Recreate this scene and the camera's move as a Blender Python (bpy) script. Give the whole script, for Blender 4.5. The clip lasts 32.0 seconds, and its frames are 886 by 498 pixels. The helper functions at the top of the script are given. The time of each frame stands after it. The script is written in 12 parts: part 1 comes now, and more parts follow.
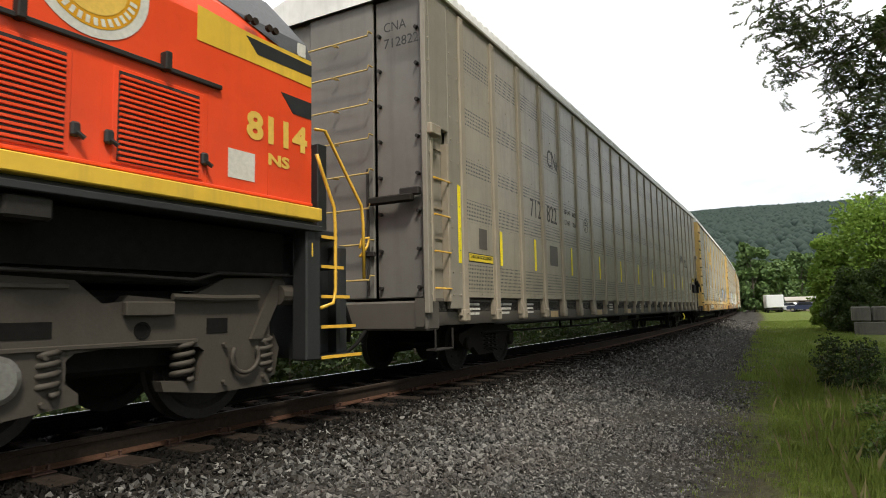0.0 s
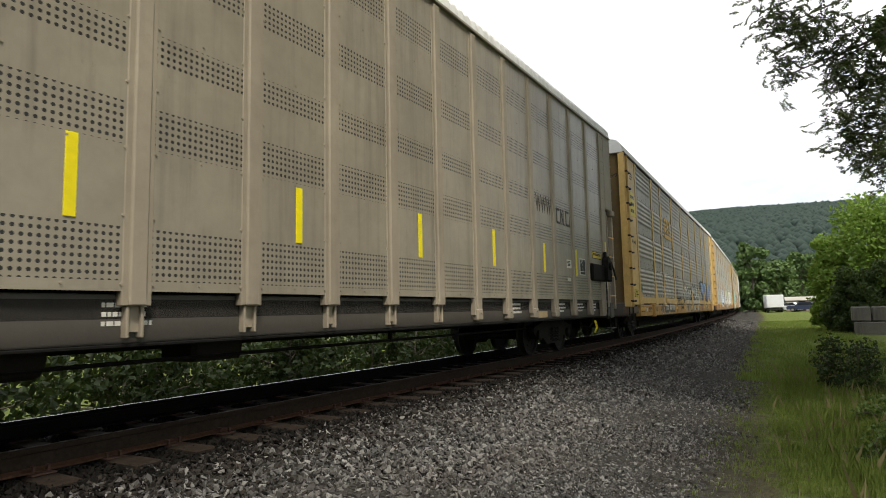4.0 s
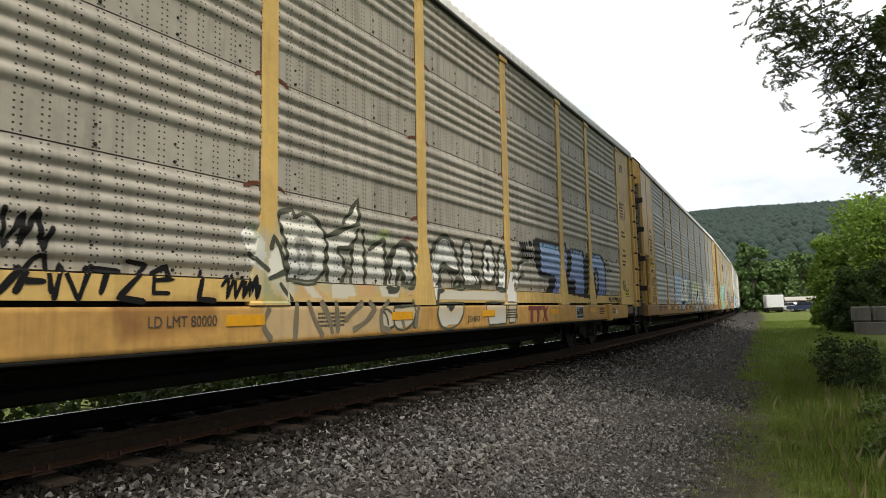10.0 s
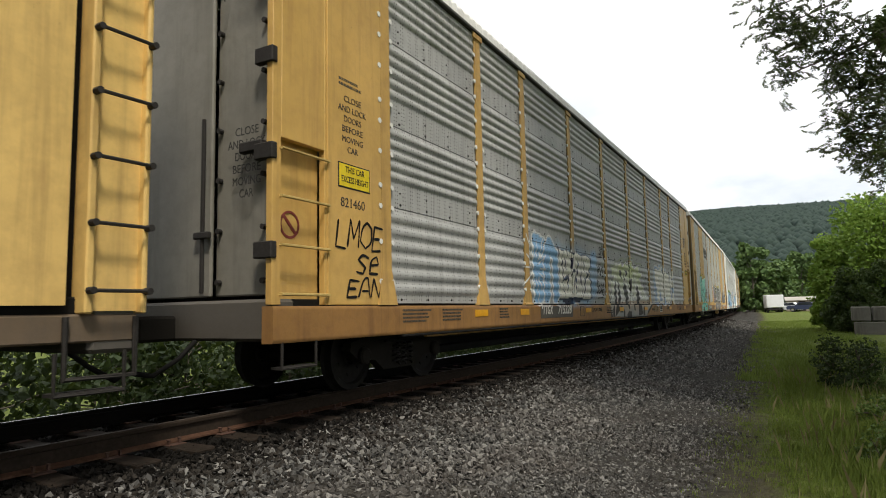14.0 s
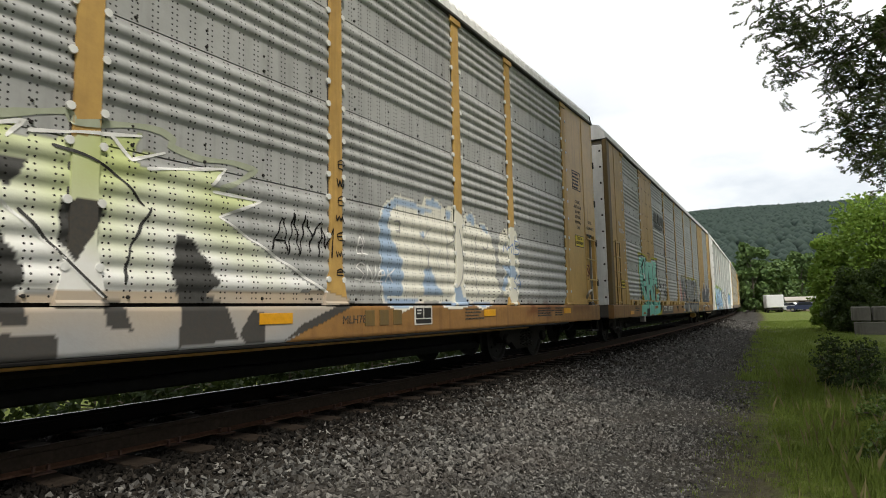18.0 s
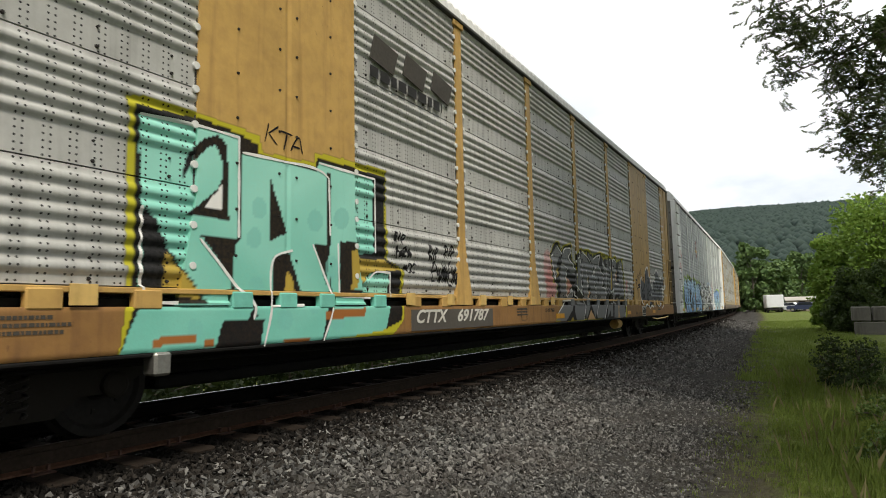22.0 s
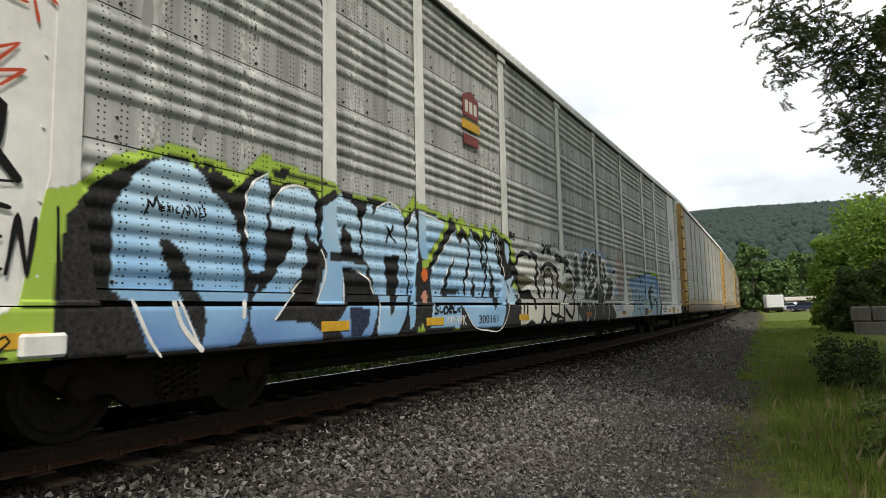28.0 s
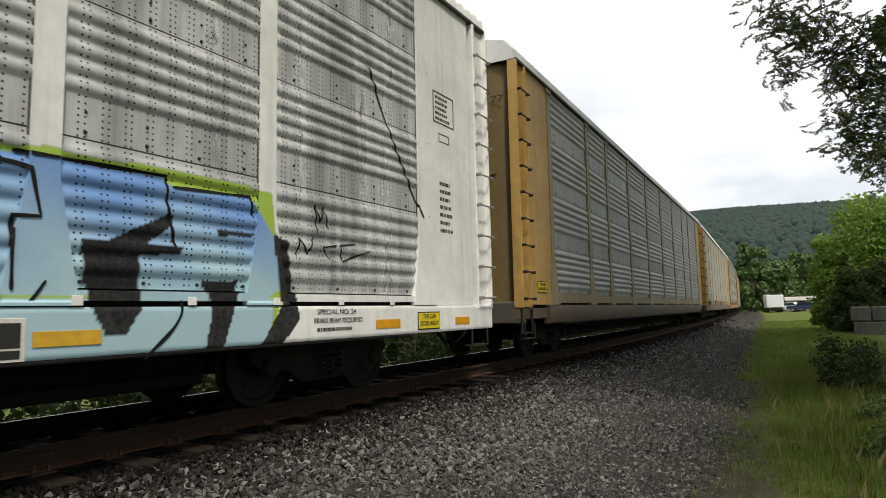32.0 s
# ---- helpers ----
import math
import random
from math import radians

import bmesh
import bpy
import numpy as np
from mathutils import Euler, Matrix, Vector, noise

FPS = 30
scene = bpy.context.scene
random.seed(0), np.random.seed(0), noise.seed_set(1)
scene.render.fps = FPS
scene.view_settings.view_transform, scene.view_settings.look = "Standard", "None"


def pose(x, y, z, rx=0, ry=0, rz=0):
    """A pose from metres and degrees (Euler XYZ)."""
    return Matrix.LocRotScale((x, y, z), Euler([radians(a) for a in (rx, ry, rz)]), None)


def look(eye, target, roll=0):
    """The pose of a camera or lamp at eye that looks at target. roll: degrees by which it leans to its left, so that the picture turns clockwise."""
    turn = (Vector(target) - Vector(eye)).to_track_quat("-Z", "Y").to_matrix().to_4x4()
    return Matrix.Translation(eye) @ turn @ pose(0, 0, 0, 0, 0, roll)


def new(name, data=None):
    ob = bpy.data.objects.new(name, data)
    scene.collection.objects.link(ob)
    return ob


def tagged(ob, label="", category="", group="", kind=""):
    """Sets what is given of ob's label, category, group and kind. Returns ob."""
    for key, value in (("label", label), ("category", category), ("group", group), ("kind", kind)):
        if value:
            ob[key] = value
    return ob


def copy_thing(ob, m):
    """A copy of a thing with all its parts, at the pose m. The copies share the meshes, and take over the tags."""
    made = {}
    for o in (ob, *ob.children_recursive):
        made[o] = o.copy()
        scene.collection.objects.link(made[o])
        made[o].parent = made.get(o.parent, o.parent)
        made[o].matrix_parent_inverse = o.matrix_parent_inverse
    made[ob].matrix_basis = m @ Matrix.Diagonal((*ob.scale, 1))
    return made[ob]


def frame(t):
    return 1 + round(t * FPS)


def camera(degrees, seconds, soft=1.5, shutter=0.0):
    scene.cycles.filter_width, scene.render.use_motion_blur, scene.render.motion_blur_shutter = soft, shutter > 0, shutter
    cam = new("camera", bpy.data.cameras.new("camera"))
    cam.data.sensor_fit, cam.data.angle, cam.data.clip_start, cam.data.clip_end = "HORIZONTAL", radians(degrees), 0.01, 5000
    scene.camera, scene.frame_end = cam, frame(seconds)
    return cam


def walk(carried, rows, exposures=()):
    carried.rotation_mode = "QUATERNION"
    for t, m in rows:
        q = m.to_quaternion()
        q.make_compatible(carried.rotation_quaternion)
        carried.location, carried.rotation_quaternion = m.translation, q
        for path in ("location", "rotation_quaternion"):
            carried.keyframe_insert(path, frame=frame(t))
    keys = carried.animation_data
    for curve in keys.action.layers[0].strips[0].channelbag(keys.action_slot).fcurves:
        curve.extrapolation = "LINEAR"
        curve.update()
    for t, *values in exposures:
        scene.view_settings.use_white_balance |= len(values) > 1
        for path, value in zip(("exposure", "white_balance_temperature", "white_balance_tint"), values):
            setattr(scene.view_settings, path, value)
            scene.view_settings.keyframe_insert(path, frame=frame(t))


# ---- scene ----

# ---- camera ----
cam = camera(70.47, 32.0, soft=0.9, shutter=0.08)
EYE = Vector((5.989, 0.0, 0.967))
YAW, PITCH = 0.53597, 0.09943
AIM = EYE + Vector((-math.sin(YAW) * math.cos(PITCH), math.cos(YAW) * math.cos(PITCH), math.sin(PITCH)))
walk(cam, [(0.0, look(EYE, AIM, -1.1755)), (32.0, look(EYE, AIM, -1.1755))], [(0.0, 0.64), (3.0, 0.64), (7.0, 0.58), (9.0, 0.54), (12.0, 0.50), (14.0, 0.50), (17.0, 0.42), (20.0, 0.40), (22.0, 0.50), (25.0, 0.55), (28.0, 0.42), (32.0, 0.38)])

# ---- sky and sun ----
SUN_TO = Vector((0.42, -0.38, 0.82)).normalized()
world = bpy.data.worlds.new("sky")
scene.world = world
world.use_nodes = True
wt = world.node_tree
wt.nodes.clear()
w_out = wt.nodes.new("ShaderNodeOutputWorld")
w_bg = wt.nodes.new("ShaderNodeBackground")
w_sky = wt.nodes.new("ShaderNodeTexSky")
w_sky.sky_type, w_sky.sun_disc = "NISHITA", False
w_sky.sun_elevation = math.asin(SUN_TO.z)
w_sky.sun_rotation = math.atan2(SUN_TO.x, SUN_TO.y)
w_geo = wt.nodes.new("ShaderNodeTexCoord")
w_map = wt.nodes.new("ShaderNodeMapping")
w_map.inputs["Scale"].default_value = (1.0, 1.0, 2.6)
w_noise = wt.nodes.new("ShaderNodeTexNoise")
w_noise.inputs["Scale"].default_value = 2.1
w_noise.inputs["Detail"].default_value = 7.0
w_noise.inputs["Roughness"].default_value = 0.52
w_ramp = wt.nodes.new("ShaderNodeValToRGB")
w_ramp.color_ramp.elements[0].position, w_ramp.color_ramp.elements[0].color = 0.40, (6.6, 7.4, 8.3, 1)
w_ramp.color_ramp.elements[1].position, w_ramp.color_ramp.elements[1].color = 0.60, (14.2, 14.2, 14.0, 1)
w_mix = wt.nodes.new("ShaderNodeMix")
w_mix.data_type = "RGBA"
w_mix.inputs[0].default_value = 0.86
wt.links.new(w_geo.outputs["Generated"], w_map.inputs["Vector"])
wt.links.new(w_map.outputs[0], w_noise.inputs["Vector"])
wt.links.new(w_noise.outputs[0], w_ramp.inputs[0])
wt.links.new(w_sky.outputs[0], w_mix.inputs[6])
w_sep = wt.nodes.new("ShaderNodeSeparateXYZ")
w_low = wt.nodes.new("ShaderNodeMapRange")
w_low.inputs[1].default_value, w_low.inputs[2].default_value = 0.16, 0.42
w_high = wt.nodes.new("ShaderNodeMix")
w_high.data_type = "RGBA"
w_high.inputs[7].default_value = (14.0, 14.0, 13.8, 1)
wt.links.new(w_geo.outputs["Generated"], w_sep.inputs[0])
wt.links.new(w_sep.outputs[2], w_low.inputs[0])
wt.links.new(w_low.outputs[0], w_high.inputs[0])
wt.links.new(w_ramp.outputs[0], w_high.inputs[6])
wt.links.new(w_high.outputs[2], w_mix.inputs[7])
wt.links.new(w_mix.outputs[2], w_bg.inputs[0])
wt.links.new(w_bg.outputs[0], w_out.inputs[0])
w_bg.inputs[1].default_value = 0.072

sun_data = bpy.data.lights.new("sun", "SUN")
sun_data.energy, sun_data.angle, sun_data.color = 2.3, radians(9), (1.0, 0.93, 0.80)
sun = new("sun", sun_data)
sun.matrix_world = look(SUN_TO * 60, (0, 0, 0))


# ---- materials ----
def nodes_of(mat):
    mat.use_nodes = True
    nt = mat.node_tree
    return nt, nt.nodes["Principled BSDF"]


def link(nt, a, b):
    nt.links.new(a, b)


def mixer(nt, fac, a, b, blend="MIX"):
    m = nt.nodes.new("ShaderNodeMix")
    m.data_type, m.blend_type = "RGBA", blend
    for sock, v in ((m.inputs[0], fac), (m.inputs[6], a), (m.inputs[7], b)):
        if isinstance(v, (int, float)):
            sock.default_value = v
        elif isinstance(v, tuple):
            sock.default_value = (*v, 1) if len(v) == 3 else v
        else:
            nt.links.new(v, sock)
    return m.outputs[2]


def maths(nt, op, a, b=0.0, clamp=False):
    m = nt.nodes.new("ShaderNodeMath")
    m.operation, m.use_clamp = op, clamp
    for sock, v in ((m.inputs[0], a), (m.inputs[1], b)):
        if isinstance(v, (int, float)):
            sock.default_value = v
        else:
            nt.links.new(v, sock)
    return m.outputs[0]


def noise_of(nt, scale, detail=4.0, rough=0.55, stretch=(1, 1, 1), lo=0.35, hi=0.65, coord="Object", seed=0.0):
    tc = nt.nodes.new("ShaderNodeTexCoord")
    mp = nt.nodes.new("ShaderNodeMapping")
    mp.inputs["Scale"].default_value = stretch
    mp.inputs["Location"].default_value = (seed, seed * 0.7, seed * 1.3)
    n = nt.nodes.new("ShaderNodeTexNoise")
    n.inputs["Scale"].default_value, n.inputs["Detail"].default_value, n.inputs["Roughness"].default_value = scale, detail, rough
    r = nt.nodes.new("ShaderNodeMapRange")
    r.inputs[1].default_value, r.inputs[2].default_value = lo, hi
    link(nt, tc.outputs[coord], mp.inputs[0])
    link(nt, mp.outputs[0], n.inputs["Vector"])
    link(nt, n.outputs[0], r.inputs[0])
    return r.outputs[0]


def bump_of(nt, bsdf, height, strength=0.3, dist=0.01):
    b = nt.nodes.new("ShaderNodeBump")
    b.inputs["Strength"].default_value, b.inputs["Distance"].default_value = strength, dist
    link(nt, height, b.inputs["Height"])
    link(nt, b.outputs[0], bsdf.inputs["Normal"])


def coat(name, base, rust=(0.13, 0.055, 0.025), dirt=(0.07, 0.06, 0.05), rough=0.55, metal=0.0, wear=0.5, streak=0.5, paint=False, gloss=0.5, peel=False):
    """Weathered paint or sheet metal: mottling, vertical dirt streaks, rust specks; paint: spray paint held in the mesh's colours; peel: runs of soot and flakes of old white paint."""
    mat = bpy.data.materials.new(name)
    nt, p = nodes_of(mat)
    big = noise_of(nt, 0.9, 5, 0.6, lo=0.3, hi=0.7)
    col = mixer(nt, big, tuple(c * 0.86 for c in base), tuple(min(1, c * 1.1) for c in base))
    fade = noise_of(nt, 7.0, 4, 0.6, lo=0.4, hi=0.75, seed=3.0)
    col = mixer(nt, maths(nt, "MULTIPLY", fade, 0.35 * wear), col, dirt)
    run = noise_of(nt, 5.0, 5, 0.6, (1.0, 1.6, 0.10), lo=0.5, hi=0.78, seed=7.0)
    col = mixer(nt, maths(nt, "MULTIPLY", run, 0.75 * streak), col, dirt)
    speck = noise_of(nt, 16.0, 6, 0.7, (1, 1, 0.5), lo=0.64, hi=0.72, seed=11.0)
    spread = noise_of(nt, 0.8, 3, 0.5, lo=0.45, hi=0.65, seed=15.0)
    col = mixer(nt, maths(nt, "MULTIPLY", maths(nt, "MULTIPLY", speck, spread), wear), col, rust)
    if peel:
        soot = noise_of(nt, 3.0, 5, 0.6, (1.0, 1.2, 0.12), lo=0.42, hi=0.66, seed=31.0)
        col = mixer(nt, maths(nt, "MULTIPLY", soot, 0.55), col, (0.13, 0.135, 0.135))
        lane = noise_of(nt, 2.2, 3, 0.5, (1.0, 1.4, 0.06), lo=0.56, hi=0.64, seed=37.0)
        flake = noise_of(nt, 13.0, 6, 0.7, (1.0, 1.6, 0.7), lo=0.50, hi=0.56, seed=41.0)
        col = mixer(nt, maths(nt, "MULTIPLY", maths(nt, "MULTIPLY", lane, flake), 0.8), col, (0.72, 0.72, 0.70))
        drip = noise_of(nt, 10.0, 5, 0.65, (1.0, 1.5, 0.45), lo=0.60, hi=0.66, seed=43.0)
        col = mixer(nt, maths(nt, "MULTIPLY", drip, lane), col, (0.04, 0.04, 0.04))
    if paint:
        at = nt.nodes.new("ShaderNodeAttribute")
        at.attribute_name = "spray"
        soft = noise_of(nt, 26.0, 3, 0.6, lo=0.3, hi=0.7, seed=21.0)
        am = nt.nodes.new("ShaderNodeAttribute")
        am.attribute_name = "spray_mask"
        alpha = maths(nt, "MULTIPLY", am.outputs["Fac"], maths(nt, "ADD", 0.95, maths(nt, "MULTIPLY", soft, 0.05)))
        col = mixer(nt, alpha, col, at.outputs["Color"])
        shine = maths(nt, "SUBTRACT", gloss, maths(nt, "MULTIPLY", am.outputs["Fac"], gloss * 0.75))
    link(nt, col, p.inputs["Base Color"])
    p.inputs["Metallic"].default_value = metal
    p.inputs["Specular IOR Level"].default_value = gloss
    if paint:
        link(nt, shine, p.inputs["Specular IOR Level"])
    fine = noise_of(nt, 40.0, 4, 0.6, lo=0.2, hi=0.8, seed=5.0)
    link(nt, maths(nt, "ADD", rough - 0.08, maths(nt, "MULTIPLY", fine, 0.2)), p.inputs["Roughness"])
    dent = noise_of(nt, 2.4, 4, 0.5, lo=0.2, hi=0.8, seed=9.0)
    bump_of(nt, p, maths(nt, "ADD", dent, maths(nt, "MULTIPLY", fine, 0.12)), 0.25, 0.02)
    return mat


def plain(name, base, rough=0.6, metal=0.0, vary=0.25, scale=20.0, bump=0.2, dist=0.004, gloss=0.5):
    mat = bpy.data.materials.new(name)
    nt, p = nodes_of(mat)
    n = noise_of(nt, scale, 5, 0.6, lo=0.25, hi=0.75)
    m = noise_of(nt, scale * 0.12, 4, 0.6, lo=0.3, hi=0.7, seed=4.0)
    col = mixer(nt, n, tuple(c * (1 - vary) for c in base), tuple(min(1, c * (1 + vary)) for c in base))
    col = mixer(nt, maths(nt, "MULTIPLY", m, 0.35), col, tuple(c * 0.55 for c in base))
    link(nt, col, p.inputs["Base Color"])
    p.inputs["Roughness"].default_value, p.inputs["Metallic"].default_value = rough, metal
    p.inputs["Specular IOR Level"].default_value = gloss
    bump_of(nt, p, n, bump, dist)
    return mat


def dotted(name, base, grid_y, grid_z, radius, rows, **kw):
    """Sheet metal with punched holes: rows = (z low, z high) bands of the car's own height that are punched."""
    mat = coat(name, base, **kw)
    nt = mat.node_tree
    p = nt.nodes["Principled BSDF"]
    tc = nt.nodes.new("ShaderNodeTexCoord")
    sep = nt.nodes.new("ShaderNodeSeparateXYZ")
    link(nt, tc.outputs["Object"], sep.inputs[0])
    fy = maths(nt, "SUBTRACT", maths(nt, "FRACT", maths(nt, "DIVIDE", maths(nt, "ADD", sep.outputs[1], 50.0), grid_y)), 0.5)
    fz = maths(nt, "SUBTRACT", maths(nt, "FRACT", maths(nt, "DIVIDE", sep.outputs[2], grid_z)), 0.5)
    dy, dz = maths(nt, "MULTIPLY", fy, grid_y), maths(nt, "MULTIPLY", fz, grid_z)
    r2 = maths(nt, "ADD", maths(nt, "MULTIPLY", dy, dy), maths(nt, "MULTIPLY", dz, dz))
    hole = maths(nt, "LESS_THAN", r2, radius * radius)
    if not rows:
        dy2 = maths(nt, "SUBTRACT", dy, 0.048)
        r3 = maths(nt, "ADD", maths(nt, "MULTIPLY", dy2, dy2), maths(nt, "MULTIPLY", dz, dz))
        hole = maths(nt, "MAXIMUM", hole, maths(nt, "LESS_THAN", r3, radius * radius))
    band = None
    for lo, hi in rows:
        b = maths(nt, "MULTIPLY", maths(nt, "GREATER_THAN", sep.outputs[2], lo), maths(nt, "LESS_THAN", sep.outputs[2], hi))
        band = b if band is None else maths(nt, "MAXIMUM", band, b)
    if band is not None:
        hole = maths(nt, "MULTIPLY", hole, band)
    src = p.inputs["Base Color"].links[0].from_socket
    link(nt, mixer(nt, hole, src, (0.012, 0.011, 0.010)), p.inputs["Base Color"])
    return mat


def leafy(name, a, b, c=None, rough=0.55, trans=0.25):
    mat = bpy.data.materials.new(name)
    nt, p = nodes_of(mat)
    geo = nt.nodes.new("ShaderNodeNewGeometry")
    n = noise_of(nt, 0.55, 3, 0.5, lo=0.3, hi=0.7, coord="Object")
    col = mixer(nt, geo.outputs["Random Per Island"], a, b)
    col = mixer(nt, maths(nt, "MULTIPLY", n, 0.6), col, c or tuple(0.6 * q for q in a))
    link(nt, col, p.inputs["Base Color"])
    p.inputs["Roughness"].default_value = rough
    p.inputs["Specular IOR Level"].default_value = 0.25
    if trans:
        out = nt.nodes["Material Output"]
        tl = nt.nodes.new("ShaderNodeBsdfTranslucent")
        link(nt, mixer(nt, 0.5, col, (0.16, 0.22, 0.03)), tl.inputs[0])
        ms = nt.nodes.new("ShaderNodeMixShader")
        ms.inputs[0].default_value = trans
        link(nt, p.outputs[0], ms.inputs[1])
        link(nt, tl.outputs[0], ms.inputs[2])
        link(nt, ms.outputs[0], out.inputs[0])
    return mat


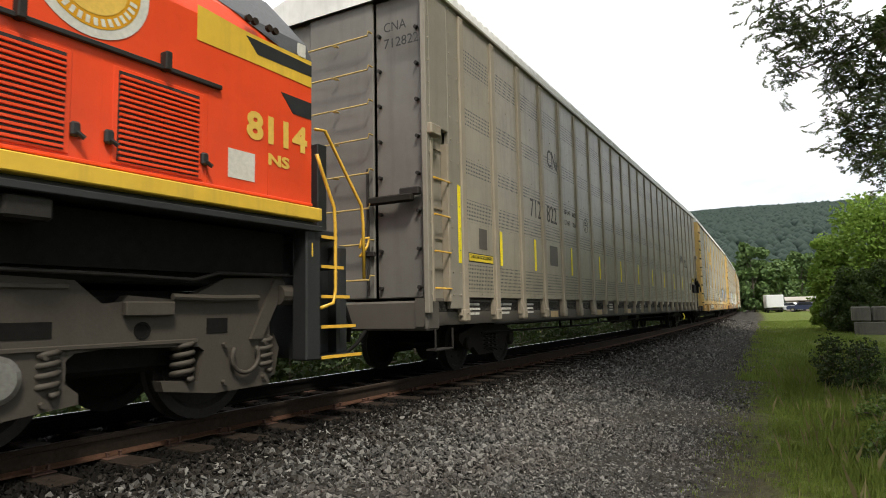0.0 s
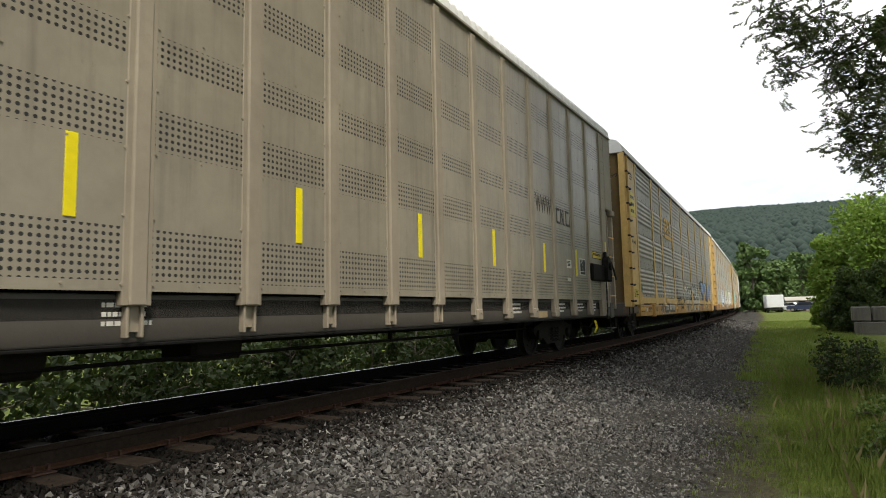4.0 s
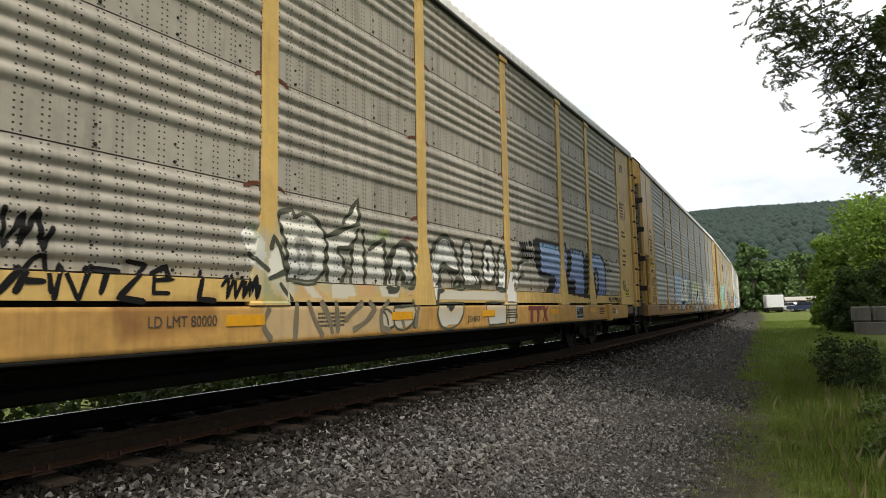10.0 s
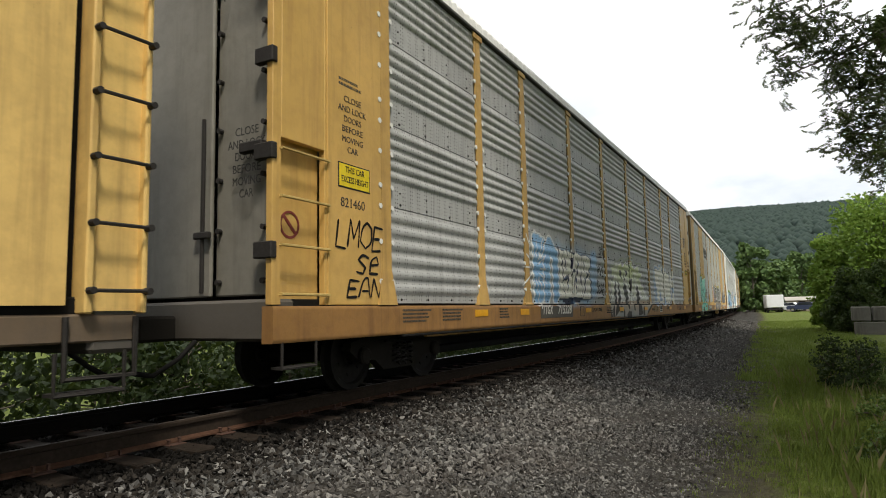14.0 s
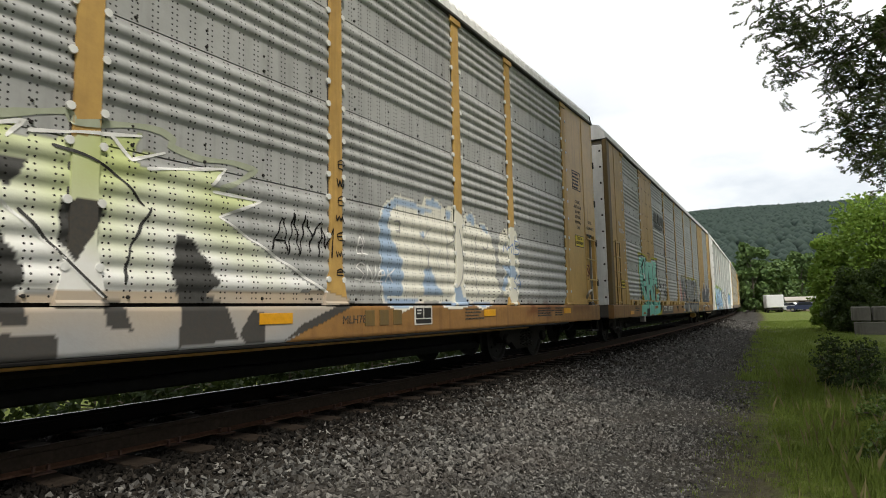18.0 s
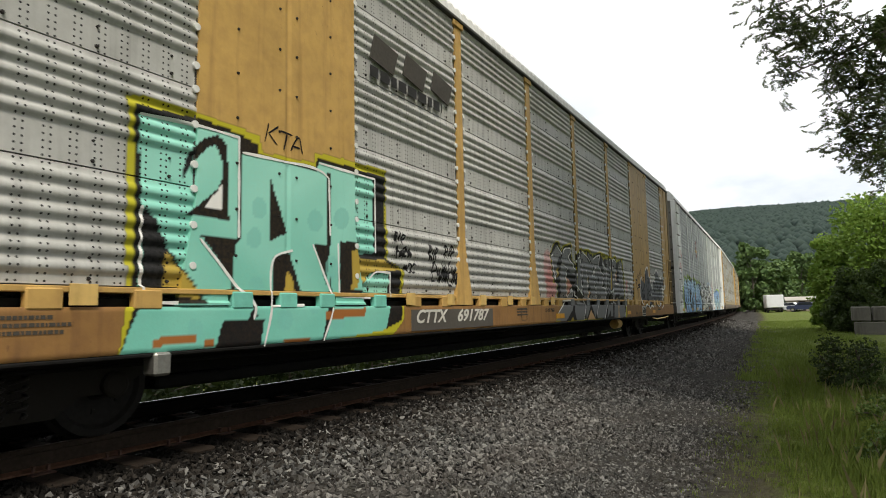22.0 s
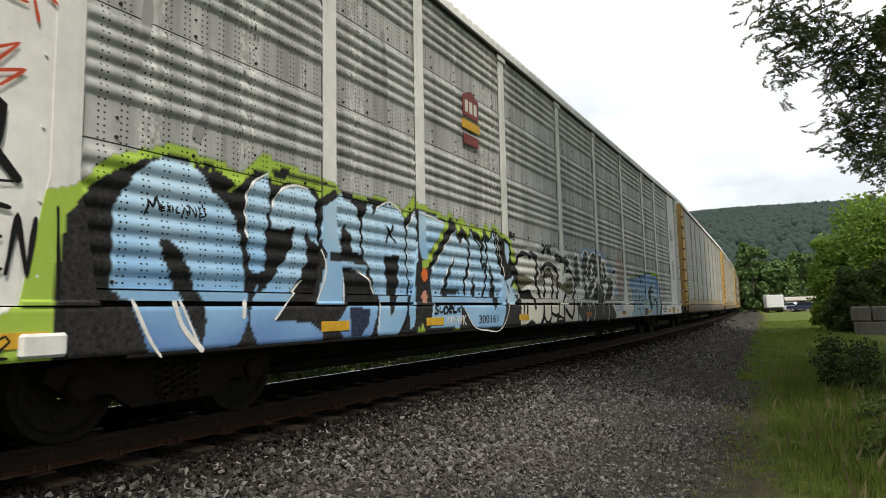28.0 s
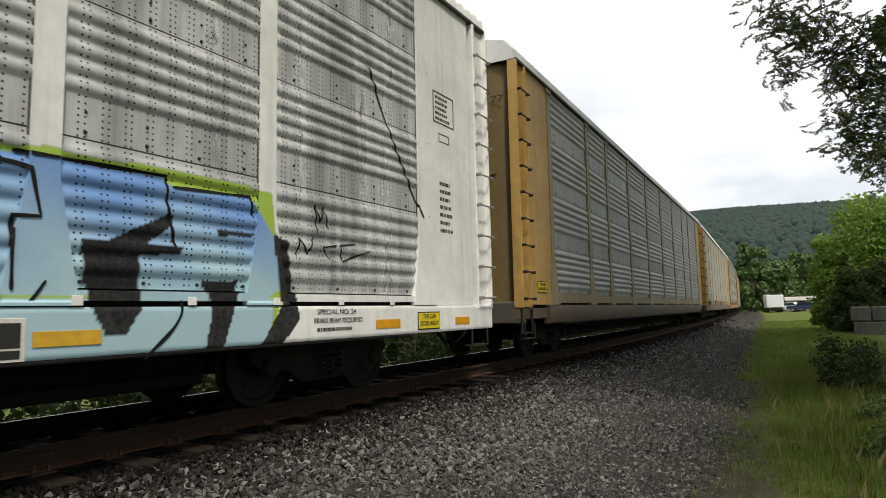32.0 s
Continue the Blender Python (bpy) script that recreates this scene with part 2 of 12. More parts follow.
YELLOW = (0.74, 0.50, 0.165)
M = {
    "cn_panel": dotted("punched_grey_beige_sheet", (0.305, 0.268, 0.203), 0.056, 0.058, 0.0155, [(1.25, 1.66), (2.30, 2.64), (3.03, 3.27), (3.78, 4.05), (4.62, 4.98)], rough=0.36, wear=0.4, streak=0.5, gloss=0.6),
    "cn_post": coat("beige_post_paint", (0.325, 0.277, 0.208), rough=0.6, wear=0.4, streak=0.3),
    "cn_end": coat("grey_door_paint", (0.15, 0.143, 0.13), rough=0.6, wear=0.35, streak=0.5),
    "cn_sill": coat("dark_grey_sill", (0.088, 0.078, 0.066), rough=0.6, wear=0.5),
    "grey_a": dotted("galvanised_sheet_brownish", (0.44, 0.405, 0.345), 0.18, 0.05, 0.0088, [], rough=0.5, wear=0.6, streak=0.65, paint=True),
    "grey_b": dotted("galvanised_sheet_bluish", (0.43, 0.435, 0.428), 0.18, 0.05, 0.0088, [], rough=0.48, wear=0.35, streak=0.45, paint=True),
    "grey_c": dotted("galvanised_sheet_light", (0.52, 0.52, 0.497), 0.18, 0.05, 0.0088, [], rough=0.48, wear=0.45, streak=0.5, paint=True),
    "grey_d": dotted("galvanised_sheet_dark", (0.53, 0.545, 0.545), 0.18, 0.05, 0.0088, [], rough=0.5, wear=0.5, streak=0.6, paint=True, peel=True),
    "yellow": coat("weathered_yellow_paint", YELLOW, dirt=(0.22, 0.12, 0.04), rust=(0.16, 0.06, 0.03), rough=0.5, wear=0.75, streak=0.6, paint=True),
    "yellow_b": coat("worn_ochre_paint", (0.57, 0.355, 0.105), dirt=(0.18, 0.095, 0.035), rough=0.55, wear=0.8, streak=0.65, paint=True),
    "ochre_b": coat("rust_brown_ochre_sill", (0.30, 0.155, 0.045), dirt=(0.11, 0.05, 0.022), rough=0.6, wear=1.0, streak=0.8, paint=True),
    "ochre": coat("rusty_ochre_sill", (0.55, 0.315, 0.085), dirt=(0.13, 0.06, 0.025), rough=0.6, wear=1.0, streak=0.7, paint=True),
    "soot_sill": coat("sooty_brown_sill", (0.13, 0.092, 0.058), rough=0.65, wear=0.8, streak=0.8, paint=True),
    "tan_post": coat("dusty_tan_post_paint", (0.36, 0.29, 0.17), dirt=(0.12, 0.085, 0.045), rough=0.6, wear=0.7, streak=0.7, paint=True),
    # on the end doors: dirty yellow paint with its shade put into the colour
    "brown": coat("dark_rusty_paint", (0.165, 0.108, 0.032), rough=0.6, wear=0.9, streak=0.6, paint=True),
    "white": coat("weathered_white_paint", (0.84, 0.84, 0.82), dirt=(0.32, 0.31, 0.285), rough=0.5, wear=0.5, streak=0.4, paint=True),
    "door_pale": coat("pale_grey_door_sheet", (0.21, 0.20, 0.172), dirt=(0.085, 0.075, 0.055), rough=0.5, wear=0.8, streak=0.8),
    "yellow_c": coat("glossy_ochre_end_paint", (0.62, 0.39, 0.115), dirt=(0.25, 0.13, 0.045), rough=0.4, wear=0.6, streak=0.6, paint=True),
    "door_grey": coat("grey_door_sheet", (0.18, 0.172, 0.145), dirt=(0.09, 0.08, 0.06), rough=0.55, wear=0.9, streak=0.9),
    "eave": coat("dark_eave_seam", (0.06, 0.058, 0.055), rough=0.6, wear=0.5),
    "roof": coat("galvanised_roof_sheet", (0.76, 0.76, 0.74), rough=0.45, metal=0.0, wear=0.3, streak=0.3),
    "black": plain("black_underframe", (0.010, 0.0095, 0.009), 0.75, 0.0, 0.4, 12, gloss=0.12),
    "grime": coat("grimy_truck_steel", (0.019, 0.0165, 0.0135), dirt=(0.02, 0.017, 0.014), rough=0.75, wear=0.2, streak=0.4, gloss=0.15),
    "loco_grime": coat("dusty_truck_casting", (0.052, 0.044, 0.034), rough=0.7, wear=0.5, streak=0.4),
    "red": coat("locomotive_red_paint", (0.84, 0.078, 0.018), rough=0.32, wear=0.08, streak=0.08),
    "loco_yellow": coat("locomotive_yellow_paint", (0.78, 0.50, 0.05), rough=0.4, wear=0.3, streak=0.3),
    "loco_black": coat("locomotive_black_paint", (0.022, 0.023, 0.024), rough=0.4, wear=0.1, streak=0.1),
    "wheel_steel": plain("grimy_wheel_steel", (0.014, 0.0125, 0.011), 0.7, 0.0, 0.4, 20, gloss=0.2),
    "steel": plain("worn_steel", (0.42, 0.40, 0.37), 0.4, 0.85, 0.2, 30),
    "dark_steel": plain("dull_dark_steel", (0.030, 0.027, 0.025), 0.65, 0.1, 0.3, 25, gloss=0.25),
    "tape": plain("reflective_yellow_strip", (0.88, 0.74, 0.0), 0.4, 0.0, 0.08, 14),
    "rust_tape": plain("browned_reflective_tape", (0.42, 0.15, 0.03), 0.5, 0.0, 0.2, 18),
    "label_yellow": plain("yellow_decal", (0.80, 0.62, 0.02), 0.5, 0.0, 0.1, 18),
    "orange": plain("orange_reflector", (0.75, 0.36, 0.01), 0.4, 0.0, 0.15, 18),
    "ink": plain("black_stencil_paint", (0.02, 0.019, 0.018), 0.6, 0.0, 0.3, 30),
    "ink_dim": plain("faded_stencil_paint", (0.06, 0.053, 0.043), 0.65, 0.0, 0.3, 30),
    "white_ink": plain("white_stencil_paint", (0.68, 0.66, 0.6), 0.55, 0.0, 0.15, 24),
    "cream": plain("cream_lettering_paint", (0.80, 0.52, 0.10), 0.45, 0.0, 0.1, 24),
    "red_ink": plain("red_decal_paint", (0.21, 0.038, 0.032), 0.5, 0.0, 0.2, 24),
    "teal_ink": plain("dark_green_decal_paint", (0.04, 0.16, 0.11), 0.5, 0.0, 0.2, 24),
    "logo_yellow": plain("yellow_logo_paint", (0.68, 0.40, 0.03), 0.5, 0.0, 0.2, 14),
    "patch": coat("buff_primer_patch", (0.48, 0.36, 0.19), rough=0.6, wear=0.3),
    # far rail: oily, its black also holding the shade under the train
    "shaded_oily_rail": plain("shade_black_oily_rail", (0.008, 0.007, 0.006), 0.8, 0.0, 0.3, 30, gloss=0.08),
    "rail": plain("rusty_rail", (0.033, 0.024, 0.0175), 0.85, 0.0, 0.35, 30, gloss=0.12),
    "rail_foot": plain("rust_brown_rail_foot", (0.085, 0.045, 0.029), 0.9, 0.0, 0.4, 22, gloss=0.1),
    # near rail head: the dark underside it would mirror is put into its colour
    "rail_shaded": plain("shaded_rail_head", (0.06, 0.046, 0.036), 0.7, 0.0, 0.2, 40, gloss=0.15),
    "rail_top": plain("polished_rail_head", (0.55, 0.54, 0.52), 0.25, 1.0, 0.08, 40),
    "tie": plain("creosoted_timber", (0.026, 0.0195, 0.015), 0.9, 0.0, 0.4, 9, 0.6, 0.01, gloss=0.12),
    "plate": plain("rusty_tie_plate", (0.075, 0.036, 0.024), 0.8, 0.0, 0.4, 30),
    "bark": plain("grey_bark", (0.10, 0.085, 0.068), 0.9, 0.0, 0.4, 14, 0.8, 0.02),
    "old_block": coat("stained_block_concrete", (0.15, 0.142, 0.125), dirt=(0.07, 0.065, 0.055), rough=0.85, wear=0.8, streak=1.0, gloss=0.2),
    "concrete": plain("weathered_concrete", (0.36, 0.34, 0.30), 0.85, 0.0, 0.25, 9, 0.5, 0.01),
    "glass": plain("dark_glazing", (0.02, 0.025, 0.03), 0.1, 0.0, 0.1, 4),
    "tyre": plain("tyre_rubber", (0.02, 0.02, 0.02), 0.8, 0.0, 0.2, 20),
    "truck_white": plain("white_van_body", (0.72, 0.73, 0.74), 0.4, 0.0, 0.06, 2),
    "car_blue": plain("dark_blue_car_paint", (0.03, 0.04, 0.09), 0.3, 0.0, 0.1, 4),
    "shed": plain("weathered_shed_boards", (0.24, 0.20, 0.15), 0.8, 0.0, 0.25, 4),
    "brass": plain("yellow_hand_rail_paint", (0.82, 0.48, 0.05), 0.35, 0.0, 0.12, 18),
    "rung_gold": plain("brassy_rung_paint", (0.55, 0.40, 0.14), 0.4, 0.2, 0.2, 18),
    "leaf_dark": leafy("dark_tree_leaf", (0.032, 0.055, 0.018), (0.060, 0.092, 0.028), trans=0.28),
    "leaf_over": leafy("bough_leaf", (0.046, 0.072, 0.028), (0.085, 0.115, 0.046), trans=0.34),
    "leaf_bush": leafy("bright_bush_leaf", (0.15, 0.26, 0.034), (0.26, 0.37, 0.07), (0.11, 0.20, 0.03), trans=0.4),
    "leaf_mid": leafy("wayside_leaf", (0.055, 0.10, 0.025), (0.105, 0.16, 0.04), trans=0.3),
    # wayside leaf copied darker, the shade beyond the track put into its colour
    "leaf_shade": leafy("darkened_leaf", (0.020, 0.036, 0.013), (0.042, 0.064, 0.022), trans=0.2),
    "leaf_far": leafy("distant_leaf", (0.062, 0.115, 0.036), (0.105, 0.16, 0.048), trans=0.15),
    # distant haze is mixed into the crowns' green as a bluish tint
    "forest": leafy("hazed_forest_crown", (0.021, 0.037, 0.031), (0.031, 0.049, 0.039), (0.020, 0.034, 0.030), rough=0.9, trans=0.0),
    "grass": leafy("grass_blade", (0.13, 0.185, 0.036), (0.23, 0.29, 0.07), (0.15, 0.20, 0.04), trans=0.35),
    "straw": leafy("dry_grass_blade", (0.22, 0.19, 0.09), (0.30, 0.26, 0.13), trans=0.2),
}


def stone_material():
    mat = bpy.data.materials.new("crushed_grey_stone")
    nt, p = nodes_of(mat)
    geo = nt.nodes.new("ShaderNodeNewGeometry")
    ramp = nt.nodes.new("ShaderNodeValToRGB")
    ramp.color_ramp.elements[0].color = (0.022, 0.0215, 0.0205, 1)
    ramp.color_ramp.elements[1].color = (0.235, 0.23, 0.215, 1)
    e = ramp.color_ramp.elements.new(0.55)
    e.color = (0.062, 0.060, 0.056, 1)
    link(nt, geo.outputs["Random Per Island"], ramp.inputs[0])
    n = noise_of(nt, 40, 4, 0.6, lo=0.3, hi=0.7)
    col = mixer(nt, maths(nt, "MULTIPLY", n, 0.3), ramp.outputs[0], (0.07, 0.066, 0.06))
    brown = noise_of(nt, 0.9, 4, 0.6, lo=0.45, hi=0.7, seed=2.0)
    col = mixer(nt, maths(nt, "MULTIPLY", brown, 0.22), col, (0.13, 0.10, 0.08))
    link(nt, col, p.inputs["Base Color"])
    p.inputs["Roughness"].default_value = 0.8
    bump_of(nt, p, n, 0.4, 0.006)
    return mat


def ground_material():
    """Gravel near the track, turf beyond; the edge follows the line of the track."""
    mat = bpy.data.materials.new("gravel_and_turf")
    nt, p = nodes_of(mat)
    at = nt.nodes.new("ShaderNodeAttribute")
    at.attribute_name = "turf"
    tc = nt.nodes.new("ShaderNodeTexCoord")
    vor = nt.nodes.new("ShaderNodeTexVoronoi")
    vor.inputs["Scale"].default_value = 26
    link(nt, tc.outputs["Object"], vor.inputs["Vector"])
    bw = nt.nodes.new("ShaderNodeSeparateColor")
    link(nt, vor.outputs["Color"], bw.inputs[0])
    fine = noise_of(nt, 30, 5, 0.65, lo=0.3, hi=0.7)
    blotch = noise_of(nt, 0.8, 5, 0.6, lo=0.35, hi=0.7, seed=6.0)
    gravel = mixer(nt, bw.outputs[0], (0.018, 0.017, 0.016), (0.070, 0.067, 0.062))
    gravel = mixer(nt, maths(nt, "MULTIPLY", blotch, 0.45), gravel, (0.045, 0.040, 0.033))
    gravel = mixer(nt, maths(nt, "MULTIPLY", fine, 0.25), gravel, (0.04, 0.037, 0.034))
    g1 = noise_of(nt, 5.0, 6, 0.7, lo=0.3, hi=0.7, seed=9.0)
    turf = mixer(nt, g1, (0.075, 0.100, 0.022), (0.13, 0.165, 0.038))
    dry = noise_of(nt, 1.1, 4, 0.6, lo=0.5, hi=0.72, seed=12.0)
    turf = mixer(nt, maths(nt, "MULTIPLY", dry, 0.45), turf, (0.15, 0.13, 0.06))
    ragged = noise_of(nt, 3.5, 5, 0.65, lo=0.2, hi=0.8, seed=14.0)
    edge = maths(nt, "ADD", at.outputs["Fac"], maths(nt, "MULTIPLY", maths(nt, "SUBTRACT", ragged, 0.5), 0.7))
    er = nt.nodes.new("ShaderNodeMapRange")
    er.inputs[1].default_value, er.inputs[2].default_value = 0.55, 0.95
    sr = nt.nodes.new("ShaderNodeMapRange")
    sr.inputs[1].default_value, sr.inputs[2].default_value = 0.05, 0.55
    link(nt, edge, sr.inputs[0])
    link(nt, edge, er.inputs[0])
    oil_shade = nt.nodes.new("ShaderNodeAttribute")
    oil_shade.attribute_name = "oil_shade"
    gravel = mixer(nt, oil_shade.outputs["Fac"], gravel, (0.009, 0.008, 0.007))
    soil = mixer(nt, g1, (0.045, 0.042, 0.022), (0.085, 0.078, 0.042))
    gravel = mixer(nt, maths(nt, "MULTIPLY", sr.outputs[0], 0.75), gravel, soil)
    link(nt, mixer(nt, er.outputs[0], gravel, turf), p.inputs["Base Color"])
    p.inputs["Roughness"].default_value = 0.95
    p.inputs["Specular IOR Level"].default_value = 0.08
    bump_of(nt, p, maths(nt, "ADD", vor.outputs["Distance"], fine), 0.7, 0.03)
    return mat


M["stone"] = stone_material()
# oily stone, darkened further for the shade under the train
M["oily_shaded_stone"] = plain("shade_dark_oily_stone", (0.009, 0.008, 0.007), 0.85, 0.0, 0.5, 30, gloss=0.1)
M["dark_stone"] = plain("dark_grey_stone", (0.030, 0.026, 0.022), 0.85, 0.0, 0.6, 26, gloss=0.15)
M["ground"] = ground_material()


# ---- mesh tools ----
class Shape:
    """Gathers vertices and faces of one mesh."""

    def __init__(self):
        self.v, self.f = [], []

    def add(self, verts, faces):
        n = len(self.v)
        self.v.extend(tuple(q) for q in verts)
        self.f.extend(tuple(i + n for i in q) for q in faces)
        return self

    def box(self, x0, x1, y0, y1, z0, z1, bevel=0.0):
        if x0 > x1:
            x0, x1 = x1, x0
        if y0 > y1:
            y0, y1 = y1, y0
        if z0 > z1:
            z0, z1 = z1, z0
        b = min(bevel, (x1 - x0) * 0.45, (y1 - y0) * 0.45, (z1 - z0) * 0.45)
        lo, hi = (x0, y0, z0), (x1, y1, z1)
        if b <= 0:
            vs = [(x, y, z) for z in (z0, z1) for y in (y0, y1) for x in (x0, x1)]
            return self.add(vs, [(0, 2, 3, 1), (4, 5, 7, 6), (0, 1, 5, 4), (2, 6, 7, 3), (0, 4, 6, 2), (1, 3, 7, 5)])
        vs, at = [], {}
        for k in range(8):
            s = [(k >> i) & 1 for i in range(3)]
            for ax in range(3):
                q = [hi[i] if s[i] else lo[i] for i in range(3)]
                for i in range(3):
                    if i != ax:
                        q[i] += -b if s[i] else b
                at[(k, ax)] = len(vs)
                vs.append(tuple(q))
        fs = []
        for ax in range(3):
            o = [i for i in range(3) if i != ax]
            for side in (0, 1):
                ks = [(side << ax) | (p << o[0]) | (q << o[1]) for p, q in ((0, 0), (1, 0), (1, 1), (0, 1))]
                loop = [at[(k, ax)] for k in ks]
                fs.append(tuple(loop if (side == 1) == (ax != 1) else loop[::-1]))
            for p in (0, 1):
                for q in (0, 1):
                    k0 = (p << o[0]) | (q << o[1])
                    k1 = k0 | (1 << ax)
                    loop = [at[(k0, o[0])], at[(k1, o[0])], at[(k1, o[1])], at[(k0, o[1])]]
                    fs.append(tuple(loop if (p != q) == (ax == 1) else loop[::-1]))
        for k in range(8):
            loop = (at[(k, 0)], at[(k, 1)], at[(k, 2)])
            fs.append(loop if bin(k).count("1") % 2 == 1 else loop[::-1])
        return self.add(vs, fs)

    def tube(self, pts, r, n=8, caps=True):
        pts = [Vector(q) for q in pts]
        rings = []
        up = None
        for i, q in enumerate(pts):
            d = (pts[min(i + 1, len(pts) - 1)] - pts[max(i - 1, 0)]).normalized()
            if up is None:
                up = d.orthogonal().normalized()
            up = (up - d * up.dot(d)).normalized()
            w = d.cross(up)
            rr = r[i] if isinstance(r, (list, tuple)) else r
            rings.append([q + (up * math.cos(2 * math.pi * j / n) + w * math.sin(2 * math.pi * j / n)) * rr for j in range(n)])
        vs = [q for ring in rings for q in ring]
        fs = [(i * n + j, i * n + (j + 1) % n, (i + 1) * n + (j + 1) % n, (i + 1) * n + j) for i in range(len(pts) - 1) for j in range(n)]
        if caps:
            fs.append(tuple(range(n))[::-1])
            fs.append(tuple((len(pts) - 1) * n + j for j in range(n)))
        return self.add(vs, fs)

    def slab(self, poly, x0, x1):
        """A polygon in (y, z), anticlockwise seen from +x, thick from x0 to x1."""
        n = len(poly)
        vs = [(x0, y, z) for y, z in poly] + [(x1, y, z) for y, z in poly]
        fs = [tuple(range(n))[::-1], tuple(range(n, 2 * n))]
        fs += [(i, (i + 1) % n, n + (i + 1) % n, n + i) for i in range(n)]
        return self.add(vs, fs)

    def lathe(self, prof, centre, n=24):
        """A profile of (x, radius) turned round the x axis through centre."""
        cx, cy, cz = centre
        vs = [(cx + x, cy + r * math.cos(2 * math.pi * j / n), cz + r * math.sin(2 * math.pi * j / n)) for x, r in prof for j in range(n)]
        fs = [(i * n + j, i * n + (j + 1) % n, (i + 1) * n + (j + 1) % n, (i + 1) * n + j) for i in range(len(prof) - 1) for j in range(n)]
        return self.add(vs, fs)

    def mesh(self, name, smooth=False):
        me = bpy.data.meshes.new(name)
        me.from_pydata(self.v, [], self.f)
        if smooth:
            me.shade_smooth()
        me.update()
        return me


def part(name, shape, material, parent, label="", smooth=False, kind=""):
    me = shape.mesh(name, smooth) if isinstance(shape, Shape) else shape
    if not me.materials:
        me.materials.append(M[material] if isinstance(material, str) else material)
    ob = new(name, me)
    ob.parent = parent
    return tagged(ob, label=label, kind=kind)


def thing(name, shape, material, label, category, group="", kind="", smooth=False):
    me = None
    if shape is not None:
        me = shape.mesh(name, smooth) if isinstance(shape, Shape) else shape
        if not me.materials:
            me.materials.append(M[material] if isinstance(material, str) else material)
    return tagged(new(name, me), label, category, group, kind)


def lettering(body, size, material, parent, place, name="lettering", width=None, facing="side", label="", lean=0.0, bold=0.0):
    """Flat lettering: on a car's side (reads along -y to the viewer's right as +y) or on its end (facing -y)."""
    cu = bpy.data.curves.new(name, "FONT")
    cu.body, cu.size, cu.align_x, cu.align_y = body, size, "LEFT", "BOTTOM"
    cu.resolution_u, cu.extrude, cu.shear, cu.offset = 3, 0.0015, lean, bold
    ob = bpy.data.objects.new(name, cu)
    me = bpy.data.meshes.new_from_object(ob)
    bpy.data.objects.remove(ob)
    bpy.data.curves.remove(cu)
    co = np.empty(len(me.vertices) * 3)
    me.vertices.foreach_get("co", co)
    co = co.reshape(-1, 3)
    if width:
        co[:, 0] *= width / max(1e-6, co[:, 0].max())
    x, y, z = place
    if facing == "side":
        out = np.c_[x + co[:, 2], y + co[:, 0], z + co[:, 1]]
    else:
        out = np.c_[x + co[:, 0], y - co[:, 2], z + co[:, 1]]
    me.vertices.foreach_set("co", out.ravel())
    me.materials.clear()
    me.update()
    return part(name, me, material, parent, label)


# ---- line of the track ----
K1, K2 = 0.0017296, -15.665e-6


def track(a):
    """Centre of the track and its heading, a metres along it from the camera's foot."""
    b = min(a, 45.0)
    ph = K1 * b + K2 * b * b / 2
    x, y = -(K1 * b * b / 2 + K2 * b ** 3 / 6), b - (K1 * K1 * b ** 3 / 6)
    if a > b:
        c = a - b
        k = 0.0004
        x -= ph * c + k * c * c / 2
        y += c * (1 - ph * ph / 2)
        ph += k * c
    return x, y, ph


def beside(a, o, z=0.0):
    x, y, ph = track(a)
    return Vector((x + o * math.cos(ph), y + o * math.sin(ph), z))


# ---- ground ----
def ground_z(o, y=0.0):
    """Height of the ground o metres to the side of the track's centre."""
    pts_o = (-400, -40, -14, -5.5, -2.9, -1.7, 1.75, 3.3, 4.2, 6.0, 8.0, 14.0, 400)
    pts_z = (-1.2, -1.6, -1.7, -1.0, -0.55, -0.23, -0.23, -0.52, -0.56, -0.54, -0.47, -0.35, -0.2)
    far = min(1.0, max(0.0, (y - 35) / 70.0))
    z = float(np.interp(o, pts_o, pts_z))
    if o > 2.5:
        z += far * 0.28
    return z


def turf_edge(y):
    """Distance from the track's centre at which the turf closes."""
    return float(np.interp(y, (4, 6, 8, 13, 22, 30, 60), (5.5, 5.4, 5.2, 4.9, 4.5, 4.3, 4.2)))


def spread(near, step, far, grow):
    vals, q, s = [], 0.0, step
    while q < far:
        vals.append(q)
        if q > near:
            s *= grow
        q += s
    return vals + [far]


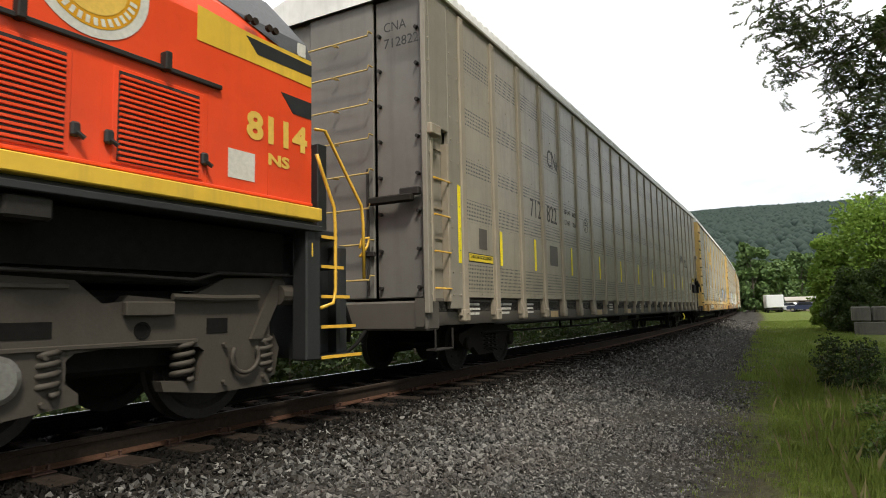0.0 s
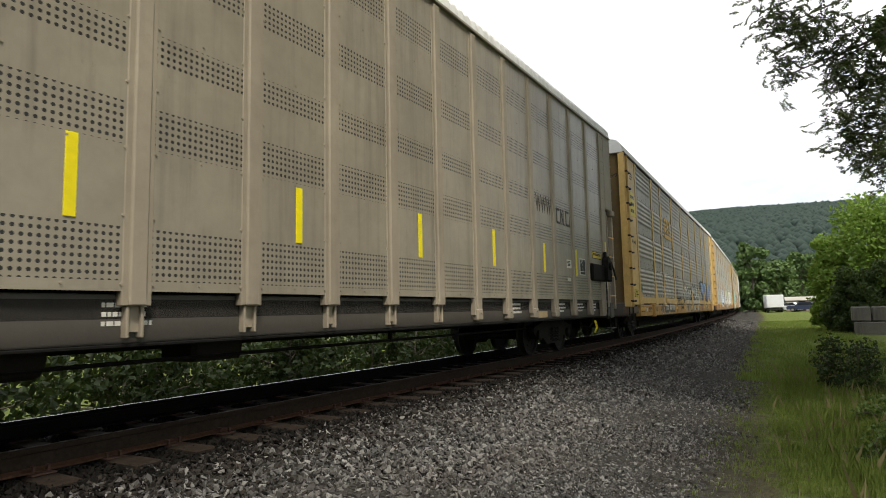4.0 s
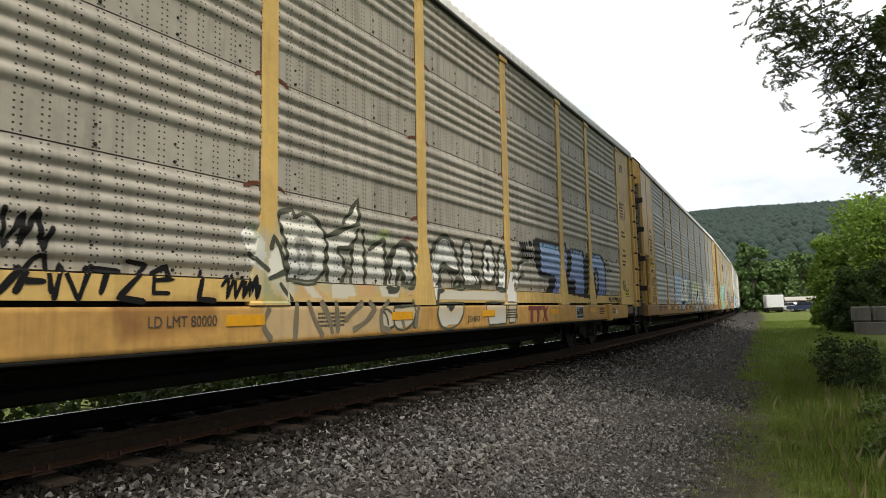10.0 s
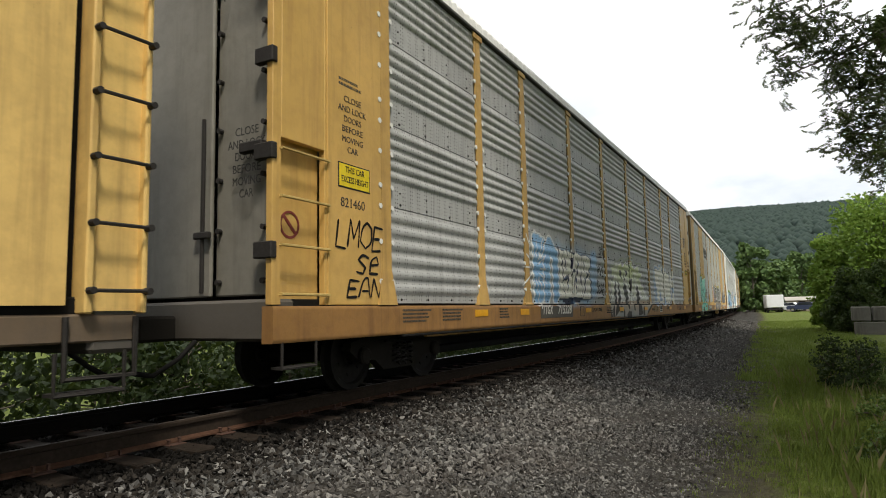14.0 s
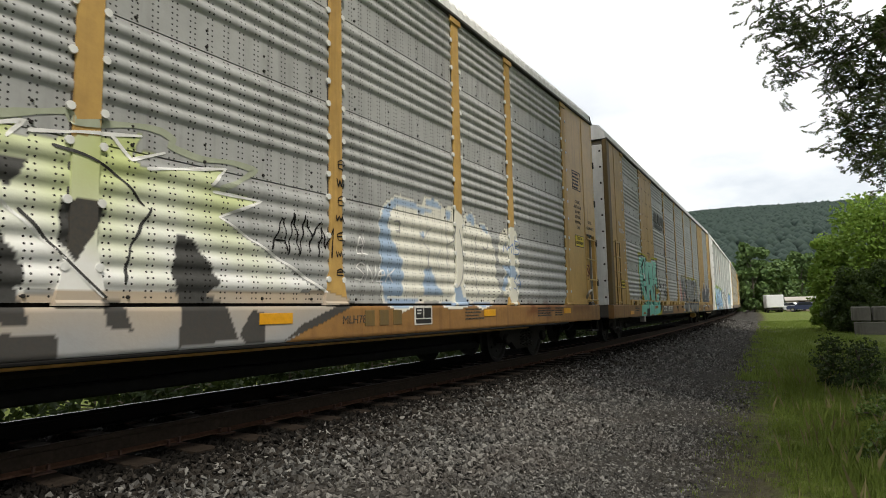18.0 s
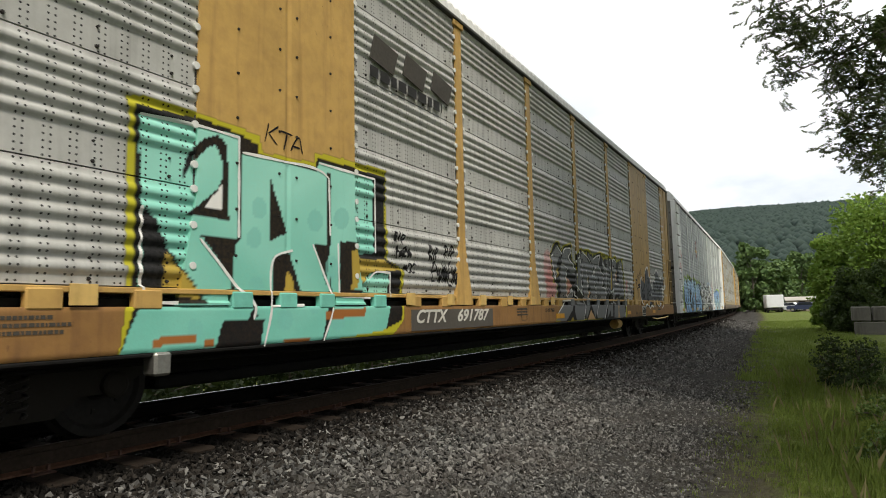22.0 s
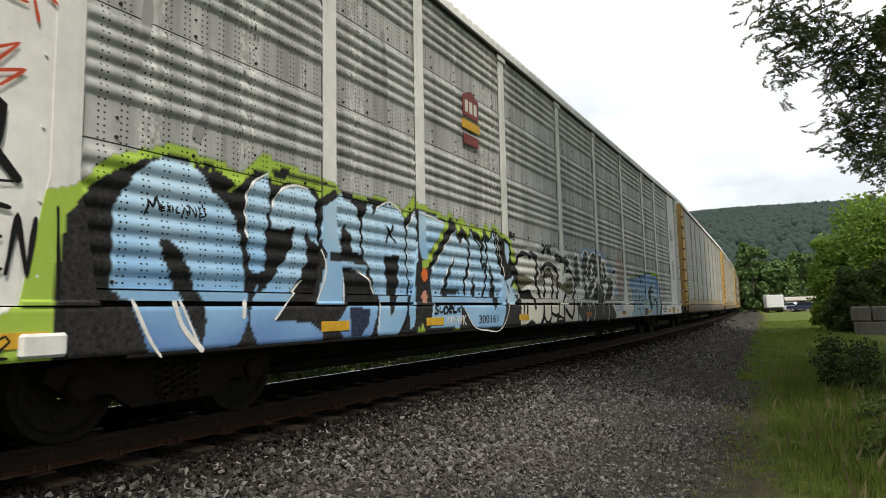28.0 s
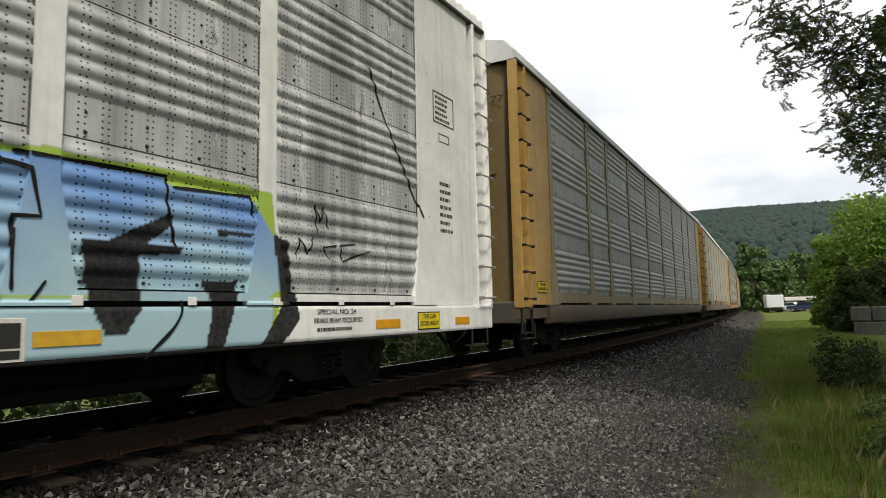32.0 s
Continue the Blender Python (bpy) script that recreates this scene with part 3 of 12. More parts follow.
def build_ground():
    right = spread(9.0, 0.35, 3000, 1.35)
    left = [-q for q in spread(9.0, 0.5, 3000, 1.4)[1:]][::-1]
    os = left + right
    ys = [-q for q in spread(6, 1.2, 3000, 1.4)[1:]][::-1] + spread(40, 0.8, 3000, 1.12)
    vs, turf, oil_shade = [], [], []
    for y in ys:
        e = turf_edge(y) + 0.12 * noise.noise(Vector((0, y * 0.6, 5)))
        tx = track(max(-60.0, min(y, 160.0)))[0]
        for o in os:
            wob = 0.05 * noise.noise(Vector((o * 0.6, y * 0.6, 0))) + 0.02 * noise.noise(Vector((o * 2.1, y * 2.1, 3))) if abs(o) > 2.6 else 0.0
            vs.append((tx + o, y, ground_z(o, y) + wob))
            r = min(1.0, max(0.0, (o - e + 0.55) / 1.15))
            l = min(1.0, max(0.0, (-o - 3.6) / 1.0))
            turf.append(max(r, l))
            # staining along the track, with the train's shade painted in
            oil_shade.append(min(1.0, max(0.0, (1.75 - abs(o + 0.1)) / 0.6)))
    n = len(os)
    fs = [(j * n + i, j * n + i + 1, (j + 1) * n + i + 1, (j + 1) * n + i) for j in range(len(ys) - 1) for i in range(n - 1)]
    me = bpy.data.meshes.new("ground")
    me.from_pydata(vs, [], fs)
    at = me.attributes.new("turf", "FLOAT", "POINT")
    at.data.foreach_set("value", turf)
    at = me.attributes.new("oil_shade", "FLOAT", "POINT")
    at.data.foreach_set("value", oil_shade)
    me.shade_smooth()
    return thing("ground", me, "ground", "grey gravel wayside with a ragged edge of turf", "ground", kind="structure")


def on_ground(x, y):
    return ground_z(x - track(max(-60.0, min(y, 160.0)))[0], y)


ground = build_ground()


def scatter(name, base_verts, base_faces, places, mat, label, category, kind="stuff", parent=None, smooth=False):
    """Many small pieces in one mesh. places: array of rows x, y, z, scale, and a 3x3 turn for each."""
    pos, turn = places
    bv = np.array(base_verts)
    nb, n = len(bv), len(pos)
    vs = np.einsum("nij,kj->nki", turn, bv) + pos[:, None, :]
    me = bpy.data.meshes.new(name)
    bf = np.array(base_faces)
    k = bf.shape[1]
    fs = (bf[None] + (np.arange(n) * nb)[:, None, None]).reshape(-1, k)
    me.vertices.add(n * nb)
    me.vertices.foreach_set("co", vs.ravel().astype(np.float32))
    me.loops.add(fs.size)
    me.loops.foreach_set("vertex_index", fs.ravel().astype(np.int32))
    me.polygons.add(len(fs))
    me.polygons.foreach_set("loop_start", np.arange(0, fs.size, k, dtype=np.int32))
    me.update(calc_edges=True)
    me.validate()
    if not smooth:
        me.shade_flat()
    if parent is not None:
        return part(name, me, mat, parent, label, kind=kind)
    return thing(name, me, mat, label, category, kind=kind)


def turns(n, rng, scale, flat=1.0):
    """Random turns, with the scales worked in; flat squashes z before the turn."""
    q = rng.normal(size=(n, 4))
    q /= np.linalg.norm(q, axis=1)[:, None]
    w, x, y, z = q.T
    r = np.empty((n, 3, 3))
    r[:, 0] = np.c_[1 - 2 * (y * y + z * z), 2 * (x * y - z * w), 2 * (x * z + y * w)]
    r[:, 1] = np.c_[2 * (x * y + z * w), 1 - 2 * (x * x + z * z), 2 * (y * z - x * w)]
    r[:, 2] = np.c_[2 * (x * z - y * w), 2 * (y * z + x * w), 1 - 2 * (x * x + y * y)]
    return r * scale[:, None, None]


def build_ballast():
    rng = np.random.default_rng(5)
    rocks = []
    for k in range(3):
        v = rng.normal(size=(8, 3))
        v /= np.linalg.norm(v, axis=1)[:, None]
        v *= np.array([1.05, 0.72, 0.5]) * rng.uniform(0.7, 1.25, (8, 1))
        bm = bmesh.new()
        for q in v:
            bm.verts.new(q)
        bmesh.ops.convex_hull(bm, input=bm.verts)
        for w in [w for w in bm.verts if not w.link_faces]:
            bm.verts.remove(w)
        bm.verts.index_update()
        bmesh.ops.triangulate(bm, faces=bm.faces)
        rocks.append(([tuple(w.co) for w in bm.verts], [tuple(w.index for w in f.verts) for f in bm.faces]))
        bm.free()
    for k, (bv, bf) in enumerate(rocks):
        P, S, P2, S2, P3, S3 = [], [], [], [], [], []
        for a0, a1, n, s0, s1 in ((-8.0, 1.5, 2600, 0.03, 0.055), (1.5, 7.5, 6800, 0.020, 0.046), (7.5, 14.0, 5600, 0.022, 0.050), (14.0, 30.0, 2800, 0.028, 0.056), (30.0, 60.0, 900, 0.04, 0.07)):
            a = rng.uniform(a0, a1, n)
            o = 0.86 + 4.3 * rng.beta(1.15, 1.5, n)
            s = rng.uniform(s0, s1, n)
            s *= np.where(o > 3.6, 0.7, 1.0)
            for ai, oi, si in zip(a, o, s):
                if oi < 1.33 and ai < 15 and abs((ai + 6.0) / 0.575 - round((ai + 6.0) / 0.575)) < 0.19 and rng.random() < 0.85:
                    continue
                q = beside(ai, oi)
                z = ground_z(oi, ai) + 0.35 * si
                if oi < 2.0 and rng.random() < 2.35 - 1.15 * oi:
                    P2.append((q.x, q.y, z))
                    S2.append(si)
                    continue
                # darker stones, fewer with distance from the rail
                if oi < 2.7 and rng.random() < 1.7 - 0.62 * oi:
                    P3.append((q.x, q.y, z))
                    S3.append(si)
                    continue
                P.append((q.x, q.y, z))
                S.append(si)
        for a0, a1, n, s0, s1 in ((3.0, 8.0, 5200, 0.007, 0.020), (8.0, 15.0, 4200, 0.009, 0.022), (15.0, 34.0, 1600, 0.014, 0.03)):
            for ai, oi, si in zip(rng.uniform(a0, a1, n), rng.uniform(2.9, 5.5, n), rng.uniform(s0, s1, n)):
                if oi > turf_edge(ai) - 0.3 + rng.uniform(-0.6, 0.5):
                    continue
                q = beside(ai, oi)
                P.append((q.x, q.y, ground_z(oi, ai) + 0.3 * si))
                S.append(si)
        S = np.array(S)
        for ai in 1.0 + 39.0 * rng.random(2600) ** 2.2:
            oi = rng.uniform(-2.6, 0.62)
            q = beside(ai, oi)
            si = rng.uniform(0.025, 0.05)
            P2.append((q.x, q.y, ground_z(oi, ai) + 0.3 * si))
            S2.append(si)
        scatter("dark_ballast", bv, bf, (np.array(P3), turns(len(P3), rng, np.array(S3))), "dark_stone", "dark stones beside the rail", "ballast")
        scatter("oily_shaded_ballast", bv, bf, (np.array(P2), turns(len(P2), rng, np.array(S2))), "oily_shaded_stone", "dark stones between the rails, oily and coloured for the shade under the train", "ballast")
        scatter("ballast_stones", bv, bf, (np.array(P), turns(len(P), rng, S)), "stone", "loose angular grey ballast stones along the track", "ballast")


build_ballast()


# ---- railway track ----
def build_track():
    root = thing("railway_track", None, None, "rusty rails spiked to dark creosoted timber ties", "railway track")
    prof = [(-0.075, -0.185), (0.075, -0.185), (0.075, -0.172), (0.014, -0.155), (0.010, -0.05), (0.036, -0.040), (0.037, -0.012), (0.026, -0.0015), (-0.026, -0.0015), (-0.037, -0.012), (-0.036, -0.040), (-0.010, -0.05), (-0.014, -0.155), (-0.075, -0.172)]
    stations = [-40 + 2.0 * i for i in range(101)]
    for o in (0.7535, -0.7535):
        sh = Shape()
        n = len(prof)
        vs = [beside(a, o + dx, dz) for a in stations for dx, dz in prof]
        fs = [(i * n + j, i * n + (j + 1) % n, (i + 1) * n + (j + 1) % n, (i + 1) * n + j) for i in range(len(stations) - 1) for j in range(n)]
        sh.add(vs, fs)
        part("rail", sh, "rail" if o > 0 else "shaded_oily_rail", root)
        if o > 0:
            lip = Shape()
            for dx0, dz0, dx1, dz1 in ((0.078, -0.170, 0.018, -0.150), (0.078, -0.184, 0.078, -0.170)):
                vs = [beside(a, o + dx, dz) for a in stations for dx, dz in ((dx0, dz0), (dx1, dz1))]
                lip.add(vs, [(2 * i, 2 * i + 1, 2 * i + 3, 2 * i + 2) for i in range(len(stations) - 1)])
            part("rail_foot", lip, "rail_foot", root, "rust-brown foot of the rail")
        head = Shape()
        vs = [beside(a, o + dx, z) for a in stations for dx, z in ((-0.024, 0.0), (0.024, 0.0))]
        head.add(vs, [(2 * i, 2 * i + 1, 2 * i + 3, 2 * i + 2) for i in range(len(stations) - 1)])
        part("rail_head", head, "rail_top" if o < 0 else "rail_shaded", root, "running surface of the rail")
    rng = random.Random(8)
    ties = [Shape().box(-1.3, 1.3, -0.115, 0.115, -0.36, -0.188, 0.012).mesh("tie") for _ in range(1)]
    plate = Shape().box(-0.16, 0.16, -0.09, 0.09, -0.195, -0.183, 0.004).mesh("tie_plate")
    sp = Shape()
    sp.box(-0.012, 0.012, -0.009, 0.009, -0.185, -0.150)
    sp.box(-0.022, 0.016, -0.014, 0.014, -0.153, -0.140, 0.004)
    spike = sp.mesh("spike")
    a = -6.0
    while a < 95:
        x, y, ph = track(a)
        ob = part("tie", ties[0], "tie", root)
        ob.matrix_basis = pose(x + rng.uniform(-0.04, 0.04), y, rng.uniform(-0.012, 0.006), 0, 0, math.degrees(ph) + rng.uniform(-1.2, 1.2))
        if a < 26:
            for o in (0.7535, -0.7535):
                q = beside(a, o)
                p = part("tie_plate", plate, "plate", root)
                p.matrix_basis = pose(q.x, q.y, 0, 0, 0, math.degrees(ph))
                if a < 16 and o > 0:
                    for dx, dy in ((0.10, 0.055), (-0.10, -0.055), (0.10, -0.055)):
                        p = part("spike", spike, "plate", root)
                        p.matrix_basis = pose(q.x + dx, q.y + dy, rng.uniform(0, 0.02), 0, 0, math.degrees(ph))
        a += 0.575
    return root


build_track()


# ---- spray paint ----
GLYPHS = {
    "A": [[(0, 0), (0.42, 1), (0.62, 1), (1, 0)], [(0.2, 0.33), (0.8, 0.33)]],
    "B": [[(0.1, 0), (0.1, 1), (0.75, 0.95), (0.85, 0.72), (0.3, 0.52), (0.95, 0.4), (0.9, 0.08), (0.1, 0)]],
    "C": [[(0.95, 0.85), (0.6, 1), (0.15, 0.85), (0.05, 0.3), (0.4, 0), (0.95, 0.15)]],
    "D": [[(0.1, 0), (0.1, 1), (0.7, 0.92), (0.98, 0.5), (0.7, 0.05), (0.1, 0)]],
    "E": [[(0.95, 0.95), (0.15, 1), (0.1, 0), (0.95, 0.05)], [(0.15, 0.5), (0.75, 0.52)]],
    "I": [[(0.5, 1), (0.45, 0)]],
    "P": [[(0.1, 0), (0.12, 1), (0.85, 0.9), (0.8, 0.55), (0.12, 0.45)]],
    "K": [[(0.1, 0), (0.1, 1)], [(0.95, 1), (0.2, 0.5), (1, 0)]],
    "L": [[(0.1, 1), (0.1, 0.05), (0.95, 0.0)]],
    "M": [[(0, 0), (0.12, 1), (0.5, 0.3), (0.88, 1), (1, 0)]],
    "N": [[(0.05, 0), (0.1, 1), (0.85, 0), (0.95, 1)]],
    "O": [[(0.5, 1), (0.1, 0.78), (0.05, 0.25), (0.5, 0), (0.95, 0.25), (0.92, 0.78), (0.5, 1)]],
    "R": [[(0.08, 0), (0.1, 1), (0.8, 0.95), (0.88, 0.62), (0.2, 0.48), (0.98, 0)]],
    "S": [[(0.95, 0.9), (0.35, 1), (0.08, 0.75), (0.85, 0.35), (0.7, 0.02), (0.05, 0.1)]],
    "T": [[(0, 1), (1, 0.95)], [(0.5, 0.97), (0.45, 0)]],
    "U": [[(0.05, 1), (0.1, 0.2), (0.5, 0), (0.92, 0.2), (0.95, 1)]],
    "V": [[(0, 1), (0.5, 0), (1, 1)]],
    "Y": [[(0, 1), (0.5, 0.5), (1, 1)], [(0.5, 0.5), (0.4, 0)]],
    "Z": [[(0.05, 1), (0.95, 0.92), (0.05, 0.1), (0.98, 0)]],
    "1": [[(0.2, 0.8), (0.6, 1), (0.55, 0)]],
    "2": [[(0.05, 0.8), (0.45, 1), (0.9, 0.75), (0.05, 0.05), (0.98, 0)]],
    "7": [[(0.0, 1), (0.95, 0.95), (0.35, 0)]],
    "~": [[(0, 0.5), (0.2, 0.9), (0.35, 0.1), (0.55, 0.95), (0.7, 0.1), (1, 0.8)]],
    "w": [[(0, 0.9), (0.15, 0.1), (0.35, 0.8), (0.5, 0.15), (0.65, 0.9), (0.85, 0.1), (1, 0.6)]],
    "e": [[(0.1, 0.5), (0.9, 0.6), (0.6, 1), (0.15, 0.75), (0.2, 0.1), (0.9, 0.1)]],
    "9": [[(0.9, 0.62), (0.5, 0.45), (0.1, 0.7), (0.4, 1), (0.9, 0.88), (0.8, 0)]],
    "/": [[(0.1, 0.0), (0.9, 1.0)]],
}


def near_line(U, Z, pts):
    best = np.full(U.shape, 1e9)
    for (u0, z0), (u1, z1) in zip(pts[:-1], pts[1:]):
        du, dz = u1 - u0, z1 - z0
        t = np.clip(((U - u0) * du + (Z - z0) * dz) / (du * du + dz * dz + 1e-9), 0, 1)
        best = np.minimum(best, np.hypot(U - u0 - t * du, Z - z0 - t * dz))
    return best


def inside(U, Z, pts):
    r = np.zeros(U.shape, bool)
    for (u0, z0), (u1, z1) in zip(pts, pts[1:] + pts[:1]):
        hit = ((z0 > Z) != (z1 > Z)) & (U < (u1 - u0) * (Z - z0) / (z1 - z0 + 1e-12) + u0)
        r ^= hit
    return r


class Spray:
    """Layers of spray paint on a car's side, in metres along the car and above the rail."""

    def __init__(self):
        self.layers = []
        self.ribbons = []

    def _put(self, u0, u1, z0, z1, fn, colour, alpha=1.0, second=None):
        self.layers.append((u0, u1, z0, z1, fn, colour, alpha, second))

    def line(self, pts, width, colour, alpha=1.0):
        if width <= 0.106:
            self.ribbons.append(([pts], width * (0.68 if width < 0.06 else 0.95), colour))
            return
        us, zs = [p[0] for p in pts], [p[1] for p in pts]
        self._put(min(us) - width, max(us) + width, min(zs) - width, max(zs) + width, lambda U, Z: np.clip((width / 2 - near_line(U, Z, pts)) / 0.018 + 0.5, 0, 1), colour, alpha)

    def fill(self, pts, colour, alpha=1.0, second=None, soft=0.0):
        us, zs = [p[0] for p in pts], [p[1] for p in pts]
        def fn(U, Z):
            m = inside(U, Z, pts).astype(float)
            if soft:
                d = near_line(U, Z, pts + pts[:1])
                m = np.where(m > 0, 0.5 + np.clip(d / soft, 0, 0.5), 0.5 - np.clip(d / soft, 0, 0.5))
            return m
        self._put(min(us) - soft, max(us) + soft, min(zs) - soft, max(zs) + soft, fn, colour, alpha, second)

    def dot(self, u, z, ru, rz, colour, alpha=1.0, second=None):
        self._put(u - ru, u + ru, z - rz, z + rz, lambda U, Z: np.clip((1 - np.hypot((U - u) / ru, (Z - z) / rz)) * 6, 0, 1), colour, alpha, second)

    def word(self, text, u0, u1, z0, z1, body, fill, edge=None, edge_w=0.07, halo=None, halo_w=0.1, second=None, lean=0.1, bounce=0.08, seed=1, gap=0.12, alpha=1.0):
        """Letters of thick strokes with an outline and a halo; body is the stroke's width."""
        rng = random.Random(seed)
        n = len(text)
        step = (u1 - u0) / n
        lines = []
        for i, ch in enumerate(text):
            b0 = z0 + rng.uniform(0, bounce) * (z1 - z0)
            b1 = z1 - rng.uniform(0, bounce * 1.6) * (z1 - z0)
            l, w = u0 + (i + gap / 2) * step, step * (1 - gap)
            for st in GLYPHS.get(ch, []):
                lines.append((i, [(l + w * (x + lean * (y - 0.5)) + rng.uniform(-0.03, 0.03) * w, b0 + (b1 - b0) * y) for x, y in st]))
        passes = [(body + 2 * edge_w + 2 * halo_w, halo, None, g) for g in range(n)] if halo else []
        for g in range(n):
            if edge:
                passes.append((body + 2 * edge_w, edge, None, g))
            passes.append((body, fill, second, g))
        for width, colour, sec, g in passes:
            for k, pts in lines:
                if k != g:
                    continue
                us, zs = [p[0] for p in pts], [p[1] for p in pts]
                self._put(min(us) - width, max(us) + width, min(zs) - width, max(zs) + width, lambda U, Z, pts=pts, width=width: np.clip((width / 2 - near_line(U, Z, pts)) / 0.018 + 0.5, 0, 1), colour, alpha, sec)

    def tag(self, text, u0, u1, z0, z1, width, colour, seed=3, lean=0.25, alpha=0.92):
        rng = random.Random(seed)
        n = len(text)
        step = (u1 - u0) / n
        lines = []
        for i, ch in enumerate(text):
            b0 = z0 + rng.uniform(0, 0.2) * (z1 - z0)
            b1 = z1 - rng.uniform(0, 0.3) * (z1 - z0)
            l, w = u0 + (i + 0.02) * step, step * 0.95
            for st in GLYPHS.get(ch, []):
                lines.append([(l + w * (x + lean * (y - 0.5)) + rng.uniform(-0.06, 0.06) * w, b0 + (b1 - b0) * y) for x, y in st])
        self.ribbons.append((lines, width * 0.85, colour))

    def touches(self, u0, u1, z0, z1):
        return any(a < u1 and b > u0 and c < z1 and d > z0 for a, b, c, d, *_ in self.layers)

    def colours(self, U, Z):
        rgba = np.zeros((len(U), 4))
        wave = 0.5 + 0.5 * np.sin(U * 5.1 + np.sin(Z * 4.3) * 1.7)
        for u0, u1, z0, z1, fn, colour, alpha, second in self.layers:
            sel = (U > u0) & (U < u1) & (Z > z0) & (Z < z1)
            if not sel.any():
                continue
            m = fn(U[sel], Z[sel]) * alpha
            c = np.tile(np.array(colour), (sel.sum(), 1))
            if second is not None:
                t = np.clip((Z[sel] - z0) / (z1 - z0) * 1.3 - 0.15 + 0.35 * (wave[sel] - 0.5), 0, 1)[:, None]
                c = c * t + np.array(second) * (1 - t)
            cur = rgba[sel]
            out_a = m + cur[:, 3] * (1 - m)
            mix = (c * m[:, None] + cur[:, :3] * (cur[:, 3] * (1 - m))[:, None]) / np.maximum(out_a, 1e-6)[:, None]
            rgba[sel] = np.c_[mix, out_a]
        return rgba


SPRAY_PAINT = {}


def spray_paint(colour):
    if colour not in SPRAY_PAINT:
        SPRAY_PAINT[colour] = plain("spray_paint", colour, 0.6, 0.0, 0.15, 9, gloss=0.15)
    return SPRAY_PAINT[colour]


def smooth_line(pts, d=0.022):
    """Evenly spaced points along a line, rounded but for its sharp corners."""
    P = [Vector(p) for p in pts]
    out = []
    for i in range(len(P) - 1):
        a, b = P[i], P[i + 1]
        def slope(k):
            if k == 0 or k == len(P) - 1:
                return None
            u, v = P[k] - P[k - 1], P[k + 1] - P[k]
            if u.length < 1e-6 or v.length < 1e-6 or u.normalized().dot(v.normalized()) < 0.5:
                return None
            return (u.normalized() + v.normalized()).normalized()
        L = (b - a).length
        ma = (slope(i) or (b - a).normalized() if L > 1e-6 else Vector((1, 0))) * L
        mb = (slope(i + 1) or (b - a).normalized() if L > 1e-6 else Vector((1, 0))) * L
        n = max(1, int(L / d))
        for k in range(n):
            t = k / n
            out.append(a * (2 * t ** 3 - 3 * t * t + 1) + ma * (t ** 3 - 2 * t * t + t) + b * (3 * t * t - 2 * t ** 3) + mb * (t ** 3 - t * t))
    return out + [P[-1]]


def spray_ribbons(car, spray, h, surface):
    """Thin sprayed lines, each laid on the face of the car's side."""
    for k, (lines, width, colour) in enumerate(spray.ribbons):
        sh = Shape()
        m = max(2, int(math.ceil(width / 0.025)))
        off = 0.003 + 0.00003 * k
        for pts in lines:
            q = smooth_line(pts)
            vs = []
            for i, p in enumerate(q):
                d = q[min(i + 1, len(q) - 1)] - q[max(i - 1, 0)]
                d = d.normalized() if d.length > 1e-6 else Vector((1, 0))
                w = width / 2 * (0.9 + 0.2 * math.sin(p.x * 9.0 + p.y * 13.0)) * (0.55 if i in (0, len(q) - 1) else 1.0)
                for j in range(m + 1):
                    s = 1 - 2 * j / m
                    u, z = p.x - d.y * w * s, p.y + d.x * w * s
                    vs.append((surface(u, z) + off, u - h, z))
            sh.add(vs, [(i * (m + 1) + j, i * (m + 1) + j + 1, (i + 1) * (m + 1) + j + 1, (i + 1) * (m + 1) + j) for i in range(len(q) - 1) for j in range(m)])
        part("spray_line", sh, spray_paint(colour), car, kind="stuff" if len(lines) > 1 else "")


def spray_on(me, spray, half):
    n = len(me.vertices)
    co = np.empty(n * 3)
    me.vertices.foreach_get("co", co)
    co = co.reshape(-1, 3)
    at = me.color_attributes.new("spray", "FLOAT_COLOR", "POINT")
    rgba = spray.colours(co[:, 1] + half, co[:, 2])
    at.data.foreach_set("color", rgba.ravel().astype(np.float32))
    mk = me.attributes.new("spray_mask", "FLOAT", "POINT")
    mk.data.foreach_set("value", rgba[:, 3].astype(np.float32))


# ---- rack cars ----
def grid_mesh(name, ys, zs, xfun, back, smooth=True):
    """A sheet over ys and zs (zs rising); ys may be a function of z giving a row; its rim is turned back to x = back."""
    ny, nz = len(ys(zs[0])) if callable(ys) else len(ys), len(zs)
    vs = []
    for z in zs:
        row = ys(z) if callable(ys) else ys
        for i, y in enumerate(row):
            vs.append((xfun(y, z, i, row), y, z))
    fs = [(j * ny + i, j * ny + i + 1, (j + 1) * ny + i + 1, (j + 1) * ny + i) for j in range(nz - 1) for i in range(ny - 1)]
    rim = list(range(ny)) + [j * ny + ny - 1 for j in range(1, nz)] + [(nz - 1) * ny + i for i in range(ny - 2, -1, -1)] + [j * ny for j in range(nz - 2, 0, -1)]
    n0 = len(vs)
    m = len(rim)
    vs += [vs[i] for i in rim] + [(back, vs[i][1], vs[i][2]) for i in rim]
    fs += [(n0 + (k + 1) % m, n0 + k, n0 + m + k, n0 + m + (k + 1) % m) for k in range(m)]
    me = bpy.data.meshes.new(name)
    me.from_pydata(vs, [], fs)
    if smooth:
        flags = [True] * ((nz - 1) * (ny - 1)) + [False] * m
        me.polygons.foreach_set("use_smooth", flags)
    me.update()
    return me


def steps(lo, hi, d):
    n = max(1, int(math.ceil((hi - lo) / d)))
    return [lo + (hi - lo) * i / n for i in range(n + 1)]


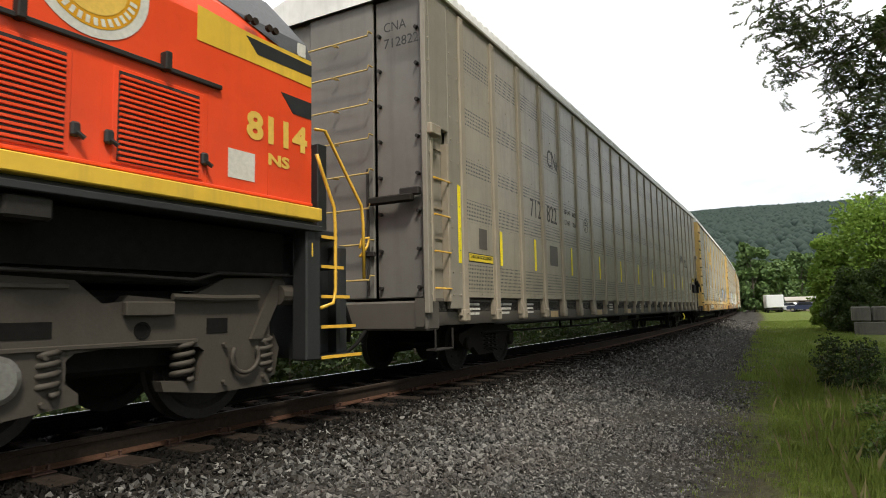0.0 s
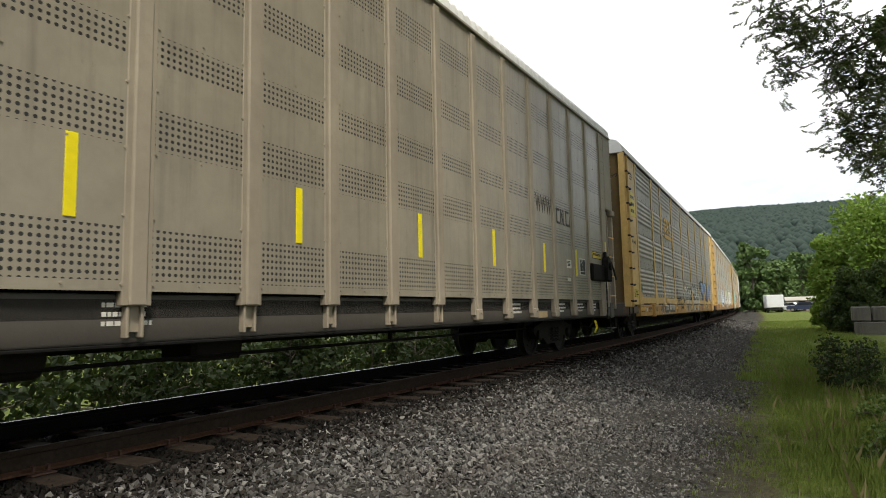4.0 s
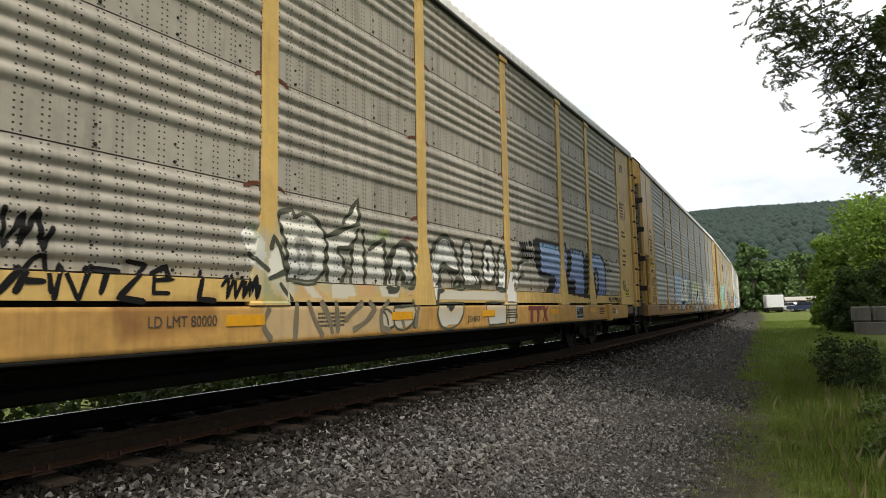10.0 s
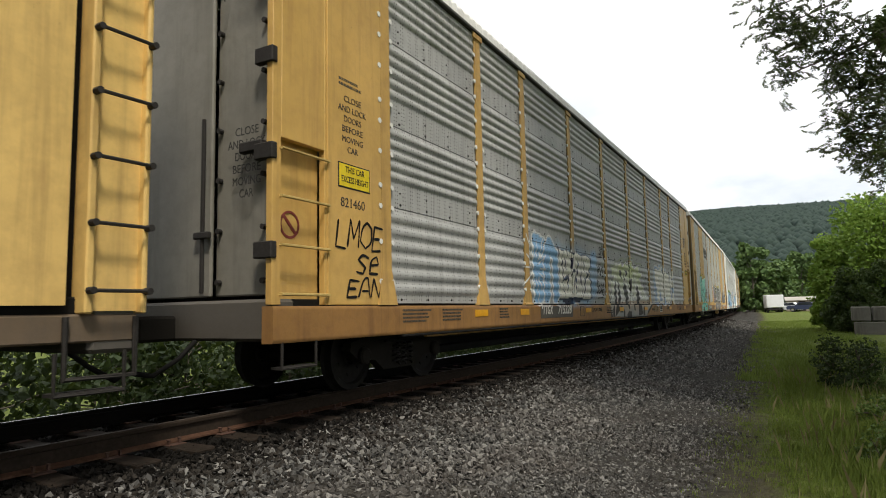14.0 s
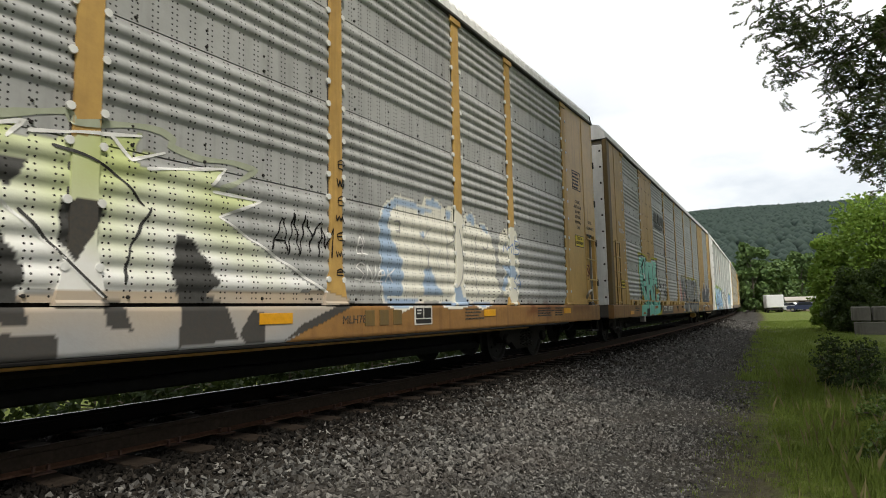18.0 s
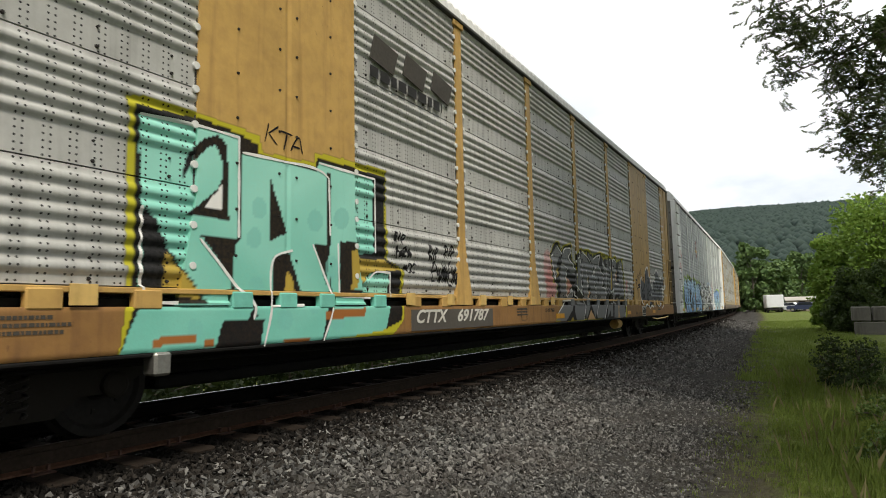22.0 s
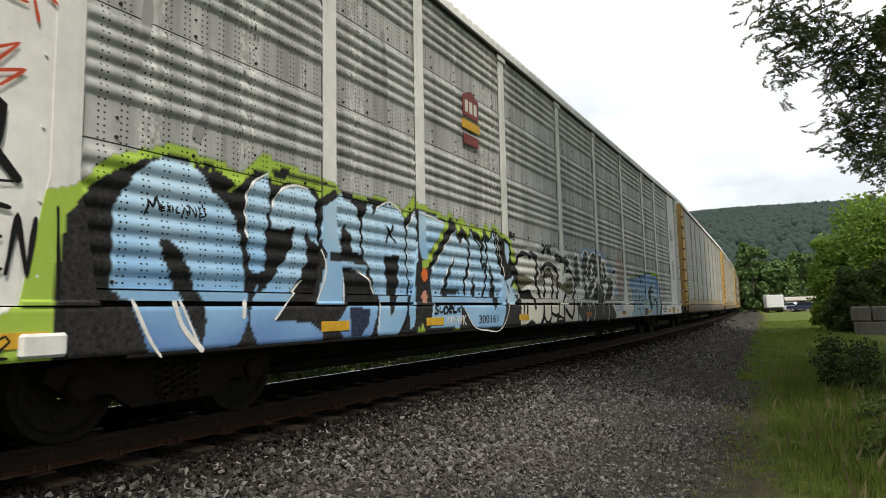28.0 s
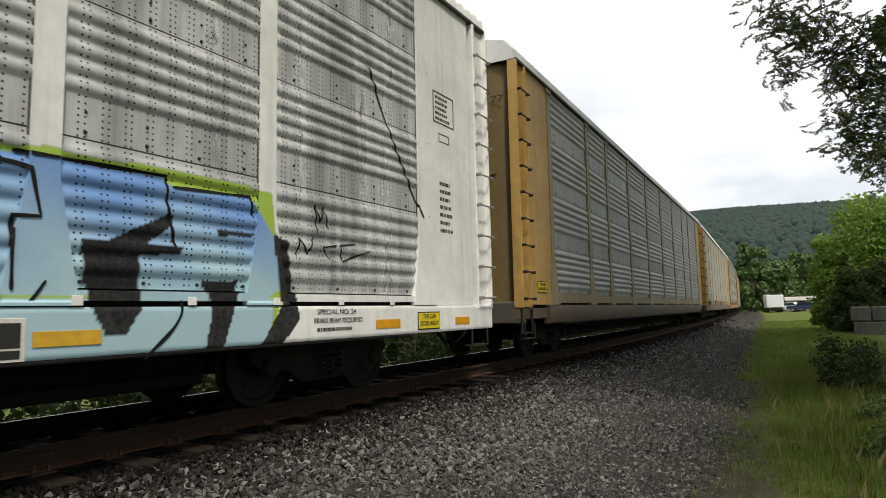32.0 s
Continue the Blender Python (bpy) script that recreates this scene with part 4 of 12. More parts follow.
def corrugation(z0, z1, bumps=0, flat=0.30, depth=0.027):
    """Heights and depths of one sheet: a plain lap at its foot, ridges above."""
    if not bumps:
        bumps, flat = (5, 0.30) if z0 > 1.6 else (6, 0.07)
    foot = z0 + flat * (z1 - z0)
    k = max(2, int((foot - z0) / 0.04))
    out = [(z0 + (foot - z0) * i / k, 0.0) for i in range(k + 1)]
    p = (z1 - 0.03 - foot) / bumps
    for b in range(bumps):
        s = foot + b * p
        for f, h in ((0.10, 0.06), (0.24, 0.5), (0.38, 0.94), (0.52, 1.0), (0.66, 0.94), (0.80, 0.5), (0.94, 0.06)):
            out.append((s + f * p, h * depth))
    return out + [(z1, 0.0)]


BOLT = Shape()
BOLT.add([(0.0, 0.013 * math.cos(i * math.pi / 3), 0.013 * math.sin(i * math.pi / 3)) for i in range(6)] + [(0.011, 0.010 * math.cos(i * math.pi / 3), 0.010 * math.sin(i * math.pi / 3)) for i in range(6)],
         [(i, (i + 1) % 6, 6 + (i + 1) % 6, 6 + i) for i in range(6)] + [(6, 7, 8, 9, 10, 11)])


WASHER = Shape().tube([(0, 0, 0), (0.022, 0, 0)], 0.033, 10).mesh("washer")


def bolts(shape, x, y, z, s=1.0):
    shape.add([(x + q[0] * s, y + q[1] * s, z + q[2] * s) for q in BOLT.v], BOLT.f)


def build_bogie(car, y, half):
    """A two-axle truck with side frames, springs and wheelsets; returns the wheelsets."""
    root = new("bogie")
    root.parent = car
    root.matrix_basis = pose(-OUT, y, 0)
    made = []
    for sx in (1, -1):
        sh = Shape()
        top = [(-1.15, 0.50), (-0.95, 0.36), (-0.62, 0.36), (-0.42, 0.22), (0.42, 0.22), (0.62, 0.36), (0.95, 0.36), (1.15, 0.50), (1.12, 0.60), (0.62, 0.70), (0.40, 0.82), (-0.40, 0.82), (-0.62, 0.70), (-1.12, 0.60)]
        sh.slab(top, 0.94 * sx - 0.06, 0.94 * sx + 0.06)
        part("side_frame", sh, "grime", root)
        for dy in (-0.89, 0.89):
            part("bearing_cap", Shape().lathe([(0.0, 0.0), (0.0, 0.11), (0.05 * sx, 0.11), (0.07 * sx, 0.085), (0.07 * sx, 0.0)], (sx * 1.0, dy, 0.43), 14), "grime", root)
        for dy in (-0.16, 0.0, 0.16):
            sp = Shape()
            pts = [(sx * 1.02 + 0.055 * math.cos(t), dy + 0.055 * math.sin(t), 0.27 + 0.3 * t / (2 * math.pi * 4.5)) for t in np.linspace(0, 2 * math.pi * 4.5, 46)]
            sp.tube(pts, 0.014, 6)
            part("spring", sp, "dark_steel", root, smooth=True)
    bol = Shape().box(-1.0, 1.0, -0.2, 0.2, 0.52, 0.76, 0.03)
    part("bolster", bol, "grime", root)
    for dy in (-0.89, 0.89):
        w = Shape()
        for sx in (1, -1):
            prof = [(0.0, 0.10), (0.03, 0.13), (0.03, 0.33), (-0.005, 0.36), (-0.005, 0.418), (0.10, 0.42), (0.135, 0.45), (0.135, 0.36), (0.09, 0.33), (0.08, 0.13), (0.11, 0.10)]
            w.lathe([(0.82 * sx - q[0] * sx, q[1]) for q in prof], (0, 0, 0), 28)
            for i in range(6):
                t = i * math.pi / 3
                w.box(0.79 * sx, 0.805 * sx, 0.22 * math.cos(t) - 0.02, 0.22 * math.cos(t) + 0.02, 0.22 * math.sin(t) - 0.02, 0.22 * math.sin(t) + 0.02)
        w.tube([(-0.95, 0, 0), (0.95, 0, 0)], 0.075, 12)
        ob = part("wheelset", w, "wheel_steel", root)
        ob.matrix_basis = pose(0, dy, 0.42)
        made.append((ob, dy, 0.42))
    return made


OUT = 0.10      # how far the cars' bodies lean out of the curve from the bogies' line
TRAIN = []      # (thing, where its front stands, its length, distance of the bogies from its ends)
HALF = {}
WHEELS = []     # (wheelset, place on its bogie, radius)


def rack_car(front, length, posts, rows, sheet, post_mat, sill_mat, end_mat, roof_mat="roof", label="", spray=None, plain_bays=(), broad=True, style="ttx", post_w=0.20, near=True, sill=(0.70, 1.05), chord=True, washers=False, bare=(), tabs=(), short=0.0, corner=None):
    """An enclosed rack car. posts, plain_bays: metres from its front; rows: heights of the sheets' joints."""
    car = thing("rack_car", None, None, label, "rail car", "rack cars of the train")
    h = length / 2
    corner = corner or post_mat
    spray = spray or Spray()
    eave = rows[-1]
    # deck, centre sill and end platforms
    part("deck", Shape().box(-1.42, 1.42, -h + 0.1, h - 0.1, 0.95, 1.12, 0.01), "black", car)
    low = style != "cn"
    part("centre_sill", Shape().box(-0.42, 0.42, -h + 4.4, h - 4.4, 0.36 if low else 0.66, 0.95, 0.04), "black", car)
    if low:
        part("brace_beam", Shape().box(-0.62, 0.62, -h + 4.6, h - 4.6, 0.30, 0.42, 0.02), "black", car)
    for sy in (-1, 1):
        part("draft_sill", Shape().box(-0.3, 0.3, sy * (h - 4.4), sy * (h - 0.4), 0.80, 0.95, 0.02), "black", car)
    # side sills
    for sx in (1, -1):
        x = 1.52 * sx
        if sx > 0 and near:
            def along(lo, hi):
                ys = []
                for y in steps(lo, hi, 1.0):
                    ys.append(y)
                out = [ys[0]]
                for a, b in zip(ys[:-1], ys[1:]):
                    d = 0.02 if spray.touches(a + h, b + h, sill[0], sill[1]) else 1.0
                    out += steps(a, b, d)[1:]
                return out
            ys = along(-h + short, h - short)
            for sy in (-1, 1) if short else ():
                part("end_beam", Shape().box(1.30, 1.46, sy * (h - short - 0.01), sy * (h - 0.02), 0.80, 1.0, 0.015), "soot_sill", car, "sooty dark beam under the ladder")
                part("step_frame", Shape().tube([(1.48, sy * (h - 0.05), 0.98), (1.48, sy * (h - 0.05), 0.56), (1.48, sy * (h - 0.55), 0.56), (1.48, sy * (h - 0.55), 0.98)], 0.022, 6), "dark_steel", car)
            zs = steps(sill[0], sill[1], 0.022) if spray.layers else [sill[0], sill[0] + 0.02, sill[1] - 0.02, sill[1]]
            xs = 1.52 if style != "cn" else 1.42
            me = grid_mesh("side_sill", ys, zs, lambda y, z, i, r: xs - (0.012 if z in (zs[0], zs[-1]) else 0.0), xs - 0.14)
            if spray.layers:
                spray_on(me, spray, h)
            part("side_sill", me, sill_mat, car)
            lip = Shape().box(xs - 0.11, xs + 0.004, -h + 2.2, h - 2.2, sill[0] - 0.035, sill[0] - 0.004, 0.008)
            part("sill_lip", lip, "black", car)
        else:
            part("side_sill", Shape().box(x - 0.14 * sx, x, -h, h, sill[0], sill[1], 0.012), sill_mat, car)
    # far side: one plain ribbed wall
    prof = [(z, d) for a, b in zip(rows[:-1], rows[1:]) for z, d in corrugation(a, b, 4)]
    far = grid_mesh("far_side", [h - 0.06, 0.0, -h + 0.06], [p[0] for p in dedupe(prof)], lambda y, z, i, r, t=dict(prof): -1.47 - t[z], -1.40, False)
    part("far_side", far, sheet, car)
    # near side: sheets between the posts
    edges = sorted(posts)
    bays = list(zip(edges[:-1], edges[1:]))
    for b0, b1 in bays:
        y0, y1 = b0 - h + 0.03, b1 - h - 0.03
        is_plain = any(abs(b0 - q) < 0.3 for q in plain_bays)
        if style == "cn":
            me = grid_mesh("panel", [y0, (y0 + y1) / 2, y1], [rows[0], rows[-1]], lambda y, z, i, r: 1.49, 1.46, False)
            part("panel", me, sheet, car)
            if near:
                bt = Shape()
                for k in range(9):
                    z = rows[0] + 0.05 + k * (eave - rows[0] - 0.1) / 8
                    bolts(bt, 1.49, y0 + 0.10, z, 1.1)
                    bolts(bt, 1.49, y1 - 0.10, z, 1.1)
                    if k % 2 == 0:
                        bolts(bt, 1.49, (y0 + y1) / 2, z)
                part("bolts", bt, "cn_post", car, kind="stuff")
            continue
        if is_plain:
            if spray.touches(b0, b1, rows[0], eave):
                ys, zs = steps(y0, y1, 0.022), steps(rows[0], 3.0, 0.022) + steps(3.0, eave, 0.5)[1:]
            else:
                ys, zs = steps(y0, y1, 0.3), steps(rows[0], eave, 0.8)
            mid = (y0 + y1) / 2
            me = grid_mesh("panel", ys, zs, lambda y, z, i, r: 1.50 - (0.012 if abs(y - mid) < 0.02 else 0.0), 1.44)
            spray_on(me, spray, h)
            part("panel", me, post_mat, car, "plain painted panel")
            bt = Shape()
            for z in np.arange(rows[0] + 0.3, eave - 0.1, 0.42):
                for y in (y0 + 0.3, mid - 0.12, mid + 0.12, y1 - 0.3):
                    bolts(bt, 1.50, y, z, 1.2)
            part("bolts", bt, "dark_steel", car, kind="stuff")
            continue
        for r0, r1 in zip(rows[:-1], rows[1:]):
            prof = dedupe(corrugation(r0 + 0.006, r1 - 0.006))
            tab = dict(prof)
            d = 0.024 if near and spray.touches(b0, b1, r0, r1) else 0.6
            ys = [y0, y0 + 0.04, y0 + 0.10] + steps(y0 + 0.10, y1 - 0.10, d)[1:] + [y1 - 0.04, y1]
            last = len(ys) - 1
            fall = {0: 0.0, 1: 0.35, last - 1: 0.35, last: 0.0}
            me = grid_mesh("panel", ys, [p[0] for p in prof], lambda y, z, i, r: 1.468 + tab[z] * fall.get(i, 1.0), 1.44)
            if d < 0.1:
                spray_on(me, spray, h)
            part("panel", me, sheet, car)
            if near:
                bt = Shape()
                for i in range(4):
                    y = y0 + (y1 - y0) * (i + 0.5) / 4
                    bolts(bt, 1.469, y, r0 + 0.05, 1.3)
                    bolts(bt, 1.469, y, r0 + 0.20, 1.0)
                part("bolts", bt, "dark_steel", car, kind="stuff")
    # posts
    for k, u in enumerate(edges):
        y = u - h
        w = post_w / 2
        if style == "cn":
            long = u < 8.5 or u > 18.8
            sh = Shape().box(1.44, 1.522, y - 0.075, y + 0.075, 0.82 if long else 1.055, eave - 0.05, 0.014)
            sh.box(1.42, 1.497, y - 0.125, y + 0.125, 0.90 if long else 1.06, eave - 0.06, 0.006)
            if long:
                sh.box(1.40, 1.531, y - 0.092, y + 0.092, 0.815, 1.00, 0.02)
                bolts(sh, 1.53, y, 0.94, 1.4)
            else:
                for q in (-0.062, 0.062):
                    sh.box(1.40, 1.485, y + q - 0.014, y + q + 0.014, 0.815, 1.06, 0.006)
                sh.box(1.40, 1.45, y - 0.06, y + 0.06, 0.86, 1.06)
            part("post", sh, post_mat, car)
            continue
        zt, zb = (1.95, 1.06) if broad else (1.5, 1.06)
        wb = 0.26 if broad else 0.19
        def row(z, y=y, w=w, zt=zt, zb=zb, wb=wb, n=3):
            q = w if z >= zt else w + (wb - w) * (zt - z) / (zt - zb)
            return [y - q + 2 * q * i / (n - 1) for i in range(n)]
        if near and spray.touches(u - 0.3, u + 0.3, 1.0, eave) and not any(abs(u - q) < 0.2 for q in bare):
            n = 15
            zs = steps(zb, 3.2, 0.02) + steps(3.2, eave - 0.02, 0.6)[1:]
        else:
            n, zs = 3, [zb, zt - 0.01, zt, eave - 0.02]
        me = grid_mesh("post", lambda z, n=n: row(z, n=n), zs, lambda y, z, i, r: 1.501 if zb + 0.02 < z else 1.526, 1.45, False)
        if n > 3:
            spray_on(me, spray, h)
        part("post", me, post_mat, car)
        if near:
            # dark backing strip that shows along both edges of the post
            part("post_edge_strip", Shape().box(1.452, 1.476, y - w - 0.014, y + w + 0.014, zt + 0.02, eave - 0.04), "eave", car)
            bk = Shape().box(1.49, 1.524, y - 0.16, y + 0.16, eave - 0.13, eave - 0.03, 0.01)
            part("post_cap", bk, post_mat, car)
        if washers:
            for r0, r1 in zip(rows[:-1], rows[1:]):
                for f in (0.22, 0.62, 0.98):
                    for sy in (-1, 1):
                        if any((q - 0.3 < u < q + 0.3 and sy > 0) or (u > q + 1.5 and u < q + 3.0 and sy < 0) for q in plain_bays):
                            continue
                        part("washer", WASHER, "white", car).matrix_basis = pose(1.487, y + sy * (w + 0.025), r0 + f * (r1 - r0))
    # bottom chord between the posts
    if chord and style != "cn" and near:
        for b0, b1 in bays:
            y0, y1 = b0 - h + 0.24, b1 - h - 0.24
            zs = steps(sill[1] + 0.045, rows[0] - 0.01, 0.025)
            hit = spray.touches(b0, b1, sill[1], rows[0])
            me = grid_mesh("chord", steps(y0, y1, 0.02 if hit else 0.8), zs, lambda y, z, i, r: 1.515, 1.44, False)
            if hit:
                spray_on(me, spray, h)
            part("chord", me, post_mat, car)
    if tabs:
        part("foot_rail", Shape().box(1.44, 1.512, edges[0] - h, edges[-1] - h, rows[0] - 0.05, rows[0] - 0.005, 0.006), post_mat, car)
        for b0, b1 in bays:
            for i in range(3):
                u = b0 + (b1 - b0) * (i + 0.7) / 3.4
                tab = part("tab", Shape().box(1.45, 1.528, u - h - 0.12, u - h + 0.12, sill[1] - 0.02, rows[0] - 0.02, 0.012), spray_paint(next((q[2] for q in tabs if q[0] < u < q[1]), None)) if any(q[0] < u < q[1] for q in tabs) else post_mat, car)
    if near and spray.ribbons:
        tables = [(r0, r1, [p[0] for p in c], [p[1] for p in c]) for r0, r1 in zip(rows[:-1], rows[1:]) for c in [dedupe(corrugation(r0 + 0.006, r1 - 0.006))]]
        zt, wb = (1.95, 0.26) if broad else (1.5, 0.19)
        def surface(u, z):
            if z <= sill[1] + 0.012:
                return 1.522
            w = post_w / 2 + (wb - post_w / 2) * max(0.0, (zt - z) / (zt - 1.06))
            if any(abs(u - p) < w + 0.006 for p in edges):
                return 1.503
            if u < edges[0] or u > edges[-1]:
                return 1.502
            if z < rows[0]:
                return 1.516
            if any(q < u < q + 2.9 for q in plain_bays):
                return 1.502
            for r0, r1, zz, dd in tables:
                if z <= r1:
                    return 1.469 + float(np.interp(z, zz, dd))
            return 1.5
        spray_ribbons(car, spray, h, surface)
    # roof
    ny = int(length / 0.11)
    sec = [(1.50, eave), (1.47, eave + 0.18), (1.30, eave + 0.38), (0.75, eave + 0.52), (0.0, eave + 0.57), (-0.75, eave + 0.52), (-1.30, eave + 0.38), (-1.47, eave + 0.18), (-1.50, eave)]
    vs = []
    for j in range(ny + 1):
        y = -h + 0.02 + (length - 0.04) * j / ny
        lift = 0.03 if j % 2 else 0.0
        vs += [(x * (1 + lift * 0.4), y, z + lift) for x, z in sec]
    n = len(sec)
    sh = Shape().add(vs, [(j * n + i, j * n + i + 1, (j + 1) * n + i + 1, (j + 1) * n + i) for j in range(ny) for i in range(n - 1)])
    part("roof", sh, roof_mat, car)
    part("eave_rail", Shape().box(1.42, 1.54, -h + 0.03, h - 0.03, eave - 0.03, eave + 0.02, 0.008), sheet if style == "cn" else "eave", car)
    # ends
    for sy in (-1, 1):
        y = sy * (h - 0.02)
        cap = Shape()
        poly = [(x, z) for x, z in sec]
        m = len(poly)
        vs = [(x, y, z) for x, z in poly] + [(x, y - sy * 0.08, z) for x, z in poly]
        cap.add(vs, [tuple(range(m)) if sy > 0 else tuple(range(m))[::-1]] + [(i, i + 1, m + i + 1, m + i) for i in range(m - 1)])
        part("end_cap", cap, corner if style == "niche" else roof_mat, car)
        if style == "niche":
            head = Shape().box(-1.43, 1.43, y - sy * 0.075, y - sy * 0.004, 4.98, eave + 0.01, 0.012)
            part("end_header", head, corner, car, "yellow sheet over the end doors")
            part("roof_rim", Shape().tube([(x, y + sy * 0.012, z + 0.01) for x, z in sec], 0.022, 6), "dark_steel", car, "dark rim of the roof end")
        leafs = ((-1.44, -0.62), (-0.60, 0.58), (0.60, 1.42))
        if end_mat == "brown":
            xs = [-1.43 + 2.85 * i / 24 for i in range(25)]
            bow = [y - sy * (0.05 + 0.26 * (abs(x) / 1.43) ** 7) for x in xs]
            sheet_v = [(x, b, z) for z in (1.10, eave - 0.005) for x, b in zip(xs, bow)]
            loop = [(i, i + 1, 26 + i, 25 + i) if sy < 0 else (i, 25 + i, 26 + i, i + 1) for i in range(24)]
            part("end_door", Shape().add(sheet_v, loop), end_mat, car, smooth=True)
            leafs = ()
        for l, (x0, x1) in enumerate(leafs):
            y0 = y - sy * (0.06 + 0.05 * abs(l - 1))
            part("end_door", Shape().box(x0, x1, y0 - sy * 0.05, y0, 1.16, eave - 0.005, 0.015), end_mat, car)
        bt = Shape()
        if sy < 0 and end_mat == "brown":
            part("door_seam", Shape().box(-1.05, 1.05, y + 0.035, y + 0.10, 3.42, 3.46, 0.008), end_mat, car)
        if sy < 0 and near and end_mat != "brown":
            for z in np.arange(1.3, eave - 0.2, 0.52):
                for x in (0.68, 1.30):
                    bt.tube([(x, y + 0.10, z), (x, y - 0.012 + 0.06, z)], 0.028, 8)
            part("door_bolts", bt, "dark_steel", car, kind="stuff")
        if sy < 0 and near and end_mat != "brown":
            rod = Shape().tube([(0.5, y + 0.02, 1.2), (0.5, y + 0.02, 3.0)], 0.022, 8)
            rod.box(0.4, 0.62, y - 0.02, y + 0.04, 1.75, 1.82, 0.01)
            rod.box(1.05, 1.36, y - 0.03, y + 0.06, 2.55, 2.66, 0.015)
            part("lock_rod", rod, "dark_steel", car)
        part("end_sill", Shape().box(-1.45, 1.45, y - sy * 0.35, y - sy * 0.005, 0.72, 1.12, 0.03), "cn_sill", car)
        cp = Shape().box(-0.14, 0.14, y - sy * 0.3, y + sy * 0.42, 0.72, 0.98, 0.03)
        cp.box(-0.2, 0.2, y + sy * 0.42, y + sy * 0.68, 0.66, 1.02, 0.05)
        part("coupler", cp, "grime", car)
        ho = Shape().tube([(0.45, y, 0.72), (0.46, y + sy * 0.2, 0.56), (0.42, y + sy * 0.45, 0.42), (0.3, y + sy * 0.62, 0.46)], 0.025, 8)
        part("air_hose", ho, "black", car, smooth=True)
        stp = Shape().tube([(1.50, y - sy * 0.12, 0.74), (1.50, y - sy * 0.12, 0.46), (1.50, y - sy * 0.60, 0.46), (1.50, y - sy * 0.60, 0.74)], 0.016, 6)
        stp.box(1.36, 1.5, y - sy * 0.60, y - sy * 0.12, 0.45, 0.475)
        part("sill_step", stp, "dark_steel", car)
        if style == "cn":
            end_bay_flush(car, sy, h, eave, post_mat, edges)
        elif style == "niche":
            end_bay_niche(car, sy, h, eave, corner, edges)
        else:
            end_bay_channel(car, sy, h, eave, corner, edges, spray, style)
    HALF[car.name] = h
    # underneath
    for sy in (-1, 1):
        for item in build_bogie(car, sy * (h - 3.1), h):
            WHEELS.append(item)
    un = Shape()
    un.tube([(0.9, -1.6, 0.72), (0.9, -0.4, 0.72)], 0.2, 14)
    part("brake_cylinder", un, "grime", car)
    part("brake_valve", Shape().box(0.55, 1.05, 0.9, 1.5, 0.55, 0.9, 0.04), "grime", car)
    pipe = Shape().tube([(1.05, -h + 2.5, 0.60), (1.05, -4.5, 0.56), (1.05, -4.0, 0.60), (1.05, h - 5.0, 0.60)], 0.018, 6)
    for u in (-7.0, -6.2, -3.8, 4.0):
        pipe.box(1.03, 1.07, u - 0.02, u + 0.02, 0.58, 0.95)
    part("brake_pipe", pipe, "black", car)
    TRAIN.append((car, front, length, 3.1))
    return car


def dedupe(prof):
    out = []
    for z, d in prof:
        if not out or z > out[-1][0] + 1e-4:
            out.append((z, d))
    return out


def end_bay_niche(car, sy, h, eave, mat, edges):
    """Flush painted end bay with a low ladder set into it."""
    e = edges[0] if sy < 0 else 2 * h - edges[-1]
    y = lambda u: sy * (h - u)
    for u0, u1, z0, z1 in ((0.0, 0.12, 1.06, eave - 0.02), (0.12, 0.76, 2.68, eave - 0.02), (0.76, e - 0.09, 1.06, eave - 0.02)):
        part("end_panel", Shape().box(1.42, 1.50, y(u0), y(u1), z0, z1, 0.006), mat, car)
    part("seam", Shape().box(1.495, 1.512, y(0.80), y(0.83), 1.06, eave - 0.05, 0.004), mat, car)
    part("niche_back", Shape().box(1.34, 1.38, y(0.10), y(0.78), 1.06, 2.72), mat, car)
    for i in range(4):
        z = 1.16 + 0.47 * i
        part("rung", Shape().tube([(1.44, y(0.10), z), (1.53, y(0.10), z), (1.53, y(0.80), z), (1.44, y(0.80), z)], 0.016, 6), "rung_gold", car)
    for k in range(4):
        z = 1.5 + 0.95 * k
        part("hinge", Shape().box(1.28, 1.52, y(-0.03), y(0.05), z, z + 0.16, 0.01), "dark_steel", car)


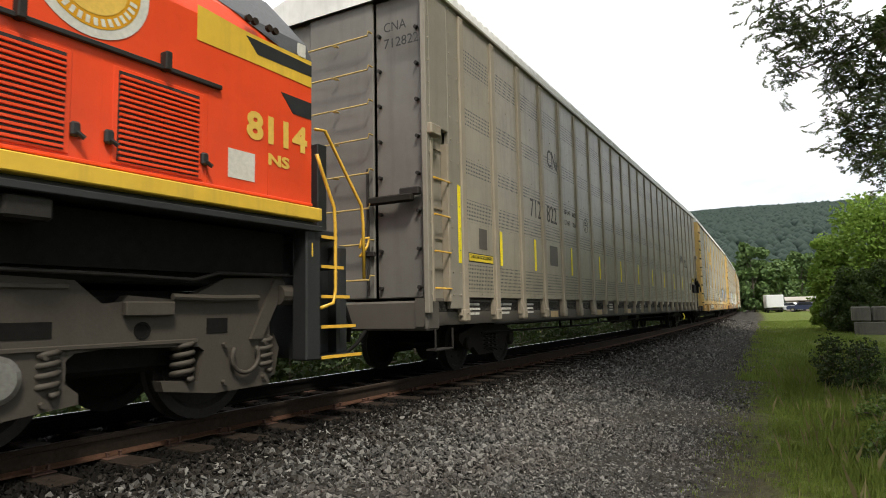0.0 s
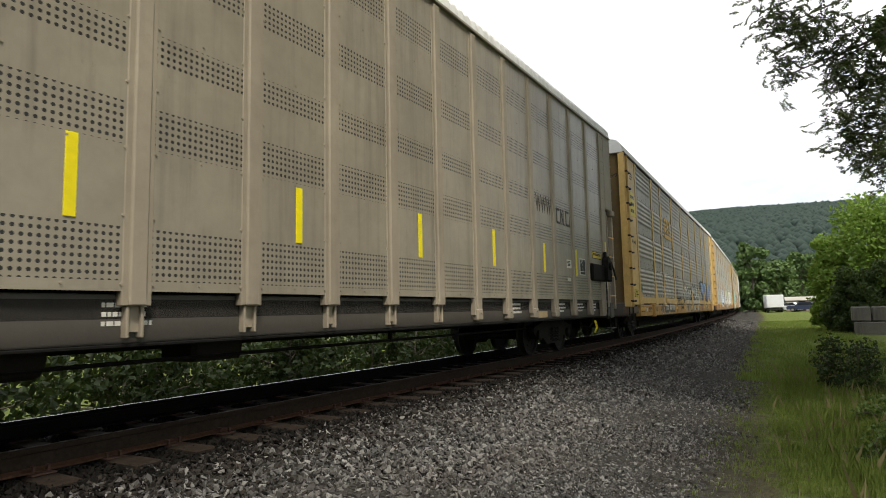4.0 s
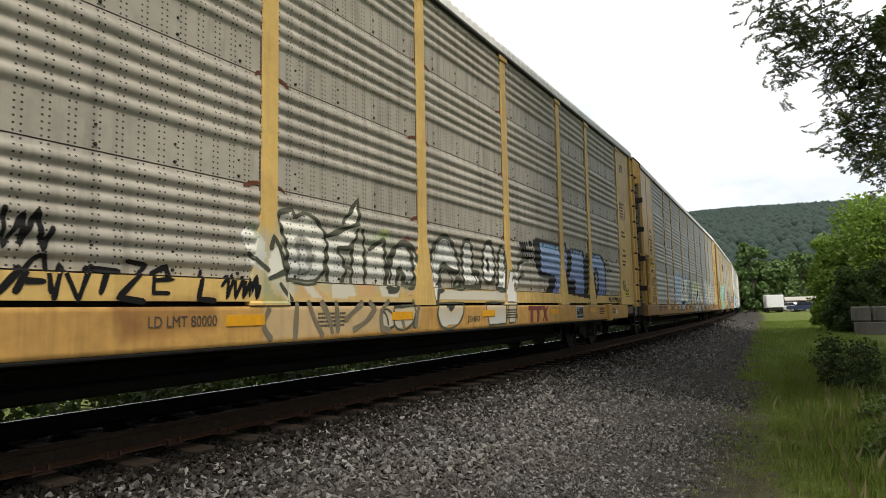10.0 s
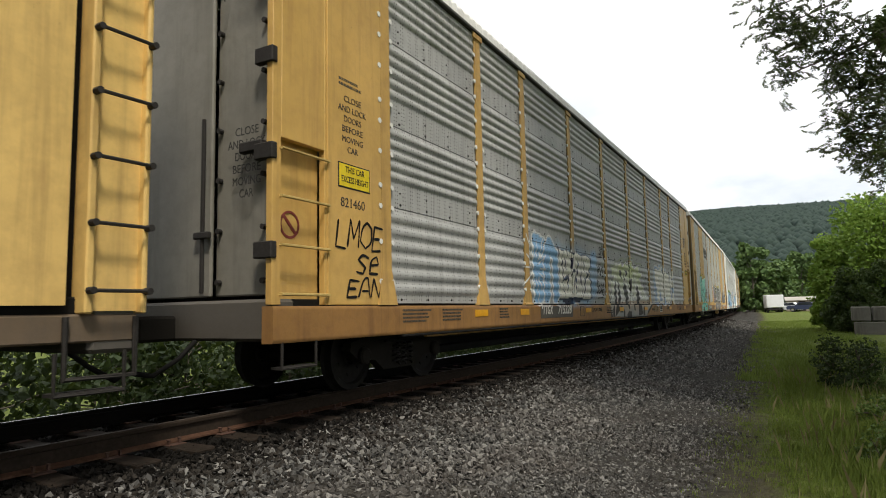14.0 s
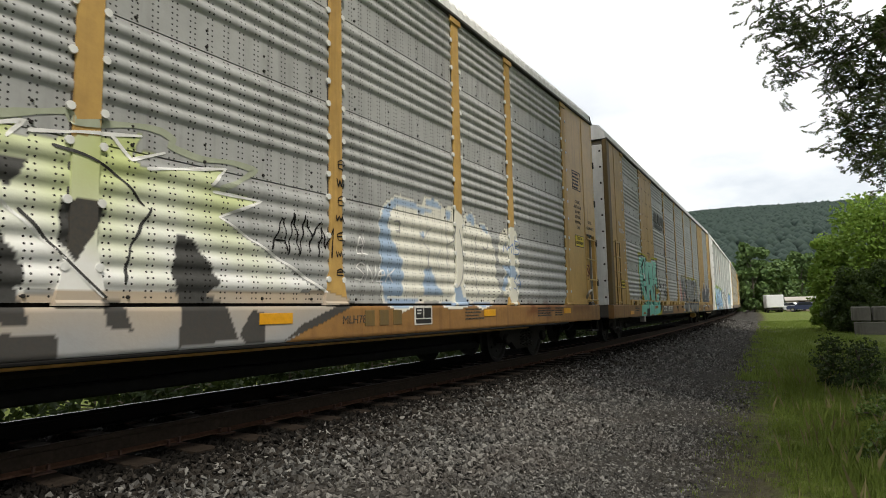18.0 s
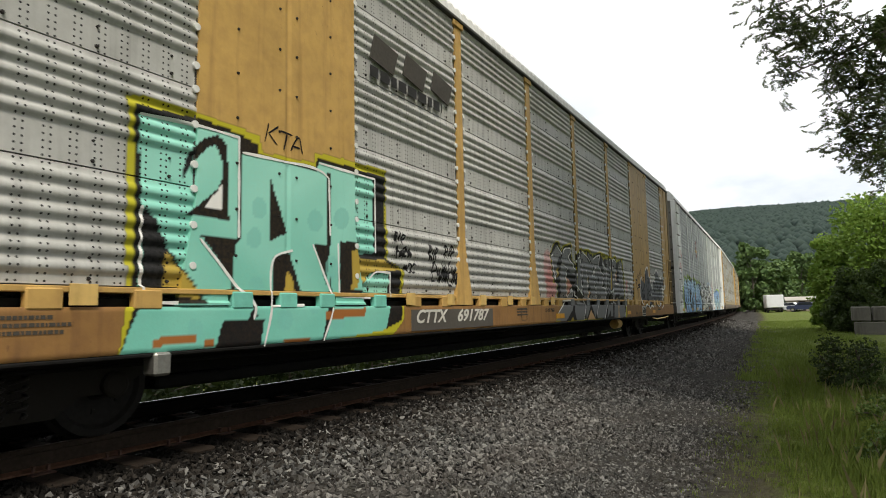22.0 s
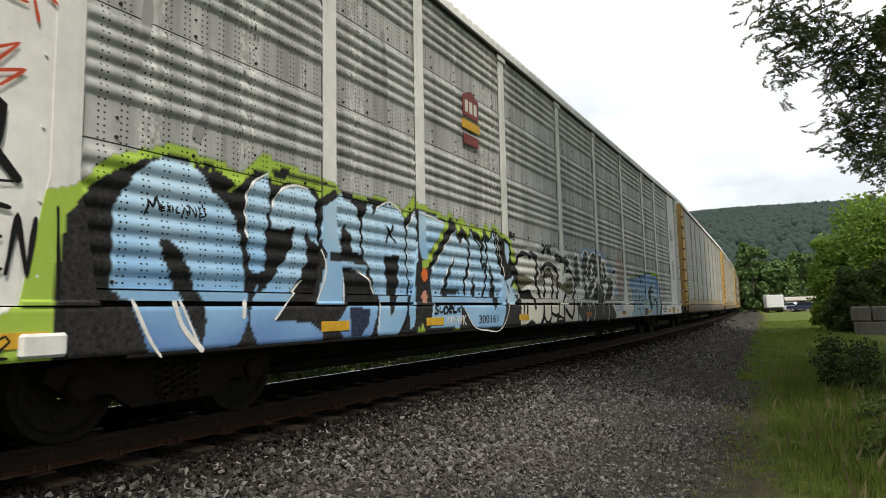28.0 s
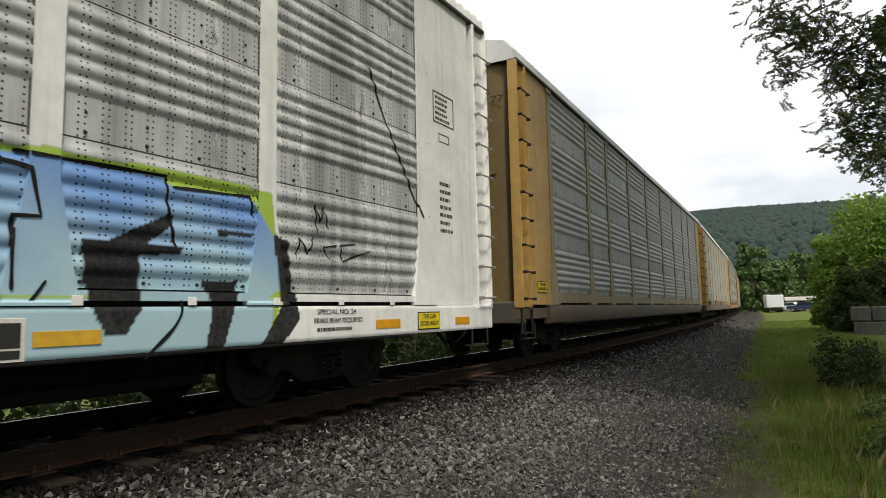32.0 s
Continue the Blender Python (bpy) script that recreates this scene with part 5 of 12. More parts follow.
def end_bay_flush(car, sy, h, eave, mat, edges):
    """Flush end bay: corner post, a recessed ladder niche with rungs, a slot above it."""
    e = edges[0] if sy < 0 else 2 * h - edges[-1]
    y = lambda u: sy * (h - u)
    for u0, u1, z0, z1 in ((0.0, 0.10, 0.95, eave - 0.02), (0.10, 0.62, 3.52, eave - 0.02), (0.62, e - 0.09, 1.0, eave - 0.02)):
        part("end_panel", Shape().box(1.42, 1.50, y(u0), y(u1), z0, z1, 0.01), mat if sy > 0 else "cn_panel_plain", car)
    sh = Shape().box(1.36, 1.40, y(0.10), y(0.62), 1.1, 3.5)
    part("ladder_back", sh, "cn_panel_plain", car)
    fr = Shape()
    for u in (0.12, 0.58):
        fr.box(1.40, 1.515, y(u - 0.03), y(u + 0.03), 1.1, 3.34, 0.008)
    for z in np.arange(1.55, 3.3, 0.42):
        fr.box(1.40, 1.42, y(0.12), y(0.60), z, z + 0.03)
    part("ladder_frame", fr, mat, car)
    for i in range(4):
        z = 1.28 + 0.50 * i
        r = Shape().tube([(1.44, y(0.14), z), (1.53, y(0.14), z), (1.53, y(0.57), z), (1.44, y(0.57), z)], 0.014, 6)
        part("rung", r, "brass", car)
    part("slot_cover", Shape().box(1.44, 1.57, y(0.02), y(0.30), 3.36, 3.52, 0.02), mat, car)
    bt = Shape()
    for k in range(14):
        z = 1.2 + k * 0.32
        for u in (0.05, 0.68, e - 0.15):
            bolts(bt, 1.515 if u < 0.1 else 1.50, y(u), z, 1.1)
    part("bolts", bt, mat, car, kind="stuff")


def end_bay_channel(car, sy, h, eave, mat, edges, spray, style):
    """End bay with a ladder channel at the corner and a plain sheet beside it."""
    e = edges[0] if sy < 0 else 2 * h - edges[-1]
    y = lambda u: sy * (h - u)
    if style == "low":
        sh = Shape()
        sh.box(1.40, 1.52, y(0.0), y(0.30), 1.06, eave - 0.02, 0.02)
        part("corner_post", sh, "brown", car)
        zs = steps(1.06, eave - 0.02, 0.6)
        me = grid_mesh("end_panel", sorted(steps(y(e - 0.1), y(0.30), 0.25) if sy < 0 else steps(y(e - 0.1), y(0.30), 0.25)), zs, lambda q, z, i, r: 1.50, 1.42, False)
        part("end_panel", me, mat, car)
        seam = Shape().box(1.495, 1.512, y(0.82), y(0.85), 1.06, eave - 0.05)
        part("seam", seam, mat, car)
        fr = Shape()
        for u in (0.36, 0.80):
            fr.tube([(1.56, y(u), 1.05), (1.56, y(u), 2.75)], 0.016, 6)
        part("ladder_stile", fr, "brown", car)
        for i in range(5):
            z = 1.12 + 0.40 * i
            part("rung", Shape().tube([(1.50, y(0.34), z), (1.575, y(0.34), z), (1.575, y(0.82), z), (1.50, y(0.82), z)], 0.014, 6), "rung_gold", car)
        return
    # column: corner post, back sheet, a deeper stile, rungs standing off on bolts
    part("corner_post", Shape().box(1.36, 1.545, y(0.0), y(0.045), 1.0, eave - 0.02, 0.012), mat, car)
    part("ladder_stile", Shape().box(1.34, 1.545, y(0.40), y(0.46), 1.0, eave - 0.02, 0.012), mat, car)
    part("ladder_back", Shape().box(1.42, 1.475, y(0.045), y(0.40), 1.02, eave - 0.05), mat, car)
    for i in range(9):
        z = 1.16 + 0.47 * i
        if z < eave - 0.3:
            rung = part("rung", Shape().tube([(1.54, y(0.02), z), (1.60, y(0.025), z), (1.60, y(0.435), z), (1.54, y(0.44), z)], 0.014, 6), "dark_steel" if mat != "white" else "steel", car)
            for q in (0.022, 0.437):
                part("rung_bolt", Shape().tube([(1.545, y(q), z), (1.615, y(q), z)], 0.026, 8), "dark_steel" if mat != "white" else "steel", rung)
    u1 = e - 0.1
    ys = sorted(steps(y(u1), y(0.56), 0.03 if spray.touches(*sorted((y(u1) + h, y(0.56) + h)), 1.0, eave) else 0.4))
    zs = steps(1.06, 3.6, 0.03 if len(ys) > 10 else 0.6) + steps(3.6, eave - 0.02, 0.03 if len(ys) > 10 else 0.6)[1:]
    me = grid_mesh("end_panel", ys, zs, lambda q, z, i, r: 1.49, 1.40, False)
    if len(ys) > 10:
        spray_on(me, spray, h)
    part("end_panel", me, mat, car)
    # black strip stands in for the shade deep in the gap
    part("gap_shade_strip", Shape().box(1.34, 1.37, y(0.46), y(0.57), 1.02, eave - 0.05), "black", car)
    bt = Shape()
    for k in range(9):
        bolts(bt, 1.49, y(u1 - 0.06), 1.25 + 0.5 * k, 1.1)
    part("bolts", bt, mat, car, kind="stuff")


M["cn_panel_plain"] = coat("grey_beige_paint", (0.26, 0.235, 0.19), rough=0.6, wear=0.35, streak=0.35)



# ---- spray paint on the cars ----
INK, WHT, GRY, SIL = (0.012, 0.012, 0.013), (0.86, 0.855, 0.83), (0.21, 0.215, 0.22), (0.34, 0.345, 0.35)
BLU, SKY, PAL, LIM = (0.13, 0.26, 0.56), (0.27, 0.49, 0.76), (0.55, 0.56, 0.53), (0.36, 0.52, 0.07)
MIN, RED, PNK = (0.20, 0.58, 0.47), (0.55, 0.09, 0.045), (0.62, 0.23, 0.20)
CRM, DRK, OLV, GRN = (0.66, 0.62, 0.52), (0.035, 0.036, 0.04), (0.12, 0.115, 0.06), (0.46, 0.52, 0.20)
MNT = (0.34, 0.74, 0.62)
MOS, PCH = (0.085, 0.088, 0.066), (0.62, 0.40, 0.20)
IVO, NAV, TAN, LGN = (0.80, 0.78, 0.69), (0.014, 0.024, 0.06), (0.50, 0.41, 0.31), (0.54, 0.60, 0.27)
CHR, HAL, BLB, PBL = (0.065, 0.064, 0.062), (0.42, 0.45, 0.34), (0.36, 0.47, 0.63), (0.46, 0.65, 0.82)
RBR = (0.14, 0.05, 0.028)
SND = (0.52, 0.44, 0.30)
WSH, SAG, GRB = (0.45, 0.47, 0.38), (0.22, 0.30, 0.17), (0.20, 0.17, 0.12)
MUS, RST, SAL, ORG = (0.46, 0.33, 0.06), (0.36, 0.14, 0.04), (0.62, 0.30, 0.22), (0.72, 0.16, 0.03)
FIG, FIG2, MNT2 = (0.32, 0.47, 0.74), (0.22, 0.28, 0.58), (0.20, 0.55, 0.48)
BLK, PTL = (0.16, 0.30, 0.62), (0.38, 0.55, 0.63)
STL, YEL = (0.13, 0.14, 0.16), (0.50, 0.46, 0.03)
s2, s3, s4, s5 = Spray(), Spray(), Spray(), Spray()
# second car: thin white outlines, a pale piece, blue block figures, black tags
s2.line([(5.46, 2.2), (5.39, 1.84), (5.43, 1.72), (5.36, 1.72)], 0.048, WHT)
s2.line([(5.46, 2.11), (5.62, 2.05), (5.84, 1.95), (5.98, 1.77), (6.1, 1.53), (6.05, 1.23), (6.1, 1.11)], 0.048, WHT)
s2.line([(5.62, 2.21), (5.62, 2.08)], 0.048, WHT)
s2.line([(5.62, 2.21), (6.24, 2.24), (6.7, 2.23), (6.72, 2.03), (6.82, 1.87), (6.62, 1.63)], 0.048, WHT)
s2.line([(6.1, 1.63), (6.41, 1.65)], 0.048, WHT)
s2.line([(6.31, 1.43), (6.48, 1.43), (6.43, 1.53), (6.31, 1.43)], 0.048, WHT)
s2.line([(6.7, 2.15), (6.91, 1.96), (7.17, 1.77), (7.34, 1.58), (7.41, 1.17), (7.13, 0.77)], 0.048, WHT)
s2.line([(6.89, 2.01), (6.86, 2.21), (7.55, 2.22), (7.6, 1.84), (7.72, 1.8), (7.74, 1.94)], 0.048, WHT)
s2.line([(7.6, 2.16), (8.05, 2.13), (8.46, 1.91), (8.6, 1.61), (8.67, 1.12)], 0.048, WHT)
s2.line([(7.34, 1.55), (7.82, 1.62), (7.77, 1.47)], 0.048, WHT)
s2.fill([(5.35, 1.09), (5.9, 1.11), (6.07, 1.01), (5.99, 0.8), (5.57, 0.71), (5.36, 0.76)], RBR, alpha=0.55, soft=0.09)
s2.fill([(6.6, 1.13), (7, 1.14), (6.97, 0.97), (6.66, 0.99)], RBR, alpha=0.8, soft=0.09)
s2.fill([(6.5, 1), (6.68, 1.04), (6.77, 0.81), (6.56, 0.8)], RBR, alpha=0.7, soft=0.09)
s2.fill([(7.15, 1.1), (7.52, 1.12), (7.52, 1.01), (7.19, 0.98)], RBR, alpha=0.6, soft=0.09)
s2.fill([(9, 1.07), (9.45, 1.1), (9.5, 0.76), (9.05, 0.74)], RBR, alpha=0.6, soft=0.09)
s2.fill([(10.22, 1.1), (11.21, 1.15), (11.19, 0.86), (10.35, 0.8)], RBR, alpha=0.5, soft=0.09)
s2.line([(5.35, 1.12), (5.39, 0.91), (5.48, 0.78), (5.57, 0.74), (5.75, 0.78), (5.95, 0.97), (6.03, 1.11)], 0.034, WHT)
s2.line([(5.98, 0.95), (6.07, 0.72)], 0.034, WHT)
s2.line([(7.45, 1.15), (7.19, 0.84), (7.04, 0.74)], 0.034, WHT)
s2.tag("VANTZeHL~w", 9.39, 11.73, 1.08, 1.40, 0.055, INK, seed=5)
s2.tag("w", 9.50, 9.86, 1.38, 1.82, 0.045, INK)
s2.fill([(11.48, 1.72), (11.62, 1.82), (11.79, 1.65), (11.74, 1.44), (11.62, 1.5)], WHT)
s2.fill([(11.83, 1.63), (11.98, 1.67), (12.02, 1.39), (12.17, 1.24), (12.14, 1.04), (11.79, 1.35)], CRM, alpha=0.8)
# pale piece
s2.line([(13.764, 1.251), (13.788, 1.438), (13.836, 1.614), (13.931, 1.741), (14.122, 1.849), (14.265, 1.829), (14.336, 1.713), (14.384, 1.526), (14.384, 1.358), (14.312, 1.3), (14.217, 1.308), (14.122, 1.464), (14.074, 1.52), (14.026, 1.456), (14.003, 1.298), (13.979, 1.258), (13.764, 1.251)], 0.09, MOS)
s2.line([(14.885, 1.087), (14.813, 1.335), (14.813, 1.608), (14.885, 1.825), (15.028, 1.963), (15.218, 2.04), (15.385, 1.99), (15.528, 1.829), (15.624, 1.631), (15.6, 1.551), (15.528, 1.531), (15.361, 1.559), (15.218, 1.621), (15.075, 1.585), (15.051, 1.44), (15.099, 1.277), (14.98, 1.249), (14.956, 1.101), (14.885, 1.087)], 0.09, MOS)
s2.line([(15.767, 1.325), (15.743, 1.907), (15.814, 2.014), (15.981, 2.037), (16.053, 1.918), (16.053, 1.556), (16.243, 1.558), (16.339, 1.347), (15.767, 1.325)], 0.09, MOS)
s2.line([(16.41, 1.61), (16.458, 1.937), (16.577, 2.059), (16.72, 2.078), (16.815, 1.917), (16.863, 1.674), (16.815, 1.487), (16.625, 1.417), (16.458, 1.468), (16.41, 1.61)], 0.09, MOS)
s2.line([(16.935, 1.307), (16.982, 1.62), (17.03, 1.94), (17.125, 2.047), (17.244, 1.996), (17.268, 1.64), (17.221, 1.316), (16.935, 1.307)], 0.09, MOS)
s2.line([(15.481, 1.304), (15.504, 1.366), (15.552, 1.445), (15.647, 1.424), (15.695, 1.312), (15.481, 1.304)], 0.09, MOS)
# pale bodies of the letters, then the foot rails and the sill
s2.fill([(13.764, 1.251), (13.788, 1.438), (13.836, 1.614), (13.931, 1.741), (14.122, 1.849), (14.265, 1.829), (14.336, 1.713), (14.384, 1.526), (14.384, 1.358), (14.312, 1.3), (14.217, 1.308), (14.122, 1.464), (14.074, 1.52), (14.026, 1.456), (14.003, 1.298), (13.979, 1.258)], PAL, second=WHT)
s2.fill([(14.885, 1.087), (14.813, 1.335), (14.813, 1.608), (14.885, 1.825), (15.028, 1.963), (15.218, 2.04), (15.385, 1.99), (15.528, 1.829), (15.624, 1.631), (15.6, 1.551), (15.528, 1.531), (15.361, 1.559), (15.218, 1.621), (15.075, 1.585), (15.051, 1.44), (15.099, 1.277), (14.98, 1.249), (14.956, 1.101)], PAL, second=WHT)
s2.fill([(15.767, 1.325), (15.743, 1.907), (15.814, 2.014), (15.981, 2.037), (16.053, 1.918), (16.053, 1.556), (16.243, 1.558), (16.339, 1.347)], PAL, second=WHT)
s2.fill([(16.41, 1.61), (16.458, 1.937), (16.577, 2.059), (16.72, 2.078), (16.815, 1.917), (16.863, 1.674), (16.815, 1.487), (16.625, 1.417), (16.458, 1.468)], PAL, second=WHT)
s2.fill([(16.935, 1.307), (16.982, 1.62), (17.03, 1.94), (17.125, 2.047), (17.244, 1.996), (17.268, 1.64), (17.221, 1.316)], PAL, second=WHT)
s2.fill([(15.481, 1.304), (15.504, 1.366), (15.552, 1.445), (15.647, 1.424), (15.695, 1.312)], PAL, second=WHT)
s2.fill([(16.553, 1.799), (16.649, 1.808), (16.672, 1.599), (16.577, 1.581)], DRK)
s2.fill([(14.98, 1.263), (17.221, 1.297), (17.221, 1.138), (14.98, 1.12)], CRM)
s2.fill([(13.597, 1.287), (13.764, 1.28), (13.74, 1.158), (13.597, 1.144)], PCH)
s2.fill([(13.812, 1.275), (13.979, 1.274), (14.026, 1.159), (13.812, 1.155)], PCH)
s2.fill([(14.122, 1.28), (14.36, 1.289), (14.336, 1.181), (14.146, 1.161)], PCH)
s2.fill([(17.292, 1.093), (17.292, 1.318), (17.411, 1.637), (17.554, 1.646), (17.626, 1.462), (17.674, 1.094)], WHT)
s2.line([(17.292, 1.318), (17.435, 1.652), (17.578, 1.628), (17.507, 1.457)], 0.03, MOS)
s2.fill([(13.597, 0.995), (13.74, 1.007), (13.86, 0.935), (13.883, 0.804), (13.74, 0.768), (13.621, 0.755)], SND, second=PAL)
s2.line([(13.597, 0.995), (13.74, 1.007), (13.86, 0.935), (13.883, 0.804), (13.74, 0.768), (13.621, 0.755), (13.597, 0.995)], 0.05, MOS)
s2.fill([(13.883, 1.036), (14.336, 1.057), (14.384, 0.974), (14.289, 0.821), (13.955, 0.769), (13.883, 0.84)], SND, second=PAL)
s2.line([(13.883, 1.036), (14.336, 1.057), (14.384, 0.974), (14.289, 0.821), (13.955, 0.769), (13.883, 0.84), (13.883, 1.036)], 0.05, MOS)
s2.fill([(14.98, 1.083), (15.695, 1.094), (15.671, 0.935), (15.504, 0.784), (15.051, 0.757), (14.932, 0.927)], SND, second=PAL)
s2.line([(14.98, 1.083), (15.695, 1.094), (15.671, 0.935), (15.504, 0.784), (15.051, 0.757), (14.932, 0.927), (14.98, 1.083)], 0.05, MOS)
s2.fill([(16.41, 1.097), (17.197, 1.099), (17.173, 0.748), (16.529, 0.738)], SND, second=PAL)
s2.line([(16.41, 1.097), (17.197, 1.099), (17.173, 0.748), (16.529, 0.738), (16.41, 1.097)], 0.05, MOS)
s2.fill([(17.292, 1.1), (17.65, 1.101), (17.554, 0.759), (17.292, 0.755)], SND, second=PAL)
s2.line([(17.292, 1.1), (17.65, 1.101), (17.554, 0.759), (17.292, 0.755), (17.292, 1.1)], 0.05, MOS)
s2.fill([(15.171, 1.088), (15.457, 1.089), (15.409, 1.004), (15.314, 0.957), (15.218, 1.016)], DRK)
s2.line([(14.003, 1.259), (14.026, 1.425), (14.074, 1.492), (14.122, 1.432), (14.146, 1.265)], 0.05, MOS)
s2.line([(15.123, 1.263), (15.075, 1.466), (15.218, 1.562), (15.361, 1.499), (15.433, 1.273)], 0.05, MOS)
s2.line([(16.148, 1.552), (16.172, 1.329)], 0.05, MOS)
s2.line([(14.479, 1.031), (14.384, 0.9), (14.312, 0.772)], 0.05, MOS)
s2.line([(13.597, 1.013), (13.717, 0.939), (13.764, 0.81)], 0.05, MOS)
s2.line([(13.812, 1.395), (13.86, 1.589), (13.931, 1.703), (14.098, 1.802), (14.241, 1.788), (14.312, 1.68), (14.336, 1.481)], 0.03, GRY)
s2.line([(14.885, 1.384), (14.885, 1.615), (14.956, 1.8), (15.075, 1.921), (15.218, 1.981), (15.337, 1.928), (15.457, 1.79)], 0.03, GRY)
s2.fill([(14.193, 1.922), (14.265, 1.969), (14.336, 1.882), (14.241, 1.838)], PNK)
s2.fill([(13.574, 1.931), (13.764, 1.998), (13.907, 1.914), (13.693, 1.842), (13.574, 1.858)], GRN)
s2.fill([(11.57, 1.76), (11.71, 1.81), (11.89, 1.75), (11.95, 1.98), (12.17, 2.03), (12.49, 2.03), (12.67, 1.83), (13.21, 2.3), (13.28, 2.02), (13.78, 1.9), (14.1, 1.91), (14.45, 1.81), (14.54, 1.25), (11.59, 1.15)], WSH, alpha=0.55, soft=0.08)
s2.fill([(11.74, 1.03), (12.17, 1.11), (14.57, 1.13), (14.45, 0.8), (13.6, 0.76), (12.18, 0.74), (11.75, 0.73)], SND, alpha=0.55, soft=0.06)
s2.fill([(12.22, 1.29), (12.41, 1.31), (12.69, 1.13), (12.23, 1.13)], PCH)
s2.fill([(12.25, 1.3), (12.38, 1.3), (12.58, 1.13), (12.42, 1.13)], CRM)
s2.fill([(12.72, 1.29), (13.1, 1.3), (13.15, 1.15), (12.72, 1.13)], CRM)
s2.fill([(13.14, 1.3), (13.54, 1.31), (13.5, 1.15), (13.19, 1.15)], PCH)
s2.fill([(13.59, 1.31), (14.05, 1.31), (13.99, 1.15), (13.64, 1.15)], CRM)
s2.fill([(11.97, 1.95), (12.15, 2.01), (12.16, 1.94), (12.36, 2), (12.52, 1.94), (12.64, 1.81), (12.67, 1.6), (12.61, 1.4), (12.51, 1.32), (12.09, 1.31), (12.06, 1.69), (11.98, 1.88)], IVO, second=PAL)
s2.fill([(12.18, 1.73), (12.31, 1.79), (12.46, 1.69), (12.48, 1.52), (12.38, 1.35), (12.25, 1.33), (12.23, 1.56)], MOS, alpha=0.65)
s2.fill([(12.26, 1.68), (12.35, 1.68), (12.38, 1.42), (12.28, 1.38)], PAL)
s2.fill([(11.85, 1.59), (11.95, 1.64), (12.05, 1.4), (11.82, 1.32)], IVO)
s2.fill([(11.57, 1.71), (11.64, 1.77), (11.8, 1.55), (11.75, 1.38), (11.58, 1.47)], IVO, second=PAL)
s2.fill([(12.67, 1.79), (13.21, 1.99), (13.24, 1.94), (13.09, 1.73), (12.86, 1.7), (12.98, 1.46), (12.92, 1.3), (12.7, 1.29), (12.65, 1.63)], IVO, second=PAL)
s2.fill([(12.93, 1.96), (13.06, 2.13), (13.25, 2.29), (13.24, 2.01)], IVO)
s2.fill([(13.4, 1.7), (13.73, 1.87), (13.74, 1.32), (13.4, 1.3)], IVO, second=PAL)
s2.fill([(13.09, 1.71), (13.31, 1.71), (13.34, 1.3), (13.1, 1.29)], IVO, second=PAL)
s2.fill([(13.86, 1.32), (13.9, 1.59), (14.04, 1.79), (14.24, 1.85), (14.42, 1.74), (14.48, 1.55), (14.42, 1.34), (14.24, 1.33), (14.2, 1.49), (14.11, 1.53), (14.06, 1.33)], IVO, second=PAL)
s2.fill([(11.56, 1.84), (11.66, 1.84), (11.71, 1.67), (11.61, 1.77)], SAG, alpha=0.7)
s2.fill([(13.21, 2.3), (13.27, 2.35), (13.3, 2.09), (13.26, 2.05)], SAG, alpha=0.8)
s2.fill([(13.39, 1.79), (13.83, 1.96), (13.83, 1.88), (13.44, 1.73)], SAG, alpha=0.6)
s2.fill([(11.78, 1.38), (11.74, 1.11), (11.74, 1.06), (12.14, 1.06), (12.11, 1.11), (11.89, 1.17)], SAG, alpha=0.6)
s2.line([(11.95, 1.98), (11.97, 1.88), (12.06, 1.69), (12.09, 1.31)], 0.06, MOS)
s2.line([(11.95, 1.97), (12.16, 2.03), (12.18, 1.95), (12.35, 2.01), (12.52, 1.95), (12.64, 1.82), (12.68, 1.6), (12.61, 1.4), (12.49, 1.31), (12.1, 1.31)], 0.06, MOS)
s2.line([(11.85, 1.59), (11.89, 1.73), (11.98, 1.61), (12.06, 1.4), (11.82, 1.31)], 0.06, MOS)
s2.line([(12.67, 1.8), (13.24, 2), (13.25, 2.29), (12.93, 1.96)], 0.06, MOS)
s2.line([(13.24, 1.94), (13.09, 1.72), (12.85, 1.69), (12.99, 1.46), (12.93, 1.29)], 0.06, MOS)
s2.line([(12.69, 1.76), (12.66, 1.6), (12.71, 1.29)], 0.06, MOS)
s2.line([(13.11, 1.71), (13.1, 1.29)], 0.06, MOS)
s2.line([(13.32, 1.95), (13.35, 1.3)], 0.06, MOS)
s2.line([(13.4, 1.7), (13.74, 1.87), (13.76, 1.32)], 0.06, MOS)
s2.line([(13.86, 1.32), (13.88, 1.59), (14.03, 1.8), (14.24, 1.87), (14.44, 1.74), (14.5, 1.55), (14.42, 1.3)], 0.06, MOS)
s2.line([(11.57, 1.55), (11.72, 1.46), (11.84, 1.39)], 0.06, MOS)
s2.line([(11.97, 1.28), (12.14, 1.1)], 0.06, MOS)
s2.line([(12.94, 1.49), (13.1, 1.47)], 0.06, MOS)
s2.line([(12.19, 1.1), (12.16, 0.71)], 0.075, GRB)
s2.line([(12.35, 1.11), (12.42, 0.96), (12.58, 0.73)], 0.075, GRB)
s2.line([(12.55, 1.11), (12.68, 0.9), (12.73, 0.75)], 0.075, GRB)
s2.line([(12.79, 1.11), (12.82, 0.76)], 0.075, GRB)
s2.line([(13.38, 1.11), (13.49, 1.01), (13.32, 0.88), (13.07, 0.78)], 0.075, GRB)
s2.line([(13.79, 1.12), (13.62, 0.98), (13.62, 0.79), (13.79, 0.75)], 0.075, GRB)
s2.line([(14.3, 1.12), (14.45, 1.05), (14.36, 0.76)], 0.075, GRB)
s2.line([(11.82, 1.04), (11.75, 0.87), (11.85, 0.73)], 0.075, GRB)
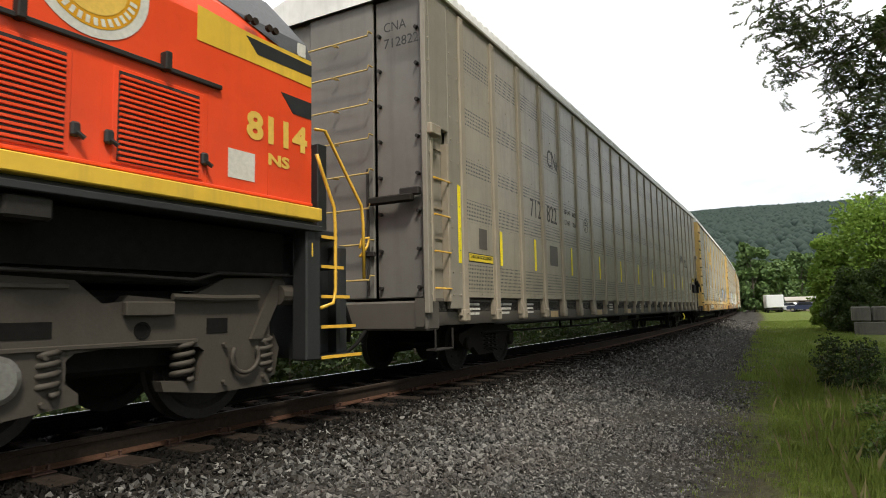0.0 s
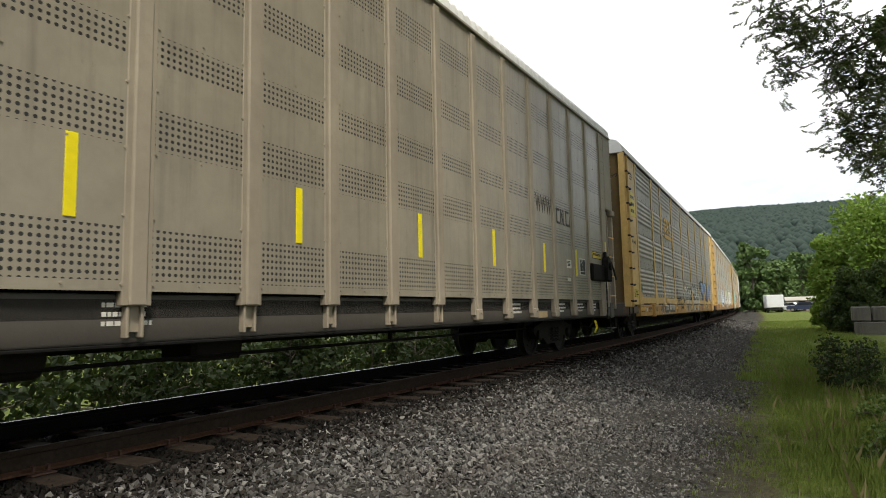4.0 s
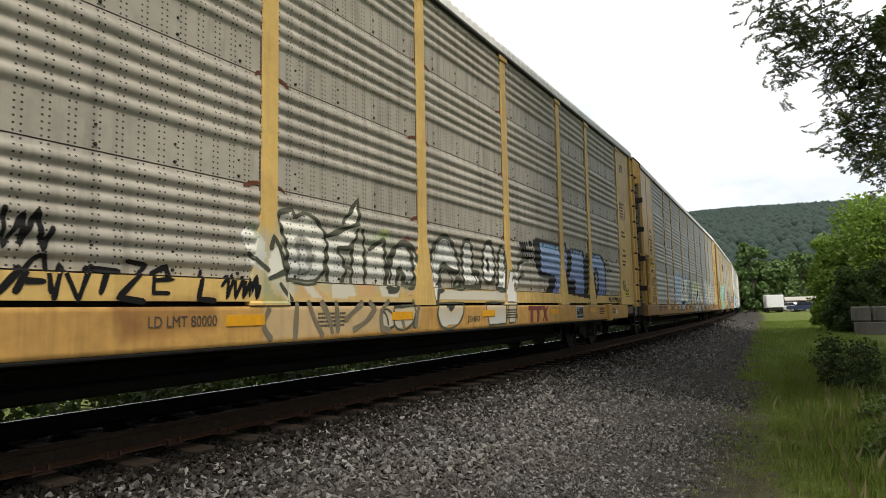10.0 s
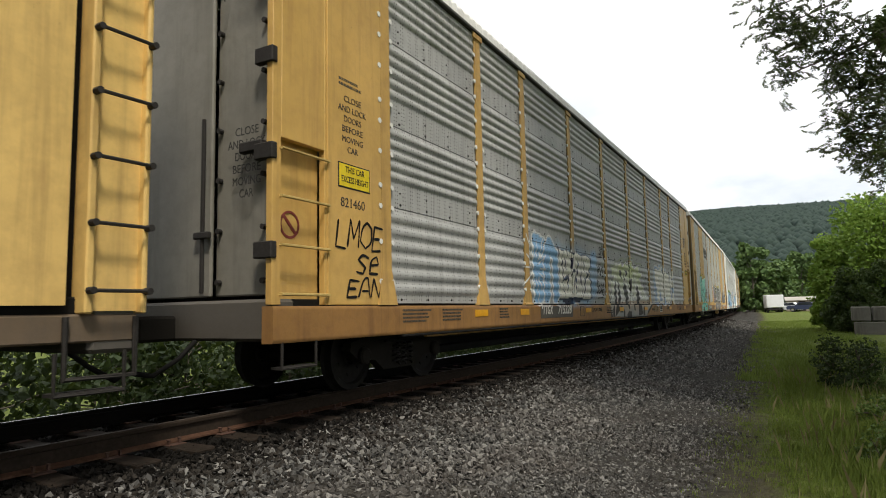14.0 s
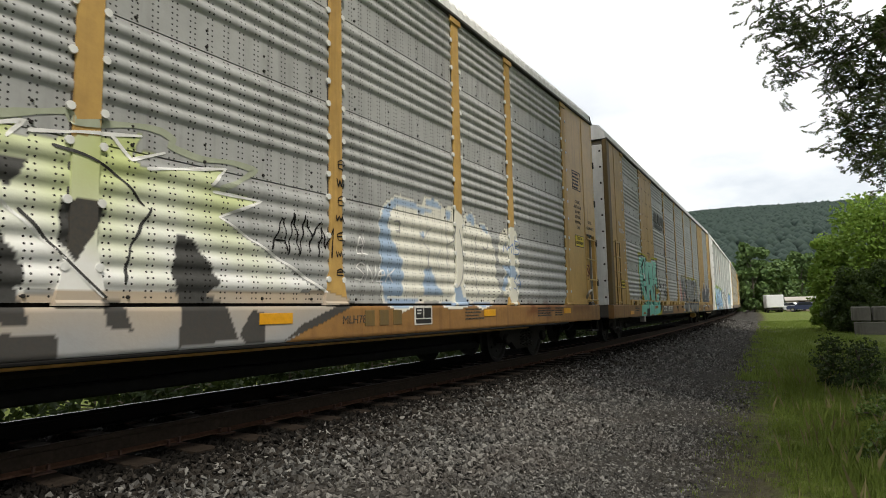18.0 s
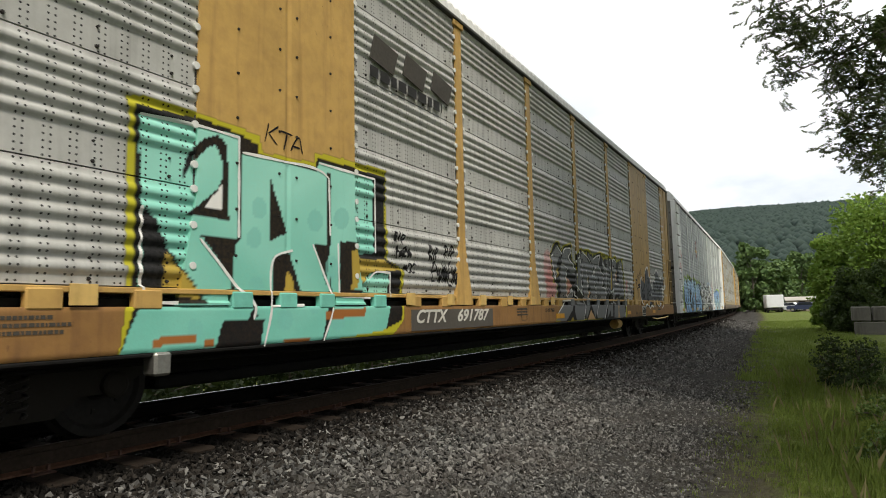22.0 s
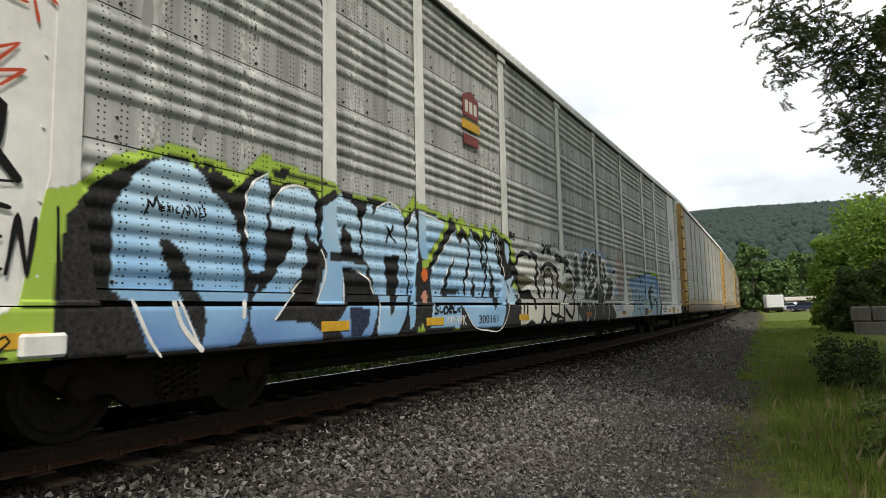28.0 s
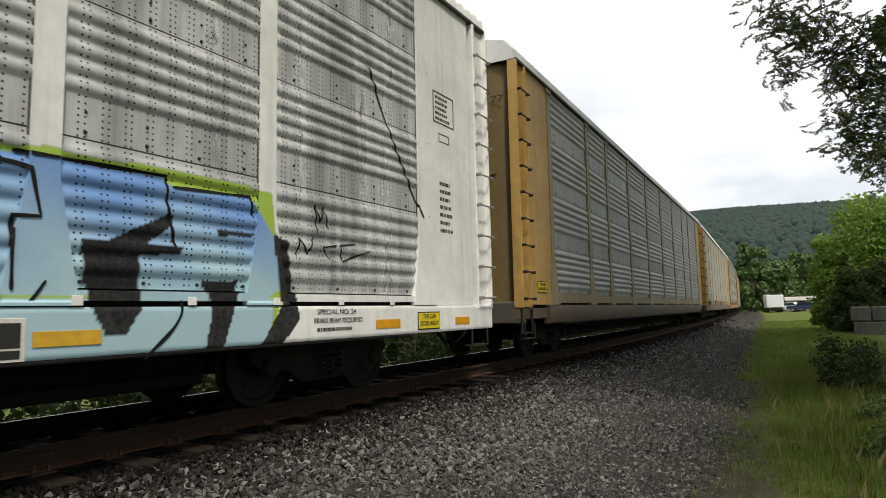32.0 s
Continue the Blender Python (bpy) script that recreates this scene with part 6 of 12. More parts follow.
s2.line([(12.93, 0.89), (13.27, 1.1)], 0.075, GRB)
s2.line([(14.05, 0.91), (14.11, 0.75)], 0.075, GRB)
s2.tag("ww", 17.91, 18.63, 1.9, 2.27, 0.03, INK)
# blue figures
s2.fill([(18.61, 2.31), (18.86, 2.35), (19.2, 2.34), (20.49, 2.38), (20.55, 2.24), (20.91, 2.32), (21.69, 2.29), (21.77, 2.13), (21.9, 2.24), (22.3, 2.3), (23.12, 2.29), (23.45, 2.12), (23.42, 1.29), (22.51, 1.27), (22.41, 1.16), (20.58, 1.27), (19.16, 1.3), (19.34, 1.45), (19.34, 1.58), (18.9, 1.59), (18.78, 1.68), (18.62, 1.86)], INK)
s2.fill([(18.95, 2.26), (20.06, 2.27), (20.43, 2.29), (20.49, 2.08), (20.46, 1.82), (20.01, 1.26), (19.57, 1.3), (19.75, 1.52), (19.75, 1.65), (18.97, 1.7)], FIG, second=FIG2)
s2.fill([(20.8, 2.25), (21.61, 2.26), (21.59, 1.3), (21, 1.29), (20.98, 1.62), (20.55, 1.6), (20.77, 1.89)], FIG, second=FIG2)
s2.fill([(22.02, 1.97), (22.25, 2.25), (23.01, 2.28), (23.33, 2.05), (23.36, 1.3), (22.01, 1.27)], FIG, second=FIG2)
s2.fill([(22.37, 1.37), (22.41, 1.83), (22.56, 1.99), (22.75, 1.85), (22.8, 1.49), (22.66, 1.28), (22.46, 1.28)], INK)
s2.fill([(22.53, 1.83), (22.65, 1.82), (22.64, 1.49), (22.54, 1.43)], SIL)
s2.fill([(18.95, 2.26), (20.06, 2.27), (20.43, 2.29), (20.44, 2.22), (19.55, 2.16), (18.95, 2.18)], SKY, alpha=0.8)
s2.fill([(17.7, 1.65), (17.79, 1.77), (18.05, 1.85), (18.31, 1.88), (18.14, 1.81), (17.95, 1.71), (17.82, 1.58), (17.78, 1.36), (17.71, 1.35)], WHT, alpha=0.7)
s2.line([(17.76, 1.64), (17.84, 1.76), (18.05, 1.86), (18.34, 1.9)], 0.09, MOS)
s2.line([(17.82, 1.46), (17.9, 1.56), (18.09, 1.64)], 0.09, MOS)
s2.line([(17.98, 2.2), (18.01, 2.11)], 0.1, INK)
s2.line([(18, 2.06), (18.03, 1.91)], 0.05, INK)
s2.line([(18.08, 2.21), (18.11, 2.11)], 0.1, INK)
s2.line([(18.1, 2.07), (18.12, 1.91)], 0.05, INK)
s2.line([(18.18, 2.22), (18.21, 2.12)], 0.1, INK)
s2.line([(18.2, 2.08), (18.23, 1.92)], 0.05, INK)
s2.line([(18.28, 2.23), (18.31, 2.13)], 0.1, INK)
s2.line([(18.3, 2.08), (18.33, 1.92)], 0.05, INK)
s2.line([(18.41, 2.25), (18.44, 2.14)], 0.1, INK)
s2.line([(18.43, 2.09), (18.46, 1.93)], 0.05, INK)
s2.line([(18.49, 2.25), (18.52, 2.15)], 0.1, INK)
s2.line([(18.51, 2.1), (18.54, 1.94)], 0.05, INK)
s2.line([(18.02, 2.04), (18.56, 2.06)], 0.05, INK)
s2.line([(18.02, 1.9), (18.53, 1.94)], 0.05, INK)
s2.line([(18.44, 1.93), (18.55, 1.8)], 0.04, INK)
s2.tag("BOX", 23.47, 23.88, 2.08, 2.24, 0.028, INK, seed=8)
s2.tag("BONe", 23.5, 24.0, 1.85, 2.02, 0.026, INK, seed=9)
s2.line([(24.02, 2.17), (24.21, 2.17), (24.21, 2.01), (24.05, 2.03), (24.02, 2.17)], 0.022, INK)
s2.tag("wUNe~eUNZ", 23.47, 24.74, 1.12, 1.28, 0.032, INK, seed=10)
# third car: white letters with blue haze, green-white piece, white and blue bubble letters
s3.fill([(8, 2.31), (8.31, 2.42), (8.55, 2.32), (9.1, 2.36), (9.35, 2.38), (9.7, 2.39), (10.33, 2.3), (10.65, 2.24), (11.17, 2.36), (11.23, 1.95), (11.05, 1.28), (10.65, 1.12), (10.07, 1.05), (9.27, 1.05), (8.98, 1.02), (8.41, 1.07), (8.06, 1.1)], SKY, alpha=0.4, soft=0.2)
s3.fill([(10.7, 2.33), (11.05, 2.39), (11.2, 2.29), (11.05, 1.97), (10.81, 1.89), (10.59, 1.96)], SKY, alpha=0.65, soft=0.14)
s3.fill([(10.7, 1.7), (11.02, 1.71), (11.05, 1.36), (10.76, 1.28), (10.62, 1.46)], SKY, alpha=0.65, soft=0.14)
s3.fill([(8.01, 2.22), (8.29, 2.27), (8.55, 2.22), (8.81, 2.26), (9.1, 2.24), (9.26, 2.2), (9.54, 2.27), (9.83, 2.2), (10.29, 2.26), (10.54, 2.18), (10.69, 2.07), (10.52, 1.92), (10.52, 1.72), (10.61, 1.63), (10.58, 1.23), (10.52, 1.17), (10.25, 1.15), (9.89, 1.16), (9.64, 1.11), (9.27, 1.11), (9.1, 1.08), (8.68, 1.06), (8.41, 1.14), (8.06, 1.15)], NAV)
s3.fill([(8.01, 2.2), (8.31, 2.24), (8.54, 2.2), (8.81, 2.23), (9.1, 2.21), (9.24, 2.16), (9.54, 2.24), (9.83, 2.17), (10.29, 2.22), (10.51, 2.15), (10.63, 2.06), (10.48, 1.92), (10.48, 1.72), (10.55, 1.61), (10.54, 1.24), (10.47, 1.19), (9.89, 1.19), (9.84, 1.22), (9.56, 1.23), (9.13, 1.22), (8.55, 1.19), (8.05, 1.18)], IVO)
s3.fill([(8.25, 2.19), (8.33, 2.24), (8.25, 1.9), (8.16, 1.88)], NAV)
s3.fill([(8.03, 1.73), (8.16, 1.8), (8.3, 1.83), (8.27, 1.57), (8.27, 1.39), (8.19, 1.38), (8.19, 1.69), (8.03, 1.68)], NAV)
s3.fill([(8.42, 1.89), (8.48, 2.01), (8.52, 1.91), (8.46, 1.88)], NAV)
s3.fill([(8.46, 1.84), (8.53, 1.85), (8.56, 1.62), (8.7, 1.67), (8.94, 1.72), (8.81, 1.39), (8.78, 1.33), (8.81, 1.59), (8.54, 1.57), (8.49, 1.62), (8.53, 1.73)], NAV)
s3.fill([(8.66, 2.01), (8.72, 2.07), (8.74, 1.87), (8.77, 1.79), (8.72, 1.79), (8.67, 1.89)], NAV)
s3.fill([(9.06, 1.89), (9.04, 1.98), (9.14, 2.06), (9.25, 2.12), (9.2, 1.97), (9.12, 1.84)], NAV)
s3.fill([(9.13, 1.75), (9.18, 1.84), (9.4, 1.86), (9.49, 1.8), (9.58, 2.05), (9.66, 2.06), (9.51, 1.69), (9.4, 1.79), (9.2, 1.77)], NAV)
s3.fill([(9.27, 1.7), (9.4, 1.73), (9.46, 1.67), (9.44, 1.43), (9.35, 1.36), (9.32, 1.48)], NAV)
s3.fill([(9.71, 1.61), (9.79, 1.76), (9.84, 1.74), (9.8, 1.59), (9.67, 1.53)], NAV)
s3.fill([(10.05, 1.86), (10.34, 1.78), (10.44, 1.8), (10.34, 1.69), (10.1, 1.65), (10.29, 1.74)], NAV)
s3.fill([(10.03, 2.07), (10.1, 2.06), (10.05, 1.82), (10.02, 1.92)], NAV)
s3.fill([(10.03, 1.73), (10.13, 1.68), (10.12, 1.33), (10.02, 1.31), (10.06, 1.5)], NAV)
s3.line([(8.55, 2.19), (8.48, 1.97), (8.51, 1.81), (8.5, 1.59), (8.52, 1.39), (8.62, 1.33), (8.6, 1.24), (8.55, 1.19)], 0.036, NAV)
s3.line([(9.1, 2.21), (9.24, 2.16), (9.25, 2.12), (9.09, 2.06), (9.08, 1.83), (9.15, 1.75)], 0.036, NAV)
s3.line([(9.07, 1.8), (9.21, 1.6), (9.19, 1.42), (9.13, 1.26), (9.1, 1.22)], 0.036, NAV)
s3.line([(9.83, 2.17), (9.87, 2.11), (9.81, 1.83), (9.71, 1.61), (9.84, 1.52), (9.88, 1.39), (9.87, 1.22)], 0.036, NAV)
s3.line([(8.81, 2.23), (8.85, 2.21), (8.82, 2.1)], 0.036, NAV)
s3.line([(10.19, 2.19), (10.24, 2.1)], 0.036, NAV)
s3.line([(10.51, 2.15), (10.63, 2.06), (10.48, 1.92), (10.34, 1.7), (10.55, 1.61), (10.54, 1.24)], 0.036, NAV)
s3.line([(8.22, 2.12), (8.28, 2.17)], 0.03, BLU)
s3.line([(8.2, 2.02), (8.26, 2.07)], 0.03, BLU)
s3.line([(8.56, 1.6), (8.63, 1.64)], 0.03, BLU)
s3.line([(8.81, 1.56), (8.88, 1.61)], 0.03, BLU)
s3.line([(8.81, 1.45), (8.86, 1.5)], 0.03, BLU)
s3.line([(9.33, 1.55), (9.42, 1.62)], 0.03, BLU)
s3.line([(9.55, 1.93), (9.62, 1.99)], 0.03, BLU)
s3.line([(9.73, 1.63), (9.79, 1.67)], 0.03, BLU)
s3.fill([(9.07, 1.11), (9.2, 1.13), (9.27, 1.05), (9.07, 1.02)], SKY, alpha=0.5, soft=0.1)
s3.fill([(9.89, 1.14), (10.52, 1.15), (10.35, 1.05), (10.07, 1.05)], SKY, alpha=0.5, soft=0.08)
for k in range(14):
    t = 0.45 * k
    s3.line([(6.9 + 0.2 * math.cos(t), 1.75 + 0.2 * math.sin(t)), (6.9 + (0.55 + 0.12 * (k % 3)) * math.cos(t), 1.75 + (0.55 + 0.12 * (k % 3)) * math.sin(t))], 0.05, WHT)
s3.word("BU", 6.9, 8.08, 2.3, 1.19, 0.33, SKY, edge=WHT, edge_w=0.055, lean=0.04, bounce=0.05, seed=12, gap=0.02)
s3.tag("WSN", 11.22, 11.86, 2.28, 2.60, 0.048, INK, seed=13)
s3.line([(11.2, 2.24), (11.7, 2.27)], 0.045, INK)
s3.line([(11.1, 1.22), (11.6, 1.24)], 0.045, INK)
s3.tag("YOS", 11.12, 11.75, 1.74, 2.12, 0.048, INK, seed=14)
s3.tag("SOAe", 11.06, 11.75, 1.26, 1.66, 0.05, INK, seed=15)
s3.tag("LMOE", 0.93, 1.81, 1.64, 2.04, 0.036, INK, seed=16)
s3.tag("WSe", 1.07, 1.74, 1.35, 1.64, 0.036, INK, seed=17)
s3.tag("EAN", 1.12, 1.79, 1.13, 1.38, 0.036, INK, seed=18)
s3.fill([(22.67, 0.99), (23.85, 1.06), (24.52, 1.09), (24.4, 0.97), (23.4, 0.88), (22.67, 0.85)], RBR, alpha=0.6, soft=0.12)
s3.fill([(23.61, 1.15), (23.85, 1.16), (23.91, 0.8), (23.65, 0.77)], RBR, alpha=0.5, soft=0.12)
s3.fill([(25.06, 1.09), (26.25, 1.13), (26.34, 0.93), (25.21, 0.92)], RBR, alpha=0.45, soft=0.12)
s3.fill([(22.86, 1.1), (23.07, 1.12), (23.12, 0.99), (22.9, 0.94)], RBR, alpha=0.7, soft=0.12)
# green-white piece
s3.fill([(12.16, 1.8), (12.25, 1.77), (12.38, 1.73), (12.51, 1.5), (12.39, 1.18), (12.25, 1.14), (12.19, 1.16)], CRM, alpha=0.55)
s3.fill([(12.19, 1.1), (14, 1.15), (17.38, 1.21), (17.88, 1.1), (16.73, 0.69), (14, 0.7), (12.55, 0.74), (12.2, 0.72)], TAN, second=SIL)
s3.fill([(12.52, 2.11), (12.59, 2.07), (12.88, 2.11), (13.14, 2.21), (13.17, 1.96), (13.26, 2.19), (13.5, 2.19), (13.81, 2.29), (13.69, 2.11), (13.98, 2.19), (14.36, 2.33), (14.27, 2.19), (14.74, 2.29), (15.22, 2.41), (15.16, 2.25), (15.43, 2.31), (15.16, 2.19), (15.25, 2.14), (16.05, 2.29), (15.87, 2.1), (16.47, 2.05), (15.97, 1.84), (17.28, 1.21), (12.39, 1.13), (12.41, 1.22), (12.5, 1.51), (12.38, 1.73), (12.67, 1.66), (12.82, 1.86), (12.64, 1.82)], LGN, second=WHT)
s3.fill([(12.97, 1.74), (13, 1.7), (13.02, 1.36), (13.02, 1.24), (13.13, 1.09), (13.15, 0.9), (12.95, 0.82), (12.63, 0.73), (12.83, 1.04), (12.87, 1.15), (12.84, 1.26), (12.74, 1.24), (12.84, 1.54)], CHR)
s3.fill([(13.25, 1.75), (13.31, 1.71), (13.49, 1.33), (13.51, 1.18), (13.44, 1.04), (13.26, 1.03), (13.22, 1.16), (13.23, 1.58)], CHR)
s3.fill([(13.35, 2), (13.64, 2.04), (13.7, 1.81), (13.64, 1.76), (13.59, 1.8), (13.51, 1.87)], CHR)
s3.fill([(13.59, 1.8), (13.83, 1.5), (14.35, 1.18), (14.42, 0.93), (14.26, 0.93), (14.15, 1.07), (13.85, 1.47)], CHR)
s3.fill([(13.84, 1.7), (14.03, 1.66), (14.21, 1.58), (14.39, 1.32), (14.4, 1.18), (14.21, 1.19), (13.99, 1.37), (13.82, 1.53)], CHR)
s3.fill([(13.92, 1.94), (13.98, 1.9), (14.09, 1.77), (13.9, 1.72)], CHR)
s3.fill([(14.1, 2.04), (14.39, 2.04), (14.27, 1.83), (14.16, 1.92)], CHR)
s3.fill([(14.61, 1.81), (14.9, 1.84), (14.93, 1.73), (14.72, 1.37), (14.61, 1.51)], CHR)
s3.fill([(14.9, 1.11), (15.07, 1.09), (15.16, 0.87), (14.96, 0.9)], CHR)
s3.fill([(15.53, 1.65), (15.69, 1.62), (16, 1.27), (15.86, 1.16), (16.03, 1.07), (16.17, 0.76), (15.55, 0.72), (15.59, 1.11), (15.51, 1.28)], CHR)
s3.fill([(12.42, 0.92), (12.52, 1.03), (12.63, 1.06), (12.65, 0.97), (12.58, 0.73), (12.43, 0.74)], CHR)
s3.fill([(13.57, 0.85), (13.68, 0.94), (13.78, 0.85), (13.76, 0.7), (13.61, 0.71)], CHR)
s3.fill([(14, 0.77), (14.26, 0.88), (14.62, 0.85), (14.62, 0.69), (14.05, 0.69)], CHR)
s3.fill([(16.18, 0.8), (16.33, 1.02), (16.49, 0.98), (16.48, 0.72), (16.25, 0.71)], CHR)
s3.fill([(12.2, 0.9), (12.33, 0.82), (12.41, 0.73), (12.2, 0.72)], CHR)
s3.fill([(16.73, 0.71), (16.99, 0.87), (17.57, 1.07), (17.94, 1.1), (17.27, 0.87)], CHR)
s3.fill([(12.16, 1.8), (12.2, 1.78), (12.24, 1.44), (12.23, 1.17), (12.18, 1.19)], CHR)
s3.fill([(13.24, 1.01), (13.5, 1.02), (13.54, 0.85), (13.21, 0.84)], CHR)
s3.line([(12.5, 2.12), (12.77, 2.12), (13, 2.2), (13.11, 2.3), (13.22, 2.25), (13.36, 2.26), (13.93, 2.39), (14.08, 2.35), (14.02, 2.25), (14.24, 2.33), (14.63, 2.45), (14.68, 2.37), (15.37, 2.48), (15.5, 2.44), (15.47, 2.37), (15.76, 2.33), (16.12, 2.36), (16.4, 2.34), (16.16, 2.18), (15.97, 2.09)], 0.06, HAL)
s3.line([(12.54, 2.11), (12.6, 2.06), (12.88, 2.1), (13.14, 2.21), (13.16, 1.98)], 0.042, WHT)
s3.line([(13.26, 2.19), (13.5, 2.18), (13.81, 2.29)], 0.042, WHT)
s3.line([(13.69, 2.13), (13.98, 2.19), (14.36, 2.31), (14.24, 2.17)], 0.042, WHT)
s3.line([(14.38, 2.25), (15.22, 2.4)], 0.042, WHT)
s3.line([(15.25, 2.14), (16.05, 2.29), (15.87, 2.1)], 0.042, WHT)
s3.line([(15.9, 2.06), (16.47, 2.05), (15.97, 1.84), (17.38, 1.2)], 0.042, WHT)
s3.line([(12.38, 1.73), (12.67, 1.66), (12.97, 1.74)], 0.042, WHT)
s3.line([(13.33, 1.96), (13.52, 1.67), (14, 1.19)], 0.042, WHT)
s3.line([(14.16, 1.8), (14.44, 1.57), (14.93, 1.12)], 0.042, WHT)
s3.line([(13.8, 1.55), (13.9, 1.75), (14.09, 1.72)], 0.042, WHT)
s3.line([(14.96, 2.36), (15.13, 2.19), (15.43, 2.31)], 0.042, WHT)
s3.line([(14.34, 1.71), (14.64, 1.4), (14.96, 1.11)], 0.04, CHR)
s3.line([(15.31, 1.84), (15.13, 1.47), (15.1, 1.23)], 0.04, CHR)
s3.line([(12.5, 1.5), (12.43, 1.33), (12.32, 1.15)], 0.04, CHR)
s3.line([(14.53, 2.18), (14.79, 2.14), (15.01, 2.05), (15.25, 1.84)], 0.04, CHR)
s3.tag("e", 17.53, 17.7, 2.55, 2.69, 0.02, INK, seed=30, lean=0)
s3.tag("w", 17.53, 17.7, 2.35, 2.48, 0.02, INK, seed=31, lean=0)
s3.tag("e", 17.53, 17.68, 2.15, 2.28, 0.02, INK, seed=32, lean=0)
s3.tag("w", 17.51, 17.68, 1.96, 2.08, 0.02, INK, seed=33, lean=0)
s3.tag("e", 17.51, 17.68, 1.75, 1.88, 0.02, INK, seed=34, lean=0)
s3.tag("w", 17.51, 17.65, 1.56, 1.69, 0.02, INK, seed=35, lean=0)
s3.tag("e", 17.51, 17.65, 1.37, 1.49, 0.02, INK, seed=36, lean=0)
s3.tag("ANYM", 16.6, 17.49, 1.5, 2.02, 0.026, INK, seed=20)
s3.tag("eL", 17.89, 18.13, 1.62, 1.92, 0.02, WHT, seed=21)
s3.tag("SNeK", 17.87, 18.65, 1.29, 1.56, 0.022, WHT, seed=22)
# white and blue bubble letters
s3.fill([(18.32, 2.09), (18.36, 2.2), (18.49, 2.34), (18.7, 2.45), (18.83, 2.49), (18.99, 2.46), (19.34, 2.42), (19.4, 2.53), (19.53, 2.54), (19.81, 2.53), (19.91, 2.46), (20.12, 2.51), (20.29, 2.44), (20.47, 2.37), (20.55, 2.46), (20.77, 2.5), (20.89, 2.45), (20.89, 2.32), (21.1, 2.38), (21.32, 2.34), (21.35, 2.2), (21.55, 1.91), (21.55, 1.51), (21.73, 1.28), (21.43, 1.07), (20.9, 0.97), (20.71, 1.06), (20.23, 0.99), (19.81, 1.01), (19.7, 1.1), (19.15, 1.07), (18.76, 0.96), (18.48, 1.03), (18.36, 1.14)], IVO)
s3.fill([(18.33, 2.06), (18.37, 2.15), (18.49, 2.29), (18.7, 2.41), (18.99, 2.42), (19.37, 2.38), (19.6, 2.39), (19.59, 2.35), (19.34, 2.3), (19.02, 2.33), (18.75, 2.32), (18.61, 2.24), (18.53, 2.12), (18.55, 1.96), (18.65, 1.83), (18.81, 1.64), (18.84, 1.44), (18.81, 1.18), (18.45, 1.16), (18.38, 1.24)], BLB)
s3.fill([(18.45, 1.14), (19.23, 1.15), (19.12, 1.07), (18.83, 1.01), (18.55, 1.03)], BLB)
s3.fill([(19.35, 1.53), (19.53, 1.57), (19.6, 1.4), (19.84, 1.2), (19.32, 1.19), (19.31, 1.33)], BLB)
s3.fill([(19.42, 2.48), (19.63, 2.54), (19.85, 2.46), (19.82, 2.41), (19.47, 2.42)], BLB)
s3.fill([(19.95, 2.42), (20.12, 2.44), (20.09, 2.3), (19.99, 2.3)], BLB)
s3.fill([(20.6, 2.43), (20.77, 2.47), (20.87, 2.39), (20.84, 2.28), (20.56, 2.37)], BLB)
s3.fill([(21, 2.32), (21.21, 2.34), (21.32, 2.24), (21.29, 2.19), (21.05, 2.29)], BLB)
s3.fill([(20.14, 1.3), (20.31, 1.34), (20.39, 1.17), (20.61, 1.14), (20.66, 1.04), (20.23, 1.03), (20.15, 1.11)], BLB)
s3.fill([(19.74, 1.12), (20.11, 1.11), (20.13, 1.03), (19.85, 1.04)], BLB)
s3.fill([(20.66, 1.11), (21.38, 1.11), (21.26, 1.04), (20.95, 1.02)], BLB)
s3.fill([(21.64, 1.96), (21.71, 2.21), (21.9, 2.35), (22.2, 2.42), (22.45, 2.37), (22.52, 2.06), (22.48, 1.65), (22.43, 1.21), (22.25, 1.03), (22.08, 1.1), (22.02, 1.2), (21.79, 1.2), (21.76, 1.4), (21.89, 1.57), (21.86, 1.69), (21.64, 1.76)], IVO)
s3.fill([(21.8, 1.73), (22.26, 1.72), (22.4, 1.6), (22.33, 1.51), (22.02, 1.54), (21.89, 1.28), (21.79, 1.28), (21.79, 1.44), (21.96, 1.57)], BLB)
s3.line([(19.26, 2.04), (19.32, 1.96), (19.42, 2.03), (19.54, 2.12)], 0.028, SIL)
s3.line([(20.29, 2.18), (20.36, 1.95), (20.39, 1.65), (20.35, 1.44), (20.22, 1.3)], 0.028, SIL)
s3.line([(20.84, 2.13), (20.82, 1.4), (20.88, 1.22)], 0.028, SIL)
s3.line([(18.64, 2.1), (18.71, 2.12), (18.79, 2.09), (18.77, 2), (18.67, 1.99)], 0.028, SIL)
s3.line([(19.91, 2.18), (19.96, 1.9), (19.94, 1.61)], 0.028, SIL)
s3.line([(20.19, 2.2), (20.17, 2), (19.98, 1.93)], 0.028, SIL)
s3.line([(21.05, 1.97), (21.16, 1.94), (21.32, 2.08)], 0.028, SIL)
s3.line([(19.4, 1.53), (19.46, 1.77), (19.34, 1.91)], 0.028, SIL)
s3.line([(19.73, 1.53), (19.69, 1.71), (19.76, 1.84)], 0.028, SIL)
s3.line([(19.34, 2.05), (19.31, 1.96), (19.25, 2.02)], 0.06, BLB)
s3.tag("MB", 21.84, 22.53, 1.89, 2.19, 0.022, BLU, seed=24)
s3.tag("SA", 22.17, 22.53, 1.31, 1.6, 0.022, BLU, seed=25)
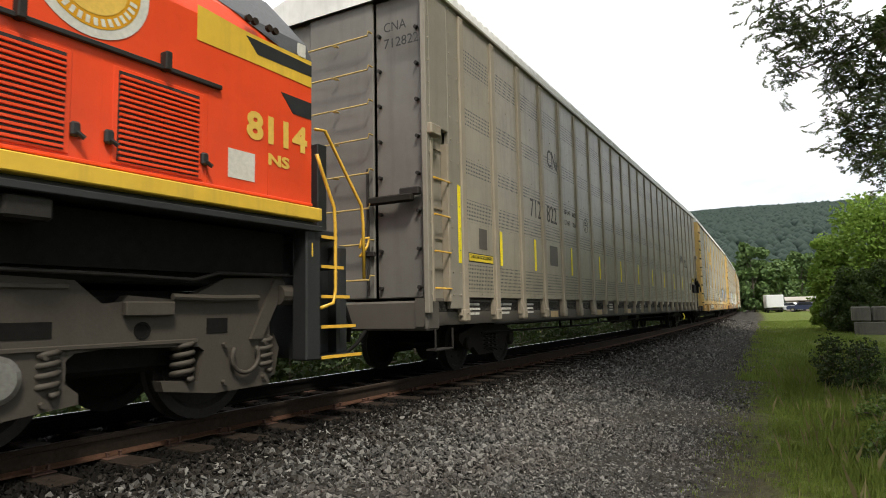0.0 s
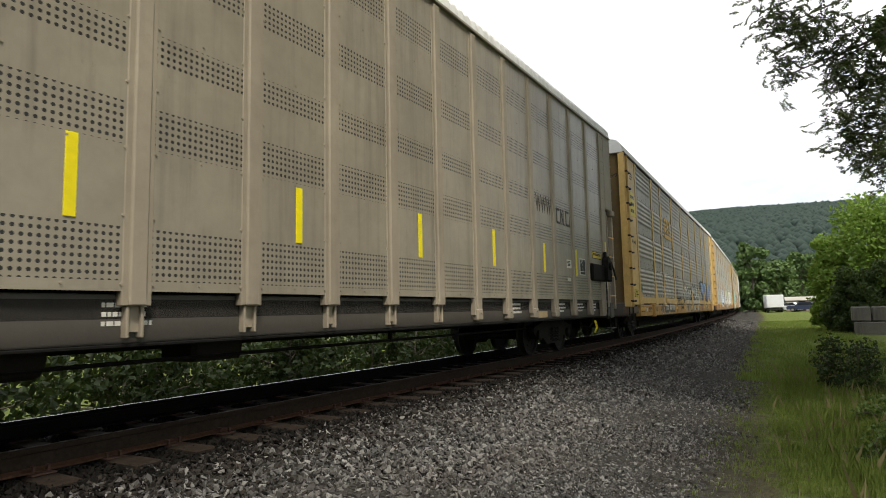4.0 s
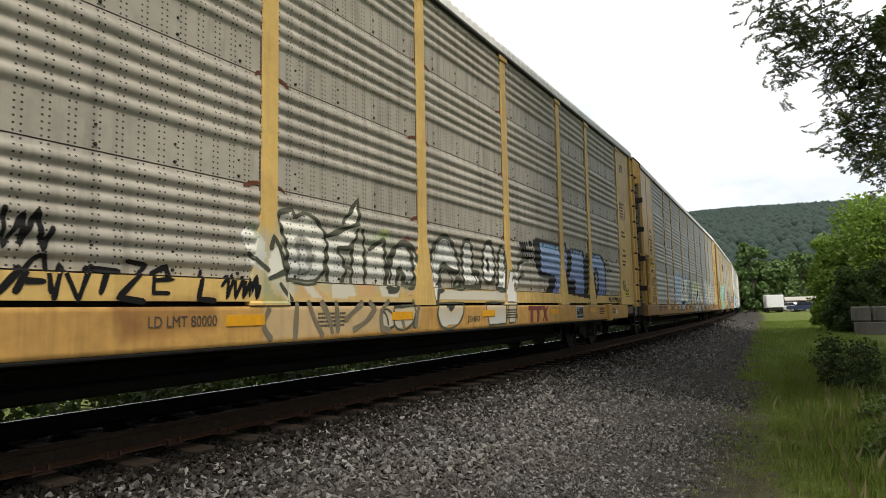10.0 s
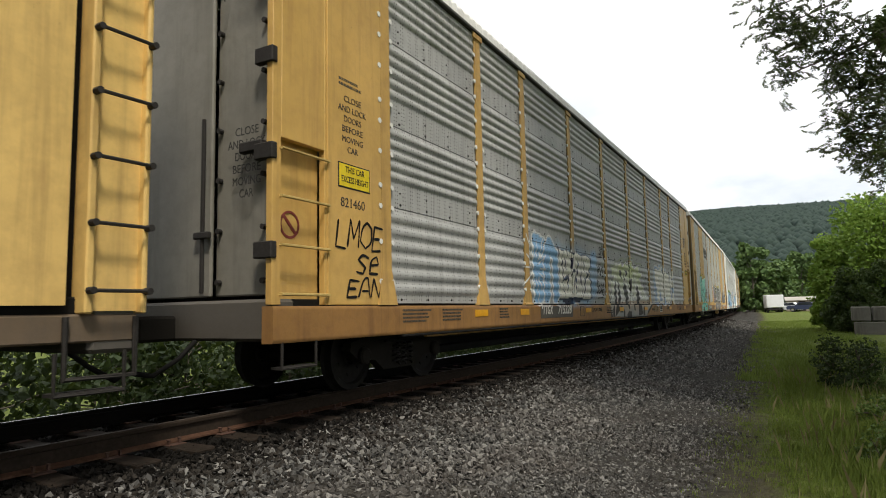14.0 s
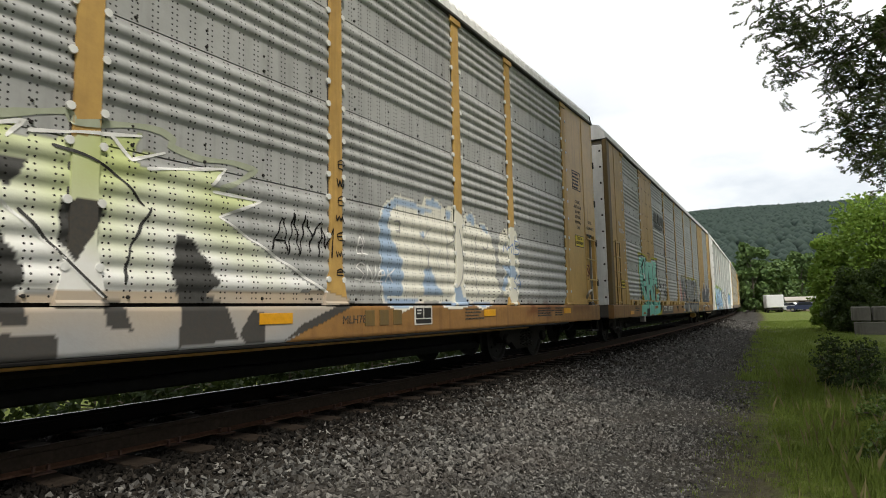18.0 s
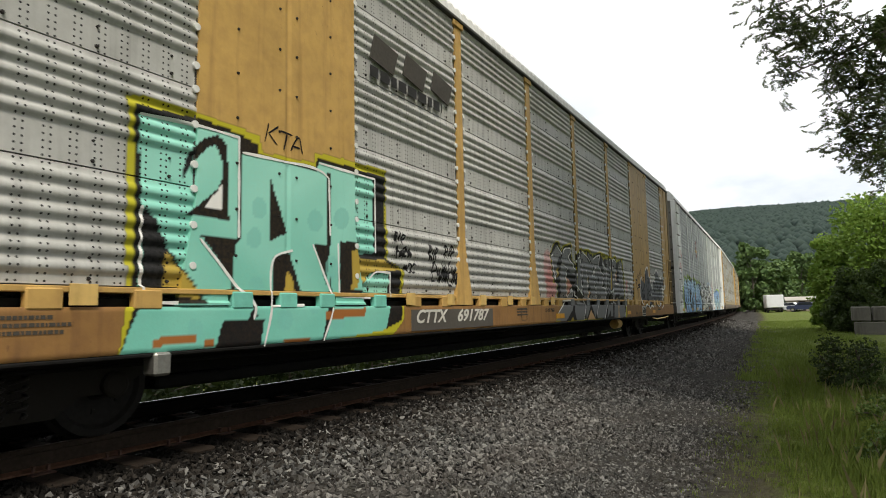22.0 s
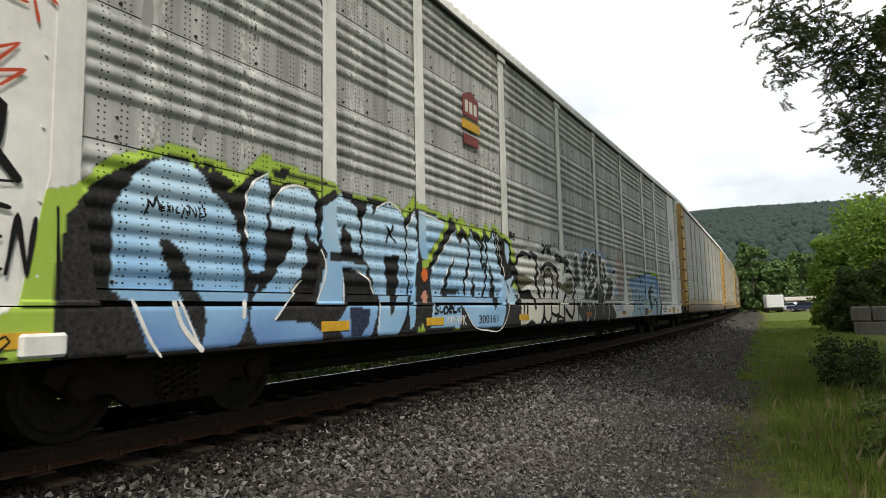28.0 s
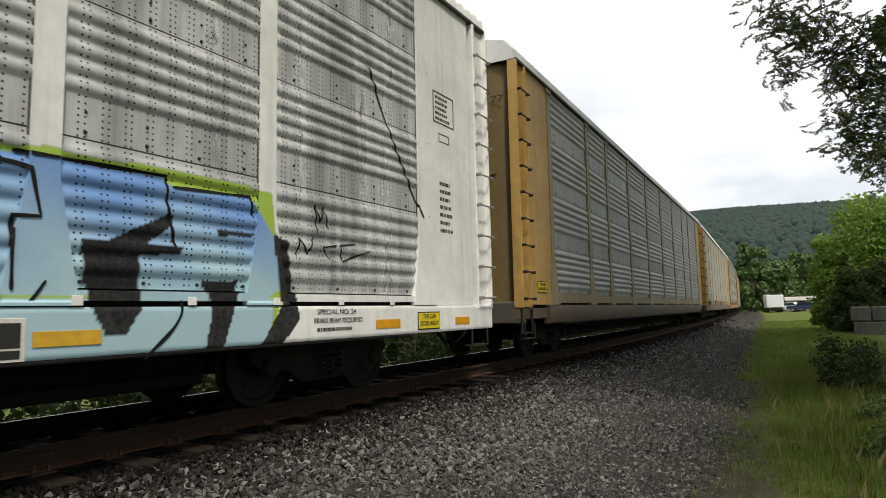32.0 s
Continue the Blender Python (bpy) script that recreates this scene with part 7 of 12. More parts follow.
# fourth car: mint letters with a yellow rim, grey letters, bubble tag, black tags
s4.fill([(3.66, 2.67), (3.82, 2.7), (4.27, 2.7), (4.75, 2.68), (4.99, 2.65), (5.04, 2.51), (5.76, 2.55), (5.76, 2.66), (6.12, 2.69), (7.09, 2.72), (7.12, 1.6), (7.48, 1.51), (7.4, 0.87), (7.16, 0.69), (5.88, 0.67), (3.62, 0.68), (3.69, 1.16)], YEL)
s4.fill([(3.73, 2.61), (4.28, 2.65), (4.75, 2.62), (4.95, 2.57), (4.96, 2.48), (5.79, 2.5), (5.8, 2.61), (6.18, 2.62), (7.07, 2.63), (7.07, 1.62), (7.4, 1.51), (7.36, 0.87), (7.02, 0.78), (5.88, 0.68), (3.63, 0.69), (3.75, 1.08)], INK)
s4.fill([(3.77, 2.55), (4.74, 2.59), (4.78, 2.45), (5.8, 2.47), (5.83, 2.57), (6.83, 2.57), (6.82, 1.67), (6.52, 1.62), (6.51, 1.43), (7.13, 1.44), (7.11, 0.84), (6.95, 0.76), (5.88, 0.68), (3.63, 0.69), (3.8, 1.08), (3.8, 1.72)], MNT, second=MIN)
s4.fill([(3.82, 1.83), (3.93, 1.74), (4.03, 1.53), (4.42, 1.08), (3.82, 1.08), (3.8, 1.72)], INK)
s4.fill([(4.18, 2.1), (4.19, 2.25), (4.25, 2.38), (4.36, 2.48), (4.5, 2.55), (4.6, 2.49), (4.62, 2.29), (4.64, 1.8), (4.58, 1.81), (4.21, 1.81), (4.51, 2.07), (4.56, 2.17), (4.55, 2.35), (4.48, 2.45), (4.39, 2.41), (4.27, 2.27), (4.22, 2.18)], INK)
s4.fill([(4.73, 2.59), (4.97, 2.57), (4.97, 2.45), (4.78, 2.46), (4.77, 1.65), (4.73, 1.65)], INK)
s4.fill([(4.33, 1.65), (4.78, 1.66), (4.71, 1.6), (4.69, 1.28), (4.63, 1.33), (4.38, 1.61)], INK)
s4.fill([(5.13, 2.29), (5.2, 2.13), (5.36, 1.77), (5.13, 1.66)], INK)
s4.fill([(5.18, 1.52), (5.39, 1.58), (5.46, 1.43), (5.61, 1.07), (5.37, 1.05), (5.16, 1.05)], INK)
s4.fill([(5.75, 1.69), (6.01, 1.7), (5.95, 1.27), (5.83, 1.54)], INK)
s4.fill([(5.95, 2.49), (6.02, 2.48), (6.03, 1.7), (5.97, 1.7)], INK)
s4.fill([(6.85, 2.57), (7.07, 2.59), (7.07, 1.62), (6.55, 1.59), (6.52, 1.64), (6.82, 1.67)], INK)
s4.fill([(6.17, 1.75), (6.52, 1.78), (6.48, 1.68), (6.41, 1.24), (6.68, 1.21), (6.17, 1.16)], INK)
s4.fill([(7.14, 1.45), (7.4, 1.49), (7.34, 0.88), (7.02, 0.78), (7.13, 1.09)], INK)
s4.fill([(6.01, 1.38), (6.06, 1.09), (5.91, 0.68), (5.86, 0.68), (5.98, 1.09)], INK)
s4.fill([(4.57, 0.92), (5.05, 0.92), (5.01, 0.69), (4.5, 0.69)], INK)
s4.fill([(4.67, 1.33), (4.71, 1.21), (4.73, 1.05), (4.69, 1.05)], INK)
s4.fill([(4.94, 1.09), (4.97, 0.96), (4.9, 0.9), (4.86, 0.93)], INK)
s4.fill([(4.36, 1.88), (4.57, 2.13), (4.56, 1.89)], WHT)
s4.fill([(4, 1.5), (4.04, 1.47), (4.31, 1.2), (4.34, 1.11), (4.01, 1.16)], MUS)
s4.fill([(5.37, 1.39), (5.44, 1.33), (5.49, 1.12), (5.32, 1.15)], MUS)
s4.fill([(6.39, 1.67), (6.52, 1.69), (6.56, 1.47), (6.48, 1.25), (6.38, 1.22)], MUS)
s4.fill([(6.55, 1.59), (7.03, 1.6), (7.11, 1.56), (7.43, 1.5), (6.78, 1.45), (6.58, 1.29)], MUS)
s4.fill([(6.68, 1.37), (6.82, 1.43), (7.13, 1.43), (7.12, 1.15), (6.71, 1.15)], MNT)
s4.line([(3.77, 2.55), (4.31, 2.58), (4.74, 2.58), (4.75, 1.66)], 0.042, WHT)
s4.line([(4.33, 1.62), (4.52, 1.44), (4.75, 1.21), (4.94, 1.05), (4.92, 0.93)], 0.042, WHT)
s4.line([(5.39, 1.59), (5.2, 1.52), (5.16, 1.45), (5.14, 1.02), (5.05, 0.68)], 0.042, WHT)
s4.line([(5.14, 1.05), (5.59, 1.06)], 0.042, WHT)
s4.line([(5.73, 1.69), (5.88, 1.43), (6.04, 1.09), (5.88, 0.69)], 0.042, WHT)
s4.line([(4.78, 2.45), (5.26, 2.47), (5.89, 2.47), (5.99, 2.42), (6.01, 1.8)], 0.042, WHT)
s4.line([(5.83, 2.56), (6.12, 2.56), (6.83, 2.56), (6.83, 1.67)], 0.042, WHT)
s4.line([(6.71, 1.37), (6.82, 1.44), (7.13, 1.45), (7.12, 1.15)], 0.042, WHT)
s4.line([(6.17, 1.16), (6.71, 1.14)], 0.042, WHT)
s4.line([(3.8, 1.83), (3.8, 1.45), (3.82, 1.08), (4.43, 1.08)], 0.042, WHT)
s4.line([(5.27, 1.56), (5.44, 1.6)], 0.042, WHT)
s4.line([(6.14, 1.73), (6.16, 1.16)], 0.042, WHT)
s4.fill([(5.09, 1.98), (5.08, 1.92), (5.04, 1.88), (5, 1.86), (4.95, 1.87), (4.91, 1.9), (4.9, 1.95), (4.91, 2.01), (4.95, 2.05), (4.99, 2.07), (5.04, 2.06), (5.08, 2.03)], MNT2, alpha=0.55)
s4.fill([(5.03, 1.69), (5.02, 1.63), (4.98, 1.59), (4.94, 1.58), (4.89, 1.59), (4.85, 1.62), (4.84, 1.67), (4.85, 1.72), (4.89, 1.76), (4.93, 1.78), (4.98, 1.77), (5.02, 1.74)], MNT2, alpha=0.55)
s4.fill([(5.9, 1.95), (5.88, 1.89), (5.83, 1.84), (5.77, 1.82), (5.71, 1.83), (5.67, 1.87), (5.66, 1.93), (5.67, 1.99), (5.71, 2.03), (5.77, 2.06), (5.83, 2.05), (5.88, 2.01)], MNT2, alpha=0.55)
s4.fill([(6.34, 2.03), (6.32, 1.96), (6.27, 1.91), (6.2, 1.89), (6.14, 1.89), (6.09, 1.93), (6.07, 1.99), (6.09, 2.06), (6.14, 2.11), (6.21, 2.13), (6.27, 2.13), (6.32, 2.09)], MNT2, alpha=0.55)
s4.fill([(5.06, 1.23), (5.04, 1.18), (5.01, 1.14), (4.96, 1.13), (4.92, 1.14), (4.88, 1.18), (4.87, 1.23), (4.88, 1.28), (4.91, 1.32), (4.96, 1.33), (5.01, 1.32), (5.04, 1.28)], MNT2, alpha=0.55)
s4.fill([(5.87, 1.09), (5.85, 1.03), (5.81, 0.99), (5.75, 0.97), (5.69, 0.99), (5.65, 1.03), (5.63, 1.09), (5.65, 1.14), (5.69, 1.19), (5.75, 1.2), (5.81, 1.19), (5.85, 1.15)], MNT2, alpha=0.55)
s4.fill([(6.18, 1.47), (6.16, 1.41), (6.12, 1.36), (6.05, 1.34), (5.99, 1.36), (5.94, 1.4), (5.93, 1.46), (5.94, 1.52), (5.99, 1.56), (6.05, 1.58), (6.12, 1.57), (6.17, 1.53)], MNT2, alpha=0.55)
s4.fill([(5.43, 0.92), (5.41, 0.86), (5.37, 0.82), (5.32, 0.81), (5.27, 0.83), (5.23, 0.87), (5.22, 0.92), (5.23, 0.97), (5.27, 1.01), (5.32, 1.03), (5.37, 1.01), (5.41, 0.97)], MNT2, alpha=0.55)
s4.fill([(6.24, 0.9), (6.22, 0.84), (6.17, 0.8), (6.11, 0.78), (6.04, 0.8), (6, 0.85), (5.98, 0.9), (6, 0.96), (6.05, 1.01), (6.11, 1.02), (6.17, 1), (6.22, 0.96)], MNT2, alpha=0.55)
s4.fill([(4.36, 0.85), (4.35, 0.81), (4.32, 0.78), (4.28, 0.76), (4.25, 0.78), (4.22, 0.81), (4.21, 0.86), (4.22, 0.9), (4.24, 0.94), (4.28, 0.95), (4.32, 0.93), (4.35, 0.9)], MNT2, alpha=0.55)
s4.fill([(3.89, 0.8), (4.05, 0.82), (4.3, 0.83), (4.3, 0.76), (3.9, 0.74)], RST)
s4.fill([(4.37, 0.77), (4.49, 0.78), (4.48, 0.72), (4.39, 0.71)], RST)
s4.fill([(5.3, 0.74), (5.67, 0.74), (5.67, 0.68), (5.32, 0.69)], RST)
s4.fill([(5.91, 1), (6.61, 1.03), (6.6, 0.93), (5.91, 0.91)], RST)
s4.tag("KTA", 5.06, 5.59, 2.58, 2.82, 0.022, INK, seed=26)
s4.tag("RIP", 7.24, 7.5, 1.83, 2.0, 0.042, INK, seed=27)
s4.tag("ewew", 7.26, 7.64, 1.63, 1.81, 0.035, INK, seed=28)
s4.tag("wDC", 7.45, 7.74, 1.46, 1.6, 0.03, INK, seed=29)
s4.tag("RIP", 8.09, 8.33, 1.66, 1.88, 0.04, INK, seed=31)
s4.tag("RIP", 8.52, 8.81, 1.71, 1.91, 0.04, INK, seed=32)
s4.tag("Je~wewA", 8.0, 9.02, 1.29, 1.69, 0.035, INK, seed=33)
# grey letters
s4.dot(12.88, 1.45, 0.32, 0.42, PNK, alpha=0.75)
s4.dot(12.78, 1.78, 0.32, 0.42, PNK, alpha=0.60)
s4.fill([(12.89, 2.07), (13.09, 2.28), (13.23, 2.39), (13.4, 2.4), (13.65, 2.25), (13.77, 2.35), (14.29, 2.45), (14.33, 2.14), (14.49, 1.97), (14.55, 2.16), (14.9, 2.32), (15.51, 2.4), (15.99, 2.28), (16.75, 2.39), (17.57, 2.33), (17.59, 0.65), (12.97, 0.71), (13.02, 0.84), (13.42, 1.06), (13.23, 1.21), (13.2, 1.52), (13.07, 1.49), (13, 1.56), (12.91, 1.92)], YEL)
s4.fill([(12.92, 2.06), (13.09, 2.24), (13.25, 2.36), (13.39, 2.37), (13.65, 2.2), (13.79, 2.31), (14.23, 2.4), (14.28, 2.29), (14.29, 2.1), (14.49, 1.94), (14.57, 2.13), (14.9, 2.29), (15.45, 2.35), (15.96, 2.23), (16.68, 2.33), (17.52, 2.29), (17.55, 0.66), (13, 0.73), (13.05, 0.84), (13.45, 1.09), (13.26, 1.21), (13.23, 1.5), (13.08, 1.53), (13, 1.61)], INK)
s4.fill([(12.96, 2.06), (13.27, 2.25), (13.34, 2.3), (13.65, 2.14), (13.3, 1.97), (13.25, 1.76), (13.14, 1.57), (13.08, 1.59), (13, 1.89)], GRY)
s4.fill([(13.67, 2.15), (13.83, 2.26), (14.23, 2.31), (14.23, 2.2), (14.04, 2.1), (14.49, 1.86), (14.47, 1.7), (13.98, 1.82), (13.91, 1.84), (13.8, 1.86), (13.56, 1.91), (13.61, 2.06)], GRY)
s4.fill([(13.56, 1.91), (13.84, 1.83), (13.79, 1.63), (13.81, 1.23), (13.45, 1.22), (13.42, 1.59), (13.48, 1.85)], GRY)
s4.fill([(13.05, 0.84), (13.59, 1.13), (14.2, 1.15), (14.07, 0.94), (13.62, 0.71), (13.02, 0.73)], GRY)
s4.fill([(14.57, 1.89), (14.64, 2.12), (14.9, 2.19), (15, 1.97), (14.92, 1.62), (14.8, 1.48), (14.97, 1.46), (14.95, 1.26), (14.47, 1.46), (14.42, 1.52), (14.51, 1.69)], GRY)
s4.fill([(13.85, 1.21), (14.2, 1.42), (14.2, 1.18)], GRY)
s4.fill([(14.26, 1.06), (14.88, 1.19), (15.02, 1.06), (14.83, 0.7), (14.35, 0.71), (14.23, 0.91)], GRY)
s4.fill([(13.84, 1.66), (14.2, 1.49), (13.86, 1.24)], SAL)
s4.fill([(13.22, 1.79), (13.34, 1.85), (13.36, 1.67), (13.27, 1.62)], MUS)
s4.fill([(13.82, 1.67), (13.86, 1.66), (13.87, 1.26), (13.85, 1.23)], MUS)
s4.fill([(13.26, 1.16), (13.42, 1.15), (13.39, 1.09)], MUS)
s4.fill([(13.93, 0.72), (14.07, 0.8), (14.17, 0.71)], MUS)
s4.line([(13.34, 2.29), (13.64, 2.14)], 0.05, WHT)
s4.line([(13.71, 2.16), (13.79, 2.24), (14.21, 2.31), (14.23, 2.2), (14.04, 2.1), (14.49, 1.84)], 0.05, WHT)
s4.line([(12.97, 1.98), (13.05, 1.74), (13.11, 1.58), (13.22, 1.71)], 0.05, WHT)
s4.line([(13.54, 1.91), (13.76, 1.9), (13.87, 1.85)], 0.05, WHT)
s4.line([(13.91, 1.86), (13.82, 1.71), (13.8, 1.51), (13.83, 1.23)], 0.05, WHT)
s4.line([(14.2, 1.42), (13.88, 1.22)], 0.05, WHT)
s4.line([(14.2, 1.42), (14.22, 1.22)], 0.05, WHT)
s4.line([(13.48, 1.15), (14.2, 1.15)], 0.05, WHT)
s4.line([(14.42, 1.51), (14.69, 1.38), (14.97, 1.24)], 0.05, WHT)
s4.line([(14.28, 1.35), (14.6, 1.14)], 0.05, WHT)
s4.line([(13.05, 0.84), (13.59, 1.13)], 0.05, WHT)
s4.line([(12.96, 2.05), (13.09, 2.09)], 0.05, WHT)
s4.fill([(14.52, 2.22), (14.96, 2.38), (15.41, 2.26), (15.48, 2.38), (15.98, 2.31), (16.6, 2.42), (16.92, 2.27), (17.41, 2.33), (17.64, 2.29), (18.01, 2.42), (18.28, 2.3), (18.86, 2.38), (18.96, 2.14), (18.93, 1.25), (18.96, 0.65), (17.62, 0.66), (14.63, 0.71)], YEL)
s4.fill([(14.55, 2.18), (14.97, 2.34), (15.44, 2.21), (15.5, 2.35), (15.96, 2.26), (16.54, 2.37), (16.92, 2.22), (17.49, 2.29), (17.68, 2.24), (18.06, 2.36), (18.23, 2.21), (18.71, 2.33), (18.89, 2.19), (18.88, 1.25), (18.76, 0.66), (14.63, 0.73)], INK)
s4.fill([(14.64, 2.12), (14.89, 2.2), (14.98, 1.91), (15, 1.81), (14.84, 1.53), (14.97, 1.47), (14.94, 1.37), (14.99, 1.21), (14.96, 1.24), (14.61, 1.45), (14.63, 1.76)], GRY)
s4.fill([(15, 2.28), (15.12, 2.29), (15.78, 2), (15.84, 1.76), (15.99, 1.89), (15.99, 1.12), (15.02, 1.11), (15.04, 1.81)], GRY)
s4.fill([(15.52, 2.3), (15.98, 2.19), (16.19, 2.24), (16.57, 2.31), (16.42, 2.01), (16.75, 1.81), (16.6, 1.5), (16.91, 1.47), (16.91, 1.17), (16.26, 1.16), (16.09, 1.47), (16.04, 1.82), (15.83, 2.05)], GRY)
s4.fill([(16.75, 2.27), (17.12, 1.98), (17.05, 1.35), (16.95, 1.17), (16.85, 1.51), (16.82, 1.86)], GRY)
s4.fill([(17.11, 2.21), (17.49, 2.26), (17.52, 1.65), (17.4, 1.36), (17.2, 1.31), (17.18, 1.94)], GRY)
s4.fill([(17.68, 2.19), (17.93, 2.3), (18.14, 2.2), (18, 1.68), (18.31, 1.65), (18.36, 2.07), (18.56, 2.28), (18.81, 2.23), (18.83, 1.3), (17.63, 1.18), (17.55, 1.51)], GRY)
s4.fill([(14.4, 1.14), (14.58, 1.14), (15, 1.06), (15.02, 1), (14.86, 0.71), (14.41, 0.73), (14.25, 0.94), (14.25, 1.08)], GRY)
s4.fill([(15.05, 1.08), (15.44, 1.06), (15.2, 0.81), (15.05, 0.73), (15.06, 0.95)], GRY)
s4.fill([(15.48, 1.08), (16.04, 1.11), (16.02, 1), (15.8, 0.74)], GRY)
s4.fill([(16.1, 1.08), (16.91, 1.12), (16.88, 1), (16.6, 0.72), (16, 0.74), (15.9, 0.78)], GRY)
s4.fill([(17.01, 1.08), (17.47, 1.11), (17.43, 0.76), (16.85, 0.74)], GRY)
s4.fill([(17.63, 1.13), (18.77, 1.16), (18.66, 0.71), (18.11, 0.68), (17.54, 0.71)], GRY)
s4.fill([(15.31, 1.88), (15.53, 1.64), (15.34, 1.48)], INK)
s4.fill([(15.36, 1.46), (15.58, 1.51), (15.61, 1.22), (15.4, 1.22)], INK)
s4.fill([(16.25, 1.8), (16.38, 1.65), (16.28, 1.55)], INK)
s4.fill([(16.28, 1.3), (16.41, 1.28), (16.37, 1.19), (16.26, 1.24)], INK)
s4.fill([(16.91, 0.74), (17.18, 0.9), (17.22, 0.77)], INK)
s4.fill([(17.87, 1.33), (18.3, 1.36), (18.34, 1.24), (17.87, 1.23)], INK)
s4.fill([(15.41, 1.36), (15.56, 1.4), (15.48, 1.22), (15.41, 1.22)], PCH)
s4.fill([(17.92, 1.82), (18.14, 2), (18.04, 1.68)], PCH)
s4.fill([(17.99, 1.23), (18.18, 1.23), (18.07, 0.88), (18.17, 0.68), (17.94, 0.69), (18.01, 0.93)], PCH)
s4.fill([(15.44, 0.94), (15.8, 0.71), (15.16, 0.71)], PCH)
s4.fill([(14.84, 1.54), (14.89, 1.6), (14.89, 1.52)], PCH)
s4.fill([(15.38, 1.7), (15.45, 1.68), (15.43, 1.56)], MUS)
s4.fill([(17.4, 1.64), (17.52, 1.98), (17.54, 1.51), (17.44, 1.45)], MUS)
s4.line([(15.1, 2.3), (15.78, 2.01), (15.84, 1.74), (15.99, 1.89), (15.99, 1.66)], 0.05, WHT)
s4.line([(15.98, 2.17), (16.25, 2.26), (16.57, 2.31), (16.36, 2)], 0.05, WHT)
s4.line([(16.39, 1.98), (16.77, 1.81), (16.6, 1.5), (16.91, 1.47), (16.91, 1.12), (16.6, 0.7)], 0.05, WHT)
s4.line([(15.29, 1.87), (15.36, 1.71), (15.34, 1.48), (15.49, 1.54)], 0.05, WHT)
s4.line([(15.34, 1.43), (15.39, 1.15)], 0.05, WHT)
s4.line([(15.94, 1.64), (15.99, 1.47), (15.99, 1.12)], 0.05, WHT)
s4.line([(16.07, 1.49), (16.07, 1.08), (15.9, 0.8)], 0.05, WHT)
s4.line([(16.75, 2.12), (17.12, 1.96), (17.05, 1.62), (17.05, 1.35)], 0.05, WHT)
s4.line([(17.68, 2.19), (17.93, 2.29), (18.16, 2.21)], 0.05, WHT)
s4.line([(17.88, 1.97), (17.96, 1.75)], 0.05, WHT)
s4.line([(17.67, 1.46), (17.51, 1.41), (17.59, 1.08)], 0.05, WHT)
s4.line([(17.91, 1.62), (18.35, 1.63), (18.35, 1.52)], 0.05, WHT)
s4.line([(18.41, 2.08), (18.7, 2.12), (18.73, 1.51), (18.78, 1.35)], 0.05, WHT)
s4.line([(18.98, 1.19), (18.66, 0.71)], 0.05, WHT)
s4.line([(14.89, 2.19), (14.98, 1.91), (15, 1.81), (14.8, 1.51), (14.97, 1.47), (14.94, 1.37)], 0.05, WHT)
s4.line([(14.64, 2.1), (14.9, 2.19)], 0.05, WHT)
s4.line([(14.86, 1.21), (15.03, 1), (14.86, 0.71)], 0.05, WHT)
s4.line([(16.09, 1.99), (15.88, 1.84), (15.79, 1.76)], 0.05, WHT)
# bubble tag
s4.fill([(21.17, 1.84), (21.06, 1.88), (20.98, 1.78), (20.91, 1.57), (20.86, 1.4), (21.06, 1.13), (21.38, 0.96), (21.62, 1.04), (22.06, 1), (22.69, 1), (22.77, 1.14), (23.35, 1.15), (23.61, 1.01), (24.09, 1.03), (24.51, 1.21), (24.43, 1.7), (24.88, 1.72), (24.78, 1.97), (24.45, 2), (24.29, 1.91), (23.85, 2.19), (23.57, 2.23), (23.43, 2.1), (23.29, 1.81), (23.04, 1.84), (22.88, 1.87), (22.75, 1.61), (22.49, 1.71), (22.32, 1.95), (22.14, 2.01), (22.08, 2.2), (21.88, 2.22), (21.69, 2.11), (21.63, 1.92), (21.57, 1.73), (21.39, 1.78)], STL)
s4.fill([(21.38, 0.99), (21.56, 1.24), (21.8, 1.06), (21.99, 1.22), (22.26, 1.06), (22.59, 1.22), (22.73, 1), (22.06, 0.98)], INK)
s4.fill([(22.81, 1.17), (23.35, 1.21), (23.65, 1.01), (24.2, 1.2), (24.4, 1.18), (23.99, 1.01), (23.52, 0.97), (22.85, 1.1)], INK)
s4.fill([(19.08, 1.72), (19.2, 1.76), (19.33, 1.74), (19.3, 1.58), (19.21, 1.42), (19.14, 1.4), (19.07, 1.56)], PNK, alpha=0.75, soft=0.1)
s4.line([(21.17, 1.82), (21.14, 1.9), (21.06, 1.91), (20.96, 1.82), (20.96, 1.7), (20.86, 1.6), (20.83, 1.4), (20.91, 1.27), (21.06, 1.1), (21.16, 1.05)], 0.06, WHT)
s4.line([(21.63, 2.03), (21.73, 2.18), (21.95, 2.27), (22.12, 2.23), (22.21, 1.98), (22.39, 1.93), (22.49, 1.73), (22.71, 1.65), (22.79, 1.48)], 0.06, WHT)
s4.line([(22.79, 1.57), (22.8, 1.84), (22.92, 1.92), (23.08, 1.82)], 0.06, WHT)
s4.line([(23.4, 2.12), (23.57, 2.26), (23.85, 2.21), (24.04, 2.06), (24.29, 1.99), (24.4, 2.04), (24.62, 2.09), (24.89, 1.96), (24.93, 1.7), (24.75, 1.59), (24.54, 1.7), (24.56, 1.21), (24.39, 1.01), (24.13, 0.94)], 0.06, WHT)
s4.line([(21.36, 0.92), (21.62, 1.06), (21.93, 1.02), (22.12, 0.94), (22.36, 1.02), (22.69, 0.98), (22.82, 1.21), (22.93, 0.98)], 0.06, WHT)
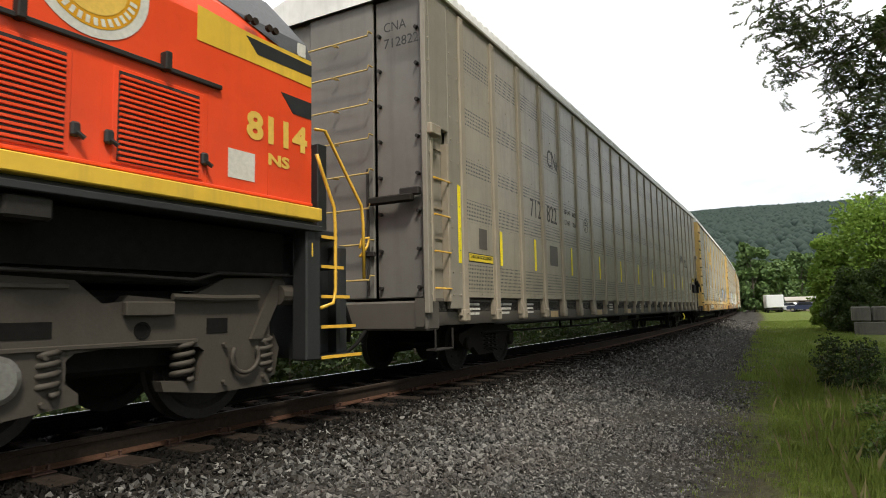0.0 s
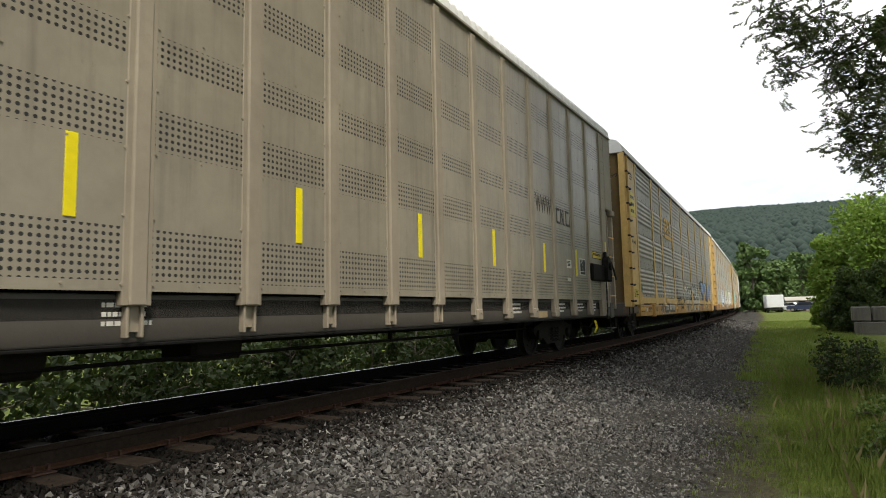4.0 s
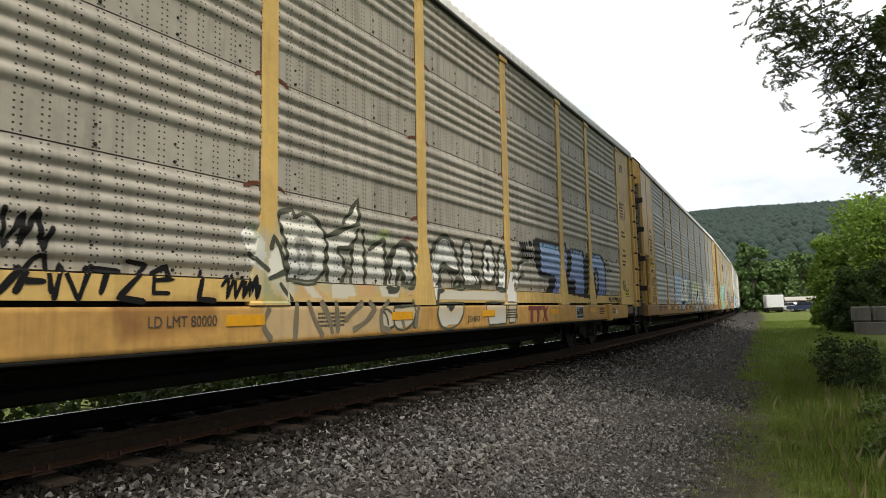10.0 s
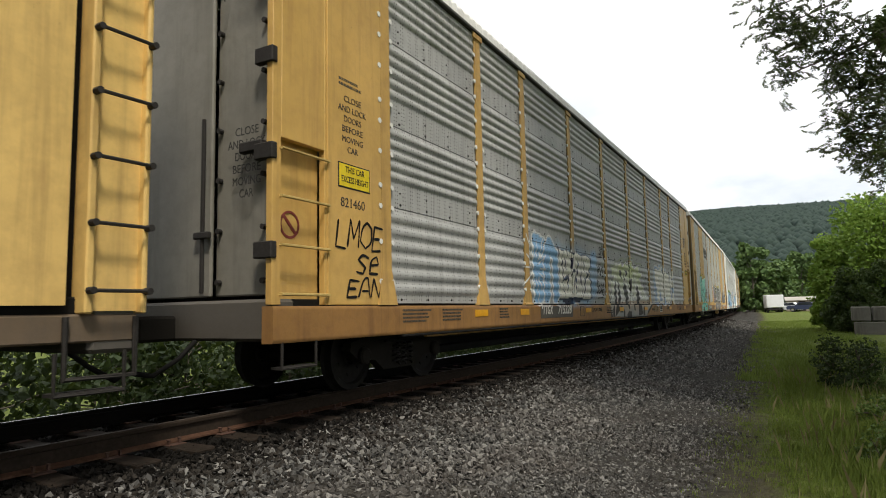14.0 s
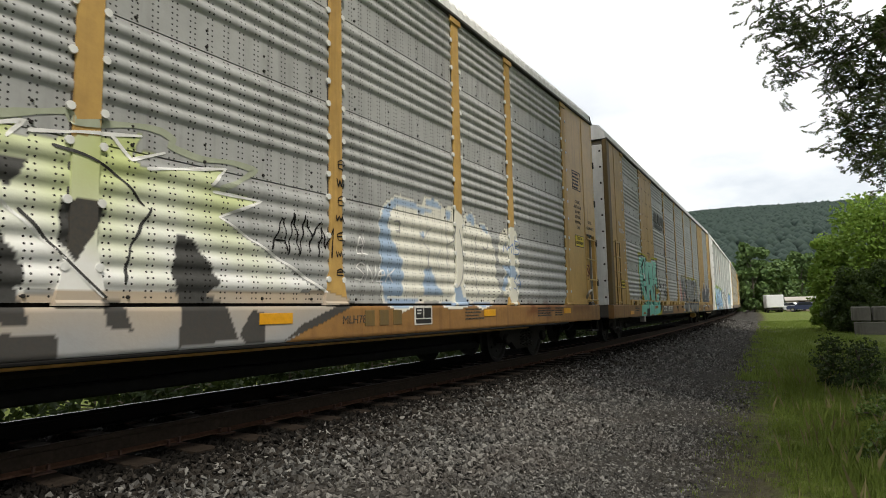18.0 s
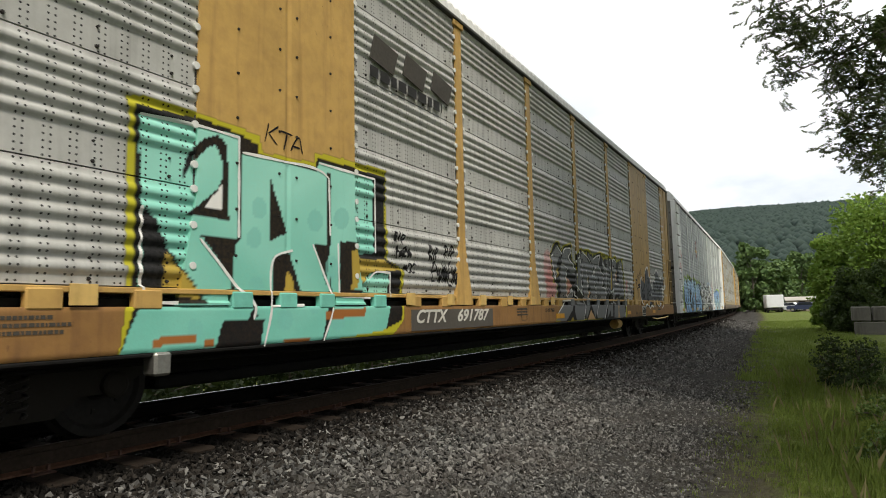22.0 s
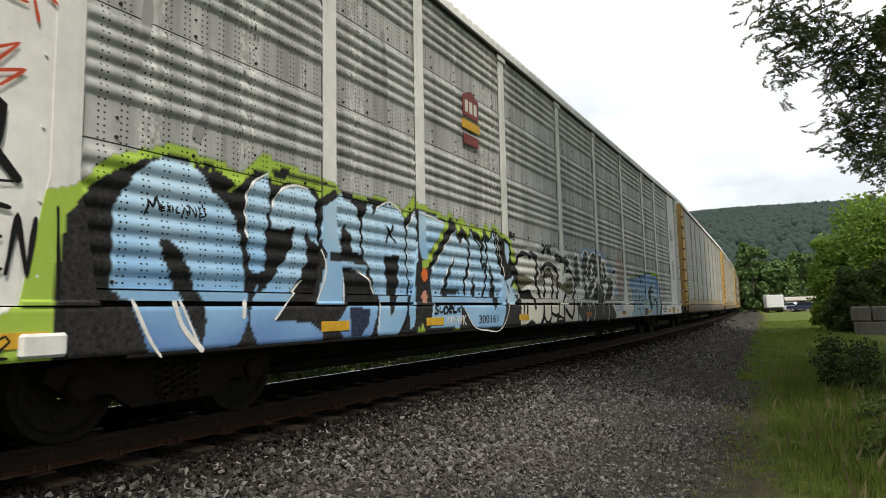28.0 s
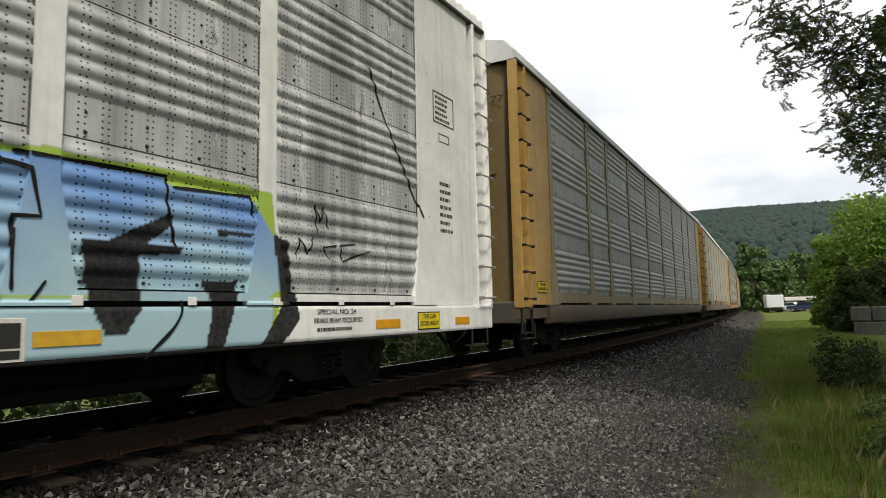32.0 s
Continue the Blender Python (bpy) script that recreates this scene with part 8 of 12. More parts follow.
s4.line([(23.35, 1.1), (23.65, 0.99), (23.99, 1.11), (24.14, 1.01)], 0.06, WHT)
s4.line([(20.96, 1.7), (21.06, 1.55), (21.22, 1.49), (21.39, 1.62), (21.51, 1.72)], 0.06, INK)
s4.line([(21.31, 1.92), (21.42, 1.75), (21.45, 1.57)], 0.06, INK)
s4.line([(21.76, 2.16), (21.69, 1.92), (21.87, 1.56), (22.13, 1.37), (22.41, 1.38)], 0.06, INK)
s4.line([(22.18, 1.93), (22.14, 1.77), (22.01, 1.8), (22.07, 1.49), (22.27, 1.5), (22.41, 1.59)], 0.06, INK)
s4.line([(22.84, 1.82), (22.83, 1.57), (23.11, 1.49), (23.28, 1.68), (23.04, 1.8)], 0.06, INK)
s4.line([(23.43, 2.05), (23.55, 1.74), (23.92, 1.58), (24.22, 1.69), (24.14, 1.97)], 0.06, INK)
s4.line([(21.09, 1.43), (21.17, 1.24), (21.28, 1.31), (21.19, 1.41)], 0.06, INK)
s4.line([(21.33, 1.38), (21.44, 1.24), (21.42, 1.42)], 0.06, INK)
s4.line([(21.87, 1.44), (21.8, 1.25), (21.99, 1.18), (22.06, 1.37)], 0.06, INK)
s4.line([(20.26, 1.81), (20.48, 1.8), (20.34, 1.66), (20.52, 1.45), (20.48, 1.25), (20.3, 1.22)], 0.06, INK)
s4.line([(20.57, 1.65), (20.86, 1.69)], 0.06, INK)
s4.line([(20.57, 1.57), (20.86, 1.62)], 0.06, INK)
s4.line([(23.59, 1.51), (23.71, 1.24), (24.01, 1.53)], 0.045, INK)
s4.line([(24.5, 1.95), (24.65, 1.66)], 0.045, INK)
s4.line([(22.9, 1.36), (22.93, 1.23), (23.1, 1.32), (23.18, 1.21)], 0.045, INK)
s4.line([(20.57, 2.01), (20.62, 1.82), (20.69, 1.99), (20.76, 1.8), (20.86, 2.08), (20.91, 1.88), (21.07, 2.21), (21.09, 1.97)], 0.045, INK)
s4.line([(19.27, 1.44), (19.21, 1.3), (19.31, 1.21), (19.44, 1.23)], 0.045, INK)
s4.line([(19.46, 1.65), (19.5, 1.45), (19.55, 1.65)], 0.045, INK)
s4.line([(19.64, 1.63), (19.66, 1.32), (19.75, 1.55), (19.79, 1.3)], 0.045, INK)
s4.line([(19.82, 1.62), (19.86, 1.33)], 0.045, INK)
s4.line([(19.97, 1.57), (19.94, 1.45), (20.09, 1.52), (19.92, 1.3), (20.1, 1.31)], 0.045, INK)
s4.line([(20.02, 0.86), (20.06, 0.75), (20.1, 0.84)], 0.03, INK)
s4.line([(20.16, 0.82), (20.14, 0.75), (20.2, 0.74), (20.22, 0.82), (20.16, 0.82)], 0.03, INK)
s4.line([(20.26, 0.82), (20.29, 0.75), (20.35, 0.81)], 0.03, INK)
s4.line([(20.39, 0.8), (20.46, 0.81), (20.44, 0.73), (20.5, 0.74)], 0.03, INK)
s4.line([(20.57, 0.81), (20.53, 0.73)], 0.03, INK)
s4.line([(20.62, 0.81), (20.69, 0.8), (20.63, 0.72)], 0.03, INK)
s4.line([(20.76, 0.82), (20.7, 0.74), (20.81, 0.73)], 0.03, INK)
# fifth car: blue letters on black with a lime rim, grey pieces, blue block letters
s5.fill([(1.04, 0.69), (1.16, 0.85), (1.42, 1.06), (1.47, 1.8), (1.78, 1.89), (2.06, 2.17), (2.55, 2.37), (3.05, 2.34), (3.28, 2.25), (3.56, 2.5), (4.26, 2.42), (4.69, 2.37), (4.61, 0.62)], LIM)
s5.fill([(1.67, 0.66), (1.67, 1.21), (1.74, 1.68), (1.94, 1.96), (2.27, 2.17), (2.64, 2.31), (2.99, 2.27), (3.24, 2.13), (3.55, 2.39), (3.86, 2.4), (4.26, 2.39), (4.69, 2.33), (4.61, 0.62)], INK)
s5.fill([(2.08, 1.16), (2.08, 1.81), (2.23, 2.02), (2.54, 2.25), (2.89, 2.23), (3.15, 1.98), (3.27, 1.62), (3.32, 1.15), (3.12, 0.87), (2.86, 0.67), (2.39, 0.67), (2.25, 1.06)], PBL, second=SKY)
s5.fill([(2.18, 1.14), (3.32, 1.13), (3.12, 0.87), (2.86, 0.67), (2.39, 0.67), (2.26, 1)], SKY, second=BLU)
s5.fill([(2.49, 1.54), (2.63, 1.58), (2.82, 1.32), (2.9, 1.06), (2.83, 0.73), (2.67, 1), (2.58, 1.23)], INK)
s5.line([(2.22, 1.11), (2.39, 0.78), (2.48, 0.66)], 0.042, WHT)
s5.line([(2.63, 1.11), (2.83, 0.73)], 0.042, WHT)
s5.fill([(2.74, 2.33), (2.93, 2.24), (3.09, 2.12), (3.16, 2.08), (3.51, 2.46), (3.67, 2.41), (3.71, 2.27), (3.97, 2.33), (4.25, 2.33), (4.45, 2.33), (5.14, 2.35), (5.61, 2.36), (5.98, 2.3), (6.43, 2.42), (7.03, 2.35), (6.59, 0.62), (2.95, 0.62)], LIM)
s5.fill([(2.79, 2.28), (3.06, 2.16), (3.16, 2.05), (3.51, 2.35), (3.63, 2.33), (3.71, 2.22), (3.97, 2.29), (4.3, 2.3), (4.36, 2.18), (4.56, 2.3), (4.89, 2.32), (5.14, 2.27), (5.33, 2.33), (5.61, 2.35), (5.94, 2.24), (6.3, 2.39), (6.44, 0.62), (6.11, 0.62), (3.37, 0.64), (3.11, 0.62), (2.81, 0.62)], INK)
s5.fill([(3.34, 2), (3.4, 2.16), (3.63, 2.32), (3.64, 2.04), (3.6, 1.79), (3.58, 1.37), (3.41, 1.36), (3.36, 1.67)], PBL, second=SKY)
s5.fill([(3.65, 1.8), (3.66, 2.01), (3.76, 2.16), (3.99, 2.26), (4.2, 2.26), (4.31, 2.15), (4.33, 1.66), (4.14, 1.82), (4.16, 1.51), (4.01, 1.27), (3.82, 1.06), (3.68, 0.92), (4.18, 0.88), (4.37, 0.78), (4.35, 0.65), (3.5, 0.65), (3.37, 0.9), (3.41, 1.12), (3.73, 1.48), (3.79, 1.78)], PBL, second=SKY)
s5.fill([(3.41, 1.12), (3.82, 1.11), (3.68, 0.92), (4.18, 0.88), (4.37, 0.78), (4.35, 0.65), (3.5, 0.65), (3.37, 0.9)], SKY, second=BLU)
s5.fill([(3.77, 1.78), (3.98, 1.84), (3.94, 1.62), (3.58, 1.19), (3.47, 1.17), (3.69, 1.46)], INK)
s5.fill([(4.08, 1.38), (4.22, 1.32), (4.32, 1.21), (4.27, 0.91), (4, 0.92), (3.82, 0.99), (3.95, 1.13)], INK)
s5.fill([(4.4, 2.09), (4.72, 2.28), (4.98, 2.18), (5.08, 1.98), (5.06, 1.64), (4.91, 1.65), (4.9, 1.81), (4.78, 1.96), (4.7, 1.85), (4.7, 1.63), (4.51, 1.62), (4.5, 1.54), (5.17, 1.52), (5.2, 1.39), (4.9, 1.46), (4.73, 1.47), (4.73, 1.06), (4.29, 1.07), (4.46, 1.59), (4.38, 1.66)], PBL, second=SKY)
s5.fill([(4.79, 1.05), (5.36, 1.09), (5.33, 0.93), (5.2, 0.68), (4.73, 0.66), (4.6, 0.87)], SKY, second=BLU)
s5.fill([(4.82, 1.04), (5.2, 1.02), (5.17, 0.85), (5.02, 0.71), (4.84, 0.72)], NAV)
s5.fill([(5.08, 1.98), (5.2, 2.21), (5.33, 2.27), (5.27, 2.09), (5.4, 2.22), (5.68, 2.33), (5.94, 2.25), (6.01, 2), (6.02, 1.24), (5.96, 0.92), (5.74, 0.66), (5.39, 0.62), (5.33, 0.76), (5.39, 1.1), (5.23, 1.48), (5.11, 1.64)], PBL, second=SKY)
s5.fill([(5.53, 1.65), (5.85, 1.68), (5.83, 1.29), (5.67, 0.97), (5.6, 0.93), (5.6, 1.19), (5.56, 1.37)], INK)
s5.fill([(6.05, 2.1), (6.3, 2.38), (6.32, 1.2), (6.15, 0.82), (6.03, 0.73), (6.06, 1.24)], PBL, second=SKY)
s5.fill([(3.09, 1.11), (3.4, 1.11), (3.35, 0.9), (3.25, 0.72), (3.04, 0.68), (3.03, 0.97)], BLU, alpha=0.9)
s5.line([(3.36, 1.67), (3.34, 2), (3.4, 2.16), (3.63, 2.32)], 0.035, WHT)
s5.line([(3.66, 1.99), (3.76, 2.16), (3.99, 2.26), (4.2, 2.26)], 0.035, WHT)
s5.line([(4.36, 1.64), (4.44, 1.48), (4.29, 1.08)], 0.035, WHT)
s5.line([(4.73, 1.45), (4.73, 1.08)], 0.035, WHT)
s5.line([(5.4, 2.22), (5.68, 2.33), (5.94, 2.25)], 0.035, WHT)
s5.line([(3.68, 0.92), (3.82, 1.06), (4.08, 1.31)], 0.035, WHT)
s5.line([(5.39, 1.09), (5.36, 0.76)], 0.035, WHT)
s5.line([(4.96, 1.47), (5.2, 1.35), (5.33, 1.19)], 0.035, WHT)
s5.line([(4.9, 2.31), (5.05, 2.06), (5.08, 1.64)], 0.05, INK)
s5.line([(6.04, 2.1), (6.01, 1.62), (6.06, 1.24), (5.88, 0.74)], 0.05, INK)
s5.line([(4.3, 2.15), (4.36, 1.7), (4.46, 1.59)], 0.05, INK)
s5.line([(5.57, 2.02), (5.78, 1.83)], 0.05, INK)
s5.line([(5.75, 2.06), (5.55, 1.81)], 0.05, INK)
s5.fill([(5.98, 2.23), (6.27, 2.53), (6.32, 2.37), (6.66, 2.37), (7.12, 2.31), (7.25, 2.43), (7.35, 2.33), (7.64, 2.37), (7.83, 2.24), (7.92, 2.33), (8.29, 2.26), (8.44, 2.42), (8.59, 2.27), (8.75, 2.42), (9.07, 2.27), (9.41, 2.2), (9.66, 1.77), (9.67, 0.62), (6.21, 0.65)], LIM)
s5.fill([(5.97, 2.17), (6.02, 2.17), (6.28, 2.34), (6.32, 2.32), (6.66, 2.35), (7.09, 2.26), (7.25, 2.33), (7.41, 2.28), (7.41, 2.09), (7.58, 2.24), (7.77, 2.06), (7.83, 2.24), (8.09, 2.19), (8.22, 2.07), (8.37, 2.3), (8.51, 2.13), (8.71, 2.33), (8.99, 2.22), (9.38, 2.06), (9.37, 1.83), (9.61, 1.71), (9.67, 1.55), (9.36, 1.33), (9.76, 1.29), (9.68, 0.65), (9.13, 0.62), (7.59, 0.62), (6.32, 0.64), (6.2, 0.94)], INK)
s5.fill([(2.1, 1.41), (2.13, 1.79), (2.23, 2.04), (2.37, 2.17), (2.55, 2.25), (2.72, 2.25), (2.87, 2.16), (2.98, 2.02), (3.16, 1.93), (3.25, 1.75), (3.31, 1.5), (3.35, 1.22), (3.35, 1.12), (2.14, 1.11)], PBL, second=SKY)
s5.fill([(2.3, 1.11), (3.35, 1.11), (3.34, 0.94), (3.27, 0.75), (3.01, 0.65), (2.51, 0.66), (2.38, 0.88)], SKY, second=BLU)
s5.fill([(2.46, 1.56), (2.55, 1.59), (2.66, 1.51), (2.76, 1.34), (2.81, 1.18), (2.89, 1.06), (2.9, 0.92), (2.86, 0.72), (2.77, 0.87), (2.65, 1.12), (2.55, 1.31)], INK)
s5.fill([(3.06, 2.16), (3.19, 2.06), (3.4, 2.16), (3.36, 1.67), (3.41, 1.38), (3.41, 1.12), (3.35, 0.97), (3.35, 1.22), (3.27, 1.75), (3.16, 1.93)], INK)
s5.fill([(3.34, 2), (3.4, 2.16), (3.63, 2.32), (3.64, 2.04), (3.6, 1.79), (3.58, 1.37), (3.41, 1.36), (3.36, 1.67)], PBL, second=SKY)
s5.line([(2.58, 1.1), (2.66, 0.9), (2.87, 0.68)], 0.06, WHT)
s5.line([(3.31, 1.11), (3.3, 0.94)], 0.06, WHT)
s5.line([(2.33, 1.75), (2.36, 1.88), (2.39, 1.82), (2.44, 1.92), (2.45, 1.8)], 0.03, INK)
s5.line([(2.47, 1.86), (2.47, 1.8), (2.5, 1.81)], 0.03, INK)
s5.line([(2.47, 1.83), (2.5, 1.84)], 0.03, INK)
s5.line([(2.52, 1.86), (2.55, 1.8)], 0.03, INK)
s5.line([(2.55, 1.86), (2.52, 1.8)], 0.03, INK)
s5.line([(2.57, 1.86), (2.57, 1.8)], 0.03, INK)
s5.line([(2.62, 1.86), (2.6, 1.83), (2.61, 1.8), (2.64, 1.81)], 0.03, INK)
s5.line([(2.66, 1.78), (2.68, 1.86), (2.72, 1.79)], 0.03, INK)
s5.line([(2.73, 1.79), (2.73, 1.89), (2.8, 1.78), (2.79, 1.88)], 0.03, INK)
s5.line([(2.83, 1.89), (2.83, 1.79), (2.89, 1.81), (2.87, 1.91)], 0.03, INK)
s5.fill([(6.04, 2.05), (6.28, 2.32), (6.29, 1.82), (6.3, 1.34), (6.2, 1.04), (6.12, 0.75), (6.02, 0.95), (6.03, 1.14), (6.03, 1.79)], PBL, second=SKY)
s5.fill([(6.32, 2.3), (6.53, 2.3), (7.04, 2.25), (7.09, 2.18), (6.67, 1.83), (6.54, 1.67), (6.38, 1.68), (6.32, 1.83)], PBL, second=SKY)
s5.fill([(6.38, 1.65), (6.53, 1.67), (7.14, 2.28), (7.2, 2.23), (6.61, 1.62), (6.52, 1.56), (6.38, 1.55)], LIM)
s5.fill([(6.59, 1.39), (6.67, 1.56), (7.36, 2.16), (7.47, 1.95), (7.64, 2.08), (7.8, 1.93), (7.83, 2.19), (8.19, 2.02), (8.26, 1.85), (8.37, 2.21), (8.47, 2.06), (8.74, 2.26), (8.9, 1.76), (8.98, 1.57), (9.1, 1.47), (9.19, 1.28), (9.05, 1.07), (9.01, 0.88), (8.8, 0.64), (8.22, 0.67), (7.83, 0.74), (7.53, 0.99), (7.37, 0.74), (6.56, 0.76), (6.64, 1.14)], PBL, second=SKY)
s5.fill([(7.36, 1.78), (7.2, 1.54), (7.03, 1.28), (7.48, 1.28), (7.42, 1.23), (6.96, 1.17), (6.89, 1.22), (7.1, 1.54)], INK)
s5.fill([(7.99, 1.62), (7.86, 1.42), (7.82, 1.2), (7.99, 1.16), (7.92, 1.46)], INK)
s5.fill([(8.47, 1.77), (8.62, 1.55), (8.73, 1.07), (8.61, 0.98), (8.5, 1.17), (8.52, 1.49)], INK)
s5.fill([(6.24, 1.61), (6.36, 1.66), (6.39, 1.14), (6.32, 0.94), (6.21, 0.68), (6.17, 0.81)], INK)
s5.fill([(7.45, 1.07), (7.65, 0.91), (7.71, 0.7), (7.42, 0.71)], INK)
s5.line([(7.8, 1.93), (7.71, 1.58), (7.59, 1.36), (7.65, 1.2)], 0.07, INK)
s5.line([(8.7, 2.23), (8.82, 1.85), (9.02, 1.6), (9.1, 1.47)], 0.07, INK)
s5.line([(8.19, 2.07), (8.22, 1.66), (8.36, 1.72), (8.33, 1.44), (8.22, 1.16)], 0.07, INK)
s5.line([(9.07, 2.18), (9.35, 2.09), (9.35, 1.85), (9.06, 1.47)], 0.07, INK)
s5.line([(8.37, 2.21), (8.42, 1.72)], 0.07, INK)
s5.line([(7.86, 2.2), (8.15, 1.97)], 0.07, INK)
s5.fill([(9.1, 2.13), (9.32, 2.06), (9.31, 1.89), (9.19, 1.76), (9.11, 1.93)], PBL)
s5.fill([(9.09, 1.46), (9.6, 1.59), (9.37, 1.38), (9.72, 1.28), (9.4, 1.07), (9.27, 1.23), (9.19, 1.4)], PBL)
s5.fill([(9.06, 1.42), (9.32, 1.18), (9.45, 1.05), (9.18, 1.05)], PBL)
s5.fill([(6.36, 1.47), (6.39, 1.53), (6.45, 1.55), (6.51, 1.52), (6.53, 1.46), (6.51, 1.39), (6.44, 1.37), (6.38, 1.39)], ORG)
s5.fill([(6.36, 1.17), (6.39, 1.23), (6.43, 1.26), (6.49, 1.23), (6.51, 1.16), (6.48, 1.1), (6.43, 1.08), (6.38, 1.11)], SAL)
s5.line([(6.67, 1.52), (6.95, 1.81), (7.3, 2.11)], 0.032, WHT)
s5.line([(6.88, 1.3), (7.1, 1.55), (7.33, 1.77)], 0.032, WHT)
s5.line([(7.47, 1.93), (7.61, 2.04)], 0.032, WHT)
s5.line([(8.82, 2.22), (8.98, 1.77), (9.06, 1.52)], 0.032, WHT)
s5.line([(7.86, 1.83), (7.74, 1.5), (7.65, 1.32)], 0.032, WHT)
s5.line([(7.53, 1.01), (7.83, 0.74), (8.29, 0.66), (8.8, 0.66), (9.14, 0.95), (9.18, 1.17)], 0.032, WHT)
s5.line([(6.66, 1.07), (6.6, 0.93)], 0.032, WHT)
s5.line([(6.04, 2.04), (6.26, 2.29)], 0.032, WHT)
s5.line([(6.34, 2.28), (6.71, 2.27), (7.07, 2.22)], 0.032, WHT)
s5.fill([(6.27, 0.68), (6.34, 0.84), (6.44, 0.66)], LIM)
s5.fill([(7.06, 0.66), (7.32, 0.74), (7.56, 0.65)], LIM)
s5.tag("SUDeLK", 6.65, 7.43, 0.93, 1.07, 0.04, INK, seed=51)
# black and cream piece
s5.fill([(9.56, 1.75), (9.66, 1.91), (9.88, 2.02), (10.22, 2.15), (10.69, 2.12), (10.78, 1.71), (10.96, 1.92), (11.29, 1.97), (11.65, 2.09), (11.76, 2.19), (12.42, 2.17), (12.66, 2.04), (12.97, 1.76), (13.01, 1.15), (12.1, 1.15), (9.71, 1.16), (9.58, 1.48)], WHT, alpha=0.82)
s5.fill([(9.74, 1.1), (12.99, 1.11), (12.73, 0.68), (12.09, 0.64), (10.63, 0.66), (9.84, 0.66), (9.66, 0.71)], IVO)
s5.fill([(9.66, 1.61), (9.95, 1.62), (10.34, 1.54), (10.5, 1.49), (10.02, 1.39), (9.7, 1.32), (9.58, 1.48)], OLV)
s5.fill([(10.58, 1.52), (10.96, 1.64), (10.98, 1.5), (10.66, 1.48)], OLV)
s5.fill([(11.05, 1.72), (11.26, 1.82), (11.41, 1.73), (11.39, 1.61), (11.05, 1.59)], OLV)
s5.fill([(11.44, 1.65), (12.04, 1.49), (12.75, 1.67), (12.81, 1.31), (12.35, 1.28), (11.87, 1.39), (11.46, 1.58)], OLV)
s5.fill([(10.24, 2.04), (10.39, 2.09), (10.66, 2.01), (10.69, 1.67), (10.56, 1.58), (10.56, 1.9), (10.34, 1.95), (10.32, 1.89)], INK)
s5.fill([(11.65, 2.05), (11.76, 2.13), (12.23, 2.05), (12.36, 2.11), (12.55, 2.02), (12.6, 1.81), (12.37, 1.87), (12.1, 1.66), (12.22, 1.92), (11.68, 1.96)], INK)
s5.fill([(9.45, 1.81), (9.57, 1.78), (9.7, 1.6), (9.46, 1.48), (9.3, 1.34), (9.3, 1.39), (9.52, 1.58), (9.56, 1.68)], INK)
s5.fill([(9.66, 0.71), (9.84, 0.66), (10.07, 0.76), (10.24, 0.79), (10.41, 0.7), (10.63, 0.69), (10.79, 0.83), (10.83, 0.64), (10.25, 0.65), (9.78, 0.66)], INK)
s5.fill([(11.54, 0.74), (12.03, 0.77), (12.09, 0.66), (11.54, 0.66)], INK)
s5.fill([(9.73, 1.31), (10.16, 1.28), (10.37, 1.16), (9.77, 1.17)], INK)
s5.line([(9.57, 1.76), (9.69, 1.9), (9.91, 1.99), (10.19, 1.98), (10.33, 1.9)], 0.1, INK)
s5.line([(10.66, 1.68), (10.5, 1.52), (10.62, 1.37), (10.79, 1.18)], 0.1, INK)
s5.line([(10.78, 1.67), (11.05, 1.84), (11.54, 1.84), (11.79, 1.72), (11.75, 1.18)], 0.1, INK)
s5.line([(11, 1.83), (11, 1.2)], 0.1, INK)
s5.line([(11.34, 1.79), (11.45, 1.61), (11.44, 1.17)], 0.1, INK)
s5.line([(12.35, 1.78), (12.68, 1.77), (12.93, 1.6), (12.88, 1.31), (12.74, 1.15), (12.68, 0.92), (12.54, 0.77), (12.35, 0.84), (12.12, 0.98)], 0.1, INK)
s5.line([(12.25, 1.29), (12.1, 1.18), (12.03, 0.68)], 0.1, INK)
s5.line([(9.66, 1.62), (9.58, 1.5), (9.73, 1.3), (10.16, 1.28), (10.36, 1.16), (10.41, 0.96)], 0.1, INK)
s5.line([(10.85, 1.1), (10.81, 0.83), (10.63, 0.69)], 0.1, INK)
s5.line([(9.85, 1.1), (9.81, 0.86)], 0.07, INK)
s5.line([(10.01, 1.11), (9.98, 0.88)], 0.07, INK)
s5.line([(11.26, 1.11), (11.26, 0.81), (11.01, 0.71), (10.83, 0.83)], 0.07, INK)
s5.line([(11.75, 1.11), (11.7, 0.87), (11.49, 0.84), (11.26, 0.9)], 0.07, INK)
s5.line([(11.54, 0.67), (11.64, 0.8), (12.03, 0.77)], 0.07, INK)
s5.line([(11.19, 0.75), (11.14, 0.66)], 0.07, INK)
# grey and white piece
s5.fill([(13.14, 2.31), (13.37, 2.17), (13.59, 2.32), (13.82, 2.42), (14.13, 2.27), (14.38, 2.38), (14.74, 2.38), (14.83, 2.33), (15.2, 2.44), (15.61, 2.34), (15.96, 2.09), (16.4, 2.08), (16.6, 2), (16.27, 1.87), (15.4, 2.09), (14.13, 2.13), (13.51, 2.02)], BLU, alpha=0.45, soft=0.16)
